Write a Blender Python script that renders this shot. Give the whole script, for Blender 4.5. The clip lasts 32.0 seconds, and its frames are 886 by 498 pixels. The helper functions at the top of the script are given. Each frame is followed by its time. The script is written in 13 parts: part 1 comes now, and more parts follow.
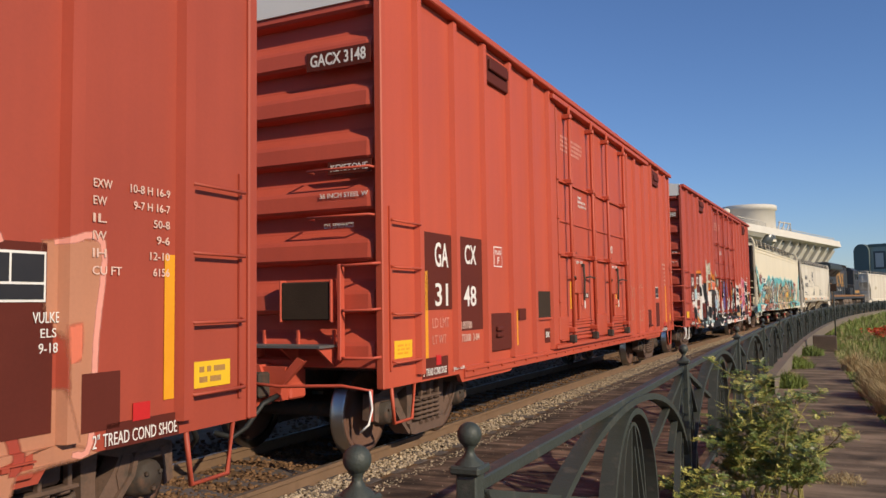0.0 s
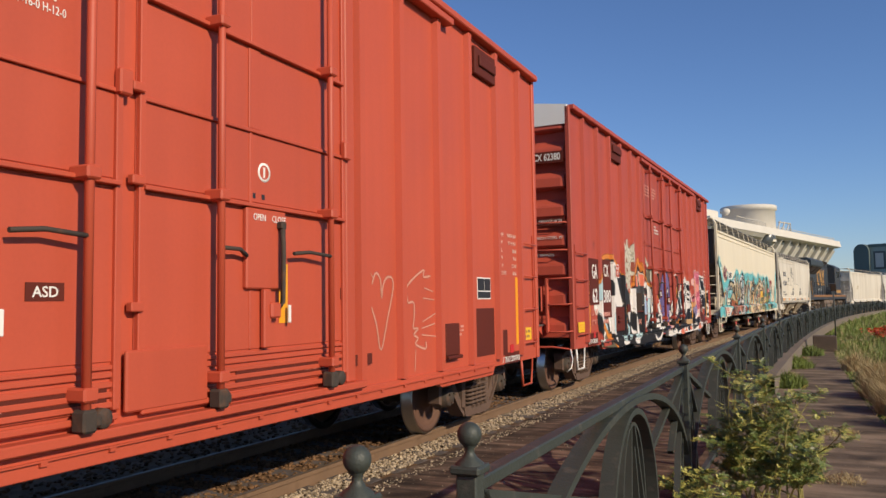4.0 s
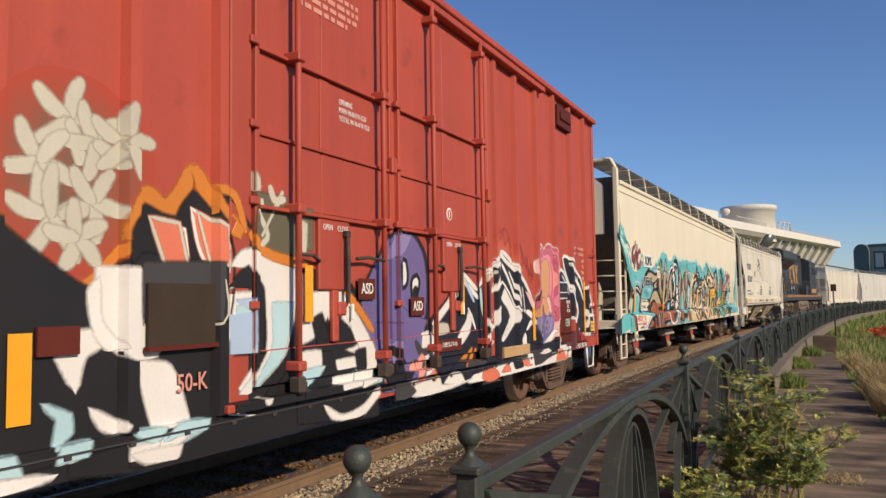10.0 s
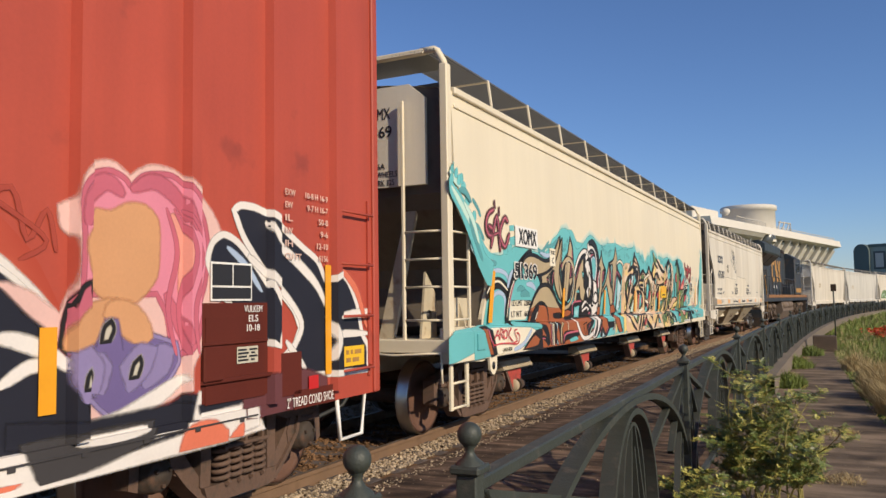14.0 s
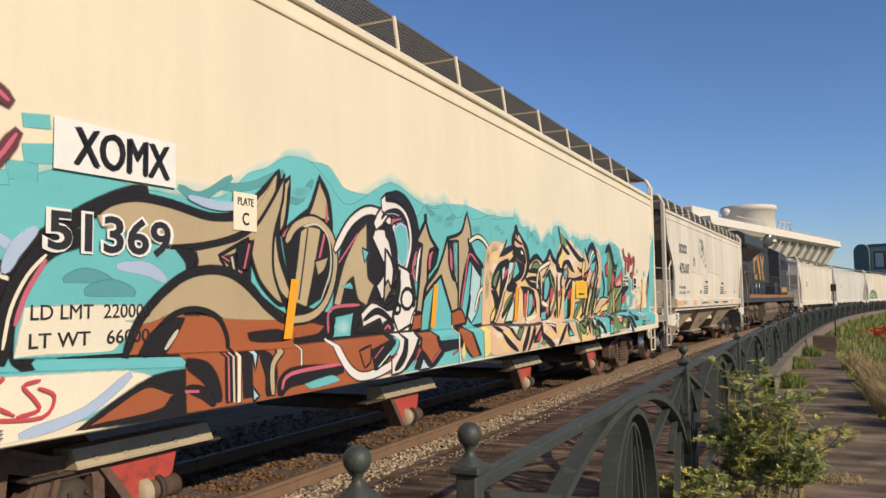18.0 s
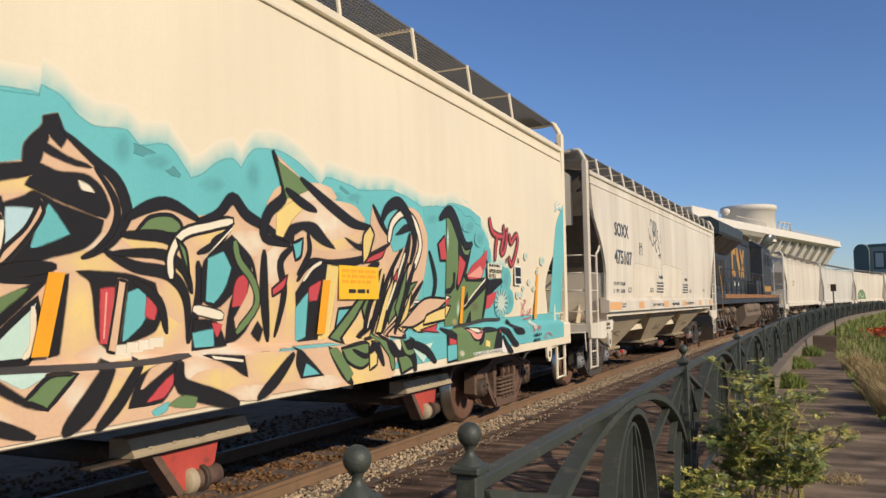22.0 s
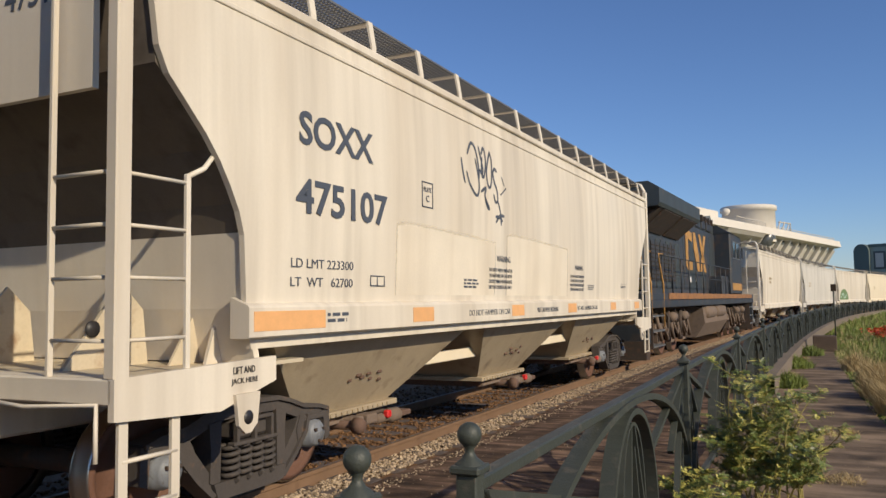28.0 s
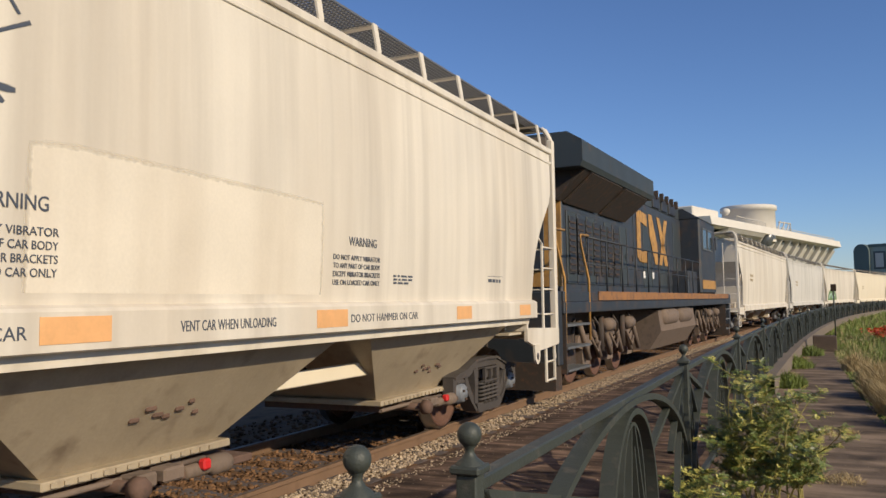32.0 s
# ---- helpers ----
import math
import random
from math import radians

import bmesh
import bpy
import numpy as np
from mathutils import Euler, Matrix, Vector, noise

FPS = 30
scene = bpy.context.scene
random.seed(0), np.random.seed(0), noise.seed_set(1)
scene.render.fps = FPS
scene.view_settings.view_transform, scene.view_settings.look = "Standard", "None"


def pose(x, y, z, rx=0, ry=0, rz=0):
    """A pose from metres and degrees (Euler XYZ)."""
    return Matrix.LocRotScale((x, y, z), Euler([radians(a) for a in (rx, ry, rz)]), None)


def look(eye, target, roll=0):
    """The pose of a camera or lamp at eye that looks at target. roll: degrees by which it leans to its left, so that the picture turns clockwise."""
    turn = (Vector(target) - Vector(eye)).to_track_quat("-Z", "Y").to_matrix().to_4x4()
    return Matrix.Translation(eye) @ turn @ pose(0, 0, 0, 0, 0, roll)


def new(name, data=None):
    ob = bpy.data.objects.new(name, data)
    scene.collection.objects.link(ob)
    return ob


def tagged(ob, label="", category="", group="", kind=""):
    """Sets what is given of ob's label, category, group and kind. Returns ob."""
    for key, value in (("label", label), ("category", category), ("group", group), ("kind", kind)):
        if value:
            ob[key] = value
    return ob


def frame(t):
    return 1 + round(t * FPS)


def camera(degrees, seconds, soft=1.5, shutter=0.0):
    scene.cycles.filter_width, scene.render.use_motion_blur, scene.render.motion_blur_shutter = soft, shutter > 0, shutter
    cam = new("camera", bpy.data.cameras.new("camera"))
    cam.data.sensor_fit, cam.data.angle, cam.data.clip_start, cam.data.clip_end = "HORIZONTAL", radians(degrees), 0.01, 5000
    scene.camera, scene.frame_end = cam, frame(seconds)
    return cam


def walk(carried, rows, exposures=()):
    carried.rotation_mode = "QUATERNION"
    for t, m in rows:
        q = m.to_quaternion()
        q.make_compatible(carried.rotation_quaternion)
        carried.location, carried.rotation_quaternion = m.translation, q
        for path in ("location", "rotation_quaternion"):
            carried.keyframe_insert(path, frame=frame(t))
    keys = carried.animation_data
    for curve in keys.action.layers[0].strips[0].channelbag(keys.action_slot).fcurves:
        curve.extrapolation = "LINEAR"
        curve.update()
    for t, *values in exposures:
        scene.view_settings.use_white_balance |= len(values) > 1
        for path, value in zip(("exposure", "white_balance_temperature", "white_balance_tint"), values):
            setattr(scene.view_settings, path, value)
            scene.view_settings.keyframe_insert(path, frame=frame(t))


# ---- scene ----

from mathutils.geometry import tessellate_polygon as tessellate

cam = camera(58.86, 32.0)
EYE = Vector((0.0, 0.0, 1.617))
YAW, TILT, LEAN = radians(24.585), radians(3.92), -0.886
VIEW = look(EYE, EYE + Vector((-math.sin(YAW) * math.cos(TILT), math.cos(YAW) * math.cos(TILT), math.sin(TILT))), LEAN)
walk(cam, [(0.0, VIEW), (32.0, VIEW)], exposures=[(0.0, 0.0), (32.0, 0.0)])

# ---- light ----
SUN_AZ, SUN_EL = radians(112), radians(27)      # clockwise from +Y
sun_from = Vector((math.sin(SUN_AZ) * math.cos(SUN_EL), math.cos(SUN_AZ) * math.cos(SUN_EL), math.sin(SUN_EL)))
sun = new("sun", bpy.data.lights.new("sun", "SUN"))
sun.data.energy, sun.data.angle, sun.data.color = 4.5, radians(0.6), (1.0, 0.86, 0.63)
sun.matrix_world = look(sun_from * 50, (0, 0, 0))
world = bpy.data.worlds.new("sky")
scene.world = world
world.use_nodes = True
wn = world.node_tree
sky = wn.nodes.new("ShaderNodeTexSky")
sky.sky_type, sky.sun_disc, sky.sun_elevation, sky.sun_rotation = "NISHITA", False, SUN_EL, SUN_AZ
sky.air_density, sky.dust_density, sky.ozone_density = 1.0, 0.1, 5.0
wn.nodes["Background"].inputs["Strength"].default_value = 0.108
blue = wn.nodes.new("ShaderNodeMixRGB")      # clear autumn blue
blue.blend_type = "MULTIPLY"
blue.inputs["Fac"].default_value, blue.inputs["Color2"].default_value = 1.0, (0.86, 0.90, 1.06, 1)
wn.links.new(sky.outputs["Color"], blue.inputs["Color1"])
wn.links.new(blue.outputs["Color"], wn.nodes["Background"].inputs["Color"])


# ---- materials ----
def mat(name, base, rough=0.6, metal=0.0, var=0.18, scale=1.5, grain=40.0, bump=0.15, streak=0.0, stain=None, stain_amount=0.0, spec=0.5):
    m = bpy.data.materials.new(name)
    m.use_nodes = True
    n, l = m.node_tree.nodes, m.node_tree.links
    b = n["Principled BSDF"]
    tc = n.new("ShaderNodeTexCoord")
    big, fine = n.new("ShaderNodeTexNoise"), n.new("ShaderNodeTexNoise")
    big.inputs["Scale"].default_value, big.inputs["Detail"].default_value = scale, 5
    fine.inputs["Scale"].default_value, fine.inputs["Detail"].default_value = grain, 4
    l.new(tc.outputs["Object"], big.inputs["Vector"]), l.new(tc.outputs["Object"], fine.inputs["Vector"])
    def math_node(op, a, c):
        k = n.new("ShaderNodeMath")
        k.operation = op
        for i, v in enumerate((a, c)):
            if isinstance(v, (int, float)):
                k.inputs[i].default_value = v
            else:
                l.new(v, k.inputs[i])
        return k.outputs[0]
    f = math_node("ADD", math_node("MULTIPLY", big.outputs["Fac"], var * 2), math_node("MULTIPLY", fine.outputs["Fac"], var))
    f = math_node("ADD", f, 1 - var * 1.5)
    info = n.new("ShaderNodeObjectInfo")
    f = math_node("MULTIPLY", f, math_node("ADD", math_node("MULTIPLY", info.outputs["Random"], var * 0.5), 1 - var * 0.25))
    if streak:
        mp, st = n.new("ShaderNodeMapping"), n.new("ShaderNodeTexNoise")
        mp.inputs["Scale"].default_value = (3.5, 3.5, 0.22)
        st.inputs["Scale"].default_value, st.inputs["Detail"].default_value = 1.6, 6
        l.new(tc.outputs["Object"], mp.inputs["Vector"]), l.new(mp.outputs["Vector"], st.inputs["Vector"])
        f = math_node("MULTIPLY", f, math_node("ADD", math_node("MULTIPLY", st.outputs["Fac"], streak * 2), 1 - streak))
    mul = n.new("ShaderNodeMixRGB")
    mul.blend_type = "MULTIPLY"
    mul.inputs["Fac"].default_value, mul.inputs["Color1"].default_value = 1.0, (*base, 1)
    l.new(f, mul.inputs["Color2"])
    col = mul.outputs["Color"]
    if stain:
        sn, rp, mx = n.new("ShaderNodeTexNoise"), n.new("ShaderNodeValToRGB"), n.new("ShaderNodeMixRGB")
        sn.inputs["Scale"].default_value, sn.inputs["Detail"].default_value = scale * 2.3, 8
        l.new(tc.outputs["Object"], sn.inputs["Vector"])
        rp.color_ramp.elements[0].position, rp.color_ramp.elements[1].position = 0.68 - stain_amount * 0.4, 0.78
        l.new(sn.outputs["Fac"], rp.inputs["Fac"])
        mx.inputs["Color2"].default_value = (*stain, 1)
        l.new(rp.outputs["Color"], mx.inputs["Fac"]), l.new(col, mx.inputs["Color1"])
        col = mx.outputs["Color"]
    l.new(col, b.inputs["Base Color"])
    l.new(math_node("ADD", math_node("MULTIPLY", big.outputs["Fac"], 0.25), rough - 0.12), b.inputs["Roughness"])
    b.inputs["Metallic"].default_value, b.inputs["Specular IOR Level"].default_value = metal, spec
    if bump:
        bp = n.new("ShaderNodeBump")
        bp.inputs["Strength"].default_value, bp.inputs["Distance"].default_value = bump, 0.01
        l.new(fine.outputs["Fac"], bp.inputs["Height"])
        l.new(bp.outputs["Normal"], b.inputs["Normal"])
    return m


RED = mat("boxcar_red_paint", (0.47, 0.076, 0.036), 0.55, var=0.12, scale=0.8, bump=0.04, streak=0.10)
RED_LEAD = mat("aged_red_paint", (0.36, 0.058, 0.030), 0.6, var=0.14, scale=0.9, bump=0.05, streak=0.12)
RED_OLD = mat("weathered_red_paint", (0.40, 0.062, 0.036), 0.6, var=0.16, scale=0.9, bump=0.05, streak=0.14, stain=(0.20, 0.035, 0.025), stain_amount=0.15)
RED_DARK = mat("dark_red_patch_paint", (0.105, 0.020, 0.013), 0.7, var=0.2, scale=2, bump=0.04, spec=0.2)
END_RED = mat("boxcar_end_red_paint", (0.50, 0.080, 0.045), 0.6, var=0.14, scale=1.2, bump=0.05, streak=0.1)
ROOF_WHITE = mat("white_roof_paint", (0.75, 0.72, 0.68), 0.5, var=0.08, bump=0.04)
CREAM = mat("cream_hopper_paint", (0.74, 0.64, 0.48), 0.5, var=0.07, scale=0.7, bump=0.03, streak=0.05)
OFFWHITE = mat("dusty_white_hopper_paint", (0.68, 0.61, 0.51), 0.55, var=0.08, scale=0.8, bump=0.03, streak=0.12)
GREY_CAR = mat("pale_grey_hopper_paint", (0.60, 0.56, 0.50), 0.55, var=0.1, scale=0.8, bump=0.03, streak=0.15)
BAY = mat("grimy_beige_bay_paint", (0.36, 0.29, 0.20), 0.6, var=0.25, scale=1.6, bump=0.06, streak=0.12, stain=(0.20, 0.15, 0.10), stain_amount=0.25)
NAVY = mat("dark_blue_locomotive_paint", (0.028, 0.034, 0.044), 0.55, var=0.35, scale=1.2, bump=0.04, streak=0.3, stain=(0.080, 0.052, 0.036), stain_amount=0.45)
SLATE = mat("grey_blue_locomotive_paint", (0.036, 0.044, 0.048), 0.55, var=0.25, scale=1.2, bump=0.04, streak=0.25, stain=(0.075, 0.058, 0.044), stain_amount=0.25)
GOLD = mat("golden_yellow_paint", (0.42, 0.22, 0.060), 0.6, var=0.35, scale=2.4, bump=0.04, streak=0.2, stain=(0.16, 0.085, 0.045), stain_amount=0.45)
STRIPE = mat("rusty_orange_stripe", (0.27, 0.125, 0.045), 0.65, var=0.35, scale=2.4, bump=0.04, stain=(0.11, 0.06, 0.04), stain_amount=0.5)
ORANGE = mat("reflective_orange_yellow", (0.78, 0.33, 0.015), 0.4, var=0.12, scale=6, bump=0.02)
YELLOW = mat("yellow_placard_paint", (0.80, 0.47, 0.02), 0.45, var=0.08, scale=6, bump=0.02)
SIGNAL_RED = mat("bright_red_paint", (0.55, 0.02, 0.02), 0.45, var=0.15, scale=5, bump=0.03)
WHITE = mat("white_lettering_paint", (0.78, 0.74, 0.70), 0.5, var=0.1, scale=9, bump=0.0)
BLACK = mat("black_lettering_paint", (0.022, 0.020, 0.022), 0.5, var=0.2, scale=9, bump=0.0)
FADED = mat("faded_white_stencil", (0.70, 0.46, 0.38), 0.6, var=0.25, scale=7, grain=30, bump=0.0)
PALE_RED = mat("faded_pink_lettering", (0.62, 0.26, 0.20), 0.6, var=0.15, scale=9, bump=0.0)
GRIME = mat("grimy_dark_steel", (0.050, 0.036, 0.028), 0.8, var=0.35, scale=4, bump=0.3, stain=(0.12, 0.055, 0.03), stain_amount=0.35)
TRUCK = mat("dusty_brown_truck_casting", (0.120, 0.070, 0.050), 0.85, var=0.3, scale=5, bump=0.3, stain=(0.06, 0.045, 0.035), stain_amount=0.4)
TRUCK_DARK = mat("dark_grey_truck_casting", (0.062, 0.052, 0.047), 0.8, var=0.3, scale=5, bump=0.3, stain=(0.12, 0.075, 0.05), stain_amount=0.2)
CAP_GREY = mat("blue_grey_bearing_cap", (0.17, 0.18, 0.20), 0.55, var=0.25, scale=8, bump=0.1, stain=(0.07, 0.06, 0.055), stain_amount=0.25)
WHEEL = mat("rusty_wheel_plate", (0.115, 0.055, 0.036), 0.8, var=0.25, scale=5, bump=0.15)
TREAD = mat("polished_wheel_tread", (0.42, 0.40, 0.38), 0.3, metal=1.0, var=0.1, bump=0.05)
RUST = mat("rusty_rail_steel", (0.165, 0.096, 0.054), 0.85, var=0.25, scale=3, bump=0.2, stain=(0.11, 0.060, 0.034), stain_amount=0.25)
RAILHEAD = mat("worn_rail_head", (0.17, 0.125, 0.095), 0.55, metal=0.3, var=0.15, bump=0.05)
GALV = mat("galvanised_grating_steel", (0.20, 0.20, 0.20), 0.55, metal=0.6, var=0.2, bump=0.1)
FENCE = mat("weathered_dark_green_iron", (0.040, 0.046, 0.039), 0.55, var=0.22, scale=5, grain=90, bump=0.25, stain=(0.095, 0.085, 0.07), stain_amount=0.2)
CONCRETE = mat("stained_concrete", (0.16, 0.125, 0.095), 0.9, var=0.25, scale=1.5, bump=0.35, stain=(0.15, 0.13, 0.11), stain_amount=0.3)
TIMBER = mat("weathered_timber", (0.115, 0.088, 0.078), 0.85, var=0.3, scale=3, grain=60, bump=0.4, stain=(0.05, 0.04, 0.037), stain_amount=0.4)
BOARD = mat("bare_pine_board", (0.50, 0.30, 0.14), 0.7, var=0.2, scale=4, bump=0.1)
BLOCK = mat("brown_weathered_block", (0.10, 0.072, 0.055), 0.9, var=0.3, scale=3, bump=0.3, spec=0.2)
TACK = mat("dark_brown_tack_board", (0.045, 0.030, 0.022), 0.9, var=0.35, scale=3, grain=60, bump=0.3, spec=0.15)
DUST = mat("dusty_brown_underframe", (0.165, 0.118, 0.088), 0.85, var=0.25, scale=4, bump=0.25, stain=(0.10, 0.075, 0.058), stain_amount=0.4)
# dark brown that holds the shade under the hoppers' end slopes in its colour
END_UNDER = mat("shade_darkened_underside_paint", (0.12, 0.097, 0.078), 0.75, var=0.2, scale=1.6, bump=0.08, streak=0.2, stain=(0.07, 0.055, 0.045), stain_amount=0.3)
END_CREAM = mat("rust_stained_cream_paint", (0.52, 0.44, 0.32), 0.6, var=0.2, scale=2.2, bump=0.06, streak=0.15, stain=(0.24, 0.13, 0.07), stain_amount=0.28)
PALE_GATE = mat("faded_red_outlet_paint", (0.42, 0.06, 0.045), 0.6, var=0.25, scale=6, bump=0.1, stain=(0.12, 0.05, 0.04), stain_amount=0.3)
GLASS = mat("dark_window_glass", (0.02, 0.025, 0.03), 0.12, var=0.1, bump=0.0)
RUBBER = mat("black_rubber_hose", (0.02, 0.02, 0.02), 0.6, var=0.2, bump=0.1)


# ---- mesh helpers ----
class Shape:
    """Collects faces; boxes with chamfered edges, prisms, tubes and lathed forms."""

    def __init__(self):
        self.v, self.f, self.smooth = [], [], []

    def add(self, verts, faces, smooth=False):
        o = len(self.v)
        self.v += [tuple(p) for p in verts]
        self.f += [tuple(i + o for i in face) for face in faces]
        self.smooth += [smooth] * len(faces)
        return self

    def box(self, x0, x1, y0, y1, z0, z1, c=0.0):
        x0, x1, y0, y1, z0, z1 = min(x0, x1), max(x0, x1), min(y0, y1), max(y0, y1), min(z0, z1), max(z0, z1)
        if c <= 0:
            vs = [(x, y, z) for x in (x0, x1) for y in (y0, y1) for z in (z0, z1)]
            return self.add(vs, [(0, 1, 3, 2), (4, 6, 7, 5), (0, 4, 5, 1), (2, 3, 7, 6), (0, 2, 6, 4), (1, 5, 7, 3)])
        c = min(c, (x1 - x0) * 0.45, (y1 - y0) * 0.45, (z1 - z0) * 0.45)
        bm = bmesh.new()
        bmesh.ops.create_cube(bm, size=1.0)
        for v in bm.verts:
            v.co = ((x0 + x1) / 2 + v.co.x * (x1 - x0), (y0 + y1) / 2 + v.co.y * (y1 - y0), (z0 + z1) / 2 + v.co.z * (z1 - z0))
        bmesh.ops.bevel(bm, geom=bm.edges[:], offset=c, segments=1, affect="EDGES")
        bm.verts.index_update()
        self.add([v.co[:] for v in bm.verts], [[v.index for v in f.verts] for f in bm.faces])
        bm.free()
        return self

    def prism(self, poly, a0, a1, axis="x"):
        """A closed outline, (y, z) along x, (x, z) along y, or (x, y) along z."""
        n = len(poly)
        def at(p, a):
            return {"x": (a, p[0], p[1]), "y": (p[0], a, p[1]), "z": (p[0], p[1], a)}[axis]
        vs = [at(p, a0) for p in poly] + [at(p, a1) for p in poly]
        fs = [(i, (i + 1) % n, (i + 1) % n + n, i + n) for i in range(n)]
        return self.add(vs, fs + [tuple(range(n))[::-1], tuple(range(n, 2 * n))])

    def tube(self, pts, r, n=8, r1=None):
        pts = [Vector(p) for p in pts]
        rings, up = [], Vector((0.3, 0.2, 0.93))
        for i, p in enumerate(pts):
            d = (pts[min(i + 1, len(pts) - 1)] - pts[max(i - 1, 0)]).normalized()
            a = d.cross(up)
            if a.length < 0.05:
                a = d.cross(Vector((1, 0, 0)))
            a.normalize()
            b = d.cross(a)
            rr = r if r1 is None else r + (r1 - r) * i / (len(pts) - 1)
            rings += [p + (a * math.cos(q) + b * math.sin(q)) * rr for q in (2 * math.pi * j / n for j in range(n))]
        fs = [(i * n + j, i * n + (j + 1) % n, (i + 1) * n + (j + 1) % n, (i + 1) * n + j) for i in range(len(pts) - 1) for j in range(n)]
        self.add(rings, fs, n > 5)
        o = len(self.v) - len(rings)
        self.f += [tuple(o + j for j in range(n))[::-1], tuple(o + (len(pts) - 1) * n + j for j in range(n))]
        self.smooth += [False, False]
        return self

    def lathe(self, prof, centre=(0, 0, 0), axis="z", n=24, smooth=True):
        """prof: (radius, height along the axis)."""
        vs = []
        for r, h in prof:
            for j in range(n):
                c, s = r * math.cos(2 * math.pi * j / n), r * math.sin(2 * math.pi * j / n)
                p = {"z": (c, s, h), "x": (h, c, s), "y": (c, h, s)}[axis]
                vs.append((p[0] + centre[0], p[1] + centre[1], p[2] + centre[2]))
        fs = [(i * n + j, i * n + (j + 1) % n, (i + 1) * n + (j + 1) % n, (i + 1) * n + j) for i in range(len(prof) - 1) for j in range(n)]
        return self.add(vs, fs, smooth)

    def grid(self, rows, smooth=True):
        w = len(rows[0])
        fs = [(i * w + j, i * w + j + 1, (i + 1) * w + j + 1, (i + 1) * w + j) for i in range(len(rows) - 1) for j in range(w - 1)]
        return self.add([p for r in rows for p in r], fs, smooth)

    def mesh(self, name, material):
        me = bpy.data.meshes.new(name)
        me.from_pydata(self.v, [], self.f)
        bm = bmesh.new()
        bm.from_mesh(me)
        bmesh.ops.recalc_face_normals(bm, faces=bm.faces)
        bm.to_mesh(me)
        bm.free()
        me.polygons.foreach_set("use_smooth", self.smooth)
        for m in (material if isinstance(material, (list, tuple)) else [material]):
            me.materials.append(m)
        return me


def thing(name, label, category, group="", kind="", m=None):
    ob = new(name)
    ob.empty_display_size = 0.2
    if m is not None:
        ob.matrix_basis = m
    return tagged(ob, label, category, group, kind)


def part(name, shape, material, parent=None, label="", m=None):
    me = shape if isinstance(shape, bpy.types.Mesh) else shape.mesh(name, material)
    ob = new(name, me)
    if parent is not None:
        ob.parent = parent
    if m is not None:
        ob.matrix_basis = m
    return tagged(ob, label) if label else ob


SIDE = Matrix(((0, 0, 1, 0), (1, 0, 0, 0), (0, 1, 0, 0), (0, 0, 0, 1)))    # lettering on the +x side
END = Matrix(((1, 0, 0, 0), (0, 0, -1, 0), (0, 1, 0, 0), (0, 0, 0, 1)))    # lettering on the -y end


def letters(words, name, width, height, material, bold=0.0, spacing=1.0):
    bold = 0.0 if "M" in words else bold
    cu = bpy.data.curves.new(name, "FONT")
    cu.body, cu.size, cu.extrude, cu.offset, cu.space_character, cu.resolution_u = words, 1.0, 0.0015, bold, spacing, 3
    ob = bpy.data.objects.new(name, cu)
    scene.collection.objects.link(ob)
    bpy.context.view_layer.update()
    me = bpy.data.meshes.new_from_object(ob.evaluated_get(bpy.context.evaluated_depsgraph_get()))
    bpy.data.objects.remove(ob)
    co = np.zeros(len(me.vertices) * 3)
    me.vertices.foreach_get("co", co)
    co = co.reshape(-1, 3)
    lo, hi = co.min(0), co.max(0)
    co[:, 0] = (co[:, 0] - lo[0]) / (hi[0] - lo[0]) * width
    co[:, 1] = (co[:, 1] - lo[1]) / (hi[1] - lo[1]) * height
    me.vertices.foreach_set("co", co.ravel())
    me.materials.clear()
    me.materials.append(material)
    return me


def side_text(parent, words, v0, v1, z0, z1, x, material, bold=0.0, name="lettering", lean=0.0):
    me = letters(words, name, v1 - v0, z1 - z0, material, bold)
    return part(name, me, None, parent, m=Matrix.Translation((x, v0, z0)) @ SIDE @ pose(0, 0, 0, 0, 0, lean))


def end_text(parent, words, x0, x1, z0, z1, y, material, bold=0.0, name="lettering"):
    me = letters(words, name, x1 - x0, z1 - z0, material, bold)
    return part(name, me, None, parent, m=Matrix.Translation((x0, y, z0)) @ END)


def plate(parent, name, v0, v1, z0, z1, x, material, thick=0.003, label=""):
    return part(name, Shape().box(x, x + thick, v0, v1, z0, z1), material, parent, label)


def text_bars(parent, v0, v1, z0, z1, rows, x, material, name="small_print"):
    """Lines of print too small to read."""
    s, h = Shape(), (z1 - z0) / rows
    rnd = random.Random(int(v0 * 1000) + rows)
    for i in range(rows):
        end, v = v0 + (v1 - v0) * (1 - 0.25 * rnd.random() * (i == rows - 1)), v0
        while v < end - 0.01:
            w = min(rnd.uniform(0.04, 0.13), end - v)
            s.box(x, x + 0.0015, v, v + w, z1 - (i + 0.78) * h, z1 - (i + 0.22) * h)
            v += w + 0.03
    return part(name, s, material, parent)



def colour(name, base, rough=0.5):
    return mat("spray_paint_" + name, base, rough, var=0.14, scale=1.6, grain=45, bump=0.03, spec=0.25)


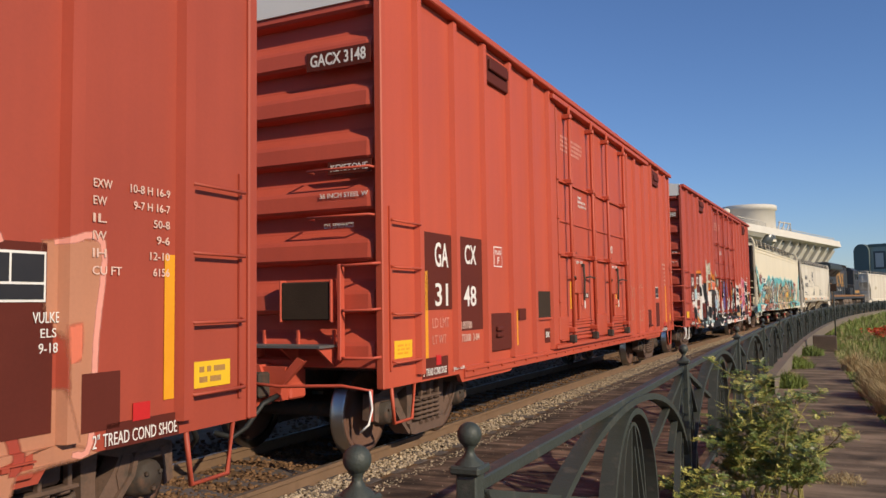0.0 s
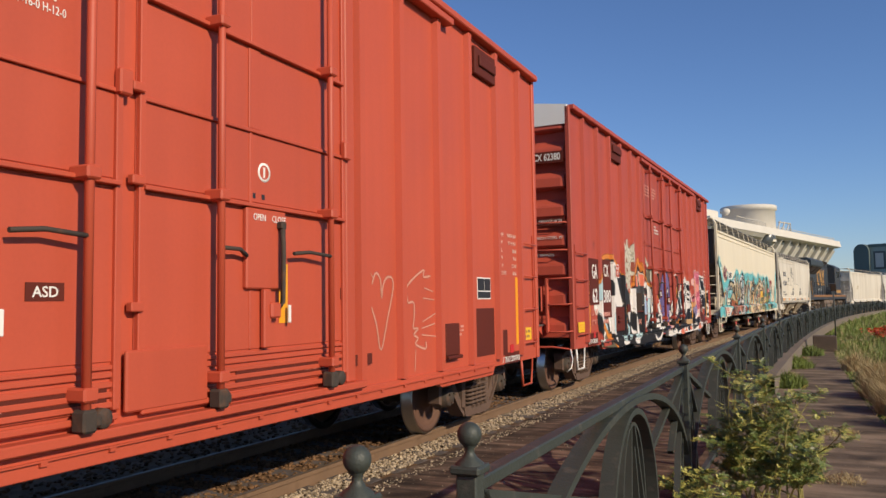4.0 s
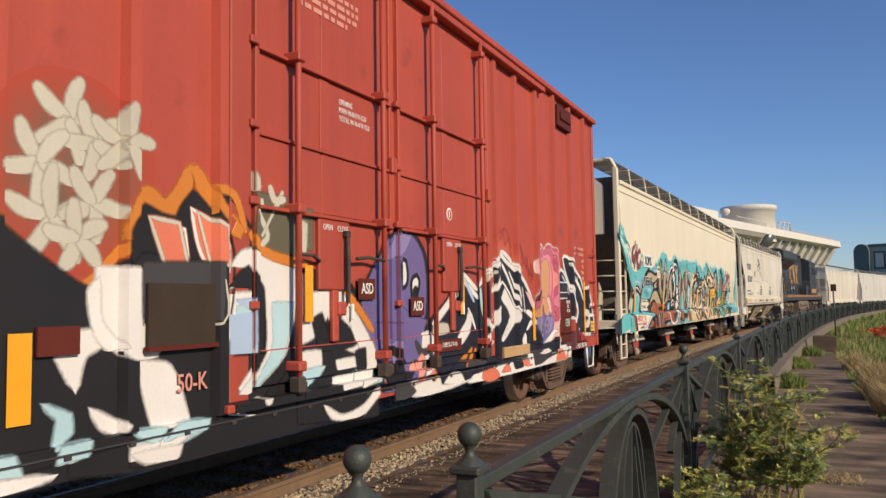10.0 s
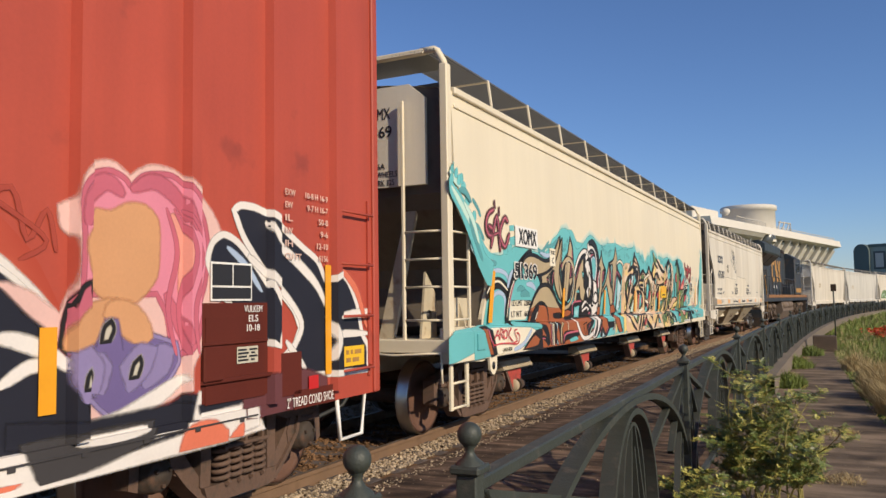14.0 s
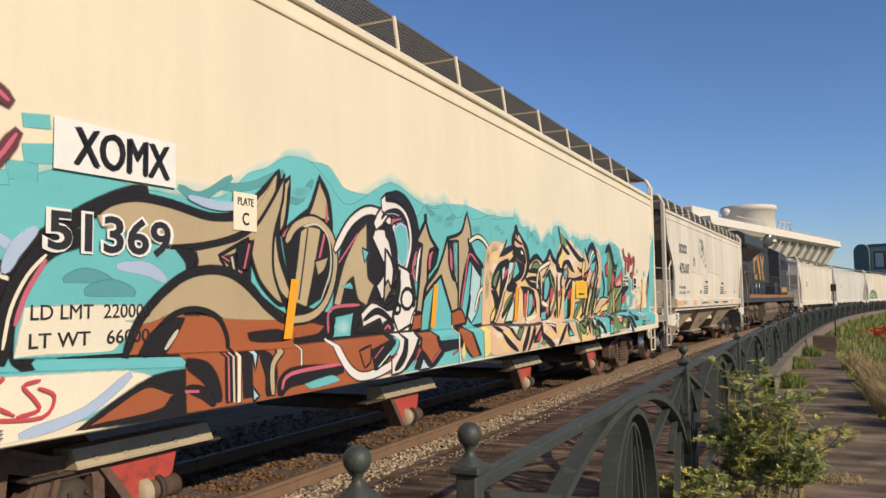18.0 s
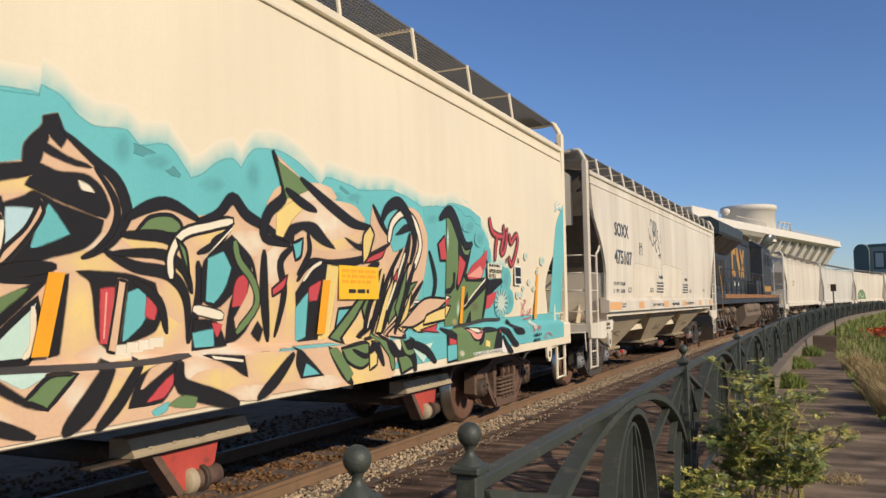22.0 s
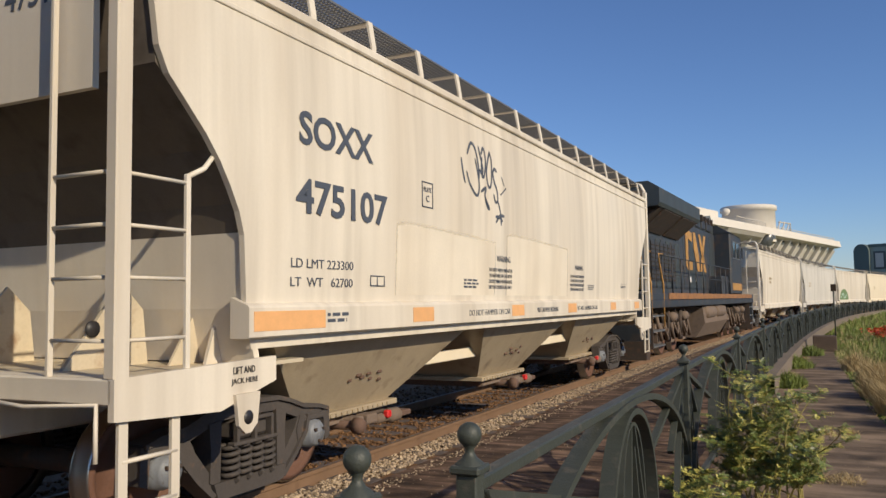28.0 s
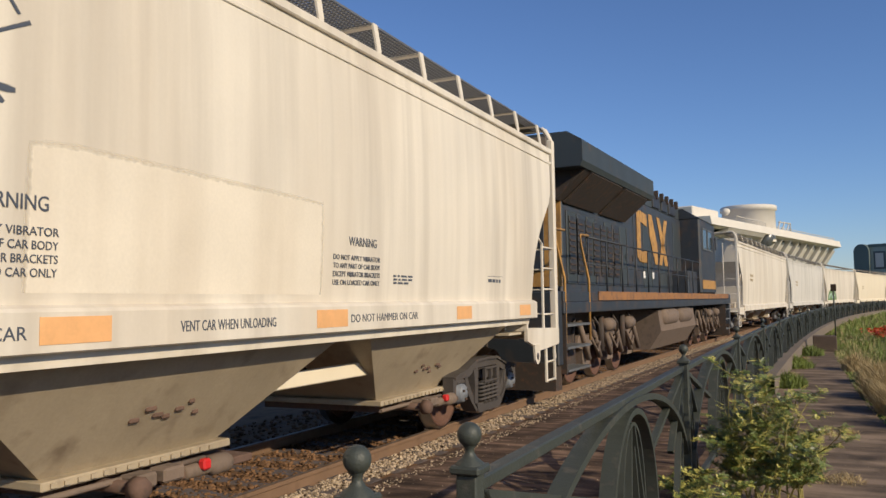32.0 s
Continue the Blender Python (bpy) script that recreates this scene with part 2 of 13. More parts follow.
TONES = {
    "ink": (0.020, 0.018, 0.020), "white": (0.72, 0.66, 0.62), "bone": (0.52, 0.47, 0.38), "sky": (0.42, 0.58, 0.62), "moss": (0.13, 0.11, 0.07),
    "orange": (0.58, 0.19, 0.035), "coral": (0.66, 0.17, 0.10), "smoke": (0.055, 0.050, 0.052), "violet": (0.15, 0.11, 0.26), "lilac": (0.24, 0.19, 0.36),
    "navy": (0.020, 0.020, 0.030), "pink": (0.66, 0.22, 0.30), "rose": (0.50, 0.12, 0.17), "peach": (0.66, 0.43, 0.28), "skin": (0.58, 0.29, 0.145), "teal": (0.14, 0.45, 0.47),
    "teal_dark": (0.10, 0.30, 0.32), "cream": (0.74, 0.66, 0.52), "lavender": (0.38, 0.46, 0.60), "tan": (0.44, 0.34, 0.21), "brown": (0.34, 0.10, 0.04),
    "scarlet": (0.52, 0.07, 0.08), "maroon": (0.13, 0.045, 0.05), "yellow": (0.74, 0.55, 0.20), "green": (0.14, 0.21, 0.09), "mint": (0.50, 0.66, 0.58),
    "chalk": (0.56, 0.25, 0.18), "slate": (0.075, 0.085, 0.11), "ivory": (0.69, 0.612, 0.50), "tanpink": (0.46, 0.20, 0.12), "rosy": (0.72, 0.30, 0.24), "halo": (0.70, 0.44, 0.40), "car_red": (0.40, 0.062, 0.036), "brick": (0.35, 0.06, 0.04)}
SPRAY = {n: colour(n, c) for n, c in TONES.items()}


def soft_paint(name, under):
    """Paint that thins from one colour into another by the sprayed cover and a mottle."""
    key = "airbrushed_" + name + "_over_" + under
    if key in bpy.data.materials:
        return bpy.data.materials[key]
    m = mat(key, TONES[name], 0.5, var=0.14, scale=1.6, grain=45, bump=0.03, spec=0.25)
    n, l = m.node_tree.nodes, m.node_tree.links
    at, tc, nz, ad, mx = n.new("ShaderNodeAttribute"), n.new("ShaderNodeTexCoord"), n.new("ShaderNodeTexNoise"), n.new("ShaderNodeMath"), n.new("ShaderNodeMixRGB")
    at.attribute_name = "cover"
    nz.inputs["Scale"].default_value, nz.inputs["Detail"].default_value = 7.0, 5
    l.new(tc.outputs["Object"], nz.inputs["Vector"])
    ad.operation, ad.use_clamp = "MULTIPLY_ADD", True
    l.new(at.outputs["Fac"], ad.inputs[0])
    ad.inputs[1].default_value = 1.0
    span = n.new("ShaderNodeMath")
    span.operation = "MULTIPLY_ADD"
    span.inputs[1].default_value, span.inputs[2].default_value = 1.6, -0.1
    l.new(at.outputs["Fac"], span.inputs[0])
    l.new(nz.outputs["Fac"], ad.inputs[1]), l.new(span.outputs[0], ad.inputs[0])
    ad.inputs[2].default_value = 0.0
    b = n["Principled BSDF"]
    src = b.inputs["Base Color"].links[0].from_socket
    l.new(ad.outputs[0], mx.inputs["Fac"]), l.new(src, mx.inputs["Color2"])
    mx.inputs["Color1"].default_value = (*TONES[under], 1)
    l.new(mx.outputs["Color"], b.inputs["Base Color"])
    return m


def overspray(name):
    """The dusty rim of a sprayed shape, thinning out to nothing over the paint under it."""
    key = "overspray_" + name
    if key in bpy.data.materials:
        return bpy.data.materials[key]
    m = mat(key, TONES[name], 0.6, var=0.14, scale=1.6, grain=45, bump=0.0, spec=0.2)
    n, l = m.node_tree.nodes, m.node_tree.links
    at, tc, nz, ad, mx = n.new("ShaderNodeAttribute"), n.new("ShaderNodeTexCoord"), n.new("ShaderNodeTexNoise"), n.new("ShaderNodeMath"), n.new("ShaderNodeMath")
    clear, mix = n.new("ShaderNodeBsdfTransparent"), n.new("ShaderNodeMixShader")
    at.attribute_name = "cover"
    nz.inputs["Scale"].default_value, nz.inputs["Detail"].default_value = 26.0, 5
    l.new(tc.outputs["Object"], nz.inputs["Vector"])
    ad.operation, ad.inputs[1].default_value, ad.inputs[2].default_value = "MULTIPLY_ADD", 1.3, 0.35
    l.new(nz.outputs["Fac"], ad.inputs[0])
    mx.operation, mx.use_clamp = "MULTIPLY", True
    l.new(at.outputs["Fac"], mx.inputs[0]), l.new(ad.outputs[0], mx.inputs[1])
    l.new(mx.outputs[0], mix.inputs["Fac"]), l.new(clear.outputs[0], mix.inputs[1]), l.new(n["Principled BSDF"].outputs[0], mix.inputs[2])
    l.new(mix.outputs[0], n["Material Output"].inputs["Surface"])
    return m


class Mural:
    """Sprayed shapes laid over a car's side, following its relief; each new shape lies on the ones before."""

    def __init__(self, car, relief, v_cuts, z_cuts, foot=0.0, dust=1.0):
        self.foot, self.dust = foot, dust
        self.car, self.relief, self.v_cuts, self.z_cuts, self.lift = car, relief, v_cuts, z_cuts, 0.003

    def rim(self, bm, layer, width):
        """A strip of overspray round the outline, from full cover to none."""
        bmesh.ops.remove_doubles(bm, verts=bm.verts[:], dist=0.0004)
        low, away, edges = min(v.co.z for v in bm.verts), {}, []
        for v in bm.verts:
            v[layer] = 1.0
        for e in bm.edges:
            if len(e.link_faces) == 1:
                a, b = e.verts
                d = b.co - a.co
                nrm = Vector((0, -d.z, d.y)).normalized()
                if nrm.dot(e.link_faces[0].calc_center_median() - a.co) > 0:
                    nrm.negate()
                edges.append((a, b))
                for v in (a, b):
                    away[v] = away.get(v, Vector()) + nrm
        outer = {}
        for v, d in away.items():
            q = v.co + (d.normalized() if d.length > 0.3 else d) * width
            q.z = max(q.z, low)
            outer[v] = bm.verts.new(q)
            outer[v][layer] = 0.0
        for a, b in edges:
            bm.faces.new((a, b, outer[b], outer[a])).material_index = 1

    def lay(self, polys, name, cover=None, dusty=0.0):
        bm = bmesh.new()
        dusty *= self.dust if isinstance(name, str) else 0.0
        layer = bm.verts.layers.float.new("cover") if cover or dusty else None
        for poly in polys:
            vs = [bm.verts.new((0.0, v, z)) for v, z in poly]
            for tri in tessellate([[Vector((v, z, 0)) for v, z in poly]]):
                try:
                    bm.faces.new([vs[i] for i in tri])
                except ValueError:
                    pass
        if dusty:
            self.rim(bm, layer, dusty)
        lo = [min(v.co[i] for v in bm.verts) for i in (1, 2)]
        hi = [max(v.co[i] for v in bm.verts) for i in (1, 2)]
        for axis, cuts in ((1, self.v_cuts), (2, self.z_cuts)):
            for c in cuts:
                if lo[axis - 1] + 0.001 < c < hi[axis - 1] - 0.001:
                    co, no = [0, 0, 0], [0, 0, 0]
                    co[axis], no[axis] = c, 1
                    bmesh.ops.bisect_plane(bm, geom=bm.verts[:] + bm.edges[:] + bm.faces[:], plane_co=co, plane_no=no)
        for v in bm.verts:
            v.co.z = max(v.co.z, self.foot)
            if cover:
                v[layer] = cover(v.co.y, v.co.z)
            v.co.x = self.relief(v.co.y, v.co.z) + self.lift
        bmesh.ops.remove_doubles(bm, verts=bm.verts[:], dist=0.0004)
        bmesh.ops.recalc_face_normals(bm, faces=bm.faces)
        if sum(f.normal.x for f in bm.faces) < 0:
            bmesh.ops.reverse_faces(bm, faces=bm.faces)
        me = bpy.data.meshes.new("painted_shape")
        bm.to_mesh(me)
        bm.free()
        me.materials.append(SPRAY[name] if isinstance(name, str) else name)
        if dusty:
            me.materials.append(overspray(name))
        part("painted_shape", me, None, self.car)
        self.lift += 0.000025

    def band(self, pts, w, closed=False):
        if not closed and len(pts) > 2:
            pts = curve(pts)
        n = len(pts)
        left, right = [], []
        for i, p in enumerate(pts):
            a, b = (pts[i - 1], pts[(i + 1) % n]) if closed else (pts[max(i - 1, 0)], pts[min(i + 1, n - 1)])
            d = (Vector(b) - Vector(a)).normalized()
            end = 0.0 if closed or 0 < i < n - 1 else w * 0.35
            e = d * (end if i else -end)
            nrm = Vector((-d.y, d.x)) * (w / 2 * (0.55 if end else 1.0))
            left.append((p[0] + nrm.x + e.x, p[1] + nrm.y + e.y)), right.append((p[0] - nrm.x + e.x, p[1] - nrm.y + e.y))
        m = n if closed else n - 1
        return [[left[i], left[(i + 1) % n], right[(i + 1) % n], right[i]] for i in range(m)]

    def line(self, name, w, pts, edge=0.0, edge_name="ink", closed=False):
        if edge:
            self.lay(self.band(pts, w + 2 * edge, closed), edge_name, dusty=0.012)
        self.lay(self.band(pts, w, closed), name, dusty=min(0.03, 0.4 * w))

    def stroke(self, name, w, pts):
        """A brushed line, thick in the middle and drawn out to points."""
        pts = curve(pts, 5)
        n, left, right = len(pts), [], []
        for i, p in enumerate(pts):
            d = (Vector(pts[min(i + 1, n - 1)]) - Vector(pts[max(i - 1, 0)])).normalized()
            h = w * 0.74 * (0.12 + 0.88 * math.sin(math.pi * (i + 0.25) / (n - 0.5)) ** 0.7)
            left.append((p[0] - d.y * h, p[1] + d.x * h)), right.append((p[0] + d.y * h, p[1] - d.x * h))
        self.lay([[left[i], left[i + 1], right[i + 1], right[i]] for i in range(n - 1)], name, dusty=min(0.03, 0.45 * w))

    def mist(self, name, under, pts):
        """A soft airbrushed patch that thins out into the paint around it."""
        n = len(pts)
        c = (sum(p[0] for p in pts) / n, sum(p[1] for p in pts) / n)
        reach = sorted((math.atan2(p[1] - c[1], p[0] - c[0]), math.hypot(p[0] - c[0], p[1] - c[1])) for p in pts)
        angles, radii = [a for a, r in reach], [r for a, r in reach]
        def cover(v, z):
            r = np.interp(math.atan2(z - c[1], v - c[0]), angles, radii, period=2 * math.pi)
            return float(min(1.0, max(0.0, 1.35 * (1.0 - math.hypot(v - c[0], z - c[1]) / r))))
        rings = [[(c[0] + (p[0] - c[0]) * k, c[1] + (p[1] - c[1]) * k) for p in rounded(pts)] for k in (1.0, 0.7, 0.35)]
        m = len(rings[0])
        polys = [[a[i], a[(i + 1) % m], b[(i + 1) % m], b[i]] for a, b in zip(rings, rings[1:]) for i in range(m)]
        self.lay(polys + [rings[2]], soft_paint(name, under), cover)

    def fade(self, name, under, pts, height):
        """The ragged, feathered upper edge of a sprayed ground."""
        def cover(v, z):
            return float(min(1.0, max(0.0, 1.0 - (z - np.interp(v, [p[0] for p in pts], [p[1] for p in pts])) / height)))
        n = len(pts)
        top = [(p[0], p[1] + height * min(1.0, i / 2, (n - 1 - i) / 2)) for i, p in enumerate(pts)]
        self.lay([[pts[i], pts[i + 1], top[i + 1], top[i]] for i in range(n - 1)], soft_paint(name, under), cover)

    def fill(self, name, pts, edge=0.0, edge_name="ink"):
        """A filled outline; blunt corners are rounded as a hand draws them, sharp ones stay."""
        pts = rounded(pts)
        self.lay([pts], name, dusty=0.03)
        if edge:
            self.lay(self.band(pts, edge, True), edge_name, dusty=0.012)


def rounded(pts):
    """The closed outline with its blunt corners drawn as curves."""
    n, out = len(pts), []
    def sharp(i):
        a, b = Vector(pts[i]) - Vector(pts[i - 1]), Vector(pts[(i + 1) % n]) - Vector(pts[i])
        return a.length < 1e-6 or b.length < 1e-6 or a.angle(b) > 0.95
    for i in range(n):
        p1, p2 = Vector(pts[i]), Vector(pts[(i + 1) % n])
        d = (p2 - p1).length
        t1 = (p2 - p1) if sharp(i) else (p2 - Vector(pts[i - 1])).normalized() * d * 0.8
        t2 = (p2 - p1) if sharp((i + 1) % n) else (Vector(pts[(i + 2) % n]) - p1).normalized() * d * 0.8
        for j in range(4):
            t = j / 4
            q = (2 * t**3 - 3 * t**2 + 1) * p1 + (t**3 - 2 * t**2 + t) * t1 + (-2 * t**3 + 3 * t**2) * p2 + (t**3 - t**2) * t2
            out.append((q.x, q.y))
    return out


def curve(pts, steps=4):
    """A smooth line through the points."""
    out, n = [], len(pts)
    for i in range(n - 1):
        p0, p1, p2, p3 = (Vector(pts[max(i - 1, 0)]), Vector(pts[i]), Vector(pts[i + 1]), Vector(pts[min(i + 2, n - 1)]))
        for j in range(steps):
            t = j / steps
            q = 0.5 * ((2 * p1) + (p2 - p0) * t + (2 * p0 - 5 * p1 + 4 * p2 - p3) * t * t + (3 * p1 - p0 - 3 * p2 + p3) * t**3)
            out.append((q.x, q.y))
    return out + [tuple(pts[-1])]


def mural_rear_boxcar(m):
    m.mist('moss', 'car_red', [(-4.45, 2.30), (-4.40, 2.62), (-4.05, 2.95), (-3.60, 2.95), (-3.22, 2.62), (-3.25, 2.20), (-3.60, 1.80), (-4.00, 1.85)])
    m.fill('ink', [(-6.26, 1.58), (-6.21, 1.82), (-6.04, 2.09), (-5.93, 2.39), (-5.27, 2.45), (-4.97, 2.39), (-4.38, 2.11), (-3.78, 1.67), (-3.66, 1.71), (-3.67, 0.68), (-4.88, 0.66), (-6.01, 0.74), (-6.25, 1.19)])
    m.fill('moss', [(-6.03, 1.16), (-5.71, 1.11), (-5.30, 0.89), (-4.89, 0.67), (-6.02, 0.74)])
    m.line('orange', 0.070, [(-6.25, 1.70), (-6.17, 1.92), (-6.02, 2.18), (-5.81, 2.43), (-5.32, 2.49), (-4.86, 2.40), (-4.40, 2.13), (-3.82, 1.70)])
    m.fill('ink', [(-3.86, 1.70), (-3.66, 1.75), (-3.49, 1.87), (-3.29, 2.06), (-3.21, 2.22), (-2.98, 2.17), (-2.75, 2.38), (-2.52, 2.37), (-2.22, 2.10), (-1.97, 2.22), (-1.71, 2.01), (-1.28, 1.80), (-0.57, 1.36), (-0.55, 0.64), (-2.15, 0.62), (-3.12, 0.61), (-3.83, 0.69)])
    m.line('orange', 0.050, [(-3.86, 1.71), (-3.70, 1.76), (-3.46, 1.98), (-3.29, 2.11), (-3.27, 2.28), (-3.09, 2.23), (-2.88, 2.46), (-2.70, 2.44), (-2.49, 2.41), (-2.38, 2.17)])
    for i, (v, z, r) in enumerate([(-3.85, 2.69, 0.23), (-3.67, 2.59, 0.21), (-3.46, 2.62, 0.22), (-4.03, 2.42, 0.22), (-3.95, 2.12, 0.26), (-3.67, 2.23, 0.21), (-3.78, 2.02, 0.19)]):
        for j in range(5):
            q = j * 1.257 + i * 0.7
            tip = (v + r * 1.15 * math.cos(q), z + r * 1.15 * math.sin(q))
            m.stroke('bone', 0.055, [(v, z), (v + r * 0.6 * math.cos(q + 0.12), z + r * 0.6 * math.sin(q + 0.12)), tip])
    m.fill('sky', [(-6.26, 1.76), (-6.07, 2.04), (-6.06, 1.57), (-6.02, 1.32), (-6.12, 1.30), (-6.24, 1.52)])
    m.fill('white', [(-6.24, 1.58), (-6.06, 1.62), (-6.05, 1.45), (-5.99, 1.16), (-6.12, 1.26)])
    m.fill('white', [(-6.47, 1.54), (-6.28, 1.57), (-6.22, 1.40), (-6.34, 1.34), (-6.47, 1.47)])
    m.fill('white', [(-5.31, 2.37), (-4.86, 2.38), (-4.82, 2.11), (-4.43, 1.52), (-4.91, 1.49), (-5.18, 1.99)])
    m.fill('white', [(-5.31, 2.36), (-5.16, 2.37), (-5.16, 2.01), (-5.31, 2.04)])
    m.fill('white', [(-5.62, 1.57), (-5.35, 1.57), (-5.28, 1.41), (-5.17, 0.98), (-5.37, 0.99), (-5.51, 1.35)])
    m.fill('sky', [(-5.35, 1.65), (-5.17, 1.67), (-5.17, 0.96), (-5.29, 1.05)])
    m.fill('white', [(-5.15, 1.03), (-5.07, 1.02), (-4.98, 0.77), (-5.10, 0.86)])
    m.fill('sky', [(-5.95, 1.25), (-5.71, 1.23), (-5.55, 1.03), (-5.79, 1.14)])
    m.line('white', 0.060, [(-6.00, 0.83), (-5.87, 0.89), (-5.73, 1.01)])
    m.line('orange', 0.080, [(-6.02, 1.16), (-5.77, 1.10), (-5.53, 0.91), (-5.30, 0.88), (-4.91, 0.68)])
    m.fill('coral', [(-3.26, 2.19), (-3.00, 2.18), (-2.87, 1.93), (-3.15, 1.90)])
    m.fill('coral', [(-2.88, 2.31), (-2.71, 2.26), (-2.57, 1.85), (-2.83, 1.90)])
    m.fill('smoke', [(-3.34, 1.82), (-2.97, 1.88), (-2.68, 1.78), (-2.69, 1.48), (-3.29, 1.47)])
    m.fill('bone', [(-3.12, 1.89), (-2.91, 1.93), (-2.87, 1.72), (-3.04, 1.81)])
    m.fill('white', [(-3.65, 1.84), (-3.34, 1.86), (-3.34, 1.44), (-3.50, 1.33), (-3.61, 1.46)])
    m.fill('bone', [(-3.85, 1.62), (-3.75, 1.65), (-3.74, 1.50), (-3.85, 1.47)])
    m.line('white', 0.090, [(-3.73, 1.63), (-3.62, 1.46), (-3.45, 1.29), (-3.24, 1.31), (-3.14, 1.47)])
    m.fill('white', [(-3.85, 1.45), (-3.66, 1.46), (-3.37, 1.27), (-3.65, 1.34), (-3.79, 1.31), (-3.72, 1.10), (-3.47, 0.86), (-3.65, 0.91), (-3.84, 1.18)])
    m.fill('white', [(-3.33, 1.27), (-3.11, 1.30), (-2.89, 1.01), (-2.87, 0.83), (-3.15, 0.83), (-3.29, 1.06)])
    m.fill('sky', [(-2.90, 1.46), (-2.69, 1.46), (-2.65, 0.90), (-2.85, 1.10)])
    m.fill('white', [(-2.54, 1.70), (-2.25, 1.71), (-2.26, 1.27), (-2.55, 1.29)])
    m.fill('sky', [(-2.46, 1.61), (-2.31, 1.61), (-2.31, 1.27), (-2.46, 1.28)])
    m.fill('white', [(-2.35, 1.97), (-2.17, 2.03), (-1.73, 1.79), (-1.74, 1.54), (-1.78, 1.28), (-2.00, 1.20), (-2.40, 0.98), (-2.43, 1.03), (-2.14, 1.32), (-2.14, 1.71), (-2.29, 1.85)])
    m.fill('sky', [(-1.97, 1.71), (-1.74, 1.73), (-1.77, 1.29), (-1.98, 1.22)])
    m.fill('white', [(-1.65, 1.45), (-1.47, 1.53), (-1.04, 1.62), (-0.70, 1.37), (-0.56, 1.17), (-1.05, 1.14), (-1.28, 1.35), (-1.51, 1.18)])
    m.fill('white', [(-1.17, 1.13), (-0.58, 1.25), (-0.54, 1.06), (-1.15, 0.99)])
    m.fill('sky', [(-1.01, 0.92), (-0.43, 0.96), (-0.68, 0.72), (-1.30, 0.69), (-1.36, 0.77)])
    m.fill('white', [(-3.42, 0.81), (-3.29, 0.83), (-3.15, 0.68), (-3.32, 0.67)])
    m.fill('sky', [(-3.13, 0.77), (-2.80, 0.84), (-2.80, 0.79), (-3.11, 0.72)])
    m.fill('white', [(-3.84, 0.86), (-3.77, 0.86), (-3.81, 0.77), (-3.83, 0.76)])
    m.fill('moss', [(-2.25, 2.46), (-1.85, 2.47), (-1.83, 2.04), (-2.16, 2.11)])
    m.fill('moss', [(-1.71, 2.40), (-1.50, 2.40), (-1.50, 2.06), (-1.71, 2.09)])
    m.line('bone', 0.040, [(-2.16, 2.41), (-2.13, 2.19), (-1.91, 2.50)])
    m.line('orange', 0.050, [(-2.16, 2.09), (-1.91, 2.04), (-1.81, 1.92)])
    m.fill('white', [(-2.42, 1.93), (-2.12, 2.00), (-1.84, 1.84), (-1.85, 1.57), (-2.08, 1.43), (-2.16, 1.83)])
    m.fill('white', [(-4.46, 0.87), (-4.19, 0.88), (-4.18, 0.76), (-4.45, 0.76)])
    m.fill('sky', [(-3.94, 0.83), (-3.73, 0.85), (-3.75, 0.79), (-3.90, 0.76)])
    m.fill('white', [(-4.68, 1.02), (-4.49, 1.02), (-4.33, 0.86), (-4.52, 0.78), (-4.65, 0.90)])
    m.line('orange', 0.110, [(-3.43, 2.06), (-3.35, 2.26), (-3.25, 2.32), (-3.12, 2.25), (-2.99, 2.35), (-2.87, 2.52), (-2.76, 2.44), (-2.65, 2.29), (-2.45, 2.16)])
    m.fill('ink', [(-3.43, 2.07), (-3.36, 2.18), (-3.28, 2.26), (-3.13, 2.21), (-3.01, 2.20), (-2.97, 2.28), (-2.86, 2.40), (-2.71, 2.30), (-2.58, 2.19), (-2.50, 1.98), (-2.54, 1.56), (-2.68, 1.43), (-2.90, 1.44), (-3.42, 1.47)])
    m.fill('coral', [(-3.24, 2.18), (-2.94, 2.13), (-2.91, 1.95), (-2.85, 1.70), (-3.03, 1.86), (-3.11, 1.92)], 0.020, 'white')
    m.fill('rosy', [(-3.21, 2.15), (-2.96, 2.10), (-2.95, 1.99), (-3.10, 1.95)])
    m.fill('coral', [(-2.88, 2.28), (-2.60, 2.16), (-2.55, 2.01), (-2.56, 1.80), (-2.70, 1.87), (-2.81, 2.03)], 0.020, 'white')
    m.fill('bone', [(-3.10, 1.91), (-2.91, 1.93), (-2.86, 1.71), (-2.99, 1.80)])
    m.fill('white', [(-3.43, 1.84), (-3.32, 1.87), (-3.29, 1.76), (-3.29, 1.49), (-3.42, 1.45)])
    m.line('white', 0.020, [(-3.31, 1.85), (-3.31, 1.50), (-2.68, 1.50), (-2.69, 1.87)])
    m.fill('ink', [(-2.69, 1.63), (-2.44, 1.99), (-2.11, 2.03), (-1.72, 1.91), (-1.72, 1.23), (-2.30, 0.85), (-2.89, 0.90), (-2.90, 1.44)])
    m.fill('white', [(-2.52, 1.90), (-2.38, 2.02), (-2.11, 2.00), (-1.76, 1.90), (-1.76, 1.55), (-1.90, 1.24), (-2.33, 0.98), (-2.43, 0.99), (-2.10, 1.26), (-2.13, 1.73), (-2.25, 1.89), (-2.42, 1.84), (-2.65, 1.65)])
    m.fill('ink', [(-2.62, 1.65), (-2.45, 1.84), (-2.34, 1.90), (-2.21, 1.81), (-2.14, 1.73), (-2.14, 1.25), (-2.60, 1.29)])
    m.fill('lavender', [(-2.55, 1.64), (-2.26, 1.66), (-2.25, 1.27), (-2.53, 1.28)])
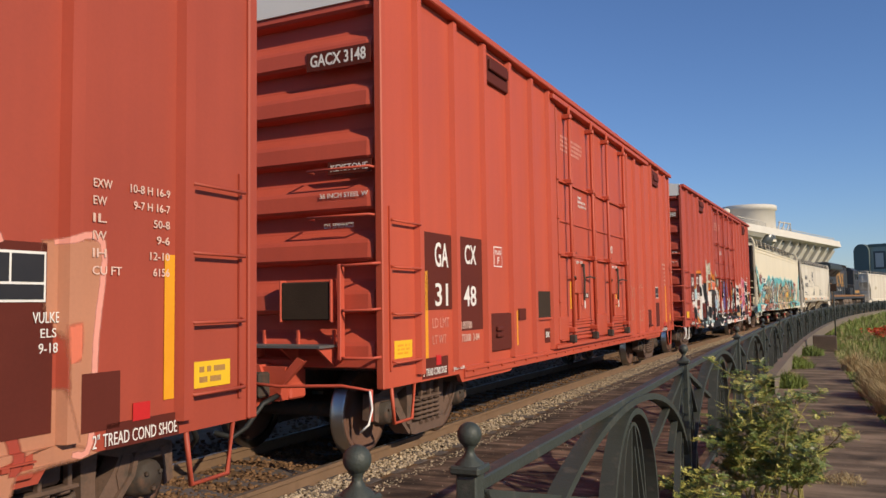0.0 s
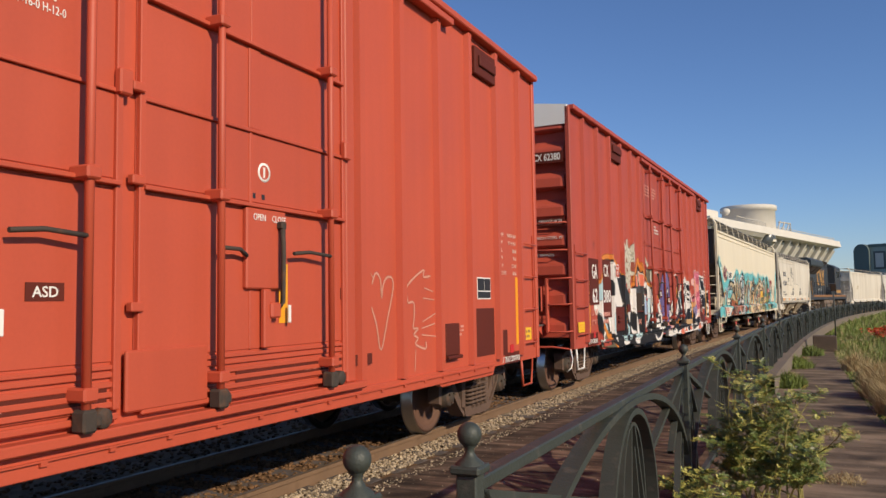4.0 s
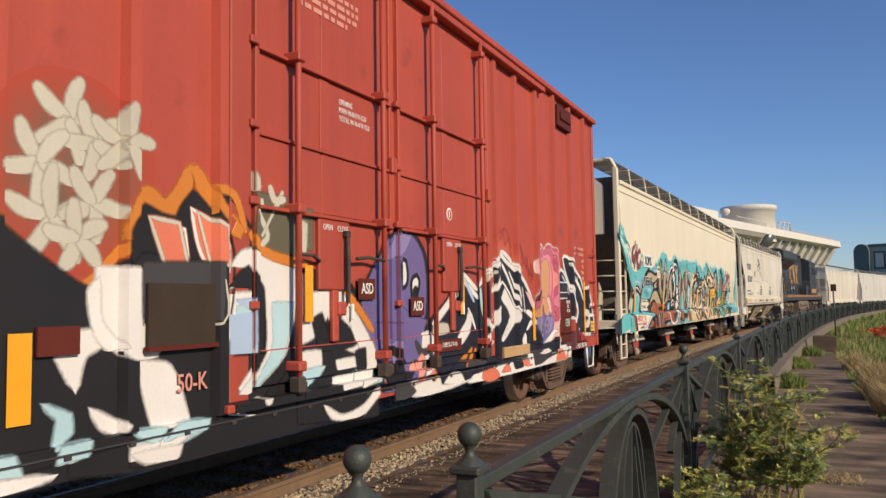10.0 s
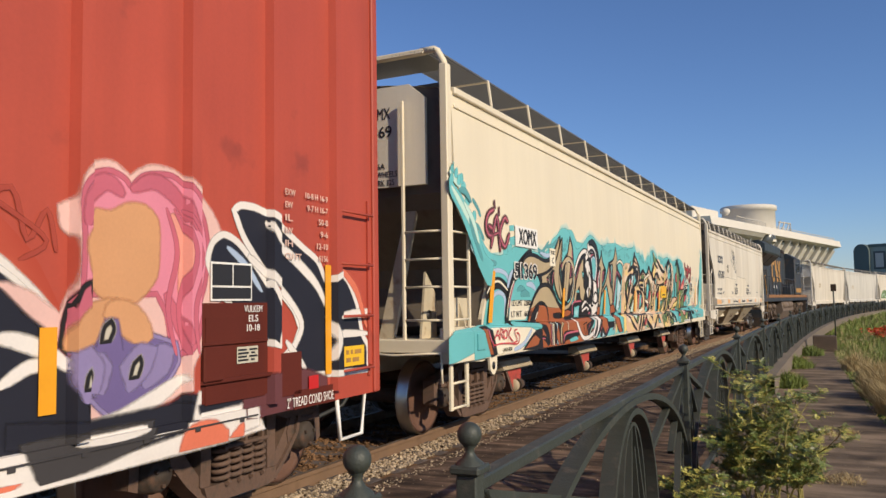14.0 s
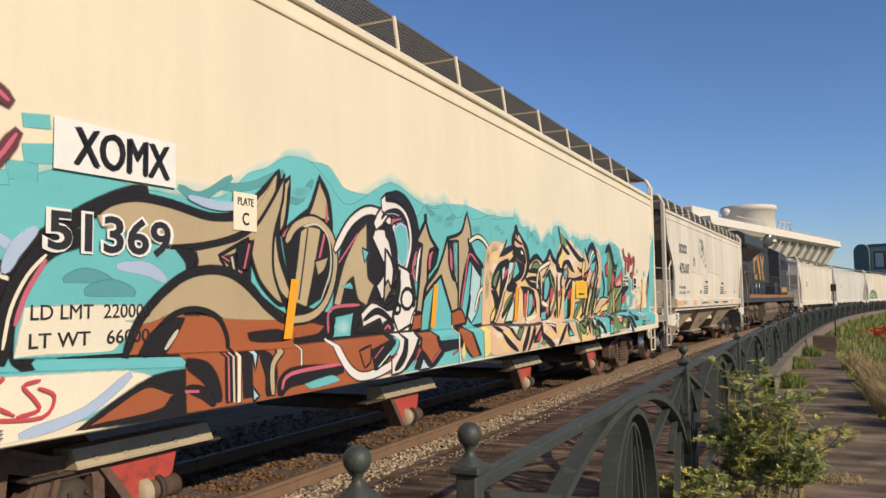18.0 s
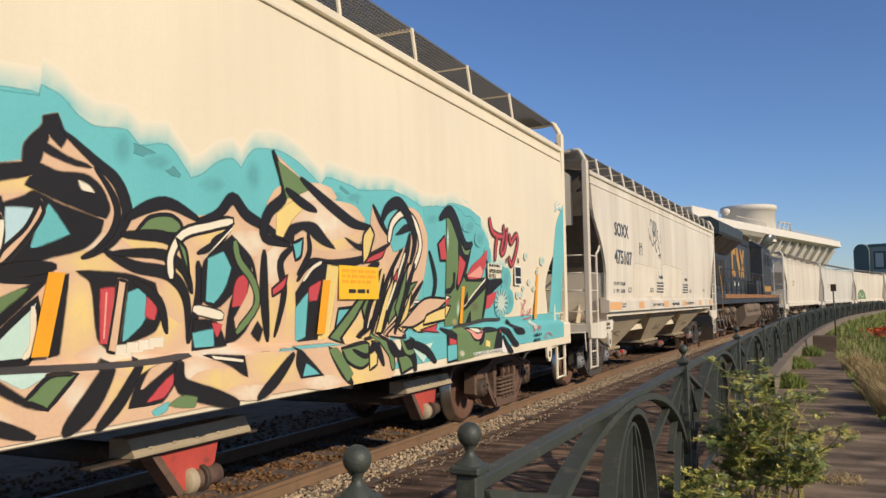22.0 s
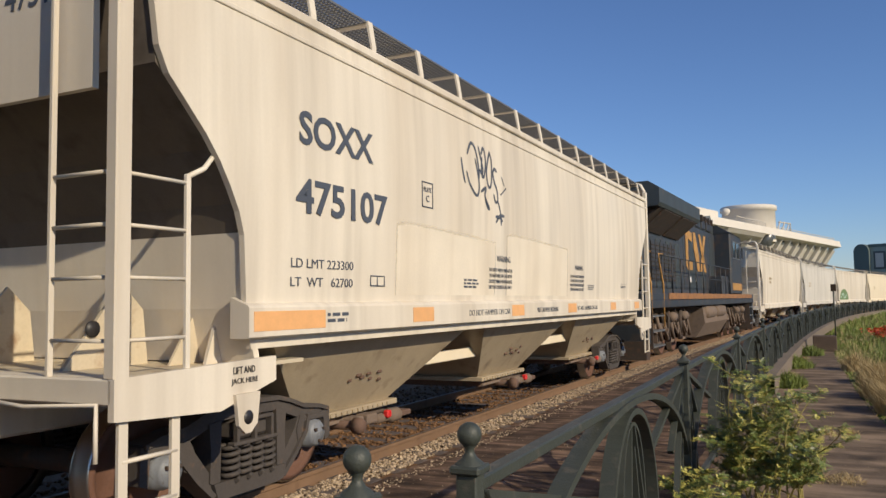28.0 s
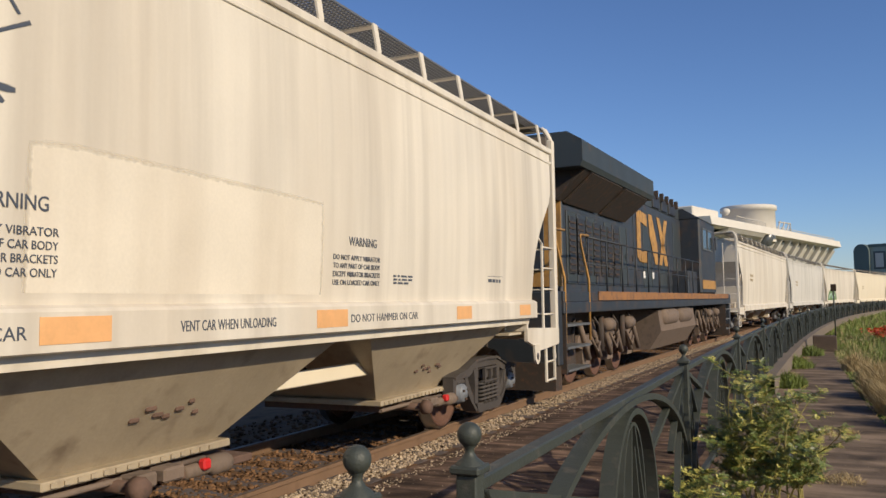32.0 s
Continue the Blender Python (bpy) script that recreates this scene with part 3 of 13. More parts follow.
    m.fill('sky', [(-2.03, 1.63), (-1.77, 1.63), (-1.91, 1.24), (-2.30, 1.00), (-2.03, 1.29)])
    m.fill('white', [(-2.90, 1.47), (-2.68, 1.49), (-2.66, 1.13), (-2.56, 0.95), (-2.70, 0.97), (-2.86, 1.15)])
    m.fill('sky', [(-2.86, 1.25), (-2.67, 1.27), (-2.58, 0.97), (-2.71, 0.99)])
    m.fill('white', [(-3.42, 1.43), (-3.23, 1.46), (-3.07, 1.48), (-3.11, 1.36), (-3.22, 1.31), (-3.08, 1.15), (-2.90, 1.06), (-2.85, 0.81), (-3.18, 0.68), (-3.21, 0.89), (-3.35, 1.12), (-3.41, 1.21)])
    m.fill('ink', [(-3.38, 1.32), (-3.22, 1.34), (-3.19, 1.19), (-3.29, 1.20)])
    m.fill('sky', [(-3.12, 1.09), (-2.94, 1.08), (-2.89, 0.84), (-3.13, 0.76)])
    m.fill('coral', [(-3.14, 1.15), (-3.05, 1.17), (-2.90, 1.16), (-2.90, 1.11), (-3.12, 1.10)])
    m.fill('ink', [(-3.41, 1.21), (-3.32, 1.17), (-3.20, 0.92), (-3.21, 0.63), (-3.40, 0.67)])
    m.fill('sky', [(-3.40, 0.87), (-3.31, 0.87), (-3.18, 0.77), (-3.34, 0.78)])
    m.fill('sky', [(-3.17, 0.84), (-2.78, 0.86), (-2.81, 0.78), (-3.17, 0.78)])
    m.fill('white', [(-3.40, 0.77), (-3.18, 0.77), (-3.24, 0.70), (-3.40, 0.69)])
    m.line('white', 0.020, [(-2.53, 0.86), (-2.25, 0.81)])
    m.fill('white', [(-2.22, 0.92), (-2.15, 0.92), (-2.19, 0.88)])
    m.fill('moss', [(-2.23, 2.35), (-1.75, 2.38), (-1.75, 1.92), (-2.26, 2.05)])
    m.line('orange', 0.060, [(-2.31, 2.14), (-2.11, 2.02), (-1.75, 1.96), (-1.60, 1.94)])
    m.line('bone', 0.040, [(-2.21, 2.33), (-2.09, 2.16), (-2.16, 2.08)])
    m.line('bone', 0.040, [(-2.01, 2.35), (-2.15, 2.15)])
    m.fill('bone', [(-2.27, 2.62), (-2.18, 2.52), (-2.26, 2.47)])
    m.line('bone', 0.050, [(-2.06, 2.52), (-2.00, 2.43), (-1.89, 2.45)])
    m.fill('bone', [(-1.70, 2.30), (-1.58, 2.28), (-1.60, 2.03), (-1.71, 2.11)])
    m.fill('ink', [(-1.72, 1.91), (-0.92, 1.80), (-0.55, 1.38), (-0.52, 1.09), (-0.45, 0.57), (-1.72, 0.68)])
    m.fill('white', [(-1.71, 1.86), (-1.54, 1.86), (-1.59, 1.62), (-1.71, 1.38)])
    m.fill('white', [(-1.54, 1.70), (-1.07, 1.74), (-0.61, 1.42), (-0.56, 1.32), (-0.57, 1.14), (-1.07, 1.26), (-1.28, 1.53), (-1.46, 1.37), (-1.70, 1.30)])
    m.fill('ink', [(-1.51, 1.49), (-1.37, 1.54), (-1.28, 1.37), (-1.21, 1.54), (-1.06, 1.47), (-0.76, 1.29), (-1.07, 1.22), (-1.41, 1.24)])
    m.line('orange', 0.050, [(-1.01, 1.73), (-0.77, 1.54), (-0.56, 1.36)])
    m.fill('white', [(-1.66, 1.23), (-1.41, 1.23), (-1.40, 1.11), (-1.65, 1.08)])
    m.fill('sky', [(-1.65, 1.08), (-1.35, 1.10), (-1.54, 0.95), (-1.65, 0.99)])
    m.fill('white', [(-1.17, 1.13), (-0.52, 1.14), (-0.52, 1.07), (-1.14, 1.05)])
    m.fill('sky', [(-0.85, 1.02), (-0.50, 1.04), (-0.53, 0.91), (-0.84, 0.88)])
    m.fill('white', [(-1.35, 0.77), (-1.07, 0.65), (-0.70, 0.70), (-0.45, 0.85), (-0.43, 0.77), (-0.78, 0.61), (-1.21, 0.65)])
    m.fill('white', [(-1.17, 0.98), (-0.85, 0.99), (-0.88, 0.90), (-1.16, 0.88)])
    m.fill('ink', [(-0.38, 2.10), (-0.26, 2.26), (0.05, 2.36), (0.33, 2.34), (0.58, 2.15), (0.65, 1.87), (0.63, 1.55), (0.53, 1.30), (0.31, 0.96), (-0.46, 0.94), (-0.76, 1.58), (-0.64, 1.83), (-0.44, 2.04)])
    m.fill('violet', [(-0.35, 2.08), (-0.23, 2.23), (0.05, 2.32), (0.29, 2.30), (0.51, 2.13), (0.58, 1.86), (0.56, 1.55), (0.45, 1.32), (0.26, 0.98), (-0.45, 0.97), (-0.72, 1.58), (-0.61, 1.81), (-0.43, 2.02)])
    m.fill('lilac', [(-0.18, 2.22), (0.05, 2.31), (0.25, 2.30), (0.10, 2.14), (-0.23, 2.05)])
    m.line('orange', 0.060, [(-0.95, 1.70), (-0.76, 1.56), (-0.54, 1.37)])
    m.fill('white', [(-1.06, 1.61), (-0.87, 1.55), (-0.62, 1.32), (-0.50, 1.12), (-0.53, 0.94), (-0.85, 0.87), (-0.76, 1.15), (-0.93, 1.46)])
    m.fill('ink', [(-0.86, 1.19), (-0.69, 1.21), (-0.68, 1.02), (-0.82, 1.01)])
    m.fill('ink', [(-0.46, 1.01), (-0.27, 1.05), (-0.16, 0.88), (-0.37, 0.82)])
    m.fill('ink', [(-0.05, 0.93), (0.11, 1.04), (0.26, 0.96), (0.12, 0.73)])
    m.fill('violet', [(-0.48, 1.43), (0.48, 1.39), (0.44, 0.99), (0.22, 0.77), (-0.34, 0.78), (-0.45, 1.04)])
    m.fill('ink', [(-0.43, 0.99), (-0.19, 1.05), (0.01, 0.99), (-0.12, 0.80), (-0.37, 0.78)])
    m.fill('lilac', [(-0.25, 1.22), (0.01, 1.24), (0.08, 1.07), (-0.19, 1.03)])
    m.stroke('ink', 0.050, [(-0.43, 1.15), (-0.12, 1.15), (0.36, 0.99)])
    m.stroke('ink', 0.040, [(0.08, 0.94), (0.29, 1.09), (0.44, 1.26)])
    m.fill('navy', [(0.58, 1.34), (1.03, 1.61), (1.62, 1.98), (2.05, 1.72), (2.29, 1.49), (2.21, 0.76), (1.39, 0.77), (0.52, 0.71)])
    m.stroke('white', 0.060, [(1.03, 1.51), (1.41, 1.82), (1.62, 1.94)])
    m.stroke('white', 0.060, [(1.61, 1.90), (2.05, 1.60), (2.26, 1.35)])
    m.fill('white', [(0.37, 1.17), (0.68, 1.29), (0.80, 1.14), (0.52, 0.93), (0.25, 0.66), (0.20, 0.74)])
    m.fill('white', [(0.84, 0.76), (1.39, 0.84), (2.03, 0.83), (1.92, 0.73), (0.93, 0.68)])
    m.fill('bone', [(0.93, 1.32), (1.21, 1.39), (1.40, 1.30), (1.02, 1.20)])
    m.stroke('white', 0.050, [(1.02, 0.88), (1.30, 1.10), (1.40, 1.35)])
    m.stroke('white', 0.050, [(1.50, 1.09), (1.82, 1.28), (2.18, 1.27)])
    m.stroke('lavender', 0.040, [(1.50, 1.50), (1.83, 1.71), (2.05, 1.49)])
    m.stroke('coral', 0.050, [(0.25, 0.72), (0.56, 0.88), (0.68, 0.96)])
    m.fill('white', [(1.59, 0.76), (2.33, 0.81), (3.61, 0.87), (4.39, 0.87), (5.84, 0.94), (6.03, 0.69), (4.22, 0.66), (2.56, 0.65), (1.66, 0.68)])
    m.fill('white', [(0.16, 0.69), (0.32, 0.77), (0.89, 0.81), (1.44, 0.82), (1.75, 0.71), (0.65, 0.64)])
    m.fill('coral', [(2.07, 0.69), (2.13, 0.76), (2.26, 0.78), (2.39, 0.78), (2.54, 0.74), (2.66, 0.67), (2.51, 0.63), (2.33, 0.62)])
    m.fill('coral', [(2.74, 0.70), (2.93, 0.78), (3.04, 0.73), (3.07, 0.68)])
    m.fill('coral', [(3.51, 0.76), (3.75, 0.87), (3.98, 0.76), (3.90, 0.69)])
    m.fill('coral', [(5.24, 0.70), (5.48, 0.84), (5.66, 0.88), (5.90, 0.74)])
    m.fill('navy', [(3.16, 0.82), (3.47, 0.83), (3.58, 0.71), (3.28, 0.70)])
    m.fill('navy', [(1.37, 2.03), (1.67, 1.90), (1.98, 1.77), (2.11, 1.77), (2.31, 1.98), (2.78, 2.22), (2.97, 2.28), (3.34, 2.10), (4.22, 1.50), (4.43, 1.13), (4.46, 0.84), (3.61, 0.84), (2.33, 0.80), (1.59, 0.75), (1.40, 0.90)])
    m.mist('coral', 'car_red', [(1.95, 1.80), (2.20, 2.25), (2.85, 2.62), (3.40, 2.40), (4.00, 1.95), (4.30, 1.45), (3.40, 1.50), (2.60, 1.60)])
    m.fill('navy', [(2.07, 1.80), (2.35, 2.02), (2.78, 2.22), (3.00, 2.25), (3.41, 2.07), (3.83, 1.80), (4.26, 1.44), (4.0, 1.2), (2.2, 1.2)])
    m.line('white', 0.050, [(1.37, 2.04), (1.67, 1.91), (1.97, 1.77)])
    m.line('white', 0.050, [(2.07, 1.83), (2.35, 2.04), (2.78, 2.24), (3.00, 2.27), (3.41, 2.09), (3.83, 1.82), (4.26, 1.46)])
    m.fill('white', [(2.81, 1.72), (2.93, 1.84), (3.32, 1.36), (2.83, 1.06), (3.08, 1.42)])
    m.line('white', 0.035, [(2.78, 1.78), (2.85, 1.87), (3.09, 1.79), (3.37, 1.46), (3.22, 1.22), (2.87, 1.06)])
    m.line('white', 0.060, [(2.89, 2.13), (3.15, 1.87), (3.54, 1.47), (3.34, 1.42)])
    m.line('white', 0.070, [(2.43, 1.76), (2.60, 1.96), (2.82, 2.18)])
    m.line('bone', 0.045, [(2.10, 1.60), (2.16, 1.47), (2.32, 1.25), (2.55, 1.41), (2.73, 1.57), (2.60, 1.65)])
    m.fill('white', [(2.34, 1.42), (2.70, 1.56), (2.78, 1.48), (2.39, 1.26)])
    m.fill('white', [(2.08, 1.14), (2.25, 1.22), (2.30, 1.19), (2.10, 1.09)])
    m.line('white', 0.050, [(1.37, 1.84), (1.57, 1.64), (1.79, 1.48)])
    m.line('bone', 0.070, [(1.39, 1.21), (1.58, 1.43), (1.71, 1.52)])
    m.line('sky', 0.050, [(2.09, 1.77), (2.12, 1.60), (2.23, 1.46)])
    m.line('white', 0.050, [(3.75, 1.84), (3.90, 1.53), (3.75, 1.36), (3.98, 1.12)])
    m.line('bone', 0.050, [(4.48, 1.47), (4.06, 1.43), (3.83, 1.35)])
    m.fill('white', [(3.60, 1.07), (3.75, 1.14), (3.98, 0.87), (3.61, 0.89)])
    m.line('white', 0.040, [(1.83, 0.95), (2.11, 1.04), (2.41, 1.11)])
    m.fill('ink', [(-5.32, 2.33), (-5.03, 2.31), (-4.76, 2.28), (-4.32, 2.10), (-4.03, 1.91), (-3.70, 1.73), (-3.52, 1.79), (-3.33, 1.94), (-2.99, 1.93), (-2.56, 1.90), (-2.57, 0.87), (-2.77, 0.84), (-3.63, 0.81), (-4.44, 0.74), (-4.69, 0.67), (-5.29, 0.80)])
    m.fill('white', [(-5.31, 2.34), (-5.17, 2.35), (-5.01, 2.35), (-4.80, 2.10), (-4.57, 1.77), (-4.40, 1.56), (-4.41, 1.48), (-4.86, 1.49), (-4.98, 1.70), (-5.11, 1.96), (-5.22, 1.98), (-5.30, 2.04)])
    m.fill('white', [(-5.30, 1.69), (-5.13, 1.70), (-5.13, 1.46), (-5.17, 1.16), (-5.18, 0.99), (-5.01, 1.02), (-4.92, 0.77), (-5.05, 0.85), (-5.18, 0.93), (-5.29, 0.97)])
    m.fill('sky', [(-5.21, 1.34), (-5.14, 1.40), (-5.17, 1.16), (-5.18, 1.00), (-5.26, 0.98), (-5.25, 1.17)])
    m.fill('white', [(-3.64, 1.85), (-3.30, 1.85), (-3.26, 1.54), (-3.14, 1.37), (-3.20, 1.30), (-3.36, 1.30), (-3.52, 1.38), (-3.65, 1.55)])
    m.fill('white', [(-3.31, 1.28), (-3.06, 1.23), (-2.88, 0.84), (-2.99, 0.85), (-3.20, 0.85), (-3.29, 1.12)])
    m.fill('white', [(-3.97, 1.46), (-3.68, 1.49), (-3.62, 1.39), (-3.72, 1.34), (-3.78, 1.13)])
    m.fill('white', [(-3.68, 1.04), (-3.44, 0.91), (-3.50, 0.87), (-3.61, 0.93)])
    m.fill('sky', [(-3.99, 1.10), (-3.81, 1.02), (-3.80, 0.93), (-3.92, 0.84), (-3.89, 1.01)])
    m.fill('white', [(-3.70, 1.71), (-3.63, 1.79), (-3.61, 1.54), (-3.46, 1.38), (-3.55, 1.36), (-3.65, 1.47)])
    m.fill('sky', [(-4.44, 0.86), (-4.17, 0.85), (-4.13, 0.75), (-4.42, 0.80)])
    m.fill('sky', [(-3.88, 0.85), (-3.69, 0.86), (-3.72, 0.78), (-3.91, 0.77)])
    m.fill('sky', [(-3.39, 0.86), (-3.12, 0.85), (-3.20, 0.77)])
    m.fill('sky', [(-3.00, 0.85), (-2.73, 0.85), (-2.76, 0.79), (-3.10, 0.78)])
    m.fill('white', [(-3.39, 0.73), (-2.99, 0.72), (-3.03, 0.64), (-3.29, 0.67)])
    m.fill('white', [(-4.44, 0.75), (-3.91, 0.72), (-4.11, 0.68), (-4.31, 0.68)])
    m.fill('coral', [(-3.25, 2.19), (-2.99, 2.17), (-2.90, 1.87), (-3.09, 1.84)], 0.018, 'bone')
    m.fill('coral', [(-2.82, 2.26), (-2.58, 2.18), (-2.54, 1.90), (-2.69, 1.91)], 0.018, 'bone')
    m.fill('smoke', [(-3.29, 1.89), (-2.61, 1.92), (-2.63, 1.50), (-3.28, 1.51)])
    m.line('bone', 0.014, [(-3.28, 1.51), (-2.63, 1.50), (-2.61, 1.80)])
    m.fill('violet', [(0.03, 1.58), (0.25, 1.49), (0.58, 1.43), (0.50, 1.32), (0.43, 1.14), (0.37, 0.88), (0.23, 0.83), (0.06, 1.05)])
    m.fill('white', [(-0.00, 2.00), (0.06, 2.06), (0.14, 2.05), (0.17, 1.94), (0.16, 1.83), (0.10, 1.78), (0.02, 1.76)], 0.035, 'ink')
    m.fill('white', [(0.25, 1.83), (0.30, 1.89), (0.38, 1.91), (0.43, 1.85), (0.41, 1.76), (0.35, 1.67), (0.26, 1.66)], 0.035, 'ink')
    m.stroke('ink', 0.050, [(0.31, 1.68), (0.33, 1.74), (0.38, 1.77)])
    m.fill('navy', [(0.77, 1.39), (1.05, 1.56), (1.41, 1.75), (1.56, 1.90), (1.69, 1.78), (1.93, 1.67), (2.01, 1.54), (2.01, 0.91), (1.69, 0.72), (1.31, 0.71), (0.93, 0.74), (0.77, 1.13)])
    m.line('white', 0.070, [(0.76, 1.39), (1.01, 1.53), (1.30, 1.69), (1.46, 1.78)])
    m.line('white', 0.050, [(1.52, 1.91), (1.75, 1.79), (2.01, 1.67)])
    m.fill('white', [(1.36, 1.22), (1.63, 1.39), (1.69, 1.49), (1.81, 1.46), (1.74, 1.31), (1.46, 1.13)])
    m.fill('bone', [(0.76, 1.38), (1.10, 1.37), (1.15, 1.30), (0.87, 1.26), (0.74, 1.30)])
    m.fill('white', [(0.47, 1.29), (0.62, 1.31), (0.65, 1.11), (0.55, 0.93), (0.40, 0.86), (0.43, 1.04)])
    m.fill('white', [(0.99, 0.73), (1.21, 0.82), (1.41, 0.80), (1.53, 0.71), (1.31, 0.70)])
    m.stroke('white', 0.030, [(1.69, 1.55), (1.81, 1.42), (1.91, 1.29)])
    m.stroke('lavender', 0.035, [(1.60, 1.90), (1.75, 1.75), (1.88, 1.62)])
    m.stroke('orange', 0.035, [(0.74, 0.77), (0.81, 0.89), (0.85, 1.02)])
    m.fill('navy', [(2.21, 1.92), (2.36, 2.01), (2.67, 2.14), (2.80, 2.23), (3.18, 2.11), (3.67, 1.92), (4.10, 1.58), (4.40, 1.26), (4.39, 0.87), (3.55, 0.84), (2.51, 0.88), (2.21, 0.98)])
    m.line('white', 0.050, [(2.21, 1.92), (2.44, 2.04), (2.65, 2.12), (2.80, 2.25), (3.09, 2.15), (3.67, 1.96), (3.99, 1.74), (4.19, 1.54)])
    m.fill('white', [(2.85, 1.66), (2.98, 1.79), (3.18, 1.64), (3.48, 1.41), (3.17, 1.24), (2.88, 1.09), (2.83, 1.12), (3.07, 1.31), (3.17, 1.42), (3.09, 1.52)])
    m.line('white', 0.026, [(2.80, 1.80), (2.85, 1.86), (2.93, 1.87), (3.18, 1.71), (3.40, 1.52), (3.58, 1.46), (3.66, 1.50)])
    m.line('white', 0.040, [(2.90, 2.11), (3.09, 1.96), (3.29, 1.76), (3.52, 1.51)])
    m.stroke('white', 0.026, [(3.15, 2.03), (3.35, 1.84), (3.50, 1.61)])
    m.fill('white', [(2.50, 1.75), (2.65, 1.92), (2.77, 2.09), (2.85, 2.14), (2.77, 1.94), (2.56, 1.76)])
    m.stroke('bone', 0.040, [(2.19, 1.85), (2.36, 1.95), (2.59, 2.01)])
    m.fill('white', [(2.21, 1.49), (2.26, 1.36), (2.42, 1.28), (2.67, 1.39), (2.84, 1.54), (2.75, 1.60), (2.51, 1.46), (2.36, 1.36), (2.28, 1.40)])
    m.line('white', 0.020, [(2.83, 1.11), (3.00, 1.21), (3.17, 1.31)])
    m.line('white', 0.020, [(3.67, 1.82), (3.73, 1.66), (3.77, 1.50), (3.85, 1.45), (3.71, 1.50)])
    m.line('white', 0.028, [(4.21, 1.46), (4.00, 1.40), (3.87, 1.29), (4.02, 1.16)])
    m.fill('white', [(3.65, 1.08), (3.76, 1.16), (4.08, 0.90), (4.20, 0.77), (3.67, 0.82)])
    m.fill('white', [(2.18, 1.13), (2.35, 1.23), (2.33, 1.16), (2.22, 1.11)])
    m.line('white', 0.022, [(3.77, 1.87), (3.93, 1.77), (4.05, 1.66)])
    m.line('brick', 0.024, [(2.79, 2.63), (2.85, 2.45), (2.96, 2.54), (3.01, 2.38), (3.14, 2.48), (3.23, 2.30), (3.30, 2.16)])
    m.line('brick', 0.024, [(2.84, 2.54), (3.05, 2.60), (3.19, 2.48), (3.26, 2.36)])
    m.line('brick', 0.024, [(3.63, 2.45), (3.73, 2.25), (3.67, 2.13), (3.89, 2.26), (3.99, 1.99), (4.11, 2.16), (4.17, 1.94)])
    m.line('brick', 0.022, [(3.57, 2.29), (3.86, 2.15), (4.11, 1.99), (3.95, 1.88)])
    m.stroke('orange', 0.045, [(1.42, 0.88), (1.60, 0.96), (1.76, 1.07)])
    m.stroke('orange', 0.045, [(1.72, 0.86), (1.81, 0.96), (1.87, 1.06)])
    m.fill('halo', [(3.82, 1.76), (4.02, 1.59), (4.19, 1.48), (4.29, 1.32), (4.35, 1.16), (4.44, 0.97), (4.58, 0.86), (4.83, 0.96), (5.18, 1.07), (5.18, 1.22), (5.28, 1.36), (5.48, 1.55), (5.54, 1.79), (5.61, 1.91), (5.54, 2.11), (5.44, 2.26), (5.26, 2.41), (5.06, 2.51), (4.85, 2.51), (4.69, 2.42), (4.55, 2.49), (4.39, 2.45), (4.31, 2.36), (4.28, 2.24), (4.19, 2.19), (4.21, 2.08), (4.29, 2.02), (4.29, 1.77), (4.20, 1.58), (4.01, 1.70)])
    m.fill('navy', [(3.82, 1.73), (3.98, 1.58), (4.16, 1.42), (4.29, 1.19), (4.39, 0.93), (4.03, 0.87), (3.84, 0.87)])
    m.stroke('white', 0.050, [(3.82, 1.47), (3.95, 1.45), (4.13, 1.38), (4.31, 1.26)])
    m.stroke('white', 0.040, [(3.83, 1.21), (4.02, 1.31), (4.16, 1.30)])
    m.fill('pink', [(4.31, 1.99), (4.30, 2.28), (4.37, 2.38), (4.53, 2.44), (4.65, 2.41), (4.70, 2.36), (4.81, 2.45), (5.05, 2.48), (5.22, 2.39), (5.35, 2.23), (5.40, 2.02), (5.37, 1.78), (5.28, 1.55), (5.21, 1.36), (5.06, 1.26), (5.01, 1.56), (4.92, 1.70), (4.30, 1.70)], 0.025, 'rose')
    m.stroke('rose', 0.060, [(4.33, 2.09), (4.37, 2.26), (4.51, 2.37), (4.64, 2.31)])
    m.stroke('rose', 0.060, [(4.71, 2.35), (4.90, 2.42), (5.10, 2.33), (5.24, 2.13)])
    m.stroke('rose', 0.050, [(5.00, 1.70), (5.11, 1.52), (5.19, 1.37)])
    m.stroke('rosy', 0.050, [(5.05, 2.22), (5.16, 2.01), (5.13, 1.70)])
    m.fill('rose', [(4.30, 1.73), (4.23, 1.56), (4.21, 1.41), (4.32, 1.32), (4.38, 1.44), (4.40, 1.57), (4.36, 1.77)], 0.020, 'ink')
    m.fill('skin', [(4.34, 1.99), (4.39, 2.09), (4.44, 2.19), (4.55, 2.19), (4.68, 2.25), (4.82, 2.25), (4.92, 2.17), (4.93, 1.99), (4.91, 1.81), (4.77, 1.67), (4.66, 1.63), (4.51, 1.67), (4.39, 1.80)])
    m.fill('violet', [(4.34, 1.41), (4.51, 1.44), (4.68, 1.52), (4.86, 1.45), (5.10, 1.38), (5.12, 1.25), (4.92, 1.05), (4.77, 0.97), (4.59, 0.96), (4.43, 1.08), (4.34, 1.22)], 0.014, 'lilac')
    m.fill('lilac', [(4.36, 1.37), (4.49, 1.35), (4.56, 1.27), (4.51, 1.11), (4.39, 1.15)])
    m.fill('lilac', [(4.78, 1.25), (4.96, 1.37), (5.08, 1.34), (5.01, 1.20), (4.83, 1.11)])
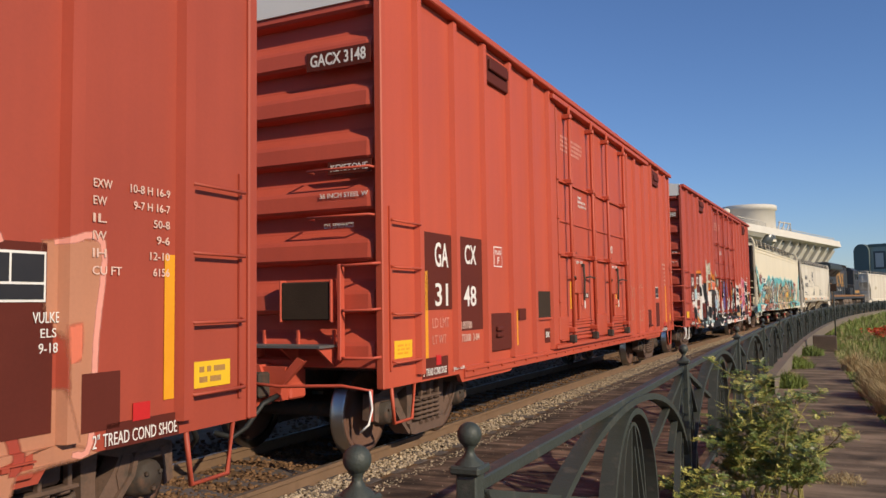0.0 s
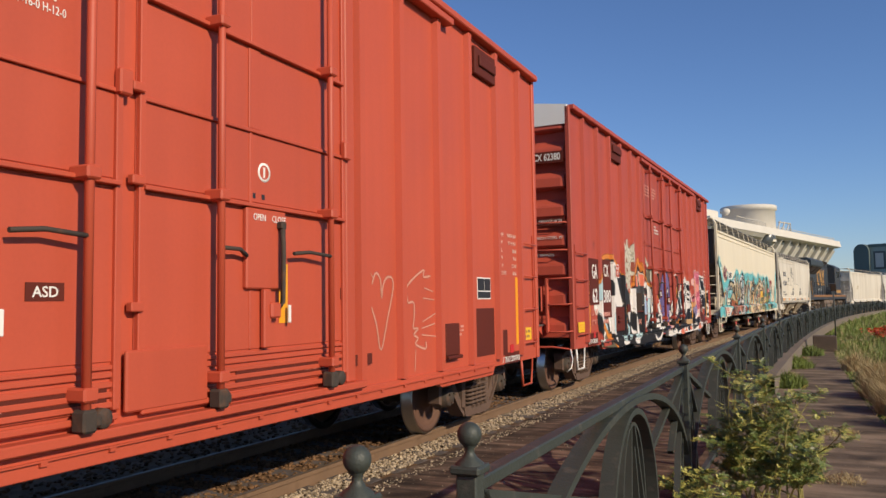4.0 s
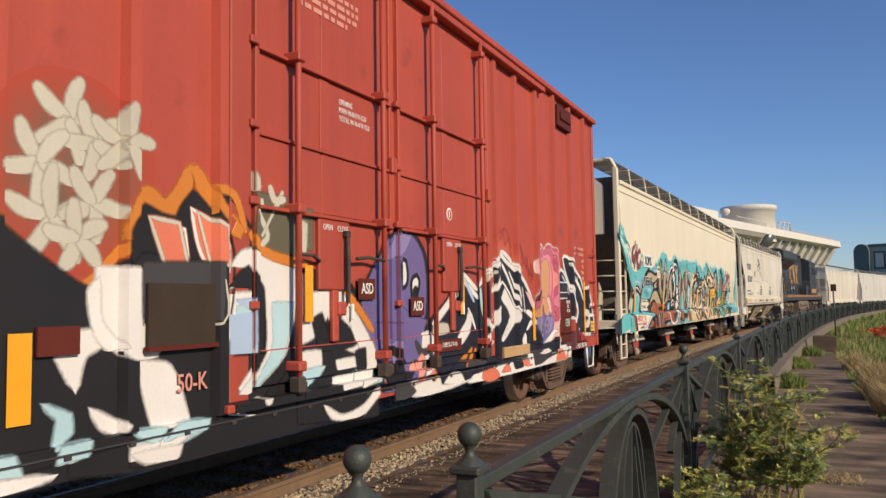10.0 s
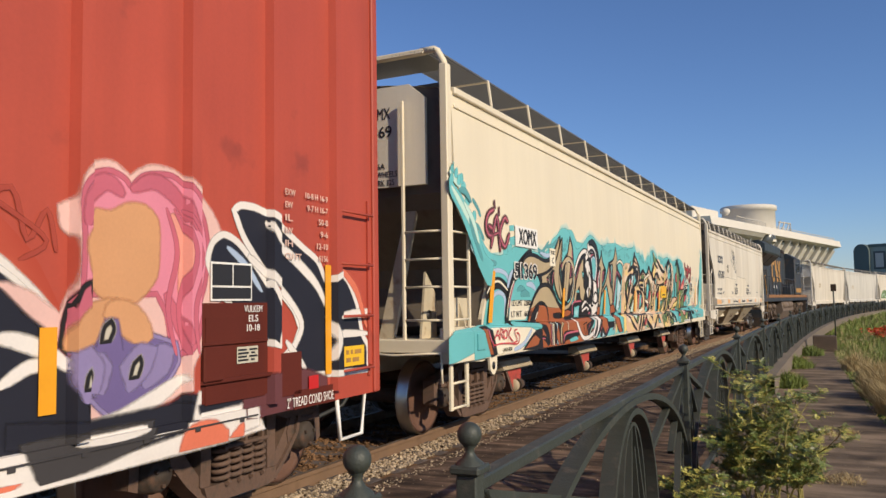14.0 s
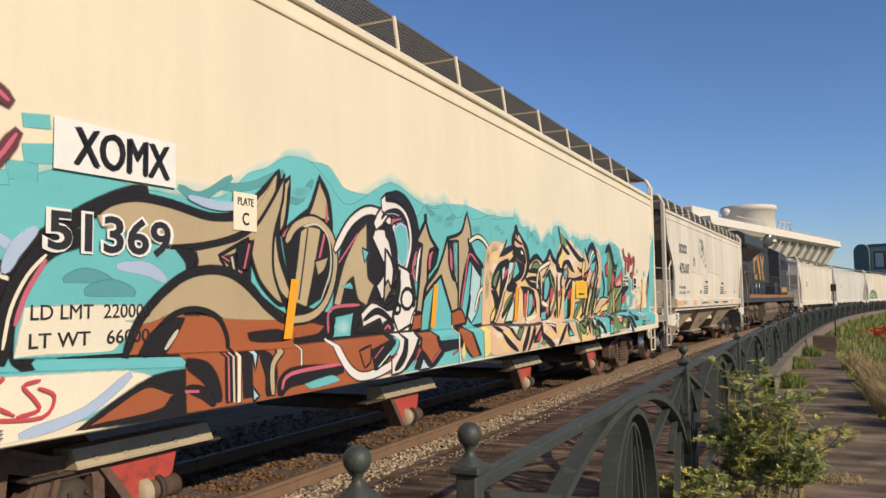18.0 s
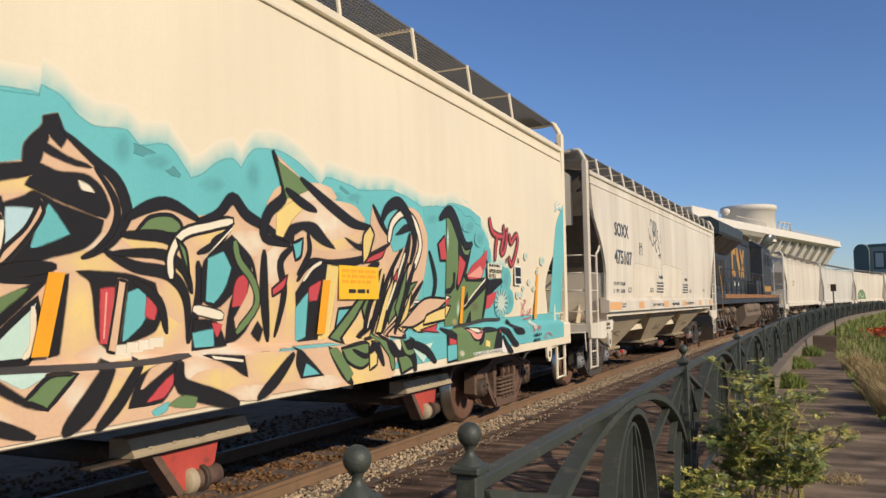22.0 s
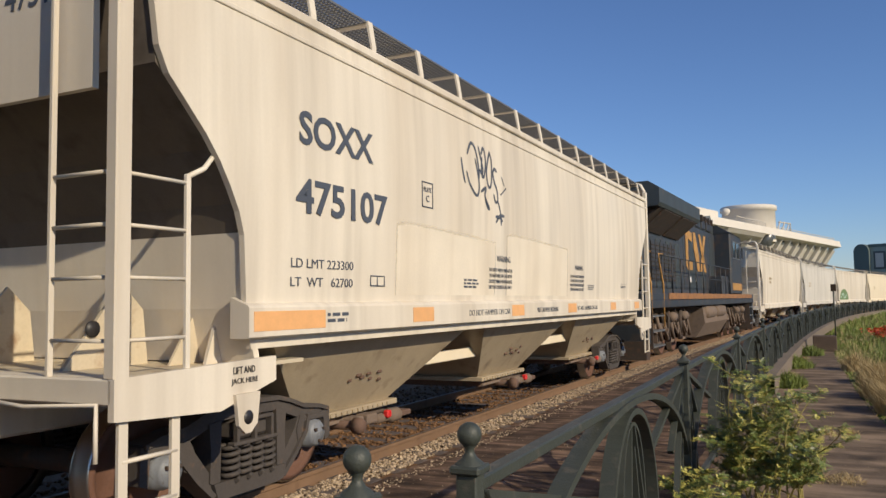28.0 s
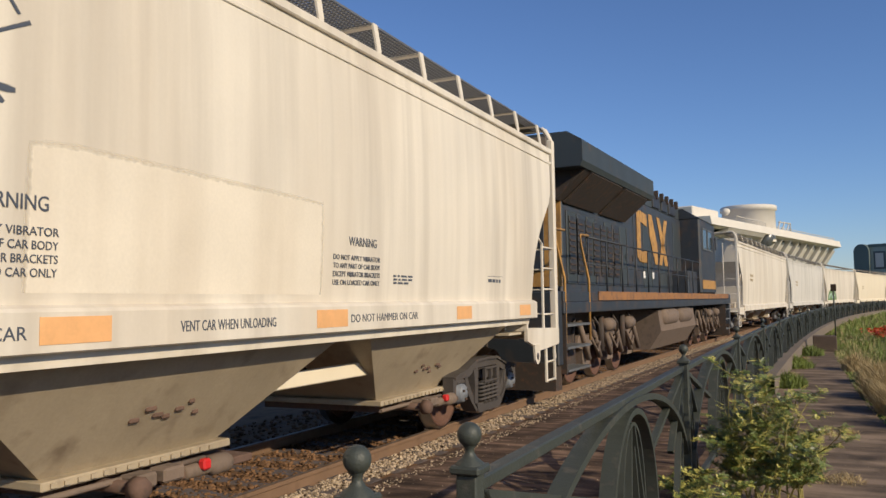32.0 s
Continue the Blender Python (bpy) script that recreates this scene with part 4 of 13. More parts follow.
    m.stroke('white', 0.060, [(4.41, 0.94), (4.64, 0.95), (4.96, 1.06), (5.16, 1.15)])
    m.fill('navy', [(4.36, 0.84), (4.82, 0.85), (5.16, 1.03), (5.24, 1.02), (5.19, 0.81), (4.40, 0.74)])
    m.stroke('white', 0.040, [(4.48, 0.79), (4.82, 0.83), (5.17, 0.85)])
    m.fill('navy', [(5.67, 2.32), (5.75, 2.36), (5.92, 2.36), (6.13, 2.31), (6.27, 2.23), (6.55, 2.09), (6.76, 1.99), (6.89, 1.81), (7.12, 1.89), (7.26, 1.82), (7.41, 1.61), (7.50, 1.34), (7.60, 1.22), (7.60, 1.00), (6.27, 1.04), (6.23, 1.18), (6.42, 1.30), (6.50, 1.43), (6.42, 1.57), (6.20, 1.75), (5.99, 1.92), (5.78, 2.13)], 0.045, 'white')
    m.fill('navy', [(5.40, 1.91), (5.44, 2.06), (5.56, 2.13), (5.72, 2.08), (5.92, 1.92), (6.13, 1.71), (6.22, 1.53), (6.15, 1.30), (5.90, 1.40), (5.60, 1.66)], 0.040, 'white')
    m.line('white', 0.045, [(5.85, 1.98), (6.09, 1.84), (6.35, 1.66), (6.52, 1.47), (6.44, 1.31), (6.25, 1.15)])
    m.stroke('white', 0.045, [(6.05, 2.26), (6.20, 2.11), (6.51, 1.94), (6.75, 1.78), (6.90, 1.59)])
    m.stroke('white', 0.040, [(7.05, 1.50), (7.35, 1.53), (7.65, 1.55)])
    m.stroke('white', 0.040, [(6.93, 1.36), (7.21, 1.35), (7.60, 1.34)])
    m.stroke('white', 0.035, [(6.31, 1.33), (6.44, 1.21), (6.58, 1.09)])
    m.stroke('white', 0.040, [(6.88, 1.52), (7.02, 1.32), (6.94, 1.12)])
    m.stroke('lavender', 0.030, [(5.60, 2.04), (5.80, 1.92), (6.00, 1.72)])
    m.stroke('coral', 0.040, [(7.10, 1.96), (7.40, 1.74), (7.58, 1.40)])
    m.fill('navy', [(3.90, 1.02), (4.40, 0.96), (5.10, 0.98), (5.26, 0.96), (5.22, 0.82), (4.40, 0.83), (3.90, 0.90)])
    m.fill('white', [(5.25, 1.04), (5.90, 0.98), (5.92, 0.74), (5.60, 0.70), (5.22, 0.70), (5.20, 0.84)])
    m.fill('white', [(3.84, 0.80), (4.17, 0.78), (4.04, 0.72), (3.84, 0.73)])
    m.fill('coral', [(5.11, 0.68), (5.16, 0.78), (5.27, 0.83), (5.44, 0.82), (5.57, 0.74), (5.57, 0.67)])
    m.fill('coral', [(5.61, 0.69), (5.74, 0.77), (5.74, 0.68)])
    m.fill('navy', [(5.25, 0.95), (5.81, 0.98), (5.86, 0.93), (5.27, 0.89)])
    m.fill('smoke', [(3.98, 0.90), (4.90, 0.90), (4.87, 0.80), (4.34, 0.70), (4.08, 0.68)])
    m.fill('maroon', [(5.79, 1.20), (6.04, 1.09), (6.56, 1.08), (6.89, 0.99), (6.89, 0.80), (5.95, 0.78), (5.79, 0.80)])
    m.fill('smoke', [(3.30, 0.92), (3.74, 0.90), (3.74, 0.82), (3.30, 0.84)])
    m.stroke('white', 0.035, [(4.30, 0.86), (4.60, 0.85), (4.85, 0.87)])
    m.stroke('skin', 0.13, [(4.26, 1.38), (4.42, 1.53), (4.64, 1.62)])
    m.stroke('skin', 0.13, [(4.52, 1.60), (4.70, 1.54), (4.86, 1.41)])
    m.fill('violet', [(4.45, 1.36), (4.52, 1.54), (4.60, 1.54), (4.64, 1.36)])
    m.fill('lilac', [(4.27, 1.36), (4.40, 1.40), (4.50, 1.28), (4.46, 1.10), (4.34, 1.08), (4.28, 1.20)])
    m.fill('lilac', [(4.64, 1.26), (4.78, 1.38), (4.92, 1.36), (4.86, 1.22), (4.70, 1.10)])
    for v, z, lean in ((4.53, 1.47, 0.03), (4.37, 1.21, 0.03), (4.75, 1.24, 0.04)):
        m.fill('bone', [(v - 0.04, z - 0.06), (v - 0.05 + lean, z + 0.03), (v + lean, z + 0.07), (v + 0.05, z + 0.02), (v + 0.02, z - 0.05)], 0.016, 'ink')
    for dv in (0.0, 0.12, 0.24):
        m.stroke('rose', 0.025, [(5.00 + dv * 0.6, 2.26), (5.10 + dv, 1.98), (5.02 + dv * 0.8, 1.62), (5.10 + dv * 0.6, 1.30)])
    m.fill('ink', [(-0.06, 1.04), (0.06, 1.04), (0.11, 0.95), (0.06, 0.87), (-0.06, 0.88)])
    m.fill('smoke', [(-0.12, 0.84), (0.12, 0.82), (0.30, 0.72), (0.08, 0.66), (-0.12, 0.68)])
    m.fill('navy', [(0.62, 0.90), (0.84, 0.86), (1.02, 0.90), (1.10, 0.97), (0.80, 0.98)])
    m.fill('smoke', [(1.44, 0.84), (1.95, 0.86), (2.02, 0.90), (1.50, 0.94)])
    m.stroke('smoke', 0.05, [(0.30, 1.22), (0.44, 1.10), (0.60, 1.12)])
    m.stroke('smoke', 0.05, [(0.26, 1.02), (0.40, 0.95), (0.58, 0.98)])
    m.fill('rosy', [(0.36, 1.04), (0.44, 1.08), (0.52, 1.02), (0.48, 0.92), (0.38, 0.94)])
    m.fill('rosy', [(0.24, 0.98), (0.32, 1.00), (0.36, 0.92), (0.30, 0.86), (0.22, 0.88)])


def mural_cream_hopper(m):
    m.fill('teal', [(-9.49, 1.21), (-9.32, 1.28), (-9.07, 1.30), (-8.00, 1.33), (-8.00, 1.17), (-9.31, 0.95), (-9.49, 0.94)])
    m.stroke('teal', 0.09, [(-9.04, 3.01), (-8.99, 2.97), (-8.95, 2.94)])
    m.stroke('teal', 0.09, [(-8.93, 2.88), (-8.88, 2.83), (-8.83, 2.81)])
    m.stroke('teal', 0.09, [(-8.73, 2.70), (-8.69, 2.65), (-8.65, 2.63)])
    m.stroke('teal', 0.09, [(-9.07, 3.11), (-9.04, 3.07), (-9.00, 3.06)])
    m.fade('teal', 'cream', [(-3.98, 2.02), (-3.84, 2.22), (-3.76, 2.51), (-3.67, 2.67), (-3.59, 2.71), (-3.39, 2.64), (-3.20, 2.50), (-3.12, 2.51), (-3.00, 2.63), (-2.92, 2.64), (-2.83, 2.61), (-2.69, 2.63), (-2.54, 2.70), (-2.44, 2.67), (-2.27, 2.58), (-2.16, 2.57), (-2.04, 2.62), (-1.97, 2.74), (-1.89, 2.66), (-1.80, 2.59), (-1.53, 2.62), (-1.23, 2.69), (-0.74, 2.70)], 0.16)
    m.fade('teal', 'cream', [(-1.19, 2.65), (-1.00, 2.65), (-0.80, 2.68), (-0.57, 2.70), (-0.40, 2.72), (-0.39, 2.78), (-0.28, 2.75), (-0.17, 2.67), (-0.05, 2.63), (0.17, 2.65), (0.28, 2.58), (0.50, 2.62), (0.71, 2.44), (0.81, 2.48), (0.97, 2.59), (1.11, 2.63), (1.20, 2.58), (1.33, 2.73), (1.53, 2.77), (1.69, 2.77), (1.90, 2.72), (2.20, 2.58), (2.28, 2.66), (2.69, 2.64), (2.80, 2.62), (3.39, 2.69), (3.72, 2.66), (4.08, 2.60), (4.46, 2.63), (4.80, 2.72), (5.25, 2.71), (5.63, 2.63)], 0.16)
    m.fade('teal', 'cream', [(-8.18, 2.23), (-7.88, 2.21), (-7.55, 2.29), (-7.23, 2.39), (-6.74, 2.33), (-6.09, 2.35), (-5.67, 2.57), (-5.19, 2.73), (-4.77, 2.77)], 0.12)
    m.fade('teal', 'cream', [(-5.58, 2.63), (-5.35, 2.75), (-5.05, 2.77), (-4.78, 2.64), (-4.54, 2.48), (-4.35, 2.50), (-3.70, 2.77), (-3.00, 2.62), (-2.37, 2.70)], 0.13)
    m.fade('teal', 'cream', [(4.09, 2.61), (4.45, 2.65), (4.62, 2.65), (4.81, 2.70), (5.02, 2.67), (5.17, 2.61), (5.33, 2.62), (5.48, 2.55), (5.62, 2.53), (5.79, 2.41), (5.90, 2.34), (5.94, 2.14), (6.02, 2.07), (6.45, 2.06), (6.57, 1.87), (6.77, 1.71)], 0.16)
    m.fill('teal', [(-8.83, 2.60), (-8.62, 2.51), (-8.37, 2.31), (-8.18, 2.23), (-7.88, 2.21), (-7.55, 2.29), (-7.23, 2.39), (-6.74, 2.33), (-6.09, 2.35), (-5.67, 2.57), (-5.19, 2.73), (-4.77, 2.77), (-4.52, 2.61), (-4.04, 2.60), (-3.63, 2.58), (-2.86, 2.53), (-2.91, 1.32), (-6.10, 1.23), (-8.35, 1.34), (-8.23, 1.76), (-8.24, 1.91), (-8.83, 2.40)])
    m.fill('teal', [(-8.81, 1.30), (-8.39, 1.33), (-6.10, 1.21), (-6.10, 1.07), (-8.81, 0.93)])
    m.fill('teal', [(-5.97, 2.29), (-5.90, 2.45), (-5.78, 2.56), (-5.58, 2.63), (-5.35, 2.75), (-5.05, 2.77), (-4.78, 2.64), (-4.54, 2.48), (-4.35, 2.50), (-3.70, 2.77), (-3.00, 2.62), (-2.37, 2.70), (-1.90, 2.73), (-1.08, 2.66), (0.27, 2.58), (0.20, 1.23), (-5.29, 1.35), (-5.73, 1.76), (-5.74, 2.32)])
    m.fill('teal', [(-3.98, 2.02), (-3.84, 2.22), (-3.76, 2.51), (-3.67, 2.67), (-3.59, 2.71), (-3.39, 2.64), (-3.20, 2.50), (-3.12, 2.51), (-3.00, 2.63), (-2.92, 2.64), (-2.83, 2.61), (-2.69, 2.63), (-2.54, 2.70), (-2.44, 2.67), (-2.27, 2.58), (-2.16, 2.57), (-2.04, 2.62), (-1.97, 2.74), (-1.89, 2.66), (-1.80, 2.59), (-1.53, 2.62), (-1.23, 2.69), (-0.74, 2.70), (-0.37, 2.72), (3.05, 1.22), (-1.73, 1.33), (-3.79, 1.34)])
    m.fill('teal', [(-3.79, 1.32), (-1.73, 1.31), (3.05, 1.22), (3.04, 1.01), (-1.73, 0.97), (-3.78, 0.95)])
    m.fill('teal', [(-1.19, 2.65), (-1.00, 2.65), (-0.80, 2.68), (-0.57, 2.70), (-0.40, 2.72), (-0.39, 2.78), (-0.28, 2.75), (-0.17, 2.67), (-0.05, 2.63), (0.17, 2.65), (0.28, 2.58), (0.50, 2.62), (0.71, 2.44), (0.81, 2.48), (0.97, 2.59), (1.11, 2.63), (1.20, 2.58), (1.33, 2.73), (1.53, 2.77), (1.69, 2.77), (1.90, 2.72), (2.20, 2.58), (2.28, 2.66), (2.69, 2.64), (2.80, 2.62), (3.39, 2.69), (3.72, 2.66), (4.08, 2.60), (4.46, 2.63), (4.80, 2.72), (5.25, 2.71), (5.63, 2.63), (5.75, 1.22), (-1.16, 1.34)])
    m.fill('teal', [(4.09, 2.61), (4.45, 2.65), (4.62, 2.65), (4.81, 2.70), (5.02, 2.67), (5.17, 2.61), (5.33, 2.62), (5.48, 2.55), (5.62, 2.53), (5.79, 2.41), (5.90, 2.34), (5.94, 2.14), (6.02, 2.07), (6.45, 2.06), (6.57, 1.87), (6.77, 1.71), (6.57, 1.54), (6.51, 1.38), (4.13, 1.35)])
    m.fill('teal', [(1.83, 1.36), (7.10, 1.41), (8.98, 1.43), (8.96, 1.06), (4.90, 1.04), (1.84, 0.98)])
    m.fill('teal', [(8.74, 2.75), (9.20, 3.18), (9.09, 1.43), (8.47, 1.44)])
    m.line('teal_dark', 0.050, [(-8.73, 2.85), (-8.59, 2.76), (-8.52, 2.68)])
    m.line('teal_dark', 0.050, [(-8.67, 2.56), (-8.55, 2.52), (-8.41, 2.39)])
    m.line('teal_dark', 0.050, [(-2.96, 2.61), (-2.78, 2.54), (-2.54, 2.50), (-2.27, 2.58)])
    m.line('teal_dark', 0.050, [(-1.06, 2.53), (-0.90, 2.53)])
    m.line('teal_dark', 0.050, [(0.10, 2.57), (0.36, 2.54), (0.59, 2.45)])
    m.line('teal_dark', 0.050, [(-5.49, 2.46), (-5.20, 2.43), (-5.00, 2.61)])
    m.line('teal_dark', 0.050, [(2.50, 2.61), (2.76, 2.52)])
    m.line('teal_dark', 0.050, [(-6.09, 2.43), (-5.76, 2.48), (-5.39, 2.63)])
    m.line('teal_dark', 0.050, [(-6.44, 2.38), (-6.25, 2.35), (-5.97, 2.51)])
    m.mist('teal_dark', 'teal', [(-2.49, 2.55), (-2.55, 2.50), (-2.68, 2.47), (-2.82, 2.46), (-2.87, 2.49), (-2.82, 2.53), (-2.69, 2.57), (-2.55, 2.57)])
    m.mist('teal_dark', 'teal', [(-2.22, 2.51), (-2.28, 2.47), (-2.43, 2.44), (-2.58, 2.43), (-2.64, 2.45), (-2.58, 2.49), (-2.44, 2.52), (-2.28, 2.53)])
    m.mist('teal_dark', 'teal', [(-3.40, 2.25), (-3.43, 2.17), (-3.49, 2.14), (-3.55, 2.16), (-3.58, 2.23), (-3.56, 2.30), (-3.49, 2.34), (-3.43, 2.32)])
    m.mist('teal_dark', 'teal', [(-1.46, 2.51), (-1.52, 2.46), (-1.66, 2.43), (-1.80, 2.43), (-1.86, 2.46), (-1.80, 2.50), (-1.66, 2.53), (-1.52, 2.54)])
    m.mist('teal_dark', 'teal', [(-2.65, 1.56), (-2.67, 1.49), (-2.72, 1.46), (-2.77, 1.49), (-2.79, 1.56), (-2.77, 1.64), (-2.72, 1.67), (-2.67, 1.63)])
    m.mist('teal_dark', 'teal', [(-2.30, 1.18), (-2.35, 1.13), (-2.47, 1.12), (-2.59, 1.16), (-2.64, 1.21), (-2.59, 1.26), (-2.48, 1.27), (-2.35, 1.24)])
    m.mist('teal_dark', 'teal', [(-0.87, 2.59), (-0.91, 2.55), (-1.00, 2.52), (-1.09, 2.52), (-1.13, 2.53), (-1.09, 2.57), (-1.00, 2.59), (-0.91, 2.60)])
    m.mist('teal_dark', 'teal', [(-0.72, 2.52), (-0.75, 2.49), (-0.83, 2.47), (-0.90, 2.47), (-0.93, 2.48), (-0.90, 2.51), (-0.83, 2.53), (-0.75, 2.54)])
    m.mist('teal_dark', 'teal', [(0.23, 2.56), (0.21, 2.47), (0.15, 2.43), (0.09, 2.46), (0.07, 2.53), (0.09, 2.61), (0.15, 2.66), (0.21, 2.63)])
    m.mist('teal_dark', 'teal', [(0.57, 2.53), (0.52, 2.48), (0.42, 2.45), (0.32, 2.46), (0.27, 2.49), (0.32, 2.53), (0.42, 2.56), (0.52, 2.56)])
    m.mist('teal_dark', 'teal', [(1.07, 2.45), (1.02, 2.40), (0.91, 2.37), (0.80, 2.38), (0.75, 2.41), (0.80, 2.46), (0.91, 2.49), (1.02, 2.49)])
    m.mist('teal_dark', 'teal', [(1.44, 2.56), (1.41, 2.46), (1.33, 2.41), (1.26, 2.45), (1.23, 2.54), (1.26, 2.63), (1.33, 2.68), (1.41, 2.65)])
    m.mist('teal_dark', 'teal', [(2.62, 2.53), (2.54, 2.48), (2.37, 2.44), (2.20, 2.44), (2.14, 2.48), (2.21, 2.53), (2.37, 2.56), (2.55, 2.57)])
    m.mist('teal_dark', 'teal', [(-5.00, 2.53), (-5.05, 2.49), (-5.15, 2.46), (-5.26, 2.46), (-5.30, 2.49), (-5.26, 2.52), (-5.16, 2.55), (-5.05, 2.56)])
    m.mist('teal_dark', 'teal', [(2.89, 2.58), (2.84, 2.54), (2.71, 2.51), (2.59, 2.50), (2.54, 2.52), (2.59, 2.56), (2.71, 2.59), (2.84, 2.60)])
    m.mist('teal_dark', 'teal', [(4.50, 2.53), (4.43, 2.48), (4.26, 2.45), (4.11, 2.44), (4.05, 2.47), (4.11, 2.52), (4.27, 2.55), (4.43, 2.56)])
    m.line('teal', 0.120, [(-7.51, 2.60), (-7.44, 2.61)])
    m.line('teal', 0.180, [(-7.48, 2.43), (-7.42, 2.44)])
    m.line('teal', 0.160, [(-7.58, 2.33), (-7.52, 2.33)])
    m.line('teal', 0.120, [(-7.73, 2.27), (-7.67, 2.28)])
    m.stroke('sky', 0.05, [(-8.80, 2.31), (-8.68, 2.23), (-8.43, 2.13), (-8.05, 2.13)])
    m.stroke('teal_dark', 0.06, [(-8.64, 2.26), (-8.34, 2.12), (-8.00, 2.11)])
    m.line('ink', 0.140, [(-8.27, 1.70), (-8.13, 1.82), (-7.88, 1.86), (-7.62, 1.76), (-7.52, 1.56), (-7.49, 1.35)])
    m.line('cream', 0.025, [(-8.27, 1.73), (-8.11, 1.85), (-7.88, 1.88), (-7.59, 1.77)])
    m.line('lavender', 0.050, [(-8.25, 1.92), (-8.01, 2.02), (-7.69, 1.99), (-7.49, 1.85)])
    m.line('lavender', 0.050, [(-8.17, 1.64), (-7.92, 1.74), (-7.69, 1.67), (-7.66, 1.45)])
    m.fill('ink', [(-8.54, 1.31), (-8.31, 1.32), (-8.18, 1.12), (-8.12, 0.97), (-8.31, 0.93), (-8.42, 1.15)])
    m.fill('brown', [(-8.51, 1.28), (-8.43, 1.29), (-8.25, 0.97), (-8.33, 0.97)])
    m.line('rose', 0.025, [(-8.39, 1.28), (-8.29, 1.13), (-8.23, 1.06)])
    m.fill('cream', [(-8.26, 1.29), (-6.93, 1.25), (-6.68, 1.20), (-7.17, 1.03), (-7.56, 0.96), (-8.10, 0.96), (-8.18, 1.15)])
    m.line('lavender', 0.050, [(-7.54, 0.98), (-7.17, 1.05), (-6.87, 1.22)])
    m.fill('ink', [(-7.22, 0.96), (-6.68, 1.20), (-6.10, 1.21), (-1.83, 1.21), (-1.83, 1.14), (-6.10, 0.93)])
    m.fill('brown', [(-7.17, 0.96), (-6.74, 1.15), (-6.51, 1.08), (-6.61, 0.99)], 0.020, 'ink')
    m.line('ink', 0.090, [(-7.46, 1.37), (-7.54, 1.59), (-7.52, 1.85), (-7.39, 2.00), (-7.17, 2.14), (-6.93, 2.26), (-6.74, 2.32)])
    m.line('rose', 0.020, [(-7.47, 1.55), (-7.47, 1.78), (-7.34, 1.97)])
    m.fill('tan', [(-7.03, 2.17), (-6.78, 2.27), (-6.21, 2.20), (-5.76, 2.31), (-5.29, 2.61), (-5.35, 2.22), (-5.49, 2.11), (-6.10, 2.01), (-6.33, 2.13)], 0.035, 'ink')
    m.fill('tan', [(-6.61, 1.54), (-6.33, 1.77), (-5.94, 1.85), (-5.40, 1.76), (-5.16, 1.56), (-5.77, 1.52)], 0.030, 'ink')
    m.fill('brown', [(-7.28, 1.36), (-7.17, 1.55), (-6.68, 1.60), (-5.01, 1.53), (-3.95, 1.36), (-5.02, 1.26)], 0.025, 'ink')
    m.fill('ink', [(-6.44, 2.27), (-6.25, 2.24), (-6.01, 2.25), (-5.78, 2.36), (-5.59, 2.51), (-5.43, 2.65), (-5.39, 2.47), (-5.41, 2.19), (-5.34, 1.95), (-5.10, 1.61), (-3.71, 1.48), (-3.71, 1.32), (-5.14, 1.27), (-6.41, 1.31)])
    m.fill('tan', [(-6.43, 2.23), (-6.25, 2.20), (-6.01, 2.22), (-5.78, 2.31), (-5.57, 2.47), (-5.46, 2.60), (-5.50, 2.44), (-5.74, 2.22), (-6.11, 2.09), (-6.43, 2.02)])
    m.fill('tan', [(-5.47, 2.57), (-5.49, 2.35), (-5.48, 2.21), (-5.42, 1.97), (-5.28, 1.74), (-5.19, 1.64), (-5.35, 1.72), (-5.58, 1.94), (-5.71, 2.09), (-5.78, 2.18), (-5.68, 2.32)])
    m.fill('tan', [(-6.35, 1.97), (-6.04, 2.04), (-5.78, 2.18), (-5.71, 2.11), (-5.93, 1.99), (-6.11, 1.96), (-5.97, 1.90), (-6.07, 1.86), (-6.30, 1.81), (-6.27, 1.93)])
    m.fill('teal', [(-5.71, 1.96), (-5.58, 1.83), (-5.34, 1.63), (-5.29, 1.55), (-5.71, 1.76)])
    m.line('rose', 0.035, [(-5.83, 1.85), (-5.80, 2.06)])
    m.line('bone', 0.030, [(-5.93, 1.95), (-5.90, 1.86)])
    m.line('bone', 0.025, [(-5.88, 2.02), (-5.85, 1.86)])
    m.line('rose', 0.020, [(-6.06, 1.97), (-5.96, 1.93)])
    m.fill('tan', [(-6.42, 1.72), (-6.30, 1.78), (-6.14, 1.81), (-5.92, 1.81), (-5.74, 1.75), (-5.52, 1.62), (-5.28, 1.51), (-6.42, 1.54)])
    m.mist('bone', 'tan', [(-5.92, 1.70), (-5.99, 1.66), (-6.13, 1.65), (-6.27, 1.66), (-6.33, 1.70), (-6.28, 1.73), (-6.14, 1.75), (-5.99, 1.73)])
    m.fill('brown', [(-6.42, 1.53), (-5.28, 1.50), (-4.77, 1.44), (-4.86, 1.39), (-5.29, 1.37), (-5.70, 1.42), (-5.68, 1.37), (-5.29, 1.34), (-5.80, 1.30), (-6.41, 1.33)])
    m.fill('ink', [(-6.38, 1.47), (-6.35, 1.58), (-6.17, 1.61), (-5.99, 1.57), (-5.83, 1.45), (-5.80, 1.31), (-5.91, 1.31), (-5.95, 1.45), (-6.08, 1.54), (-6.23, 1.56), (-6.32, 1.47), (-6.41, 1.38), (-6.41, 1.45)])
    m.fill('brown', [(-6.35, 1.35), (-6.31, 1.48), (-6.21, 1.53), (-6.10, 1.47), (-6.09, 1.33)], 0.015, 'ink')
    m.line('cream', 0.035, [(-6.03, 1.52), (-5.98, 1.42), (-6.00, 1.32)], 0.014, 'ink')
    m.line('rose', 0.020, [(-6.07, 1.52), (-6.04, 1.42)])
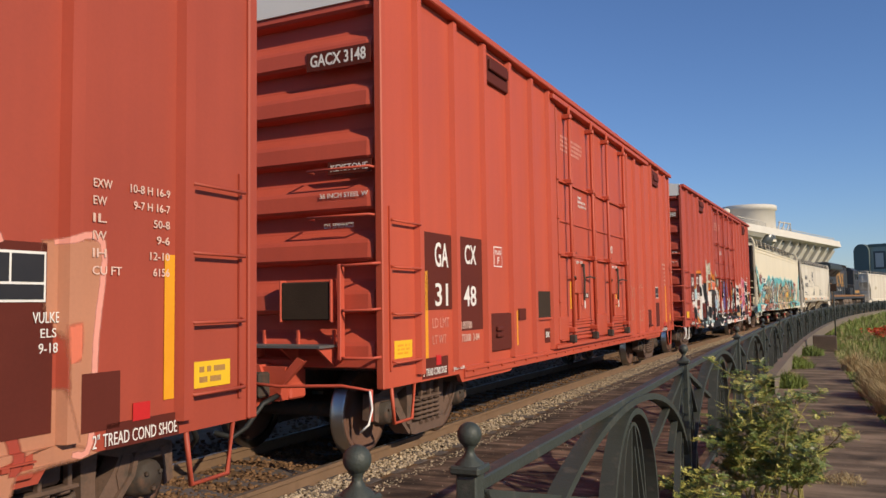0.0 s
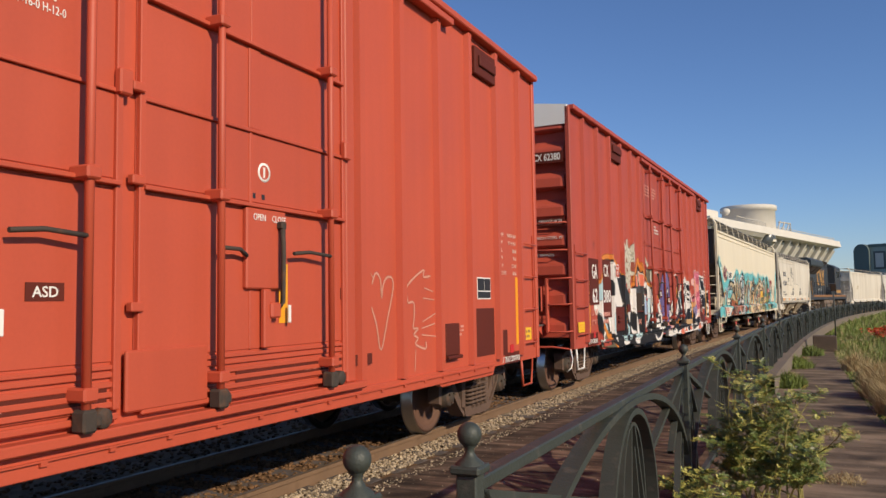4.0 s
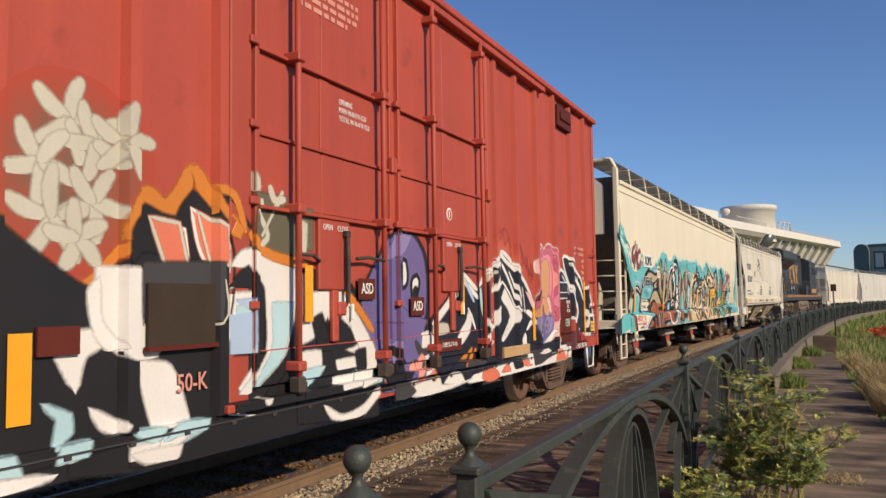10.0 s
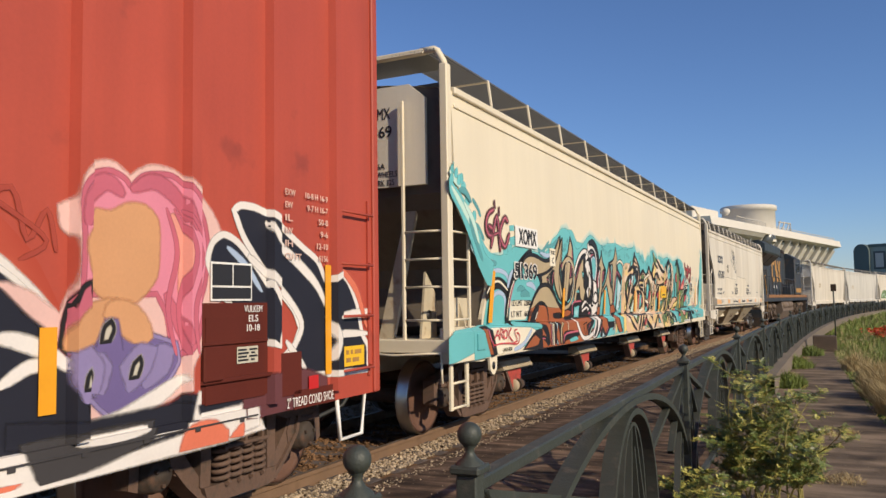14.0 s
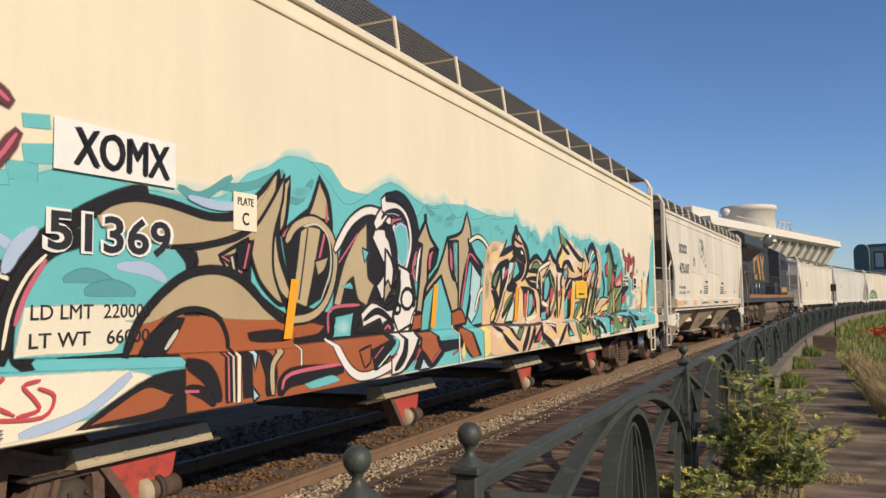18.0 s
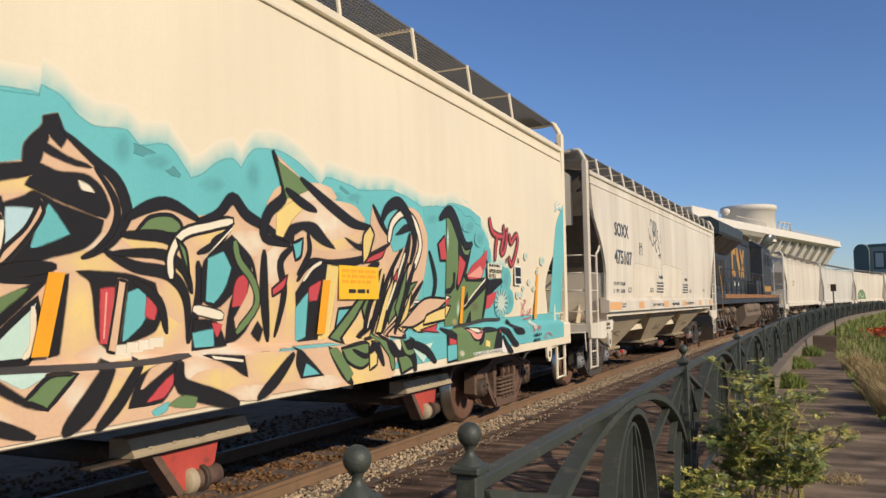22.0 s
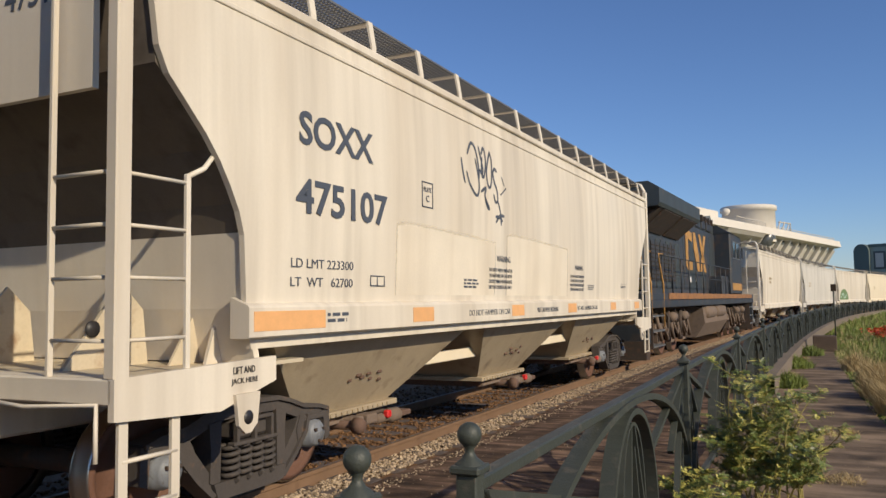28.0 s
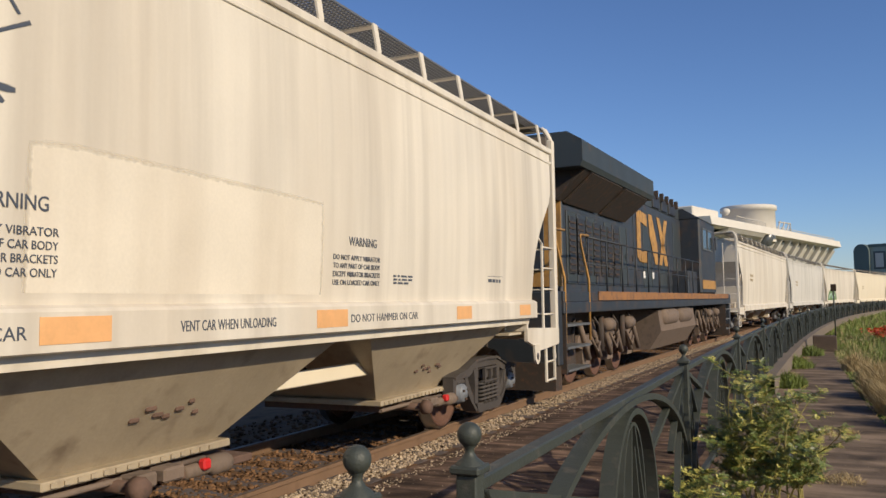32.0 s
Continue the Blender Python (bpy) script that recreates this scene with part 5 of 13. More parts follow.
    m.line('rose', 0.030, [(-6.42, 1.52), (-6.38, 1.55)])
    m.fill('ink', [(-5.39, 2.18), (-5.15, 2.33), (-5.04, 2.40), (-4.90, 2.68), (-4.76, 2.53), (-4.70, 2.26), (-4.75, 1.70), (-5.14, 1.56), (-5.29, 1.88)])
    m.fill('tan', [(-5.04, 2.35), (-4.90, 2.63), (-4.79, 2.50), (-4.74, 2.31), (-4.89, 2.31), (-5.05, 2.23), (-5.19, 2.25)], 0.020, 'ink')
    m.fill('tan', [(-5.13, 2.19), (-5.05, 2.23), (-4.88, 2.23), (-5.03, 1.61), (-5.20, 1.66)])
    m.line('rose', 0.030, [(-5.36, 2.15), (-5.21, 2.26), (-5.05, 2.31)])
    m.line('rose', 0.025, [(-4.79, 2.44), (-4.80, 2.25), (-4.91, 1.89)])
    m.line('smoke', 0.030, [(-5.05, 2.22), (-5.13, 1.67)])
    m.fill('tan', [(-4.94, 1.97), (-4.74, 2.02), (-4.80, 1.90), (-4.89, 1.85)], 0.015, 'ink')
    m.line('tan', 0.050, [(-5.31, 2.12), (-5.20, 2.24), (-4.96, 2.30), (-4.71, 2.18), (-4.64, 1.91), (-4.76, 1.64), (-4.98, 1.52), (-5.29, 1.50)], 0.022, 'ink')
    m.line('bone', 0.016, [(-5.10, 2.24), (-4.91, 2.27), (-4.75, 2.16), (-4.71, 1.91), (-4.82, 1.67)])
    m.fill('ink', [(-4.66, 1.49), (-4.55, 2.11), (-4.24, 2.42), (-3.84, 2.51), (-3.50, 2.27), (-3.43, 1.71), (-3.82, 1.37), (-4.59, 1.40)])
    m.fill('tan', [(-4.64, 1.62), (-4.50, 1.98), (-4.28, 2.26), (-4.15, 2.34), (-4.11, 1.87), (-3.99, 1.79), (-4.11, 1.60), (-4.26, 1.66), (-4.35, 1.86), (-4.46, 1.79), (-4.54, 1.59)], 0.012, 'ink')
    m.line('rose', 0.030, [(-4.58, 1.98), (-4.31, 2.23)])
    m.fill('teal', [(-4.22, 2.12), (-4.10, 2.09), (-4.17, 1.98)], 0.010, 'ink')
    m.fill('teal', [(-4.61, 1.52), (-4.32, 1.55), (-4.35, 1.33), (-4.63, 1.33)], 0.020, 'ink')
    m.mist('sky', 'teal', [(-4.35, 1.42), (-4.39, 1.37), (-4.49, 1.36), (-4.58, 1.38), (-4.62, 1.43), (-4.58, 1.48), (-4.49, 1.50), (-4.39, 1.48)])
    m.line('rose', 0.025, [(-4.70, 1.39), (-4.68, 1.58), (-4.24, 1.61)])
    m.fill('teal', [(-4.54, 1.76), (-4.40, 1.80), (-4.35, 1.75)])
    m.line('white', 0.055, [(-4.64, 2.09), (-4.41, 2.34), (-4.08, 2.47), (-3.70, 2.38), (-3.54, 2.13), (-3.69, 1.79)], 0.026, 'ink')
    m.fill('white', [(-4.00, 2.31), (-3.82, 2.31), (-3.58, 2.08), (-3.57, 1.85), (-3.84, 1.65), (-3.95, 1.78), (-3.77, 1.93), (-4.05, 2.22)], 0.022, 'ink')
    m.line('white', 0.100, [(-3.97, 2.36), (-3.70, 2.56), (-3.36, 2.55), (-3.20, 2.30), (-3.27, 2.00), (-3.57, 1.71)], 0.030, 'ink')
    m.fill('teal', [(-3.54, 2.45), (-3.33, 2.42), (-3.32, 2.14), (-3.44, 2.04), (-3.57, 2.26)], 0.012, 'ink')
    m.stroke('ink', 0.040, [(-3.89, 2.41), (-3.65, 2.59), (-3.31, 2.56), (-3.17, 2.30)])
    m.line('rose', 0.022, [(-3.62, 2.44), (-3.43, 2.49), (-3.31, 2.43)])
    m.fill('ink', [(-4.28, 1.37), (-4.15, 1.53), (-3.93, 1.65), (-3.29, 1.66), (-3.02, 1.31)])
    m.fill('white', [(-4.20, 1.53), (-4.01, 1.63), (-3.71, 1.56), (-3.36, 1.61), (-3.27, 1.33), (-3.71, 1.34), (-3.86, 1.48), (-4.15, 1.41)], 0.015, 'ink')
    m.stroke('ink', 0.040, [(-4.15, 1.47), (-3.90, 1.55), (-3.59, 1.43)])
    m.fill('brown', [(-6.41, 1.31), (-5.14, 1.30), (-3.71, 1.32), (-3.02, 1.31), (-3.47, 1.02), (-4.77, 0.94), (-6.40, 0.95)])
    m.fill('ink', [(-6.05, 1.30), (-5.95, 1.30), (-5.94, 0.97), (-6.04, 0.96)])
    m.line('cream', 0.050, [(-5.91, 1.29), (-5.91, 0.97)], 0.014, 'ink')
    m.line('rose', 0.025, [(-6.02, 1.29), (-6.01, 0.98)])
    m.line('bone', 0.030, [(-5.97, 1.29), (-5.96, 0.97)])
    m.fill('sky', [(-5.78, 1.30), (-5.70, 1.31), (-5.74, 1.15)], 0.012, 'ink')
    m.fill('sky', [(-5.77, 1.05), (-5.69, 0.97), (-5.76, 0.94)], 0.012, 'ink')
    m.fill('ink', [(-5.88, 1.29), (-5.78, 1.30), (-5.77, 0.97), (-5.86, 0.97)])
    m.stroke('ink', 0.090, [(-5.68, 1.31), (-5.56, 1.13), (-5.59, 0.96)])
    m.line('tan', 0.040, [(-5.42, 1.29), (-5.54, 1.18), (-5.54, 0.98)], 0.016, 'ink')
    m.line('cream', 0.030, [(-5.19, 1.30), (-5.19, 1.02)], 0.014, 'ink')
    m.stroke('ink', 0.090, [(-5.46, 0.95), (-5.32, 1.07), (-4.60, 1.07)])
    m.line('rose', 0.026, [(-5.43, 1.00), (-5.31, 1.10), (-4.60, 1.12)])
    m.stroke('ink', 0.080, [(-6.41, 1.26), (-6.22, 1.17), (-6.10, 0.98)])
    m.stroke('ink', 0.050, [(-6.41, 1.10), (-6.25, 1.05), (-6.15, 0.96)])
    m.line('rose', 0.030, [(-6.41, 1.08), (-6.31, 1.07)])
    m.fill('teal', [(-5.14, 1.00), (-4.77, 1.03), (-4.66, 0.99), (-5.04, 0.96)])
    m.line('white', 0.060, [(-4.74, 1.31), (-4.50, 1.06), (-4.22, 0.98), (-3.71, 1.07), (-3.27, 1.31)], 0.016, 'ink')
    m.fill('ink', [(-4.15, 1.20), (-3.71, 1.29), (-3.80, 1.13), (-4.08, 1.01)])
    m.line('rose', 0.020, [(-4.09, 1.13), (-3.94, 1.22)])
    m.line('mint', 0.025, [(-4.01, 1.05), (-3.79, 1.17)])
    m.fill('brown', [(-4.35, 1.21), (-4.15, 1.25), (-4.16, 1.10), (-4.26, 1.05)], 0.015, 'ink')
    m.line('white', 0.170, [(-3.82, 2.55), (-3.63, 2.57), (-3.46, 2.52), (-3.33, 2.38), (-3.30, 2.20), (-3.36, 2.01), (-3.50, 1.80)], 0.030, 'ink')
    m.stroke('ink', 0.045, [(-3.82, 2.59), (-3.60, 2.61), (-3.39, 2.54), (-3.27, 2.36), (-3.27, 2.14), (-3.41, 1.85)])
    m.stroke('ink', 0.090, [(-3.82, 2.62), (-3.60, 2.66), (-3.39, 2.59), (-3.23, 2.41), (-3.20, 2.26), (-3.25, 2.06), (-3.42, 1.81)])
    m.stroke('ink', 0.040, [(-3.82, 2.48), (-3.63, 2.51), (-3.50, 2.48), (-3.40, 2.38), (-3.36, 2.19), (-3.43, 1.97)])
    m.fill('teal', [(-3.64, 2.34), (-3.53, 2.39), (-3.41, 2.37), (-3.36, 2.22), (-3.38, 2.07), (-3.47, 1.97), (-3.57, 2.07)], 0.020, 'lavender')
    m.fill('rose', [(-3.71, 2.43), (-3.51, 2.46), (-3.49, 2.43), (-3.65, 2.39), (-3.71, 2.34)], 0.012, 'ink')
    m.fill('ink', [(-3.82, 2.36), (-3.71, 2.36), (-3.63, 2.25), (-3.58, 2.11), (-3.59, 1.93), (-3.62, 1.75), (-3.64, 1.84), (-3.67, 2.04), (-3.75, 2.21), (-3.81, 2.26)])
    m.fill('white', [(-3.81, 2.14), (-3.69, 2.04), (-3.64, 1.93), (-3.68, 1.75), (-3.80, 1.67)], 0.030, 'ink')
    m.fill('tan', [(-3.80, 1.78), (-3.74, 1.84), (-3.67, 1.75), (-3.80, 1.62)], 0.020, 'ink')
    m.fill('white', [(-3.57, 1.99), (-3.31, 1.92), (-3.20, 1.70), (-3.00, 1.57), (-3.22, 1.42), (-3.50, 1.34), (-3.61, 1.49), (-3.58, 1.70)], 0.020, 'ink')
    m.line('ink', 0.035, [(-3.48, 1.56), (-3.49, 1.54), (-3.52, 1.52), (-3.56, 1.52), (-3.58, 1.54), (-3.60, 1.57), (-3.59, 1.59), (-3.56, 1.61), (-3.52, 1.61), (-3.49, 1.59)], closed=True)
    m.line('ink', 0.035, [(-3.21, 1.66), (-3.24, 1.60), (-3.30, 1.56), (-3.38, 1.56), (-3.45, 1.60), (-3.47, 1.66), (-3.45, 1.72), (-3.39, 1.76), (-3.31, 1.76), (-3.24, 1.72)], closed=True)
    m.stroke('ink', 0.050, [(-3.57, 1.99), (-3.53, 1.76), (-3.63, 1.47)])
    m.stroke('ink', 0.050, [(-3.31, 1.91), (-3.22, 1.76), (-3.20, 1.57)])
    m.stroke('ink', 0.050, [(-3.80, 1.59), (-3.69, 1.58), (-3.59, 1.67), (-3.51, 1.94)])
    m.fill('ink', [(-3.79, 1.44), (-3.67, 1.47), (-3.57, 1.38), (-3.61, 1.35), (-3.79, 1.35)])
    m.line('rose', 0.020, [(-3.76, 1.38), (-3.70, 1.41), (-3.66, 1.38)])
    m.line('white', 0.050, [(-3.23, 1.43), (-3.05, 1.63), (-2.89, 1.80), (-2.68, 1.95), (-2.46, 2.07)], 0.022, 'ink')
    m.line('white', 0.035, [(-3.17, 1.85), (-3.13, 2.09), (-3.05, 2.21)], 0.018, 'ink')
    m.line('rose', 0.030, [(-3.21, 1.86), (-3.25, 1.98), (-3.19, 2.13)], 0.012, 'ink')
    m.fill('tan', [(-2.99, 2.47), (-2.88, 2.31), (-2.67, 2.17), (-2.77, 2.19), (-2.88, 2.16), (-2.92, 2.04), (-2.92, 1.83), (-2.97, 1.76), (-3.02, 1.51), (-3.15, 1.52), (-3.11, 1.83), (-3.08, 2.09), (-3.06, 2.21), (-3.16, 2.22), (-3.18, 2.26)], 0.045, 'ink')
    m.fill('ink', [(-3.02, 2.53), (-2.97, 2.54), (-2.96, 2.47), (-3.01, 2.45)])
    m.fill('ink', [(-2.91, 2.10), (-2.86, 2.17), (-2.67, 2.16), (-2.73, 2.03), (-2.90, 1.91)])
    m.fill('rose', [(-2.90, 1.97), (-2.89, 2.12), (-2.81, 2.16), (-2.85, 2.10), (-2.87, 1.97)])
    m.fill('tan', [(-2.46, 2.33), (-2.38, 2.07), (-2.19, 1.82), (-2.04, 1.55), (-2.29, 1.51), (-2.43, 1.69), (-2.60, 1.91), (-2.85, 1.77), (-2.96, 1.69), (-2.94, 1.79), (-2.72, 1.94), (-2.57, 2.13)], 0.035, 'ink')
    m.fill('tan', [(-2.48, 2.32), (-2.10, 2.42), (-1.94, 2.66), (-1.82, 2.42), (-1.88, 2.19), (-2.04, 1.55), (-2.13, 1.53), (-2.15, 1.86), (-2.18, 2.31), (-2.42, 2.29)], 0.035, 'ink')
    m.fill('ink', [(-2.42, 2.29), (-2.32, 2.28), (-2.24, 1.85), (-2.32, 1.89), (-2.43, 2.07)])
    m.fill('rose', [(-2.39, 2.22), (-2.34, 2.15), (-2.32, 1.97), (-2.37, 2.03)])
    m.line('bone', 0.020, [(-2.27, 2.29), (-2.20, 1.86)], 0.010, 'ink')
    m.stroke('ink', 0.070, [(-1.91, 2.35), (-1.72, 2.15), (-1.44, 2.04)])
    m.stroke('ink', 0.070, [(-1.85, 2.19), (-1.98, 1.90), (-2.08, 1.53)])
    m.line('rose', 0.030, [(-1.53, 2.02), (-1.85, 2.18), (-1.96, 1.90), (-2.05, 1.56)])
    m.fill('ink', [(-1.85, 2.17), (-1.49, 2.02), (-1.49, 1.92), (-1.86, 2.11)])
    m.fill('brown', [(-3.19, 1.50), (-3.02, 1.51), (-3.02, 1.35), (-3.23, 1.34)], 0.020, 'ink')
    m.fill('brown', [(-2.30, 1.51), (-2.04, 1.54), (-1.88, 1.38), (-2.27, 1.35)], 0.020, 'ink')
    m.fill('ink', [(-3.22, 1.32), (-2.82, 1.34), (-2.66, 1.08), (-2.94, 0.95), (-3.33, 0.97), (-3.20, 1.16)])
    m.fill('brown', [(-3.14, 1.31), (-2.85, 1.31), (-2.83, 1.23), (-2.77, 1.13), (-2.88, 1.08), (-2.96, 1.02), (-3.04, 1.09), (-3.16, 1.16)])
    m.line('rose', 0.025, [(-3.36, 1.01), (-3.20, 1.15)])
    m.line('rose', 0.025, [(-2.94, 1.01), (-2.74, 1.12)])
    m.fill('sky', [(-3.22, 0.95), (-3.14, 1.06), (-2.99, 0.95)], 0.015, 'ink')
    m.fill('ink', [(-2.28, 1.32), (-1.97, 1.34), (-1.64, 1.00), (-1.92, 0.99), (-2.15, 1.15)])
    m.fill('brown', [(-2.22, 1.29), (-1.99, 1.31), (-1.72, 1.00), (-1.87, 0.99), (-2.13, 1.17)])
    m.line('cream', 0.045, [(-2.27, 1.35), (-2.25, 0.95)], 0.014, 'ink')
    m.line('rose', 0.030, [(-2.42, 1.06), (-2.29, 1.10)], 0.010, 'ink')
    m.fill('yellow', [(-2.21, 1.06), (-2.14, 1.17), (-2.11, 1.05), (-2.15, 0.97)])
    m.fill('white', [(-3.79, 1.34), (-3.49, 1.34), (-3.18, 1.34), (-3.21, 1.20), (-3.57, 0.97), (-3.78, 0.95)], 0.015, 'ink')
    m.stroke('ink', 0.060, [(-3.49, 1.33), (-3.53, 1.13), (-3.72, 0.99)])
    m.stroke('ink', 0.040, [(-3.19, 1.32), (-3.33, 1.12), (-3.53, 0.98)])
    m.fill('ink', [(-3.79, 1.34), (-3.64, 1.31), (-3.64, 1.21), (-3.79, 1.09)])
    m.line('teal', 0.050, [(-3.66, 1.28), (-3.69, 1.21), (-3.79, 1.15)])
    m.line('rose', 0.025, [(-3.76, 1.10), (-3.68, 1.14)])
    m.line('cream', 0.035, [(-1.86, 2.33), (-1.60, 2.40), (-1.33, 2.31), (-1.25, 2.15)], 0.018, 'ink')
    m.fill('sky', [(-1.78, 2.07), (-1.51, 1.92), (-1.56, 1.54), (-1.74, 1.37), (-1.86, 1.45)], 0.020, 'ink')
    m.line('cream', 0.035, [(-1.64, 1.53), (-1.53, 1.74), (-1.24, 1.83), (-0.99, 1.66), (-1.09, 1.47)], 0.020, 'ink')
    m.stroke('ink', 0.040, [(-1.92, 1.35), (-1.85, 1.54), (-1.80, 1.70)])
    m.fill('bone', [(-1.42, 1.40), (-1.39, 1.60), (-1.28, 1.64), (-1.24, 1.53), (-1.35, 1.37)], 0.018, 'ink')
    m.fill('ink', [(-1.73, 1.35), (-1.01, 1.35), (-0.40, 1.11), (-1.09, 1.23)])
    m.fill('peach', [(-1.44, 1.83), (-1.40, 2.06), (-1.36, 2.20), (-1.27, 2.31), (-1.18, 2.36), (-1.00, 2.38), (-0.79, 2.37), (-0.68, 2.43), (-0.75, 2.29), (-0.49, 2.37), (-0.48, 2.46), (-0.38, 2.58), (-0.38, 2.62), (-0.30, 2.65), (-0.24, 2.54), (-0.05, 2.44), (0.10, 2.35), (0.18, 2.22), (0.19, 2.13), (0.34, 2.22), (0.53, 2.26), (0.77, 2.19), (0.96, 2.24), (1.11, 2.36), (1.27, 2.25), (1.47, 2.19), (1.50, 2.30), (1.70, 2.49), (1.55, 2.76), (1.90, 2.61), (2.27, 2.47), (2.68, 2.33), (2.99, 2.32), (3.03, 2.52), (3.16, 2.38), (3.29, 2.25), (3.39, 2.43), (3.65, 2.56), (3.96, 2.53), (4.16, 2.28), (4.08, 1.84), (3.75, 1.48), (3.33, 1.32), (1.89, 1.31), (0.48, 1.25), (-1.16, 1.35), (-1.42, 1.35)])
    m.mist('yellow', 'peach', [(-0.67, 1.98), (-0.77, 1.79), (-0.98, 1.71), (-1.18, 1.78), (-1.26, 1.94), (-1.19, 2.11), (-0.99, 2.20), (-0.77, 2.15)])
    m.mist('green', 'peach', [(-0.91, 2.26), (-0.97, 2.15), (-1.10, 2.10), (-1.23, 2.13), (-1.28, 2.21), (-1.23, 2.31), (-1.11, 2.37), (-0.97, 2.35)])
    m.mist('green', 'peach', [(-1.19, 2.17), (-1.22, 2.07), (-1.29, 2.03), (-1.36, 2.06), (-1.39, 2.15), (-1.37, 2.24), (-1.30, 2.29), (-1.23, 2.26)])
    m.mist('green', 'peach', [(-1.24, 1.80), (-1.26, 1.64), (-1.31, 1.58), (-1.36, 1.64), (-1.38, 1.80), (-1.37, 1.96), (-1.32, 2.03), (-1.27, 1.97)])
    m.mist('yellow', 'peach', [(-1.12, 1.53), (-1.15, 1.42), (-1.25, 1.38), (-1.34, 1.43), (-1.37, 1.54), (-1.34, 1.64), (-1.25, 1.68), (-1.16, 1.64)])
    m.mist('cream', 'peach', [(-0.70, 2.30), (-0.74, 2.24), (-0.84, 2.20), (-0.94, 2.21), (-0.97, 2.27), (-0.94, 2.33), (-0.84, 2.37), (-0.75, 2.36)])
    m.mist('yellow', 'peach', [(-0.74, 1.76), (-0.79, 1.64), (-0.90, 1.59), (-1.00, 1.64), (-1.05, 1.75), (-1.01, 1.87), (-0.90, 1.92), (-0.79, 1.88)])
    m.mist('yellow', 'peach', [(-0.81, 2.18), (-0.88, 2.10), (-1.05, 2.05), (-1.21, 2.07), (-1.28, 2.13), (-1.22, 2.21), (-1.06, 2.26), (-0.88, 2.25)])
    m.mist('yellow', 'peach', [(0.06, 1.56), (0.01, 1.35), (-0.11, 1.27), (-0.22, 1.36), (-0.27, 1.57), (-0.23, 1.77), (-0.11, 1.85), (0.01, 1.77)])
    m.mist('yellow', 'peach', [(-0.52, 1.63), (-0.56, 1.54), (-0.67, 1.51), (-0.77, 1.55), (-0.81, 1.64), (-0.77, 1.73), (-0.67, 1.77), (-0.57, 1.73)])
    m.mist('yellow', 'peach', [(0.74, 2.03), (0.62, 1.96), (0.34, 1.92), (0.08, 1.93), (-0.02, 1.98), (0.08, 2.05), (0.34, 2.09), (0.62, 2.08)])
    m.mist('cream', 'peach', [(0.26, 1.96), (0.12, 1.88), (-0.18, 1.83), (-0.45, 1.86), (-0.56, 1.92), (-0.46, 2.00), (-0.18, 2.05), (0.12, 2.03)])
    m.mist('yellow', 'peach', [(1.26, 2.14), (1.15, 2.05), (0.91, 2.00), (0.68, 2.02), (0.59, 2.10), (0.68, 2.18), (0.91, 2.23), (1.15, 2.22)])
    m.mist('cream', 'peach', [(-0.14, 2.28), (-0.20, 2.23), (-0.36, 2.20), (-0.51, 2.20), (-0.57, 2.23), (-0.51, 2.28), (-0.36, 2.31), (-0.21, 2.32)])
    m.mist('yellow', 'peach', [(2.27, 2.44), (2.14, 2.30), (1.85, 2.22), (1.59, 2.25), (1.48, 2.36), (1.59, 2.49), (1.86, 2.58), (2.15, 2.56)])
    m.mist('cream', 'peach', [(2.43, 2.52), (2.33, 2.43), (2.08, 2.38), (1.85, 2.39), (1.76, 2.45), (1.85, 2.54), (2.08, 2.60), (2.33, 2.59)])
    m.mist('green', 'peach', [(3.17, 2.21), (3.05, 2.12), (2.78, 2.08), (2.53, 2.10), (2.44, 2.16), (2.54, 2.24), (2.79, 2.29), (3.06, 2.28)])
    m.mist('yellow', 'peach', [(2.91, 2.23), (2.74, 2.12), (2.36, 2.06), (2.02, 2.08), (1.89, 2.16), (2.02, 2.26), (2.37, 2.32), (2.75, 2.31)])
    m.mist('yellow', 'peach', [(2.05, 1.61), (1.96, 1.38), (1.76, 1.29), (1.57, 1.39), (1.49, 1.62), (1.57, 1.84), (1.77, 1.94), (1.97, 1.85)])
    m.mist('yellow', 'peach', [(3.42, 1.71), (3.32, 1.43), (3.11, 1.33), (2.92, 1.44), (2.84, 1.71), (2.93, 1.98), (3.13, 2.10), (3.34, 2.00)])
    m.mist('cream', 'peach', [(1.76, 1.94), (1.70, 1.76), (1.56, 1.68), (1.43, 1.75), (1.37, 1.93), (1.43, 2.11), (1.56, 2.19), (1.70, 2.12)])
    m.mist('green', 'peach', [(-1.04, 1.98), (-1.08, 1.90), (-1.17, 1.86), (-1.26, 1.89), (-1.30, 1.96), (-1.27, 2.05), (-1.18, 2.09), (-1.08, 2.07)])
    m.mist('yellow', 'peach', [(-0.04, 2.02), (-0.13, 1.94), (-0.31, 1.91), (-0.49, 1.92), (-0.56, 1.98), (-0.49, 2.05), (-0.32, 2.09), (-0.13, 2.08)])
    m.mist('yellow', 'peach', [(0.75, 1.54), (0.69, 1.39), (0.54, 1.33), (0.39, 1.40), (0.34, 1.55), (0.39, 1.70), (0.54, 1.76), (0.69, 1.70)])
    m.mist('yellow', 'peach', [(-0.96, 1.44), (-1.00, 1.35), (-1.10, 1.33), (-1.19, 1.37), (-1.23, 1.45), (-1.20, 1.53), (-1.10, 1.56), (-1.00, 1.52)])
    m.mist('cream', 'peach', [(-0.57, 1.45), (-0.62, 1.37), (-0.74, 1.34), (-0.85, 1.38), (-0.89, 1.46), (-0.85, 1.54), (-0.74, 1.57), (-0.62, 1.53)])
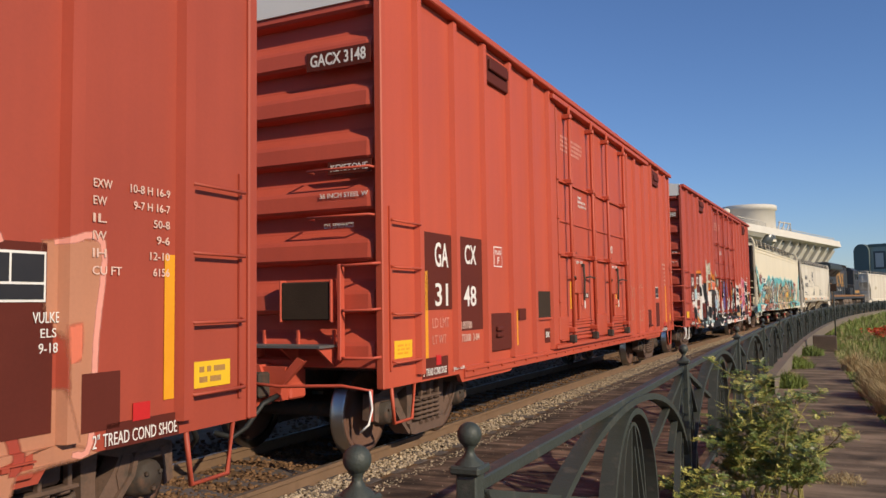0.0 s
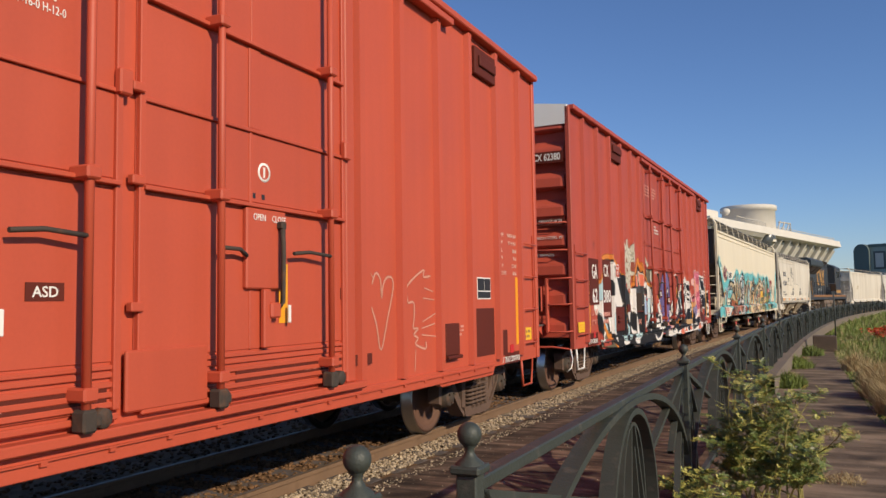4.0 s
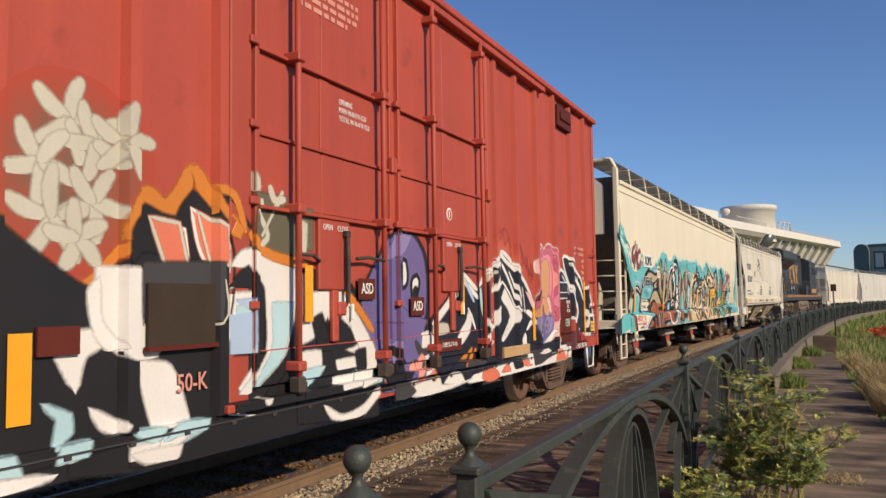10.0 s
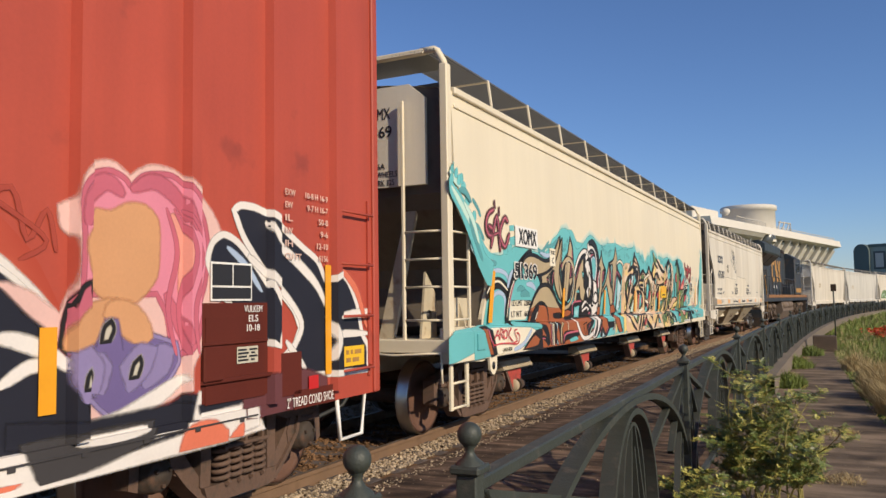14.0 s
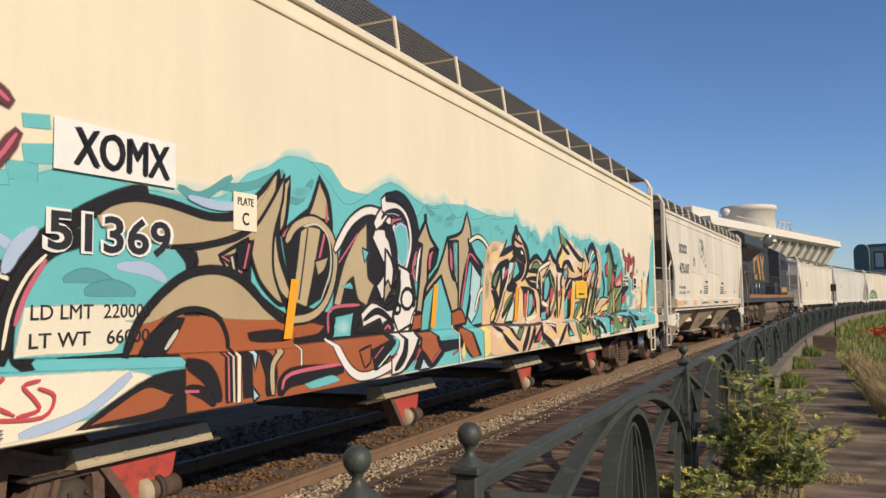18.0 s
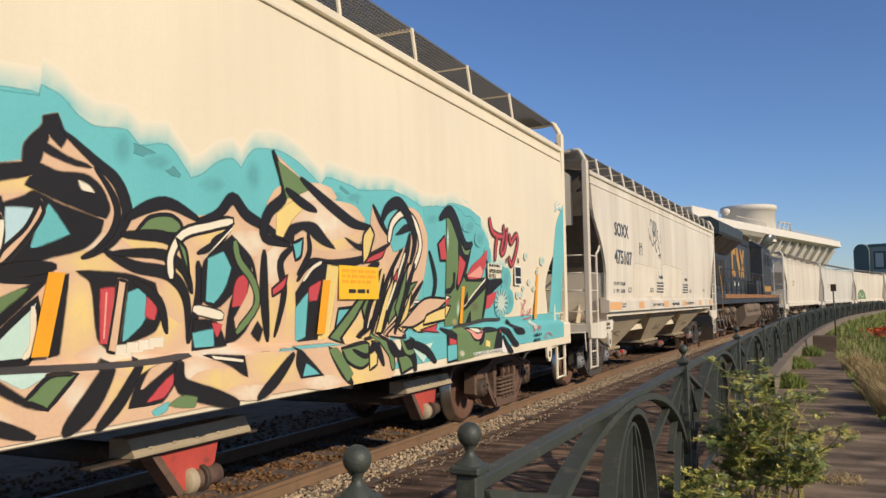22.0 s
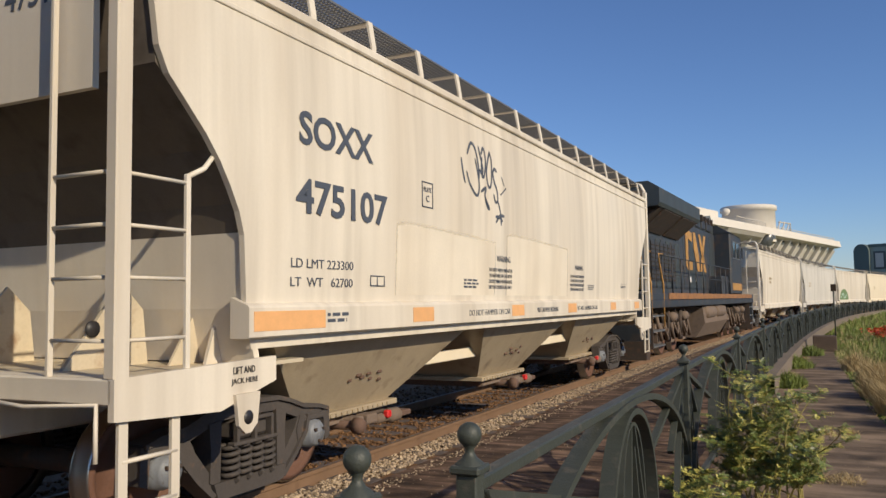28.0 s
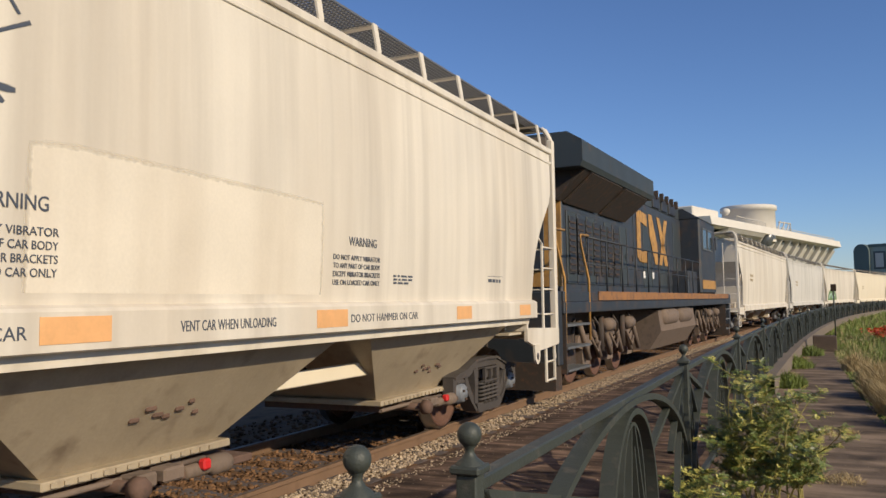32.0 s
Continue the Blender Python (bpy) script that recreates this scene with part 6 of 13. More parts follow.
    m.mist('yellow', 'peach', [(-0.88, 1.64), (-0.94, 1.52), (-1.07, 1.48), (-1.20, 1.53), (-1.25, 1.64), (-1.20, 1.75), (-1.08, 1.80), (-0.94, 1.75)])
    m.mist('yellow', 'peach', [(0.26, 1.89), (0.17, 1.83), (-0.04, 1.81), (-0.24, 1.82), (-0.31, 1.87), (-0.24, 1.92), (-0.04, 1.94), (0.17, 1.93)])
    m.mist('yellow', 'peach', [(0.84, 1.79), (0.79, 1.58), (0.66, 1.51), (0.53, 1.59), (0.48, 1.78), (0.53, 1.97), (0.65, 2.06), (0.79, 1.99)])
    m.mist('cream', 'peach', [(1.60, 2.07), (1.50, 2.00), (1.25, 1.96), (1.03, 1.97), (0.94, 2.04), (1.03, 2.11), (1.25, 2.15), (1.50, 2.14)])
    m.mist('cream', 'peach', [(2.90, 2.37), (2.70, 2.22), (2.27, 2.14), (1.88, 2.17), (1.73, 2.27), (1.88, 2.40), (2.27, 2.48), (2.71, 2.48)])
    m.mist('yellow', 'peach', [(1.78, 1.52), (1.71, 1.34), (1.55, 1.27), (1.41, 1.35), (1.35, 1.53), (1.41, 1.70), (1.56, 1.78), (1.71, 1.71)])
    m.mist('yellow', 'peach', [(3.48, 1.37), (3.26, 1.27), (2.77, 1.25), (2.33, 1.31), (2.16, 1.41), (2.33, 1.51), (2.77, 1.54), (3.26, 1.49)])
    m.mist('cream', 'peach', [(3.84, 1.72), (3.75, 1.42), (3.55, 1.31), (3.36, 1.43), (3.29, 1.71), (3.38, 2.00), (3.57, 2.13), (3.77, 2.01)])
    m.mist('yellow', 'peach', [(-0.10, 2.31), (-0.22, 2.25), (-0.49, 2.20), (-0.73, 2.19), (-0.82, 2.23), (-0.73, 2.28), (-0.49, 2.33), (-0.22, 2.35)])
    m.mist('cream', 'peach', [(-0.89, 2.07), (-0.95, 2.00), (-1.08, 1.97), (-1.21, 1.99), (-1.26, 2.04), (-1.21, 2.10), (-1.09, 2.13), (-0.95, 2.12)])
    m.mist('cream', 'peach', [(0.48, 1.32), (0.38, 1.27), (0.16, 1.27), (-0.05, 1.30), (-0.13, 1.36), (-0.05, 1.40), (0.16, 1.41), (0.38, 1.38)])
    m.mist('cream', 'peach', [(1.40, 1.29), (1.27, 1.23), (0.97, 1.23), (0.70, 1.27), (0.60, 1.33), (0.70, 1.38), (0.97, 1.39), (1.27, 1.35)])
    m.fill('ink', [(-0.93, 2.19), (-0.82, 2.28), (-0.68, 2.43), (-0.67, 2.41), (-0.75, 2.30), (-0.49, 2.36), (-0.48, 2.46), (-0.38, 2.58), (-0.38, 2.62), (-0.30, 2.65), (-0.24, 2.54), (-0.27, 2.48), (-0.35, 2.54), (-0.36, 2.48), (-0.23, 2.43), (-0.06, 2.40), (-0.19, 2.40), (-0.38, 2.44), (-0.40, 2.37), (-0.28, 2.34), (-0.11, 2.35), (-0.01, 2.30), (0.06, 2.19), (0.04, 2.12), (-0.25, 2.19), (-0.47, 2.25), (-0.43, 2.31), (-0.75, 2.22), (-0.89, 2.20)])
    m.fill('cream', [(-0.15, 2.31), (-0.09, 2.29), (-0.05, 2.26), (-0.12, 2.27)])
    m.stroke('ink', 0.050, [(-0.25, 2.56), (-0.05, 2.44), (0.10, 2.35), (0.18, 2.22), (0.18, 2.13), (0.08, 1.99), (-0.11, 1.89)])
    m.stroke('ink', 0.030, [(-0.05, 2.40), (0.06, 2.29), (0.12, 2.17), (0.08, 2.04), (-0.04, 1.93)])
    m.fill('ink', [(-0.84, 2.05), (-0.74, 2.10), (-0.59, 2.14), (-0.47, 2.19), (-0.42, 2.22), (-0.27, 2.17), (0.02, 2.11), (0.00, 2.04), (-0.10, 1.95), (-0.31, 1.89), (-0.52, 1.82), (-0.62, 1.80), (-0.59, 1.95), (-0.64, 1.85), (-0.81, 1.61), (-0.85, 1.76)])
    m.fill('sky', [(-0.81, 2.05), (-0.74, 2.08), (-0.74, 1.97), (-0.81, 1.89)])
    m.fill('scarlet', [(-0.76, 1.97), (-0.63, 2.06), (-0.64, 2.00), (-0.75, 1.92)])
    m.fill('sky', [(-0.57, 2.12), (-0.43, 2.13), (-0.46, 2.01), (-0.56, 1.91)])
    m.fill('teal', [(-0.33, 2.16), (-0.20, 2.02), (-0.42, 1.93), (-0.38, 2.06)])
    m.fill('peach', [(-0.60, 2.09), (-0.58, 1.98), (-0.61, 1.86), (-0.74, 1.70), (-0.79, 1.57), (-0.98, 1.35), (-1.08, 1.36), (-0.94, 1.50), (-0.77, 1.76), (-0.65, 1.92)], 0.018, 'ink')
    m.fill('peach', [(-0.38, 2.18), (-0.36, 2.12), (-0.44, 1.99), (-0.56, 1.85), (-0.62, 1.82), (-0.58, 1.91), (-0.46, 2.03)], 0.018, 'ink')
    m.line('cream', 0.025, [(-0.59, 2.05), (-0.61, 1.90), (-0.71, 1.76)])
    m.stroke('ink', 0.070, [(-1.17, 1.83), (-1.07, 1.95), (-0.95, 2.04), (-0.80, 2.10), (-0.60, 2.16)])
    m.fill('green', [(-1.14, 1.80), (-1.08, 1.92), (-0.94, 2.02), (-0.91, 1.98), (-1.04, 1.77)])
    m.stroke('ink', 0.040, [(-1.05, 1.75), (-0.95, 1.90), (-0.86, 2.03)])
    m.stroke('ink', 0.050, [(-0.84, 2.06), (-0.86, 1.73), (-0.94, 1.57)])
    m.stroke('ink', 0.070, [(-1.17, 1.81), (-1.07, 1.75), (-0.97, 1.64), (-0.94, 1.52)])
    m.line('cream', 0.020, [(-1.17, 1.78), (-1.08, 1.73), (-1.00, 1.62)])
    m.stroke('ink', 0.050, [(-1.17, 1.76), (-1.09, 1.71), (-1.01, 1.58), (-1.03, 1.42), (-1.13, 1.36)])
    m.fill('yellow', [(-1.16, 1.44), (-1.02, 1.57), (-1.01, 1.47), (-1.08, 1.38), (-1.16, 1.36)], 0.020, 'ink')
    m.fill('ink', [(-0.41, 1.74), (-0.33, 1.75), (-0.61, 1.50), (-0.77, 1.40), (-0.79, 1.46), (-0.67, 1.54), (-0.56, 1.65)])
    m.fill('green', [(-0.71, 1.57), (-0.61, 1.65), (-0.48, 1.71), (-0.43, 1.72), (-0.61, 1.58), (-0.74, 1.48)])
    m.fill('mint', [(-0.37, 1.67), (-0.35, 1.44), (-0.40, 1.35), (-0.69, 1.34), (-0.58, 1.48)], 0.035, 'ink')
    m.line('cream', 0.030, [(-0.39, 1.62), (-0.38, 1.44), (-0.42, 1.37)])
    m.stroke('ink', 0.050, [(-0.65, 1.79), (-0.48, 1.78), (-0.27, 1.79)])
    m.stroke('ink', 0.050, [(-0.62, 1.80), (-0.46, 1.82), (-0.27, 1.84)])
    m.fill('ink', [(-0.23, 1.78), (-0.19, 1.80), (-0.22, 1.38), (-0.28, 1.36)])
    m.fill('ink', [(-0.14, 1.82), (0.21, 1.81), (0.43, 1.76), (0.49, 1.56), (0.44, 1.47), (0.19, 1.40), (0.12, 1.37), (0.03, 1.45), (-0.04, 1.76)])
    m.fill('scarlet', [(0.03, 1.72), (0.12, 1.73), (0.12, 1.41), (0.05, 1.42)])
    m.fill('peach', [(0.15, 1.78), (0.21, 1.77), (0.17, 1.35), (0.10, 1.37)], 0.012, 'ink')
    m.fill('teal', [(0.23, 1.70), (0.35, 1.74), (0.36, 1.55), (0.21, 1.42)])
    m.fill('scarlet', [(0.38, 1.70), (0.46, 1.66), (0.44, 1.54), (0.37, 1.57)])
    m.line('rosy', 0.020, [(0.07, 1.70), (0.07, 1.45)])
    m.line('cream', 0.100, [(0.20, 1.37), (0.24, 1.37)])
    m.line('cream', 0.100, [(0.28, 1.38), (0.33, 1.38)])
    m.line('cream', 0.100, [(0.37, 1.39), (0.41, 1.39)])
    m.line('cream', 0.100, [(0.45, 1.40), (0.49, 1.40)])
    m.stroke('ink', 0.050, [(0.04, 1.94), (0.26, 1.86), (0.54, 1.82), (0.70, 1.67), (0.74, 1.38)])
    m.stroke('ink', 0.040, [(0.26, 1.78), (0.47, 1.65), (0.55, 1.45)])
    m.stroke('ink', 0.050, [(0.18, 2.13), (0.34, 2.22), (0.53, 2.26), (0.79, 2.18)])
    m.fill('green', [(0.25, 2.05), (0.36, 2.16), (0.53, 2.19), (0.62, 2.15), (0.65, 2.08)], 0.020, 'ink')
    m.stroke('ink', 0.045, [(0.15, 2.04), (0.48, 2.05), (0.61, 1.98)])
    m.stroke('ink', 0.045, [(0.10, 1.93), (0.48, 1.94), (0.67, 1.85), (0.75, 1.70)])
    m.line('cream', 0.040, [(0.56, 1.81), (0.55, 1.94), (0.65, 2.08), (0.89, 2.15), (1.10, 2.20)], 0.022, 'ink')
    m.fill('green', [(0.59, 2.05), (0.68, 1.98), (0.72, 1.80)], 0.015, 'ink')
    m.stroke('ink', 0.055, [(0.77, 2.17), (0.97, 2.24), (1.11, 2.36), (1.26, 2.26), (1.48, 2.19), (1.78, 2.08)])
    m.stroke('ink', 0.035, [(0.78, 1.96), (0.96, 2.04), (1.11, 2.17)])
    m.stroke('ink', 0.035, [(0.91, 2.04), (1.06, 2.11)])
    m.stroke('ink', 0.050, [(0.79, 1.91), (0.82, 1.70), (0.74, 1.38)])
    m.line('cream', 0.020, [(0.86, 1.94), (1.11, 2.15)])
    m.fill('ink', [(0.85, 1.91), (1.11, 2.10), (1.19, 2.05), (1.34, 1.94), (1.41, 1.71), (1.33, 1.48), (1.22, 1.39), (1.10, 1.36), (1.11, 1.54), (1.15, 1.71), (0.99, 1.61), (0.84, 1.66)])
    m.fill('teal', [(0.89, 1.93), (1.03, 1.98), (1.11, 1.88), (1.06, 1.75), (0.96, 1.64), (0.89, 1.66)])
    m.fill('scarlet', [(1.18, 1.79), (1.30, 1.85), (1.29, 1.63), (1.15, 1.61)])
    m.fill('peach', [(1.34, 1.89), (1.36, 1.62), (1.22, 1.42), (1.18, 1.53), (1.31, 1.71)])
    m.line('green', 0.045, [(1.15, 2.05), (1.20, 1.93), (1.36, 1.79), (1.41, 1.62), (1.22, 1.44)], 0.014, 'ink')
    m.fill('ink', [(0.78, 1.53), (0.99, 1.51), (1.11, 1.35), (0.78, 1.33)])
    m.fill('teal', [(0.78, 1.44), (0.96, 1.46), (0.98, 1.35), (0.81, 1.35)])
    m.fill('scarlet', [(0.96, 1.50), (1.05, 1.49), (1.01, 1.41)])
    m.line('cream', 0.050, [(0.79, 1.60), (0.95, 1.57), (1.04, 1.55)], 0.012, 'ink')
    m.stroke('ink', 0.060, [(1.47, 2.02), (1.49, 1.71), (1.56, 1.35)])
    m.stroke('ink', 0.050, [(1.83, 2.07), (1.67, 1.94), (1.73, 1.71), (1.64, 1.38)])
    m.fill('scarlet', [(1.58, 1.74), (1.77, 1.85), (1.73, 1.75), (1.59, 1.68)], 0.012, 'ink')
    m.fill('ink', [(1.37, 1.42), (1.43, 1.50), (1.49, 1.44), (1.46, 1.35)])
    m.stroke('ink', 0.060, [(1.55, 2.77), (1.70, 2.47), (1.51, 2.30), (1.47, 2.12), (1.79, 2.07)])
    m.fill('green', [(1.61, 2.70), (1.90, 2.60), (2.07, 2.56), (1.73, 2.43)])
    m.fill('yellow', [(1.61, 2.30), (1.80, 2.41), (1.94, 2.38), (1.79, 2.27), (1.71, 2.13), (1.61, 2.15)])
    m.stroke('ink', 0.050, [(1.71, 2.50), (1.92, 2.42), (2.13, 2.37)])
    m.fill('ink', [(1.69, 2.12), (1.79, 2.23), (2.10, 2.27), (2.29, 2.16), (2.42, 2.08), (2.19, 2.12), (1.95, 2.21), (1.83, 2.16), (1.82, 2.09)])
    m.stroke('ink', 0.060, [(1.90, 2.61), (2.27, 2.46), (2.70, 2.32), (2.99, 2.31)])
    m.stroke('ink', 0.040, [(3.03, 2.52), (3.17, 2.38), (3.33, 2.26)])
    m.stroke('ink', 0.050, [(3.35, 2.18), (2.89, 2.02), (2.38, 1.95), (2.06, 1.95), (1.89, 1.80)])
    m.fill('ink', [(2.55, 2.19), (2.79, 2.14), (3.04, 2.17), (2.83, 2.09)])
    m.fill('teal', [(1.81, 2.09), (1.95, 2.14), (1.93, 2.00), (1.86, 1.96)], 0.020, 'ink')
    m.stroke('ink', 0.040, [(2.01, 2.19), (2.04, 2.03), (1.89, 1.85)])
    m.fill('scarlet', [(2.95, 2.03), (3.28, 2.13), (3.20, 2.04), (2.92, 1.98)], 0.010, 'ink')
    m.fill('ink', [(1.88, 1.71), (2.13, 1.94), (2.46, 1.95), (2.38, 1.71), (2.25, 1.34), (1.94, 1.33)])
    m.fill('teal', [(1.89, 1.59), (2.04, 1.71), (2.03, 1.37), (1.91, 1.34)])
    m.fill('scarlet', [(2.06, 1.75), (2.22, 1.81), (2.17, 1.66), (2.07, 1.64)])
    m.fill('yellow', [(2.31, 1.94), (2.48, 1.93), (2.37, 1.35), (2.22, 1.33)])
    m.line('cream', 0.025, [(1.98, 1.81), (2.09, 1.91), (2.21, 1.96)])
    m.fill('teal', [(2.50, 1.58), (2.88, 1.60), (2.77, 1.49), (2.45, 1.36)], 0.020, 'ink')
    m.fill('green', [(2.37, 1.34), (2.91, 1.73), (2.93, 1.65), (2.77, 1.49), (2.51, 1.29)], 0.022, 'ink')
    m.stroke('ink', 0.050, [(3.26, 1.89), (3.14, 1.50), (2.81, 1.32)])
    m.stroke('ink', 0.040, [(3.64, 2.19), (3.32, 1.83), (3.21, 1.49)])
    m.stroke('ink', 0.050, [(4.08, 1.84), (3.65, 1.50), (3.30, 1.31)])
    m.stroke('ink', 0.035, [(3.77, 2.02), (3.52, 1.71), (3.36, 1.51)])
    m.stroke('ink', 0.030, [(3.44, 2.00), (3.39, 1.71)])
    m.fill('green', [(3.39, 1.57), (3.71, 1.78), (3.96, 1.84), (3.68, 1.62), (3.38, 1.42)], 0.015, 'ink')
    m.fill('teal', [(3.35, 2.23), (3.44, 2.39), (3.65, 2.45), (3.81, 2.37), (3.67, 2.19), (3.43, 2.11)])
    m.fill('ink', [(3.46, 2.27), (3.67, 2.39), (3.87, 2.37), (3.64, 2.31)])
    m.line('cream', 0.050, [(3.34, 2.22), (3.40, 2.38), (3.62, 2.50), (3.87, 2.43), (4.00, 2.20), (3.85, 1.95)], 0.024, 'ink')
    m.line('peach', 0.040, [(3.33, 1.33), (3.75, 1.48), (4.42, 1.51)], 0.020, 'ink')
    m.line('cream', 0.030, [(3.90, 1.63), (4.42, 1.64)], 0.012, 'ink')
    m.fill('peach', [(3.33, 1.31), (3.70, 1.50), (4.04, 1.62), (4.47, 1.67), (4.47, 1.54), (3.98, 1.47), (3.61, 1.29)], 0.020, 'ink')
    m.fill('yellow', [(3.82, 1.39), (4.18, 1.46), (4.46, 1.46), (4.46, 1.37), (4.03, 1.32)], 0.014, 'ink')
    m.fill('scarlet', [(4.06, 1.34), (4.46, 1.39), (4.43, 1.30)], 0.008, 'ink')
    m.stroke('ink', 0.050, [(4.21, 2.16), (4.38, 1.85), (4.28, 1.59)])
    m.fill('green', [(3.35, 1.24), (3.64, 1.25), (3.76, 1.00), (3.50, 0.95)], 0.020, 'ink')
    m.fill('mint', [(3.74, 1.17), (4.17, 1.21), (3.96, 1.02)])
    m.stroke('ink', 0.070, [(3.38, 1.24), (3.71, 1.12), (3.79, 0.95)])
    m.stroke('ink', 0.060, [(3.61, 1.25), (4.02, 1.14), (4.26, 1.00)])
    m.fill('yellow', [(-1.56, 1.31), (-1.33, 1.32), (-1.16, 1.32), (-1.15, 1.20), (-1.32, 1.04), (-1.55, 0.96)])
    m.fill('peach', [(-1.36, 1.32), (-1.16, 1.32), (-0.81, 1.32), (0.48, 1.26), (1.89, 1.27), (2.88, 1.27), (3.38, 1.27), (3.41, 1.14), (3.35, 1.03), (3.29, 0.97), (2.25, 0.98), (1.11, 0.98), (-0.46, 0.96), (-1.15, 0.96), (-1.35, 0.99)])
    m.mist('yellow', 'peach', [(-0.82, 1.07), (-0.88, 1.00), (-1.03, 0.99), (-1.17, 1.05), (-1.23, 1.13), (-1.17, 1.20), (-1.03, 1.21), (-0.88, 1.16)])
    m.mist('yellow', 'peach', [(-0.53, 1.16), (-0.60, 1.10), (-0.77, 1.09), (-0.92, 1.14), (-0.99, 1.21), (-0.93, 1.27), (-0.77, 1.28), (-0.60, 1.24)])
    m.mist('cream', 'peach', [(-0.53, 1.07), (-0.57, 1.03), (-0.66, 1.03), (-0.74, 1.06), (-0.78, 1.10), (-0.75, 1.13), (-0.66, 1.14), (-0.57, 1.11)])
    m.mist('yellow', 'peach', [(0.24, 1.12), (0.20, 1.01), (0.11, 0.97), (0.02, 1.03), (-0.02, 1.14), (0.02, 1.25), (0.11, 1.29), (0.20, 1.23)])
    m.mist('cream', 'peach', [(0.93, 1.17), (0.87, 1.09), (0.72, 1.07), (0.57, 1.12), (0.52, 1.20), (0.57, 1.28), (0.72, 1.30), (0.87, 1.26)])
    m.mist('yellow', 'peach', [(2.11, 1.12), (1.94, 1.05), (1.55, 1.05), (1.21, 1.11), (1.07, 1.20), (1.21, 1.27), (1.56, 1.28), (1.94, 1.22)])
    m.mist('yellow', 'peach', [(3.37, 0.98), (3.18, 0.86), (2.76, 0.85), (2.38, 0.94), (2.23, 1.07), (2.38, 1.17), (2.76, 1.20), (3.19, 1.12)])
    m.mist('cream', 'peach', [(2.54, 0.97), (2.42, 0.93), (2.15, 0.94), (1.91, 0.98), (1.81, 1.03), (1.91, 1.07), (2.16, 1.06), (2.42, 1.02)])
    m.mist('cream', 'peach', [(-0.03, 1.14), (-0.07, 1.07), (-0.17, 1.05), (-0.27, 1.09), (-0.31, 1.17), (-0.27, 1.24), (-0.17, 1.26), (-0.07, 1.22)])
    m.mist('cream', 'peach', [(-0.84, 1.19), (-0.92, 1.15), (-1.09, 1.15), (-1.26, 1.19), (-1.32, 1.25), (-1.26, 1.29), (-1.10, 1.29), (-0.92, 1.26)])
    m.mist('yellow', 'peach', [(-0.68, 1.01), (-0.74, 0.96), (-0.90, 0.97), (-1.05, 1.01), (-1.11, 1.07), (-1.05, 1.11), (-0.90, 1.12), (-0.74, 1.07)])
    m.mist('yellow', 'peach', [(0.48, 1.24), (0.41, 1.21), (0.26, 1.20), (0.12, 1.23), (0.06, 1.27), (0.12, 1.31), (0.26, 1.32), (0.41, 1.29)])
    m.mist('yellow', 'peach', [(1.34, 1.09), (1.23, 1.04), (0.97, 1.04), (0.74, 1.09), (0.64, 1.15), (0.74, 1.20), (0.97, 1.21), (1.23, 1.17)])
    m.mist('cream', 'peach', [(1.54, 0.99), (1.46, 0.96), (1.25, 0.96), (1.06, 1.00), (0.98, 1.04), (1.06, 1.07), (1.25, 1.07), (1.46, 1.04)])
    m.fill('ink', [(-1.16, 1.31), (-0.99, 1.30), (-0.94, 1.20), (-1.02, 1.24), (-1.16, 1.27)])
    m.stroke('ink', 0.050, [(-0.95, 1.21), (-0.73, 1.09), (-0.42, 0.97)])
    m.fill('ink', [(-0.81, 1.34), (-0.68, 1.30), (-0.47, 1.16), (-0.36, 1.10), (-0.48, 1.14), (-0.66, 1.24)])
    m.fill('mint', [(-0.68, 1.33), (-0.56, 1.32), (-0.34, 1.29), (-0.49, 1.22)])
    m.fill('green', [(-0.34, 1.27), (-0.17, 1.27), (-0.35, 1.10), (-0.48, 1.16)], 0.020, 'ink')
    m.stroke('ink', 0.080, [(0.07, 1.32), (-0.08, 1.11), (-0.25, 0.96)])
    m.stroke('ink', 0.050, [(0.29, 1.32), (0.12, 1.09), (-0.04, 0.95)])
    m.fill('ink', [(0.18, 1.04), (0.27, 1.22), (0.61, 1.30), (0.57, 1.20), (0.43, 1.05)])
    m.fill('peach', [(0.27, 1.14), (0.35, 1.25), (0.54, 1.29), (0.37, 1.20)])
    m.fill('scarlet', [(0.32, 1.06), (0.48, 1.18), (0.56, 1.21), (0.46, 1.09)])
    m.stroke('ink', 0.070, [(0.59, 1.30), (0.60, 1.13), (0.91, 1.02), (1.14, 0.95)])
    m.fill('green', [(0.49, 1.02), (0.60, 1.06), (0.73, 1.04), (0.71, 0.98)])
    m.fill('teal', [(0.36, 1.00), (0.49, 1.04), (0.47, 1.00), (0.39, 0.97)])
    m.fill('ink', [(0.83, 1.30), (1.19, 1.27), (1.23, 1.12), (1.05, 1.22)])
    m.line('cream', 0.030, [(0.91, 1.28), (1.17, 1.24)])
    m.stroke('ink', 0.060, [(1.77, 1.25), (1.55, 1.08), (1.34, 0.96)])
    m.fill('ink', [(1.82, 1.30), (2.17, 1.05), (1.86, 1.06), (1.80, 1.17)])
    m.fill('teal', [(1.93, 1.16), (2.10, 1.07), (1.89, 1.07)])
    m.stroke('ink', 0.050, [(2.25, 1.27), (2.45, 1.06), (2.61, 0.94)])
    m.fill('green', [(2.25, 1.25), (2.37, 1.25), (2.61, 1.03), (2.53, 0.97)])
    m.fill('green', [(2.43, 1.25), (2.90, 1.28), (3.06, 1.20), (2.78, 1.06), (2.53, 1.13)], 0.022, 'ink')
    m.stroke('ink', 0.030, [(2.61, 1.23), (2.83, 1.16), (2.97, 1.22)])
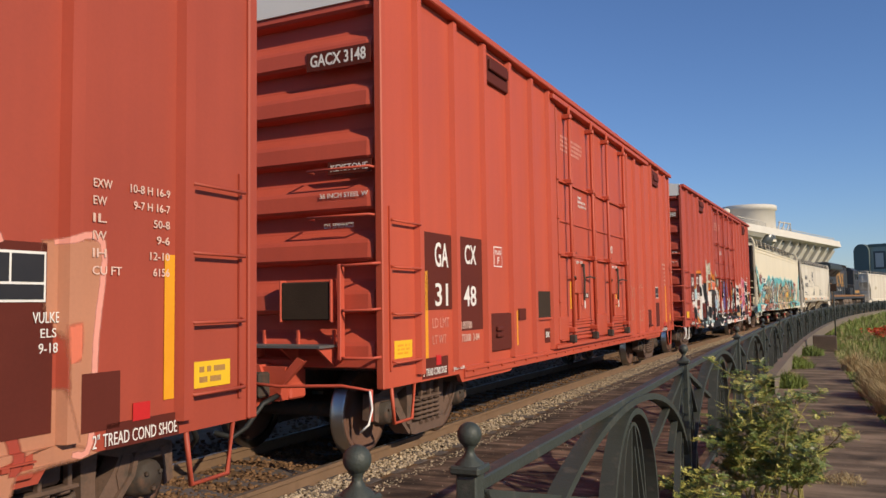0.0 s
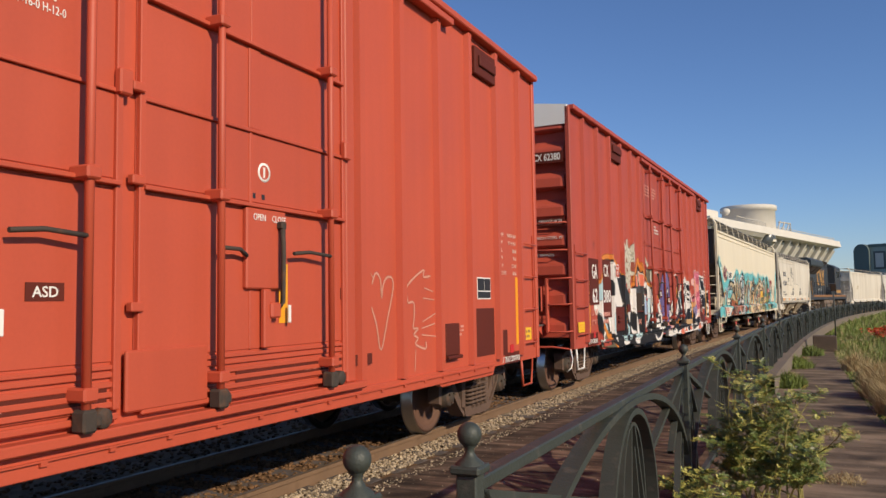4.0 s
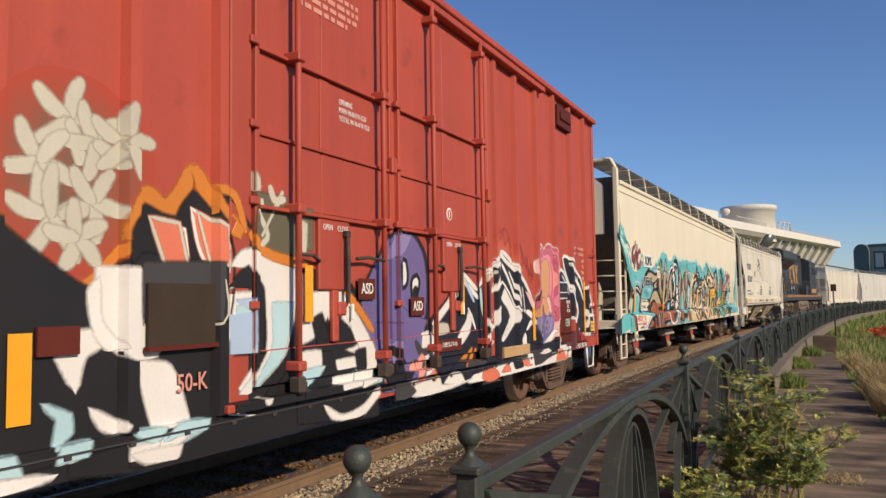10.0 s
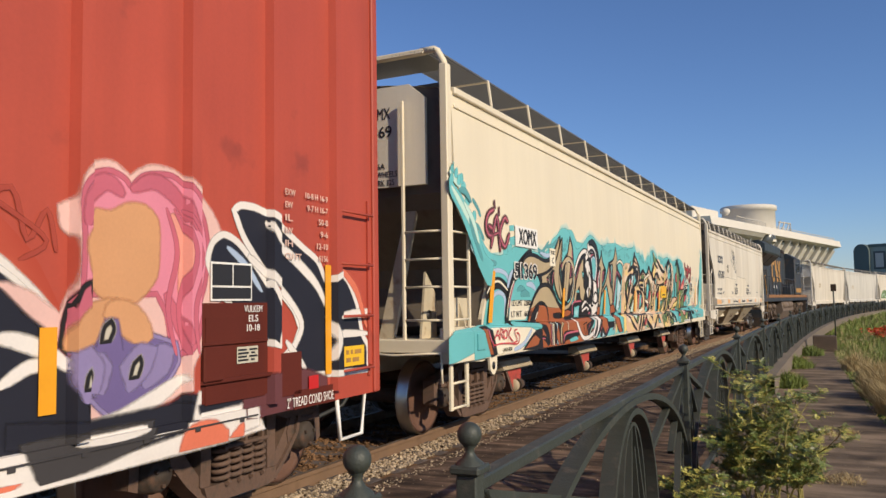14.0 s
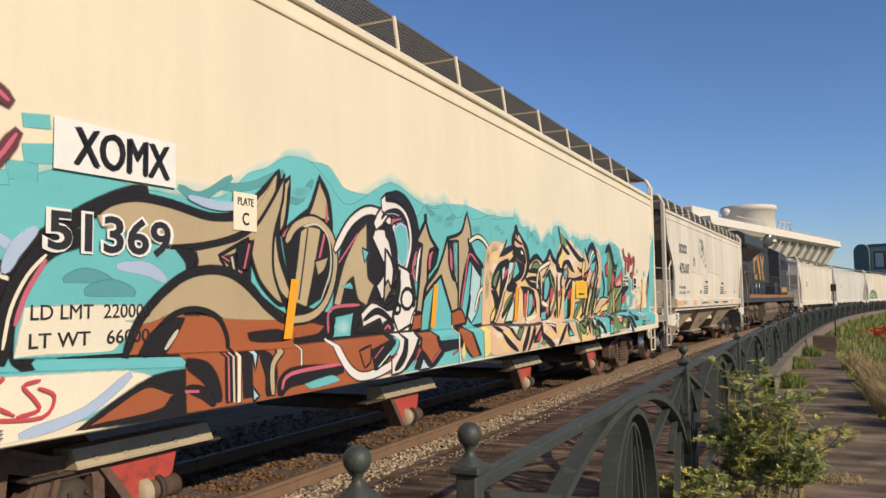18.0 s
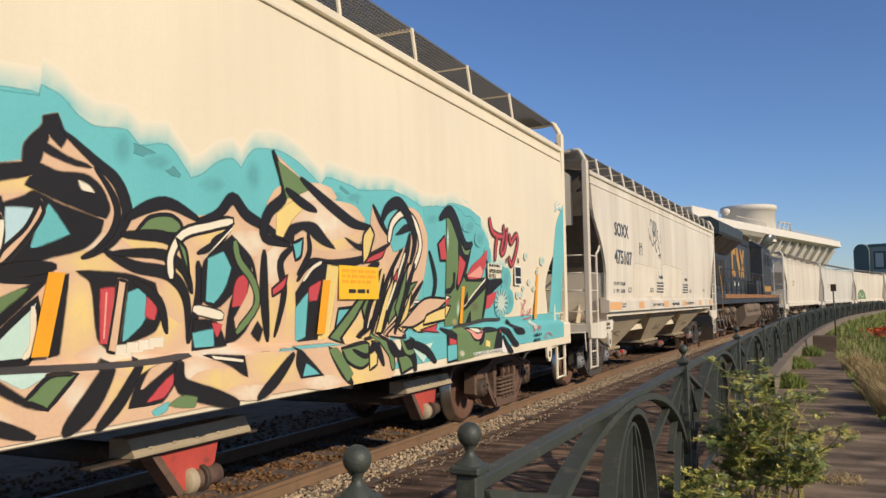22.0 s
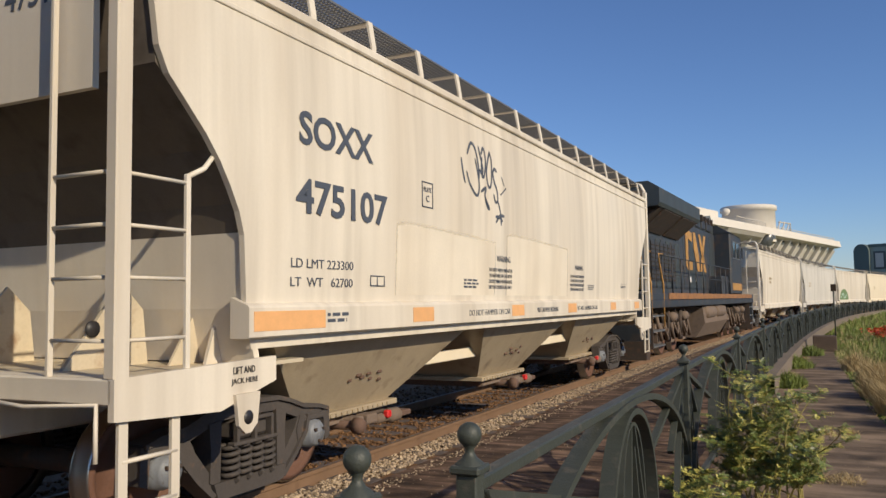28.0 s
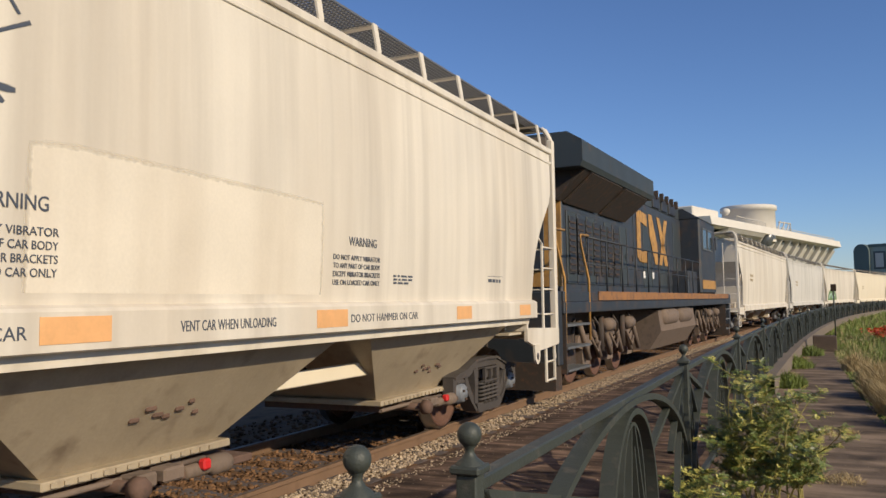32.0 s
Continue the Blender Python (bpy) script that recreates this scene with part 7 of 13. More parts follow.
    m.line('smoke', 0.030, [(-1.16, 1.34), (-0.66, 1.32), (0.21, 1.29), (0.72, 1.31)])
    m.fill('yellow', [(2.86, 2.22), (2.98, 2.33), (3.06, 2.25), (2.96, 2.04), (2.87, 1.97)], 0.020, 'ink')
    m.stroke('ink', 0.080, [(3.18, 2.35), (3.29, 2.51), (3.52, 2.59), (3.73, 2.47), (3.87, 2.25), (3.78, 2.00)])
    m.fill('yellow', [(3.14, 1.35), (3.30, 1.69), (3.46, 1.89), (3.39, 1.57), (3.25, 1.34)], 0.020, 'ink')
    m.fill('green', [(2.88, 1.58), (3.06, 1.81), (3.20, 1.94), (3.10, 1.70), (2.94, 1.47)], 0.022, 'ink')
    m.stroke('ink', 0.070, [(3.27, 1.34), (3.45, 1.70), (3.69, 2.10), (3.76, 2.31)])
    m.stroke('ink', 0.060, [(3.51, 1.32), (3.66, 1.63), (3.88, 2.01)])
    m.stroke('ink', 0.060, [(3.07, 1.34), (3.16, 1.58), (3.34, 1.85)])
    m.stroke('ink', 0.050, [(2.87, 1.83), (2.99, 1.93), (3.16, 1.99)])
    m.stroke('ink', 0.050, [(2.94, 1.36), (3.00, 1.58), (3.13, 1.76)])
    m.line('cream', 0.030, [(3.34, 1.57), (3.53, 1.88), (3.66, 2.10)])
    m.line('cream', 0.025, [(3.00, 1.41), (3.06, 1.58)])
    m.fill('scarlet', [(3.44, 1.85), (3.53, 1.96), (3.51, 1.82)], 0.010, 'ink')
    m.fill('green', [(3.49, 1.57), (3.63, 1.83), (3.73, 2.03), (3.69, 1.77), (3.56, 1.47)], 0.018, 'ink')
    m.fill('yellow', [(3.58, 1.38), (3.71, 1.57), (3.84, 1.77), (3.78, 1.53), (3.66, 1.34)], 0.014, 'ink')
    m.fill('yellow', [(2.88, 1.30), (3.07, 1.32), (3.02, 1.07), (2.89, 1.03)], 0.018, 'ink')
    m.line('green', 0.060, [(3.07, 1.32), (3.27, 1.16), (3.32, 1.03)], 0.020, 'ink')
    m.stroke('ink', 0.080, [(3.20, 1.33), (3.35, 1.18), (3.58, 1.18), (3.75, 1.27)])
    m.stroke('ink', 0.060, [(2.89, 1.19), (3.01, 1.24), (3.15, 1.05)])
    m.fill('cream', [(3.35, 1.27), (3.50, 1.27), (3.46, 1.17)])
    m.line('green', 0.040, [(3.50, 1.26), (3.60, 1.15), (3.73, 1.14)], 0.015, 'ink')
    m.fill('peach', [(3.60, 1.39), (4.12, 1.66), (4.74, 1.66), (4.41, 1.53), (3.91, 1.38)], 0.020, 'ink')
    m.fill('yellow', [(4.19, 1.49), (4.74, 1.59), (4.65, 1.43), (4.12, 1.39)], 0.020, 'ink')
    m.fill('scarlet', [(4.42, 2.25), (4.58, 2.35), (4.66, 2.08), (4.49, 2.07)], 0.020, 'ink')
    m.mist('teal_dark', 'teal', [(5.46, 2.54), (5.40, 2.48), (5.26, 2.44), (5.12, 2.44), (5.06, 2.47), (5.12, 2.53), (5.25, 2.57), (5.40, 2.58)])
    m.mist('teal_dark', 'teal', [(5.79, 2.41), (5.73, 2.33), (5.60, 2.28), (5.47, 2.30), (5.42, 2.36), (5.47, 2.44), (5.60, 2.49), (5.73, 2.48)])
    m.mist('teal_dark', 'teal', [(5.97, 2.18), (5.93, 2.07), (5.84, 2.02), (5.75, 2.06), (5.71, 2.16), (5.75, 2.26), (5.84, 2.31), (5.93, 2.28)])
    m.mist('teal_dark', 'teal', [(6.70, 1.91), (6.65, 1.79), (6.51, 1.74), (6.38, 1.79), (6.33, 1.90), (6.38, 2.01), (6.51, 2.07), (6.64, 2.03)])
    m.mist('teal_dark', 'teal', [(6.84, 1.62), (6.78, 1.50), (6.64, 1.46), (6.50, 1.51), (6.45, 1.62), (6.50, 1.74), (6.64, 1.79), (6.78, 1.74)])
    m.fill('green', [(4.63, 2.58), (4.72, 2.59), (4.85, 2.54), (4.99, 2.38), (5.14, 2.23), (5.32, 2.27), (5.27, 2.15), (5.21, 1.98), (5.25, 1.90), (5.79, 1.91), (5.82, 1.88), (5.80, 1.63), (5.73, 1.38), (5.28, 1.36), (4.66, 1.36)])
    m.stroke('ink', 0.110, [(4.45, 2.52), (4.63, 2.61), (4.75, 2.61), (4.89, 2.50), (5.03, 2.34), (5.18, 2.26), (5.36, 2.31)])
    m.fill('ink', [(4.95, 2.27), (5.00, 2.35), (5.14, 2.23), (5.32, 2.25), (5.25, 2.08), (5.15, 1.94), (5.04, 1.84), (4.95, 1.75), (4.91, 1.81), (4.97, 2.00)])
    m.fill('scarlet', [(4.99, 2.15), (5.16, 2.07), (4.99, 1.81), (4.96, 1.85)])
    m.fill('green', [(5.03, 2.28), (5.14, 2.21), (5.28, 2.23), (5.23, 2.17), (5.13, 2.18)])
    m.fill('ink', [(4.83, 1.95), (4.88, 1.94), (4.87, 1.79), (4.72, 1.71), (4.65, 1.72), (4.65, 1.76), (4.77, 1.78), (4.83, 1.85)])
    m.fill('cream', [(4.65, 1.70), (4.80, 1.68), (4.65, 1.64)], 0.010, 'ink')
    m.fill('yellow', [(4.65, 1.59), (4.79, 1.58), (4.68, 1.47), (4.65, 1.47)], 0.015, 'ink')
    m.fill('scarlet', [(4.65, 1.64), (4.74, 1.65), (4.69, 1.58)])
    m.mist('mint', 'green', [(4.69, 2.32), (4.69, 2.20), (4.67, 2.15), (4.64, 2.19), (4.63, 2.31), (4.64, 2.44), (4.66, 2.49), (4.68, 2.44)])
    m.mist('mint', 'green', [(5.04, 1.55), (5.02, 1.46), (5.00, 1.43), (4.97, 1.46), (4.95, 1.55), (4.96, 1.63), (4.99, 1.67), (5.02, 1.63)])
    m.mist('tan', 'green', [(5.01, 1.40), (4.98, 1.37), (4.91, 1.36), (4.84, 1.38), (4.81, 1.41), (4.84, 1.44), (4.91, 1.44), (4.98, 1.43)])
    m.mist('mint', 'green', [(5.60, 2.04), (5.56, 2.01), (5.47, 1.99), (5.38, 1.99), (5.34, 2.03), (5.38, 2.06), (5.47, 2.08), (5.56, 2.07)])
    m.mist('moss', 'green', [(5.66, 1.56), (5.60, 1.52), (5.48, 1.50), (5.36, 1.52), (5.31, 1.57), (5.36, 1.62), (5.48, 1.63), (5.60, 1.61)])
    m.fill('scarlet', [(5.22, 1.91), (5.34, 2.03), (5.65, 2.16), (5.82, 2.26), (5.79, 2.12), (5.71, 1.99), (5.64, 1.91), (5.27, 1.89)])
    m.fill('rosy', [(5.24, 1.92), (5.61, 2.05), (5.69, 1.99), (5.64, 1.91)])
    m.fill('ink', [(5.14, 1.91), (5.19, 1.95), (5.27, 1.88), (5.79, 1.91), (5.76, 1.88), (5.21, 1.86)])
    m.fill('ink', [(5.84, 1.88), (6.34, 1.91), (6.38, 1.87), (6.10, 1.77), (5.79, 1.62), (5.82, 1.77)])
    m.fill('scarlet', [(5.81, 1.68), (6.25, 1.76), (6.16, 1.70), (6.00, 1.57), (5.76, 1.53)])
    m.stroke('ink', 0.060, [(5.81, 2.13), (5.85, 2.02), (5.83, 1.87), (5.56, 1.73), (5.14, 1.53)])
    m.line('cream', 0.020, [(5.16, 1.57), (5.39, 1.70), (5.71, 1.86), (5.79, 1.90)])
    m.stroke('ink', 0.050, [(5.85, 1.88), (5.80, 1.61), (5.73, 1.38)])
    m.fill('ink', [(5.11, 1.57), (5.24, 1.74), (5.26, 1.63)])
    m.fill('cream', [(5.85, 2.09), (6.34, 2.09), (6.32, 1.93), (5.88, 1.91)])
    m.line('smoke', 0.035, [(4.91, 1.34), (5.36, 1.37), (5.80, 1.40), (6.33, 1.39)])
    m.fill('ink', [(5.23, 1.38), (5.35, 1.52), (5.38, 1.38)])
    m.fill('green', [(4.80, 1.32), (5.12, 1.33), (6.05, 1.29), (5.96, 1.04), (5.20, 0.99), (4.81, 0.97)])
    m.fill('ink', [(4.54, 1.35), (4.78, 1.31), (4.80, 0.98), (4.55, 0.97)])
    m.fill('teal', [(4.55, 1.15), (4.78, 1.15), (4.78, 1.00), (4.55, 0.99)])
    m.fill('scarlet', [(4.60, 1.23), (4.77, 1.20), (4.76, 1.16), (4.60, 1.17)])
    m.fill('rosy', [(5.14, 1.32), (5.60, 1.30), (5.57, 1.23), (5.44, 1.17), (5.28, 1.19), (5.18, 1.26)], 0.020, 'ink')
    m.fill('ink', [(5.26, 1.31), (5.53, 1.31), (5.51, 1.26), (5.36, 1.25)])
    m.fill('cream', [(5.29, 1.31), (5.50, 1.30), (5.47, 1.27), (5.36, 1.27)])
    m.mist('cream', 'green', [(5.02, 1.04), (4.99, 1.01), (4.92, 1.01), (4.85, 1.03), (4.82, 1.07), (4.85, 1.09), (4.92, 1.09), (4.99, 1.07)])
    m.stroke('ink', 0.050, [(5.60, 1.29), (5.54, 1.19), (5.44, 1.12)])
    m.stroke('ink', 0.040, [(6.05, 1.28), (5.80, 1.28), (5.60, 1.27)])
    m.fill('ink', [(6.03, 1.25), (6.16, 1.29), (6.18, 1.06), (6.01, 1.00), (5.89, 1.02)])
    m.fill('white', [(6.19, 1.06), (6.21, 1.14), (6.36, 0.98), (6.20, 0.97)])
    m.stroke('ink', 0.070, [(6.19, 1.27), (6.40, 1.23), (6.64, 1.09), (6.81, 1.04)])
    m.stroke('ink', 0.060, [(6.22, 1.19), (6.39, 1.04), (6.59, 0.96)])
    m.stroke('ink', 0.070, [(6.57, 1.37), (6.77, 1.25), (7.07, 1.20)])
    m.line('scarlet', 0.030, [(6.12, 1.24), (6.14, 1.25)])
    m.line('yellow', 0.120, [(5.68, 1.12), (5.73, 1.11)])
    m.mist('cream', 'teal', [(6.63, 1.60), (6.55, 1.46), (6.36, 1.41), (6.18, 1.47), (6.11, 1.61), (6.18, 1.74), (6.36, 1.80), (6.55, 1.75)])
    m.line('ink', 0.024, [(6.50, 1.60), (6.59, 1.60)])
    m.line('ink', 0.024, [(6.49, 1.56), (6.57, 1.53)])
    m.line('ink', 0.024, [(6.45, 1.52), (6.50, 1.47)])
    m.line('ink', 0.024, [(6.39, 1.50), (6.41, 1.44)])
    m.line('ink', 0.024, [(6.33, 1.50), (6.31, 1.44)])
    m.line('ink', 0.024, [(6.27, 1.52), (6.22, 1.48)])
    m.line('ink', 0.024, [(6.23, 1.56), (6.16, 1.54)])
    m.line('ink', 0.024, [(6.22, 1.61), (6.14, 1.61)])
    m.line('ink', 0.024, [(6.23, 1.65), (6.16, 1.68)])
    m.line('ink', 0.024, [(6.27, 1.69), (6.22, 1.74)])
    m.line('ink', 0.024, [(6.33, 1.71), (6.31, 1.77)])
    m.line('ink', 0.024, [(6.39, 1.71), (6.41, 1.77)])
    m.line('ink', 0.024, [(6.45, 1.69), (6.50, 1.74)])
    m.line('ink', 0.024, [(6.49, 1.65), (6.57, 1.68)])
    m.line('maroon', 0.085, [(5.91, 2.64), (5.95, 2.55), (6.03, 2.49), (6.20, 2.46), (6.35, 2.46)])
    m.line('maroon', 0.085, [(6.16, 2.44), (6.12, 2.31), (6.10, 2.16)])
    m.line('maroon', 0.085, [(6.40, 2.59), (6.40, 2.46), (6.31, 2.28), (6.37, 2.24), (6.47, 2.35), (6.53, 2.56)])
    m.line('maroon', 0.085, [(6.62, 2.49), (6.68, 2.40), (6.87, 2.52), (6.94, 2.43), (6.82, 2.21), (6.70, 2.11), (6.61, 2.19)])
    m.line('scarlet', 0.036, [(5.91, 2.64), (5.95, 2.55), (6.03, 2.49), (6.20, 2.46), (6.35, 2.46)])
    m.line('scarlet', 0.036, [(6.16, 2.44), (6.12, 2.31), (6.10, 2.16)])
    m.line('scarlet', 0.036, [(6.40, 2.59), (6.40, 2.46), (6.31, 2.28), (6.37, 2.24), (6.47, 2.35), (6.53, 2.56)])
    m.line('scarlet', 0.036, [(6.62, 2.49), (6.68, 2.40), (6.87, 2.52), (6.94, 2.43), (6.82, 2.21), (6.70, 2.11), (6.61, 2.19)])
    m.line('maroon', 0.050, [(6.51, 2.17), (6.51, 2.14)])
    m.line('maroon', 0.050, [(6.97, 2.19), (6.98, 2.16)])
    m.mist('teal', 'cream', [(7.38, 2.26), (7.35, 2.21), (7.28, 2.19), (7.22, 2.20), (7.19, 2.24), (7.22, 2.29), (7.29, 2.31), (7.35, 2.30)])
    m.mist('teal', 'cream', [(8.16, 2.22), (8.12, 2.17), (8.03, 2.14), (7.94, 2.16), (7.91, 2.20), (7.94, 2.26), (8.03, 2.29), (8.12, 2.27)])
    m.mist('teal', 'cream', [(7.53, 1.90), (7.50, 1.86), (7.44, 1.84), (7.39, 1.86), (7.36, 1.89), (7.39, 1.93), (7.44, 1.94), (7.50, 1.93)])
    m.mist('teal', 'cream', [(7.73, 1.81), (7.71, 1.78), (7.66, 1.76), (7.61, 1.77), (7.59, 1.80), (7.61, 1.83), (7.66, 1.85), (7.71, 1.84)])
    m.mist('teal', 'cream', [(7.86, 2.05), (7.84, 2.03), (7.79, 2.01), (7.75, 2.02), (7.73, 2.05), (7.75, 2.07), (7.79, 2.09), (7.84, 2.08)])
    m.mist('teal', 'cream', [(7.20, 1.71), (7.18, 1.67), (7.13, 1.66), (7.07, 1.67), (7.05, 1.71), (7.07, 1.74), (7.13, 1.76), (7.18, 1.74)])
    m.mist('teal', 'cream', [(7.07, 1.71), (7.04, 1.67), (6.98, 1.65), (6.92, 1.67), (6.89, 1.71), (6.92, 1.75), (6.98, 1.76), (7.04, 1.75)])
    m.mist('teal', 'cream', [(7.63, 1.29), (7.59, 1.24), (7.52, 1.23), (7.45, 1.25), (7.42, 1.30), (7.45, 1.34), (7.52, 1.35), (7.60, 1.33)])
    m.mist('teal', 'cream', [(7.27, 1.80), (7.25, 1.77), (7.20, 1.76), (7.16, 1.77), (7.14, 1.80), (7.16, 1.82), (7.20, 1.84), (7.25, 1.83)])
    m.line('scarlet', 0.014, [(7.16, 1.62), (7.20, 1.55), (7.32, 1.62), (7.24, 1.64)])
    m.line('scarlet', 0.014, [(7.16, 1.42), (7.20, 1.53), (7.28, 1.48), (7.20, 1.42), (7.36, 1.44)])
    m.line('scarlet', 0.014, [(7.40, 1.50), (7.44, 1.43), (7.57, 1.52), (7.52, 1.41)])
    m.line('scarlet', 0.014, [(7.24, 1.37), (7.44, 1.38), (7.61, 1.40)])
    m.line('scarlet', 0.014, [(7.34, 1.29), (7.36, 1.19)])
    m.line('scarlet', 0.014, [(7.44, 1.29), (7.48, 1.19), (7.57, 1.28)])
    m.line('scarlet', 0.014, [(7.65, 1.28), (7.66, 1.20), (7.74, 1.27), (7.78, 1.20)])
    m.line('scarlet', 0.014, [(7.97, 1.12), (8.16, 1.15), (8.32, 1.09)])
    m.line('scarlet', 0.014, [(7.89, 1.09), (8.06, 1.09)])
    m.line('sky', 0.030, [(8.72, 3.14), (8.86, 3.20)])
    m.line('sky', 0.030, [(8.74, 3.10), (8.98, 3.18)])
    m.line('sky', 0.030, [(8.72, 3.04), (8.92, 3.10), (9.04, 3.08)])
    m.line('maroon', 0.075, [(-8.13, 2.79), (-8.28, 2.73), (-8.36, 2.62), (-8.34, 2.50), (-8.22, 2.45), (-8.14, 2.53), (-8.28, 2.57)])
    m.line('rose', 0.022, [(-8.13, 2.79), (-8.28, 2.73), (-8.36, 2.62), (-8.34, 2.50), (-8.22, 2.45), (-8.14, 2.53), (-8.28, 2.57)])
    m.line('maroon', 0.075, [(-8.20, 2.32), (-8.02, 2.72), (-7.90, 2.29)])
    m.line('rose', 0.022, [(-8.20, 2.32), (-8.02, 2.72), (-7.90, 2.29)])
    m.line('maroon', 0.075, [(-8.12, 2.47), (-7.95, 2.51)])
    m.line('rose', 0.022, [(-8.12, 2.47), (-7.95, 2.51)])
    m.line('maroon', 0.075, [(-7.65, 2.68), (-7.75, 2.72), (-7.88, 2.59), (-7.91, 2.46), (-7.74, 2.34), (-7.60, 2.51)])
    m.line('rose', 0.022, [(-7.65, 2.68), (-7.75, 2.72), (-7.88, 2.59), (-7.91, 2.46), (-7.74, 2.34), (-7.60, 2.51)])
    m.line('maroon', 0.070, [(-8.09, 2.89), (-8.08, 2.83)])
    m.line('maroon', 0.070, [(-7.94, 2.82), (-7.94, 2.75)])
    m.fill('teal', [(-7.41, 1.92), (-7.14, 1.92), (-6.54, 2.0), (-6.32, 1.86), (-6.66, 1.59), (-6.82, 1.35), (-7.54, 1.37), (-7.54, 1.6)])
    m.stroke('teal_dark', 0.05, [(-7.28, 1.77), (-7.14, 1.8), (-6.96, 1.77)])
    m.stroke('teal_dark', 0.06, [(-7.14, 1.71), (-6.96, 1.73), (-6.79, 1.7)])
    m.stroke('lavender', 0.05, [(-6.93, 1.86), (-6.7, 1.85), (-6.54, 1.78)])
    m.fill('cream', [(-7.5, 1.62), (-7.14, 1.63), (-6.73, 1.62), (-6.7, 1.56), (-6.86, 1.54), (-6.73, 1.5), (-6.86, 1.43), (-6.94, 1.37), (-7.34, 1.38), (-7.54, 1.37)])
    m.line('ink', 0.1, [(-7.62, 1.37), (-7.6, 1.58), (-7.52, 1.79), (-7.38, 1.94), (-7.18, 2.02)])
    m.line('cream', 0.018, [(-7.61, 1.42), (-7.58, 1.62), (-7.5, 1.79), (-7.4, 1.9)])
    m.line('rose', 0.025, [(-7.55, 1.54), (-7.5, 1.7), (-7.4, 1.87)])
    m.stroke('lavender', 0.05, [(-7.46, 2.04), (-7.57, 1.93), (-7.63, 1.8)])
    m.fill('tan', [(-7.09, 2.17), (-6.96, 2.23), (-6.79, 2.26), (-6.49, 2.23), (-6.19, 2.19), (-5.85, 2.23), (-5.7, 2.2), (-6.0, 2.07), (-6.36, 2.02), (-6.58, 2.01), (-6.81, 2.07), (-7.04, 2.09)])
    m.line('ink', 0.05, [(-7.1, 2.16), (-7.0, 2.23), (-6.81, 2.28), (-6.53, 2.27), (-6.18, 2.22), (-5.85, 2.25)])
    m.line('ink', 0.03, [(-6.54, 1.99), (-6.28, 2.02), (-6.0, 2.08), (-5.72, 2.18)])
    m.stroke('lavender', 0.04, [(-6.38, 2.33), (-6.09, 2.3), (-5.78, 2.34)])
    m.fill('ink', [(-6.49, 2.0), (-6.26, 1.97), (-6.32, 1.89), (-6.24, 1.85), (-6.37, 1.82), (-6.38, 1.9)])
    m.fill('tan', [(-5.37, 2.62), (-5.54, 2.38), (-5.72, 2.18), (-5.92, 2.08), (-6.31, 1.99), (-6.28, 1.91), (-6.31, 1.86), (-6.23, 1.85), (-6.0, 1.88), (-6.08, 1.96), (-5.78, 2.1), (-5.73, 1.95), (-5.63, 1.79), (-5.44, 1.65), (-5.33, 1.61), (-5.48, 1.87), (-5.49, 2.14), (-5.4, 2.4)], 0.022, 'ink')
    m.fill('ink', [(-5.9, 2.04), (-5.72, 2.09), (-5.77, 1.87), (-5.86, 1.88)])
    m.line('rose', 0.03, [(-5.77, 2.05), (-5.81, 1.89)])
    m.fill('brown', [(-6.8, 1.34), (-6.73, 1.52), (-6.54, 1.54), (-6.27, 1.55), (-6.01, 1.53), (-5.45, 1.51), (-5.17, 1.44), (-5.22, 1.29)])
    m.fill('tan', [(-6.73, 1.52), (-6.58, 1.68), (-6.37, 1.79), (-6.14, 1.83), (-5.93, 1.79), (-5.69, 1.66), (-5.43, 1.51), (-5.99, 1.54), (-6.1, 1.58), (-6.33, 1.61), (-6.5, 1.58), (-6.62, 1.54)])
    m.line('ink', 0.055, [(-6.83, 1.34), (-6.74, 1.54), (-6.55, 1.72), (-6.32, 1.84), (-6.0, 1.86), (-5.76, 1.77), (-5.56, 1.62), (-5.33, 1.5)])
    m.line('ink', 0.035, [(-6.7, 1.33), (-6.62, 1.45), (-6.46, 1.57), (-6.26, 1.6), (-6.06, 1.54), (-5.96, 1.41), (-5.94, 1.3)])
    m.fill('ink', [(-6.73, 1.33), (-6.65, 1.45), (-6.46, 1.54), (-6.37, 1.54), (-6.46, 1.4), (-6.54, 1.32)])
    m.stroke('bone', 0.02, [(-6.52, 1.35), (-6.42, 1.47)])
    m.fill('ink', [(-5.74, 1.42), (-5.4, 1.43), (-5.22, 1.38), (-5.33, 1.34), (-5.7, 1.37)])
    m.line('scarlet', 0.017, [(-8.24, 1.15), (-8.15, 1.23), (-8.11, 1.26), (-8.07, 1.14)])
    m.line('scarlet', 0.017, [(-8.2, 1.19), (-8.14, 1.2), (-8.08, 1.19)])
    m.line('scarlet', 0.017, [(-8.06, 1.14), (-8.02, 1.27), (-7.94, 1.25), (-8.0, 1.2), (-7.91, 1.14)])
    m.line('scarlet', 0.017, [(-7.87, 1.26), (-7.93, 1.21), (-7.89, 1.15), (-7.82, 1.17), (-7.81, 1.23), (-7.87, 1.26)])
    m.line('scarlet', 0.017, [(-7.76, 1.27), (-7.77, 1.1)])
    m.line('scarlet', 0.017, [(-7.65, 1.28), (-7.75, 1.19), (-7.6, 1.09)])
    m.line('scarlet', 0.017, [(-7.46, 1.25), (-7.55, 1.23), (-7.49, 1.16), (-7.46, 1.1), (-7.58, 1.08)])
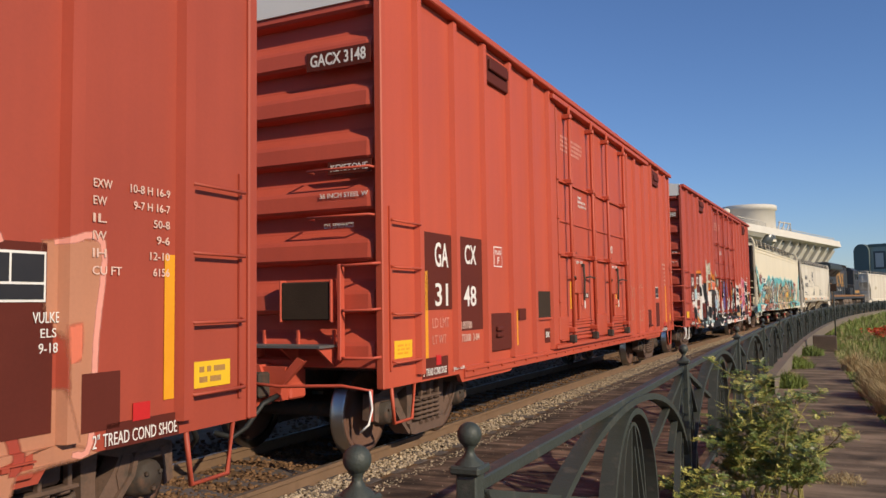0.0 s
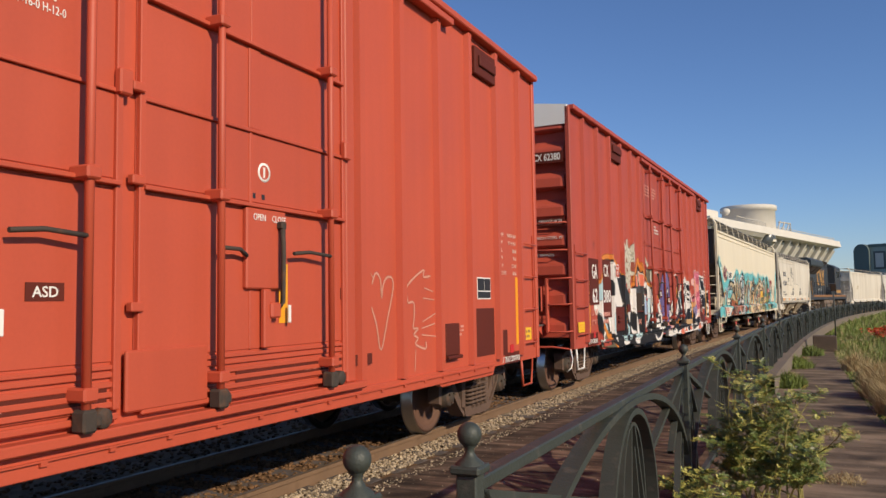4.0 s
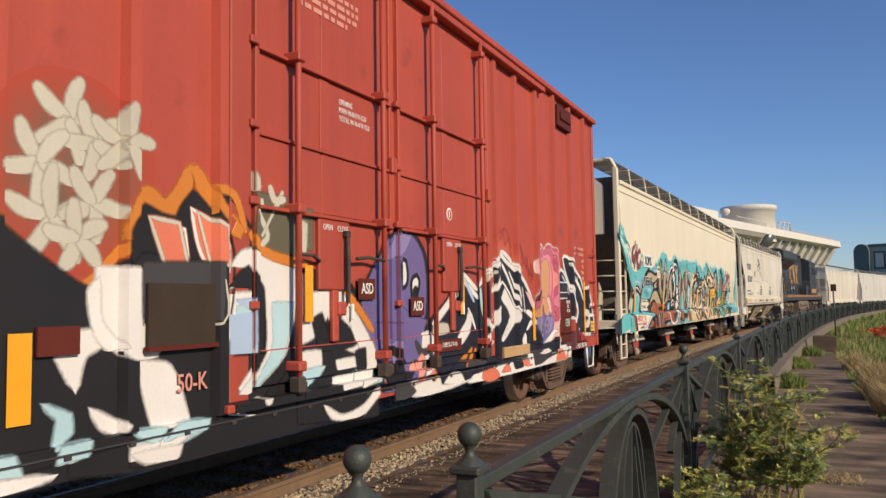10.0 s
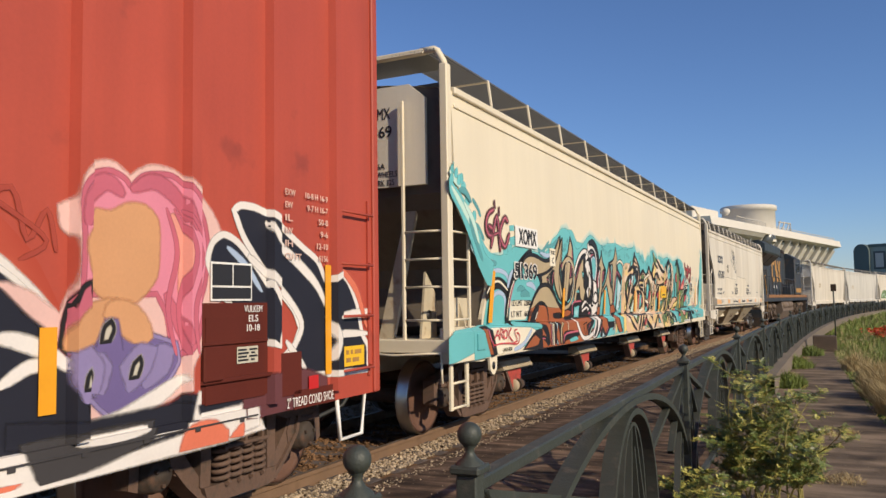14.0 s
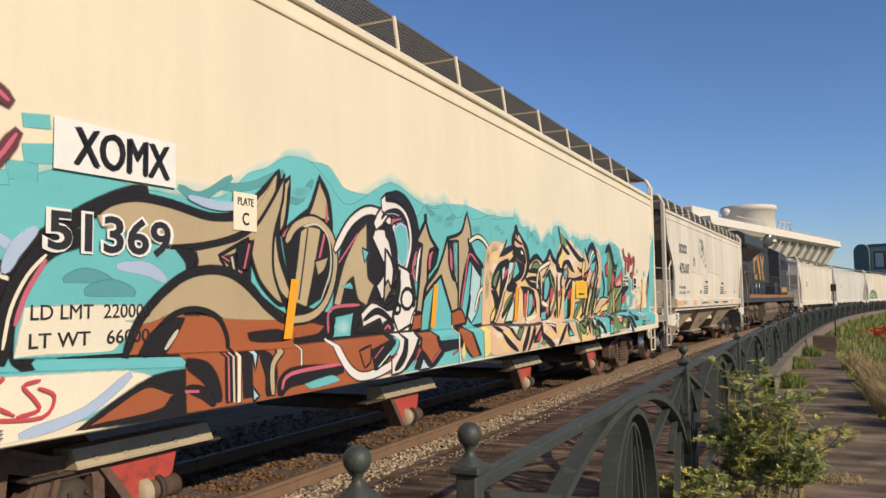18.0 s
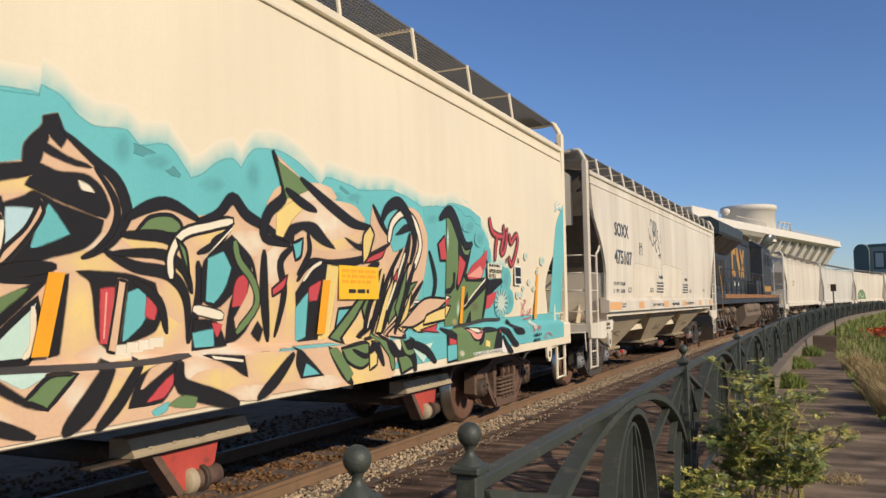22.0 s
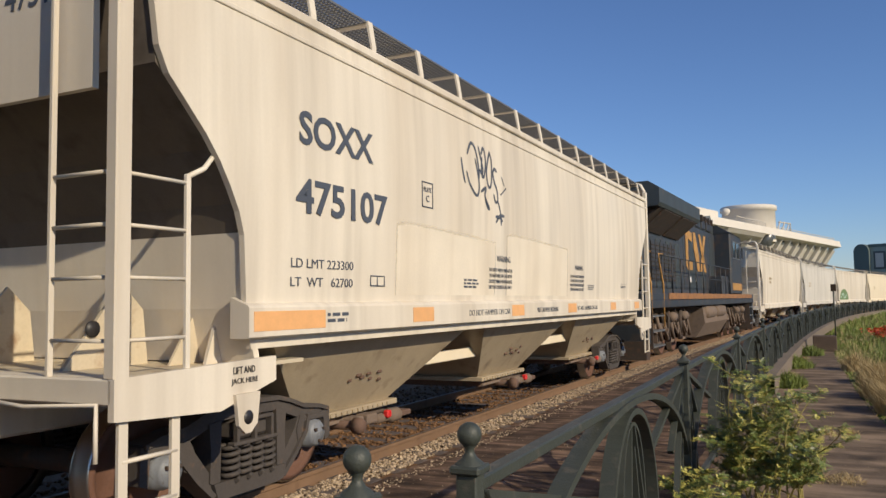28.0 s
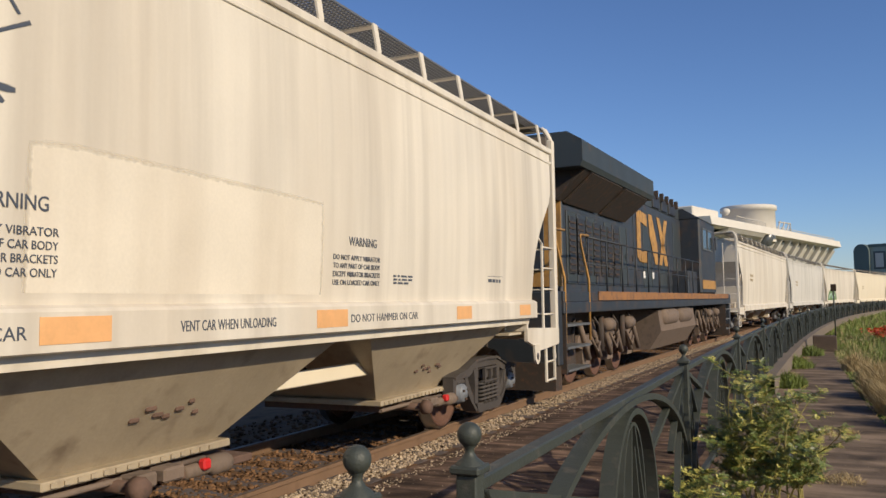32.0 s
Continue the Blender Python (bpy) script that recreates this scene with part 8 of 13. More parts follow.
    m.line('scarlet', 0.017, [(-8.3, 1.13), (-8.24, 1.08), (-8.05, 1.09), (-7.74, 1.08), (-7.44, 1.06), (-7.37, 1.16), (-7.46, 1.21)])

    m.fill('teal', [(-9.40, 3.02), (-9.28, 2.96), (-9.08, 2.86), (-8.84, 2.68), (-8.60, 2.45), (-8.42, 2.23), (-8.13, 2.11), (-8.18, 1.82), (-8.30, 1.84), (-8.60, 2.08), (-8.77, 2.29), (-9.15, 2.68), (-9.38, 2.86)])
    m.stroke('mint', 0.050, [(-9.38, 3.11), (-9.26, 3.03), (-9.12, 2.96)])
    m.stroke('teal_dark', 0.050, [(-9.15, 2.92), (-8.97, 2.92), (-8.81, 2.81)])
    m.stroke('mint', 0.050, [(-9.35, 2.94), (-9.08, 2.75), (-8.77, 2.50)])
    m.stroke('teal_dark', 0.050, [(-8.87, 2.61), (-8.69, 2.37), (-8.46, 2.12)])
    m.stroke('mint', 0.050, [(-9.01, 2.79), (-8.77, 2.60), (-8.58, 2.33)])
    m.stroke('teal', 0.090, [(-9.32, 3.18), (-9.30, 3.16), (-9.28, 3.16)])
    m.stroke('teal', 0.090, [(-9.24, 3.13), (-9.21, 3.11), (-9.18, 3.10)])
    m.stroke('teal', 0.090, [(-9.36, 3.06), (-9.33, 3.04), (-9.30, 3.04)])
    m.stroke('teal', 0.090, [(-9.18, 3.05), (-9.15, 3.04), (-9.11, 3.04)])


def mural_chalk(m):
    m.line('chalk', 0.018, [(2.88, 1.87), (2.85, 1.90)])
    m.line('chalk', 0.018, [(2.87, 1.81), (2.94, 1.91), (3.03, 1.85), (3.05, 1.67), (3.08, 1.79), (3.15, 1.87), (3.26, 1.87), (3.28, 1.76), (3.16, 1.46), (3.03, 1.17), (2.95, 1.41), (2.86, 1.58)])
    m.line('chalk', 0.018, [(3.60, 1.62), (3.59, 1.80), (3.96, 1.97), (3.96, 1.90), (4.13, 1.91)])
    m.line('chalk', 0.018, [(3.60, 1.62), (3.73, 1.62), (3.73, 1.46), (3.71, 1.36), (3.82, 1.35), (3.72, 1.29), (3.82, 1.25), (3.76, 1.19), (3.99, 1.13), (4.00, 1.20)])
    m.line('chalk', 0.018, [(3.76, 1.12), (3.74, 0.92)])
    m.line('chalk', 0.018, [(3.94, 1.42), (4.24, 1.50)])
    m.line('chalk', 0.018, [(3.91, 1.35), (4.22, 1.39)])
    m.line('chalk', 0.018, [(3.92, 1.28), (4.24, 1.25)])
    m.line('chalk', 0.018, [(3.98, 1.78), (4.19, 1.74)])
    m.line('chalk', 0.018, [(3.96, 1.67), (4.21, 1.65)])


def mural_white_hopper(m):
    m.line('slate', 0.028, [(-2.71, 3.38), (-2.60, 3.52), (-2.48, 3.48), (-2.40, 3.31), (-2.37, 3.13)])
    m.line('slate', 0.028, [(-2.89, 3.29), (-2.85, 3.14), (-2.80, 3.02)])
    m.line('slate', 0.028, [(-2.74, 3.15), (-2.67, 3.03), (-2.52, 2.92), (-2.43, 2.91), (-2.38, 3.02), (-2.41, 3.17), (-2.48, 3.34)])
    m.line('slate', 0.028, [(-2.37, 3.51), (-2.30, 3.36), (-2.25, 3.25), (-2.29, 3.19), (-2.35, 3.23)])
    m.line('slate', 0.028, [(-2.29, 3.44), (-2.23, 3.52), (-2.18, 3.47), (-2.16, 3.33), (-2.21, 3.19), (-2.27, 3.15), (-2.30, 3.24), (-2.27, 3.39)])
    m.line('slate', 0.028, [(-2.03, 3.50), (-1.97, 3.40), (-1.98, 3.16), (-2.04, 3.05), (-2.11, 3.09), (-2.14, 3.23), (-2.08, 3.40), (-2.02, 3.50)])
    m.line('slate', 0.028, [(-1.81, 3.29), (-1.88, 3.31), (-1.93, 3.25), (-1.90, 3.15), (-1.81, 3.04), (-1.79, 2.92), (-1.86, 2.88), (-1.92, 2.97)])
    m.line('slate', 0.028, [(-2.32, 2.97), (-2.17, 3.03), (-2.21, 2.92), (-2.07, 2.78), (-2.14, 2.80), (-2.20, 2.89)])
    m.line('slate', 0.028, [(-1.77, 2.89), (-1.70, 2.75), (-1.68, 2.61)])
    m.line('slate', 0.028, [(-1.58, 2.73), (-1.73, 2.72), (-1.85, 2.63)])
    m.line('slate', 0.028, [(-1.86, 2.70), (-1.73, 2.70), (-1.64, 2.66)])
    m.line('slate', 0.028, [(-1.63, 3.23), (-1.56, 3.14)])
    m.line('slate', 0.028, [(-1.50, 3.10), (-1.68, 3.00)])


def mural_lead_boxcar(m):
    m.fill('tanpink', [(5.96, 1.98), (6.37, 2.01), (6.32, 1.43), (6.29, 0.80), (6.10, 0.85), (6.09, 1.44), (5.97, 1.62)])
    m.fill('tanpink', [(5.57, 1.17), (6.06, 1.16), (6.16, 0.83), (6.33, 0.78), (5.78, 0.77), (5.74, 0.63), (5.59, 0.66)])
    m.line('rosy', 0.030, [(6.04, 1.99), (6.36, 2.01), (6.32, 1.43), (6.29, 0.84), (6.18, 0.79)])
    m.line('rosy', 0.030, [(5.55, 2.11), (5.63, 2.06), (5.70, 1.98)])
    m.line('brick', 0.050, [(5.77, 0.98), (5.81, 0.86), (5.78, 0.77)])
    m.line('bone', 0.040, [(5.57, 1.21), (5.70, 1.34), (5.66, 1.46)])
    m.fill('coral', [(6.09, 1.51), (6.21, 1.52), (6.21, 1.37), (6.10, 1.31)])


# ---- the track's line: arc length p along it, curving to the right ----
KNOTS, BEND = (-15.0, 15.0, 40.0, 70.0, 110.0), (0.00310, 0.00163, 0.00186, 0.00280, 0.00280)
ARC = np.linspace(-120, 420, 2701)
_h = np.cumsum(np.interp(ARC, KNOTS, BEND)) * 0.2
_h -= np.interp(0, ARC, _h)
_x, _y = np.cumsum(np.sin(_h)) * 0.2, np.cumsum(np.cos(_h)) * 0.2
_x, _y = _x - np.interp(0, ARC, _x) - 5.26, _y - np.interp(0, ARC, _y)


def track(p, off=0.0):
    """The point off metres to the right of the track's centre, and the heading."""
    h = float(np.interp(p, ARC, _h))
    return Vector((float(np.interp(p, ARC, _x)) + off * math.cos(h), float(np.interp(p, ARC, _y)) - off * math.sin(h), 0)), h


# distance that the train has rolled, by the second
ROLL_T = (0.0, 1.0, 2.0, 3.0, 3.5, 5.5, 6.0, 7.0, 8.0, 9.0, 10.0, 11.0, 12.0, 13.0, 14.0, 14.5, 16.5, 17.0, 18.0, 19.0, 20.0, 21.0, 22.0, 23.0, 24.0, 25.0, 25.5, 27.5, 28.0, 29.0, 30.0, 31.0, 32.0)
ROLL_S = (0.0, 2.77, 5.55, 8.28, 9.64, 14.71, 15.94, 18.3, 20.605, 22.847, 25.05, 27.2, 29.33, 31.31, 33.17, 34.08, 37.64, 38.52, 40.325, 42.1, 43.887, 45.68, 47.455, 49.245, 51.01, 52.76, 53.62, 57.09, 57.97, 59.75, 61.5, 63.24, 64.945)
_slope = np.gradient(np.array(ROLL_S), np.array(ROLL_T))


def rolled(t):
    i = int(np.clip(np.searchsorted(ROLL_T, t, side="right") - 1, 0, len(ROLL_T) - 2))
    w = ROLL_T[i + 1] - ROLL_T[i]
    q = (t - ROLL_T[i]) / w
    a, b = ROLL_S[i], ROLL_S[i + 1]
    return (2 * q**3 - 3 * q**2 + 1) * a + (q**3 - 2 * q**2 + q) * w * _slope[i] + (-2 * q**3 + 3 * q**2) * b + (q**3 - q**2) * w * _slope[i + 1]


def car_pose(u, half, t):
    """A car whose middle is u metres along the train, with its trucks half metres before and behind."""
    s = rolled(t)
    a, b = track(u - half - s)[0], track(u + half - s)[0]
    d = (b - a).normalized()
    return Matrix.Translation((a + b) / 2) @ Matrix.Rotation(-math.atan2(d.x, d.y), 4, "Z")


CARS, AXLES = [], []        # (thing, u, half), (wheel set, resting pose, radius)


# ---- running gear ----
def wheel_mesh(r):
    prof = [(0.09, 0.87), (0.13, 0.85), (0.15, 0.80), (r - 0.11, 0.77), (r - 0.085, 0.82), (r - 0.062, 0.835), (r - 0.012, 0.835)]
    return Shape().lathe(prof + [(r - 0.09, 0.70), (0.12, 0.70)], axis="x", n=32).mesh("wheel", WHEEL)


def tread_mesh(r):
    return Shape().lathe([(r - 0.014, 0.837), (r, 0.825), (r + 0.004, 0.73), (r + 0.028, 0.715), (r + 0.026, 0.695), (r - 0.06, 0.69)], axis="x", n=40).mesh("tread", TREAD)


WHEELS = {r: (wheel_mesh(r), tread_mesh(r)) for r in (0.457, 0.508)}
AXLE = Shape().lathe([(0.0, -0.98), (0.08, -0.98), (0.09, -0.7), (0.085, 0), (0.09, 0.7), (0.08, 0.98), (0.0, 0.98)], axis="x", n=12).mesh("axle", GRIME)


def wheel_set(car, y, r=0.457):
    ob = part("wheel_set", AXLE, None, car, "steel axle with two rusty wheels", pose(0, y, r))
    for turn in (0, 180):
        w = part("wheel", WHEELS[r][0], None, ob, "rust-brown wheel", pose(0, 0, 0, 0, 0, turn))
        part("tread", WHEELS[r][1], None, ob, "polished steel tread", pose(0, 0, 0, 0, 0, turn))
    AXLES.append((ob, pose(0, y, r), r))
    return ob


def truck_meshes(body, cap_paint):
    """Side frame with pedestal jaws, a sloping tension member, columns and a spring seat; springs, bearings, bolster."""
    s = Shape()
    half = [(1.10, 0.66), (0.96, 0.70), (0.72, 0.73), (0.52, 0.80), (0.36, 0.84), (0.0, 0.85)]
    low = [(0.0, 0.735), (0.34, 0.73), (0.50, 0.68), (0.70, 0.615), (0.94, 0.60), (1.10, 0.60)]
    s.prism([(y, z) for y, z in half] + [(-y, z) for y, z in half[::-1][1:]] + [(-y, z) for y, z in low[::-1]] + [(y, z) for y, z in low[1:-1]], 0.96, 1.09)
    rim = [(y, z + 0.012) for y, z in half] + [(-y, z + 0.012) for y, z in half[::-1][1:]] + [(-y, z - 0.025) for y, z in half] + [(y, z - 0.025) for y, z in half[::-1][1:]]
    s.prism(rim, 0.93, 1.12)
    for k in (-1, 1):
        s.prism([(k * 0.80, 0.64), (k * 0.76, 0.50), (k * 0.60, 0.32), (k * 0.44, 0.175), (k * 0.34, 0.175), (k * 0.34, 0.27), (k * 0.46, 0.36), (k * 0.60, 0.53), (k * 0.66, 0.64)], 0.96, 1.09)
        s.prism([(k * 0.81, 0.64), (k * 0.77, 0.49), (k * 0.61, 0.31), (k * 0.44, 0.16), (k * 0.40, 0.185), (k * 0.58, 0.34), (k * 0.735, 0.51), (k * 0.77, 0.64)], 0.93, 1.12)
        s.prism([(k * 0.47, 0.72), (k * 0.45, 0.52), (k * 0.46, 0.28), (k * 0.35, 0.22), (k * 0.335, 0.74)], 0.94, 1.105)
        s.prism([(k * 1.13, 0.66), (k * 1.14, 0.40), (k * 1.06, 0.37), (k * 1.045, 0.56), (k * 1.0, 0.63)], 0.95, 1.10)
        s.prism([(k * 0.78, 0.63), (k * 0.73, 0.56), (k * 0.72, 0.42), (k * 0.66, 0.38), (k * 0.63, 0.52), (k * 0.68, 0.64)], 0.95, 1.10)
        s.box(0.94, 1.11, k * 0.74, k * 1.03, 0.575, 0.625, 0.012)
    s.prism([(-0.44, 0.27), (-0.40, 0.155), (-0.30, 0.14), (0.30, 0.14), (0.40, 0.155), (0.44, 0.27)], 0.92, 1.13)
    frame_side = s.mesh("side_frame", body)
    spring = Shape()
    pts = [(0.068 * math.cos(a), 0.068 * math.sin(a), a / (2 * math.pi) * 0.052) for a in np.linspace(0, 2 * math.pi * 5.0, 51)]
    spring.tube(pts, 0.020, 6)
    spring = spring.mesh("spring", body)
    cap = Shape().lathe([(0.0, 1.17), (0.045, 1.17), (0.055, 1.155), (0.095, 1.15), (0.118, 1.125), (0.122, 1.08), (0.135, 1.07), (0.135, 0.93)], axis="x", n=20).mesh("bearing_cap", cap_paint)
    bolt = Shape()
    for j in range(3):
        a = j * 2.094 + 0.5
        bolt.box(1.145, 1.178, 0.070 * math.cos(a) - 0.014, 0.070 * math.cos(a) + 0.014, 0.070 * math.sin(a) - 0.014, 0.070 * math.sin(a) + 0.014, 0.005)
    bolster = Shape().box(-1.12, 1.12, -0.20, 0.20, 0.56, 0.72, 0.025).box(-0.3, 0.3, -0.3, 0.3, 0.66, 0.82, 0.02)
    for k in (-1, 1):
        bolster.box(-0.9, 0.9, k * 0.34, k * 0.40, 0.34, 0.44)
        for j in (-1, 1):       # open box ends of the bolster
            bolster.box(j * 1.12, j * 1.17, k * 0.195, k * 0.225, 0.53, 0.72, 0.006)
        bolster.box(k * 1.12, k * 1.17, -0.014, 0.014, 0.53, 0.72, 0.005).box(k * 1.12, k * 1.17, -0.225, 0.225, 0.70, 0.73, 0.006).box(k * 1.10, k * 1.18, -0.27, 0.27, 0.525, 0.555, 0.008)
    rod = Shape().tube([(0.82, -0.7, 0.60), (0.86, -0.3, 0.50), (0.82, 0.3, 0.46), (0.8, 0.75, 0.56)], 0.022, 6).tube([(0.9, -0.38, 0.30), (0.9, -0.36, 0.72)], 0.02, 6)
    return frame_side, spring, cap, bolt.mesh("cap_bolts", GRIME), bolster.mesh("truck", body), rod.mesh("brake_rod", GRIME)


TRUCK_SETS = {"brown": truck_meshes(TRUCK, GRIME), "dark": truck_meshes(TRUCK_DARK, CAP_GREY)}


def truck(car, y, tone="brown"):
    side, spring, cap, bolt, bolster, rod = TRUCK_SETS[tone]
    ob = part("truck", bolster, None, car, "grimy cast-steel truck with coil springs", pose(0, y, 0))
    for turn in (0, 180):
        m = pose(0, 0, 0, 0, 0, turn)
        part("side_frame", side, None, ob, "", m)
        for dy in (-0.215, -0.072, 0.072, 0.215):
            for dx in (0.965, 1.085):
                part("spring", spring, None, ob, "", m @ pose(dx, dy, 0.262))
        for dy in (-0.889, 0.889):
            part("bearing_cap", cap, None, ob, "", m @ pose(0, dy, 0.457))
            part("cap_bolts", bolt, None, ob, "", m @ pose(0, dy, 0.457))
    part("brake_rod", rod, None, ob)
    for dy in (-0.889, 0.889):
        wheel_set(car, y + dy)


def coupler(car, y0, y1):
    k = 1 if y1 > y0 else -1
    s = Shape().box(-0.09, 0.09, y0, y1 - k * 0.22, 0.78, 0.95, 0.02)
    s.prism([(-0.16, y1 - k * 0.26), (0.10, y1 - k * 0.26), (0.16, y1 - k * 0.10), (0.13, y1), (0.04, y1 - k * 0.04), (0.02, y1 - k * 0.12), (-0.08, y1 - k * 0.06), (-0.17, y1 - k * 0.02), (-0.19, y1 - k * 0.14)], 0.72, 1.0, "z")
    part("coupler", s, GRIME, car, "rusty knuckle coupler")
    hose = Shape().tube([(0.42, y0 - k * 0.02, 0.72), (0.40, y0 + k * 0.18, 0.66), (0.34, y0 + k * 0.34, 0.46), (0.22, y1 - k * 0.12, 0.36), (0.10, y1 + k * 0.02, 0.42)], 0.026, 8)
    part("air_hose", hose, RUBBER, car, "black rubber air hose")


# ---- boxcars ----
RIBS = (-7.03, -6.12, -5.22, -4.32, -3.42, -2.62, 2.62, 3.42, 4.32, 5.22, 6.12, 7.03)
HALF_BOX, SHEET, RIB = 7.75, 1.46, 0.065
HATCH = (4.42, 4.80)


def box_relief(v, z):
    """How far the boxcar's side stands out at a point: ribs, doors, door posts, track and sill."""
    x = SHEET
    if z <= 0.866:
        return x + (0.032 if abs(v) < 5.95 else 0.0)
    for r in RIBS:
        d = abs(v - r)
        if d < 0.0699:
            return x + RIB * min(1.0, (0.0699 - d) / 0.0249)
    if z < 0.932 and -2.62 < v < 2.6:
        return x + 0.112
    if -2.549 <= v <= -2.3 or 2.36 <= v <= 2.5:
        return x + 0.046
    if (-2.261 <= v <= -0.159 or -0.031 <= v <= 2.341) and 1.02 < z < 4.78:
        if -2.21 > v or -0.21 < v < -0.159 or -0.031 < v < 0.02 or v > 2.29:
            return x + 0.052
        return x + (0.036 if z < 1.275 else 0.023)
    return x


BOX_V = sorted([r + d for r in RIBS for d in (-0.07, -0.045, 0.045, 0.07)] + [e + d for e in (-2.3, -2.26, -2.21, -0.21, -0.16, -0.03, 0.02, 2.29, 2.34, 2.6) for d in (-0.0015, 0.0015)])
BOX_Z = (0.8645, 0.8675, 0.9305, 0.9335, 1.0185, 1.0215, 1.2735, 1.2765)


def boxcar(label, u, paint, marks):
    car = thing("boxcar", label, "boxcar", "cars of the train")
    CARS.append((car, u, 6.2))
    # side sheets with a stepped sill, roof, floor
    for k in (1, -1):
        outline = [(-HALF_BOX, 0.78), (-6.02, 0.78), (-5.95, 0.68), (-4.4, 0.68), (-4.3, 0.72), (4.3, 0.72), (4.4, 0.68), (5.95, 0.68), (6.02, 0.78), (HALF_BOX, 0.78), (HALF_BOX, 5.02), (-HALF_BOX, 5.02)]
        part("side_sheet", Shape().prism(outline, k * (SHEET - 0.05), k * SHEET), paint, car)
        post = Shape().prism([(SHEET * k, -0.07), ((SHEET + RIB) * k, -0.045), ((SHEET + RIB) * k, 0.045), (SHEET * k, 0.07)], 0.87, 4.96, "z").mesh("side_post", paint)
        for y in RIBS:
            part("side_post", post, None, car, m=pose(0, y, 0))
        for y in (-HALF_BOX, HALF_BOX):
            s = Shape().box(k * (SHEET - 0.06), k * (SHEET + 0.03), y - 0.05, y + 0.05, 0.78, 5.03, 0.012)
            part("corner_post", s, paint, car)
        part("top_chord", Shape().box(k * (SHEET - 0.02), k * (SHEET + 0.11), -HALF_BOX, HALF_BOX, 4.97, 5.06, 0.012), paint, car)
        sill = Shape().box(k * (SHEET - 0.03), k * (SHEET + 0.030), -5.9, 5.9, 0.722, 0.862, 0.006)
        part("side_sill", sill, paint, car)
        lip = Shape().box(k * SHEET, k * (SHEET + 0.052), -5.9, 5.9, 0.806, 0.816)
        for i in range(26):
            lip.box(k * SHEET, k * (SHEET + 0.05), -5.7 + i * 0.456, -5.655 + i * 0.456, 0.782, 0.808)
        part("sill_lip", lip, marks.get("lip", paint), car)
        doors(car, k, paint, marks.get("lip") is None)
    roof = Shape().prism([(-SHEET, 5.0), (-SHEET, 5.06), (-0.7, 5.15), (0, 5.17), (0.7, 5.15), (SHEET, 5.06), (SHEET, 5.0)], -HALF_BOX, HALF_BOX, "y")
    for i in range(17):
        y = -7.5 + i * 0.94
        roof.prism([(-SHEET, 5.06), (-0.7, 5.18), (0, 5.2), (0.7, 5.18), (SHEET, 5.06)], y - 0.05, y + 0.05, "y")
    part("roof", roof, ROOF_WHITE, car, "white painted steel roof")
    part("floor", Shape().box(-1.4, 1.4, -7.7, 7.7, 0.95, 1.05).box(-0.3, 0.3, -8.2, 8.2, 0.7, 0.95, 0.02), GRIME, car)
    under = Shape()
    for y in (-3.6, -2.4, -1.2, 0, 1.2, 2.4, 3.6):
        under.prism([(-1.38, 0.95), (-0.3, 0.72), (0.3, 0.72), (1.38, 0.95)], y - 0.05, y + 0.05, "y")
    under.tube([(0.62, -5, 0.78), (0.62, 5, 0.78)], 0.025, 6).lathe([(0, -0.5), (0.17, -0.48), (0.19, -0.4), (0.19, 0.4), (0.17, 0.48), (0, 0.5)], (0.75, 1.6, 0.78), "y", 14)
    part("underframe", under, GRIME, car)
    for y, k in ((-HALF_BOX, -1), (HALF_BOX, 1)):
        box_end(car, y, k, paint)
        coupler(car, y + k * 0.35, y + k * 0.86)
    for y in (-6.2, 6.2):
        truck(car, y)
    for y0, y1 in ((-7.62, -7.05), (7.05, 7.62)):
        ladder = part("ladder", Shape().box(SHEET + 0.002, SHEET + 0.02, y0 - 0.02, y0 + 0.02, 0.95, 2.6).box(SHEET + 0.002, SHEET + 0.02, y1 - 0.02, y1 + 0.02, 0.95, 2.6), paint, car)
        for z in (1.03, 1.51, 1.98, 2.45):
            part("rung", Shape().tube([(SHEET + 0.0, y0, z + 0.02), (SHEET + 0.07, y0 + 0.02, z), (SHEET + 0.07, y1 - 0.02, z), (SHEET + 0.0, y1, z + 0.02)], 0.013, 6), paint, ladder)
        st = Shape().tube([(SHEET - 0.02, y0 + 0.04, 0.82), (SHEET - 0.02, y0 + 0.10, 0.42), (SHEET - 0.02, y1 - 0.10, 0.42), (SHEET - 0.02, y1 - 0.04, 0.82)], 0.02, 6)
        part("stirrup_step", st, marks.get("step", paint), car)
    marks["draw"](car)
    return car


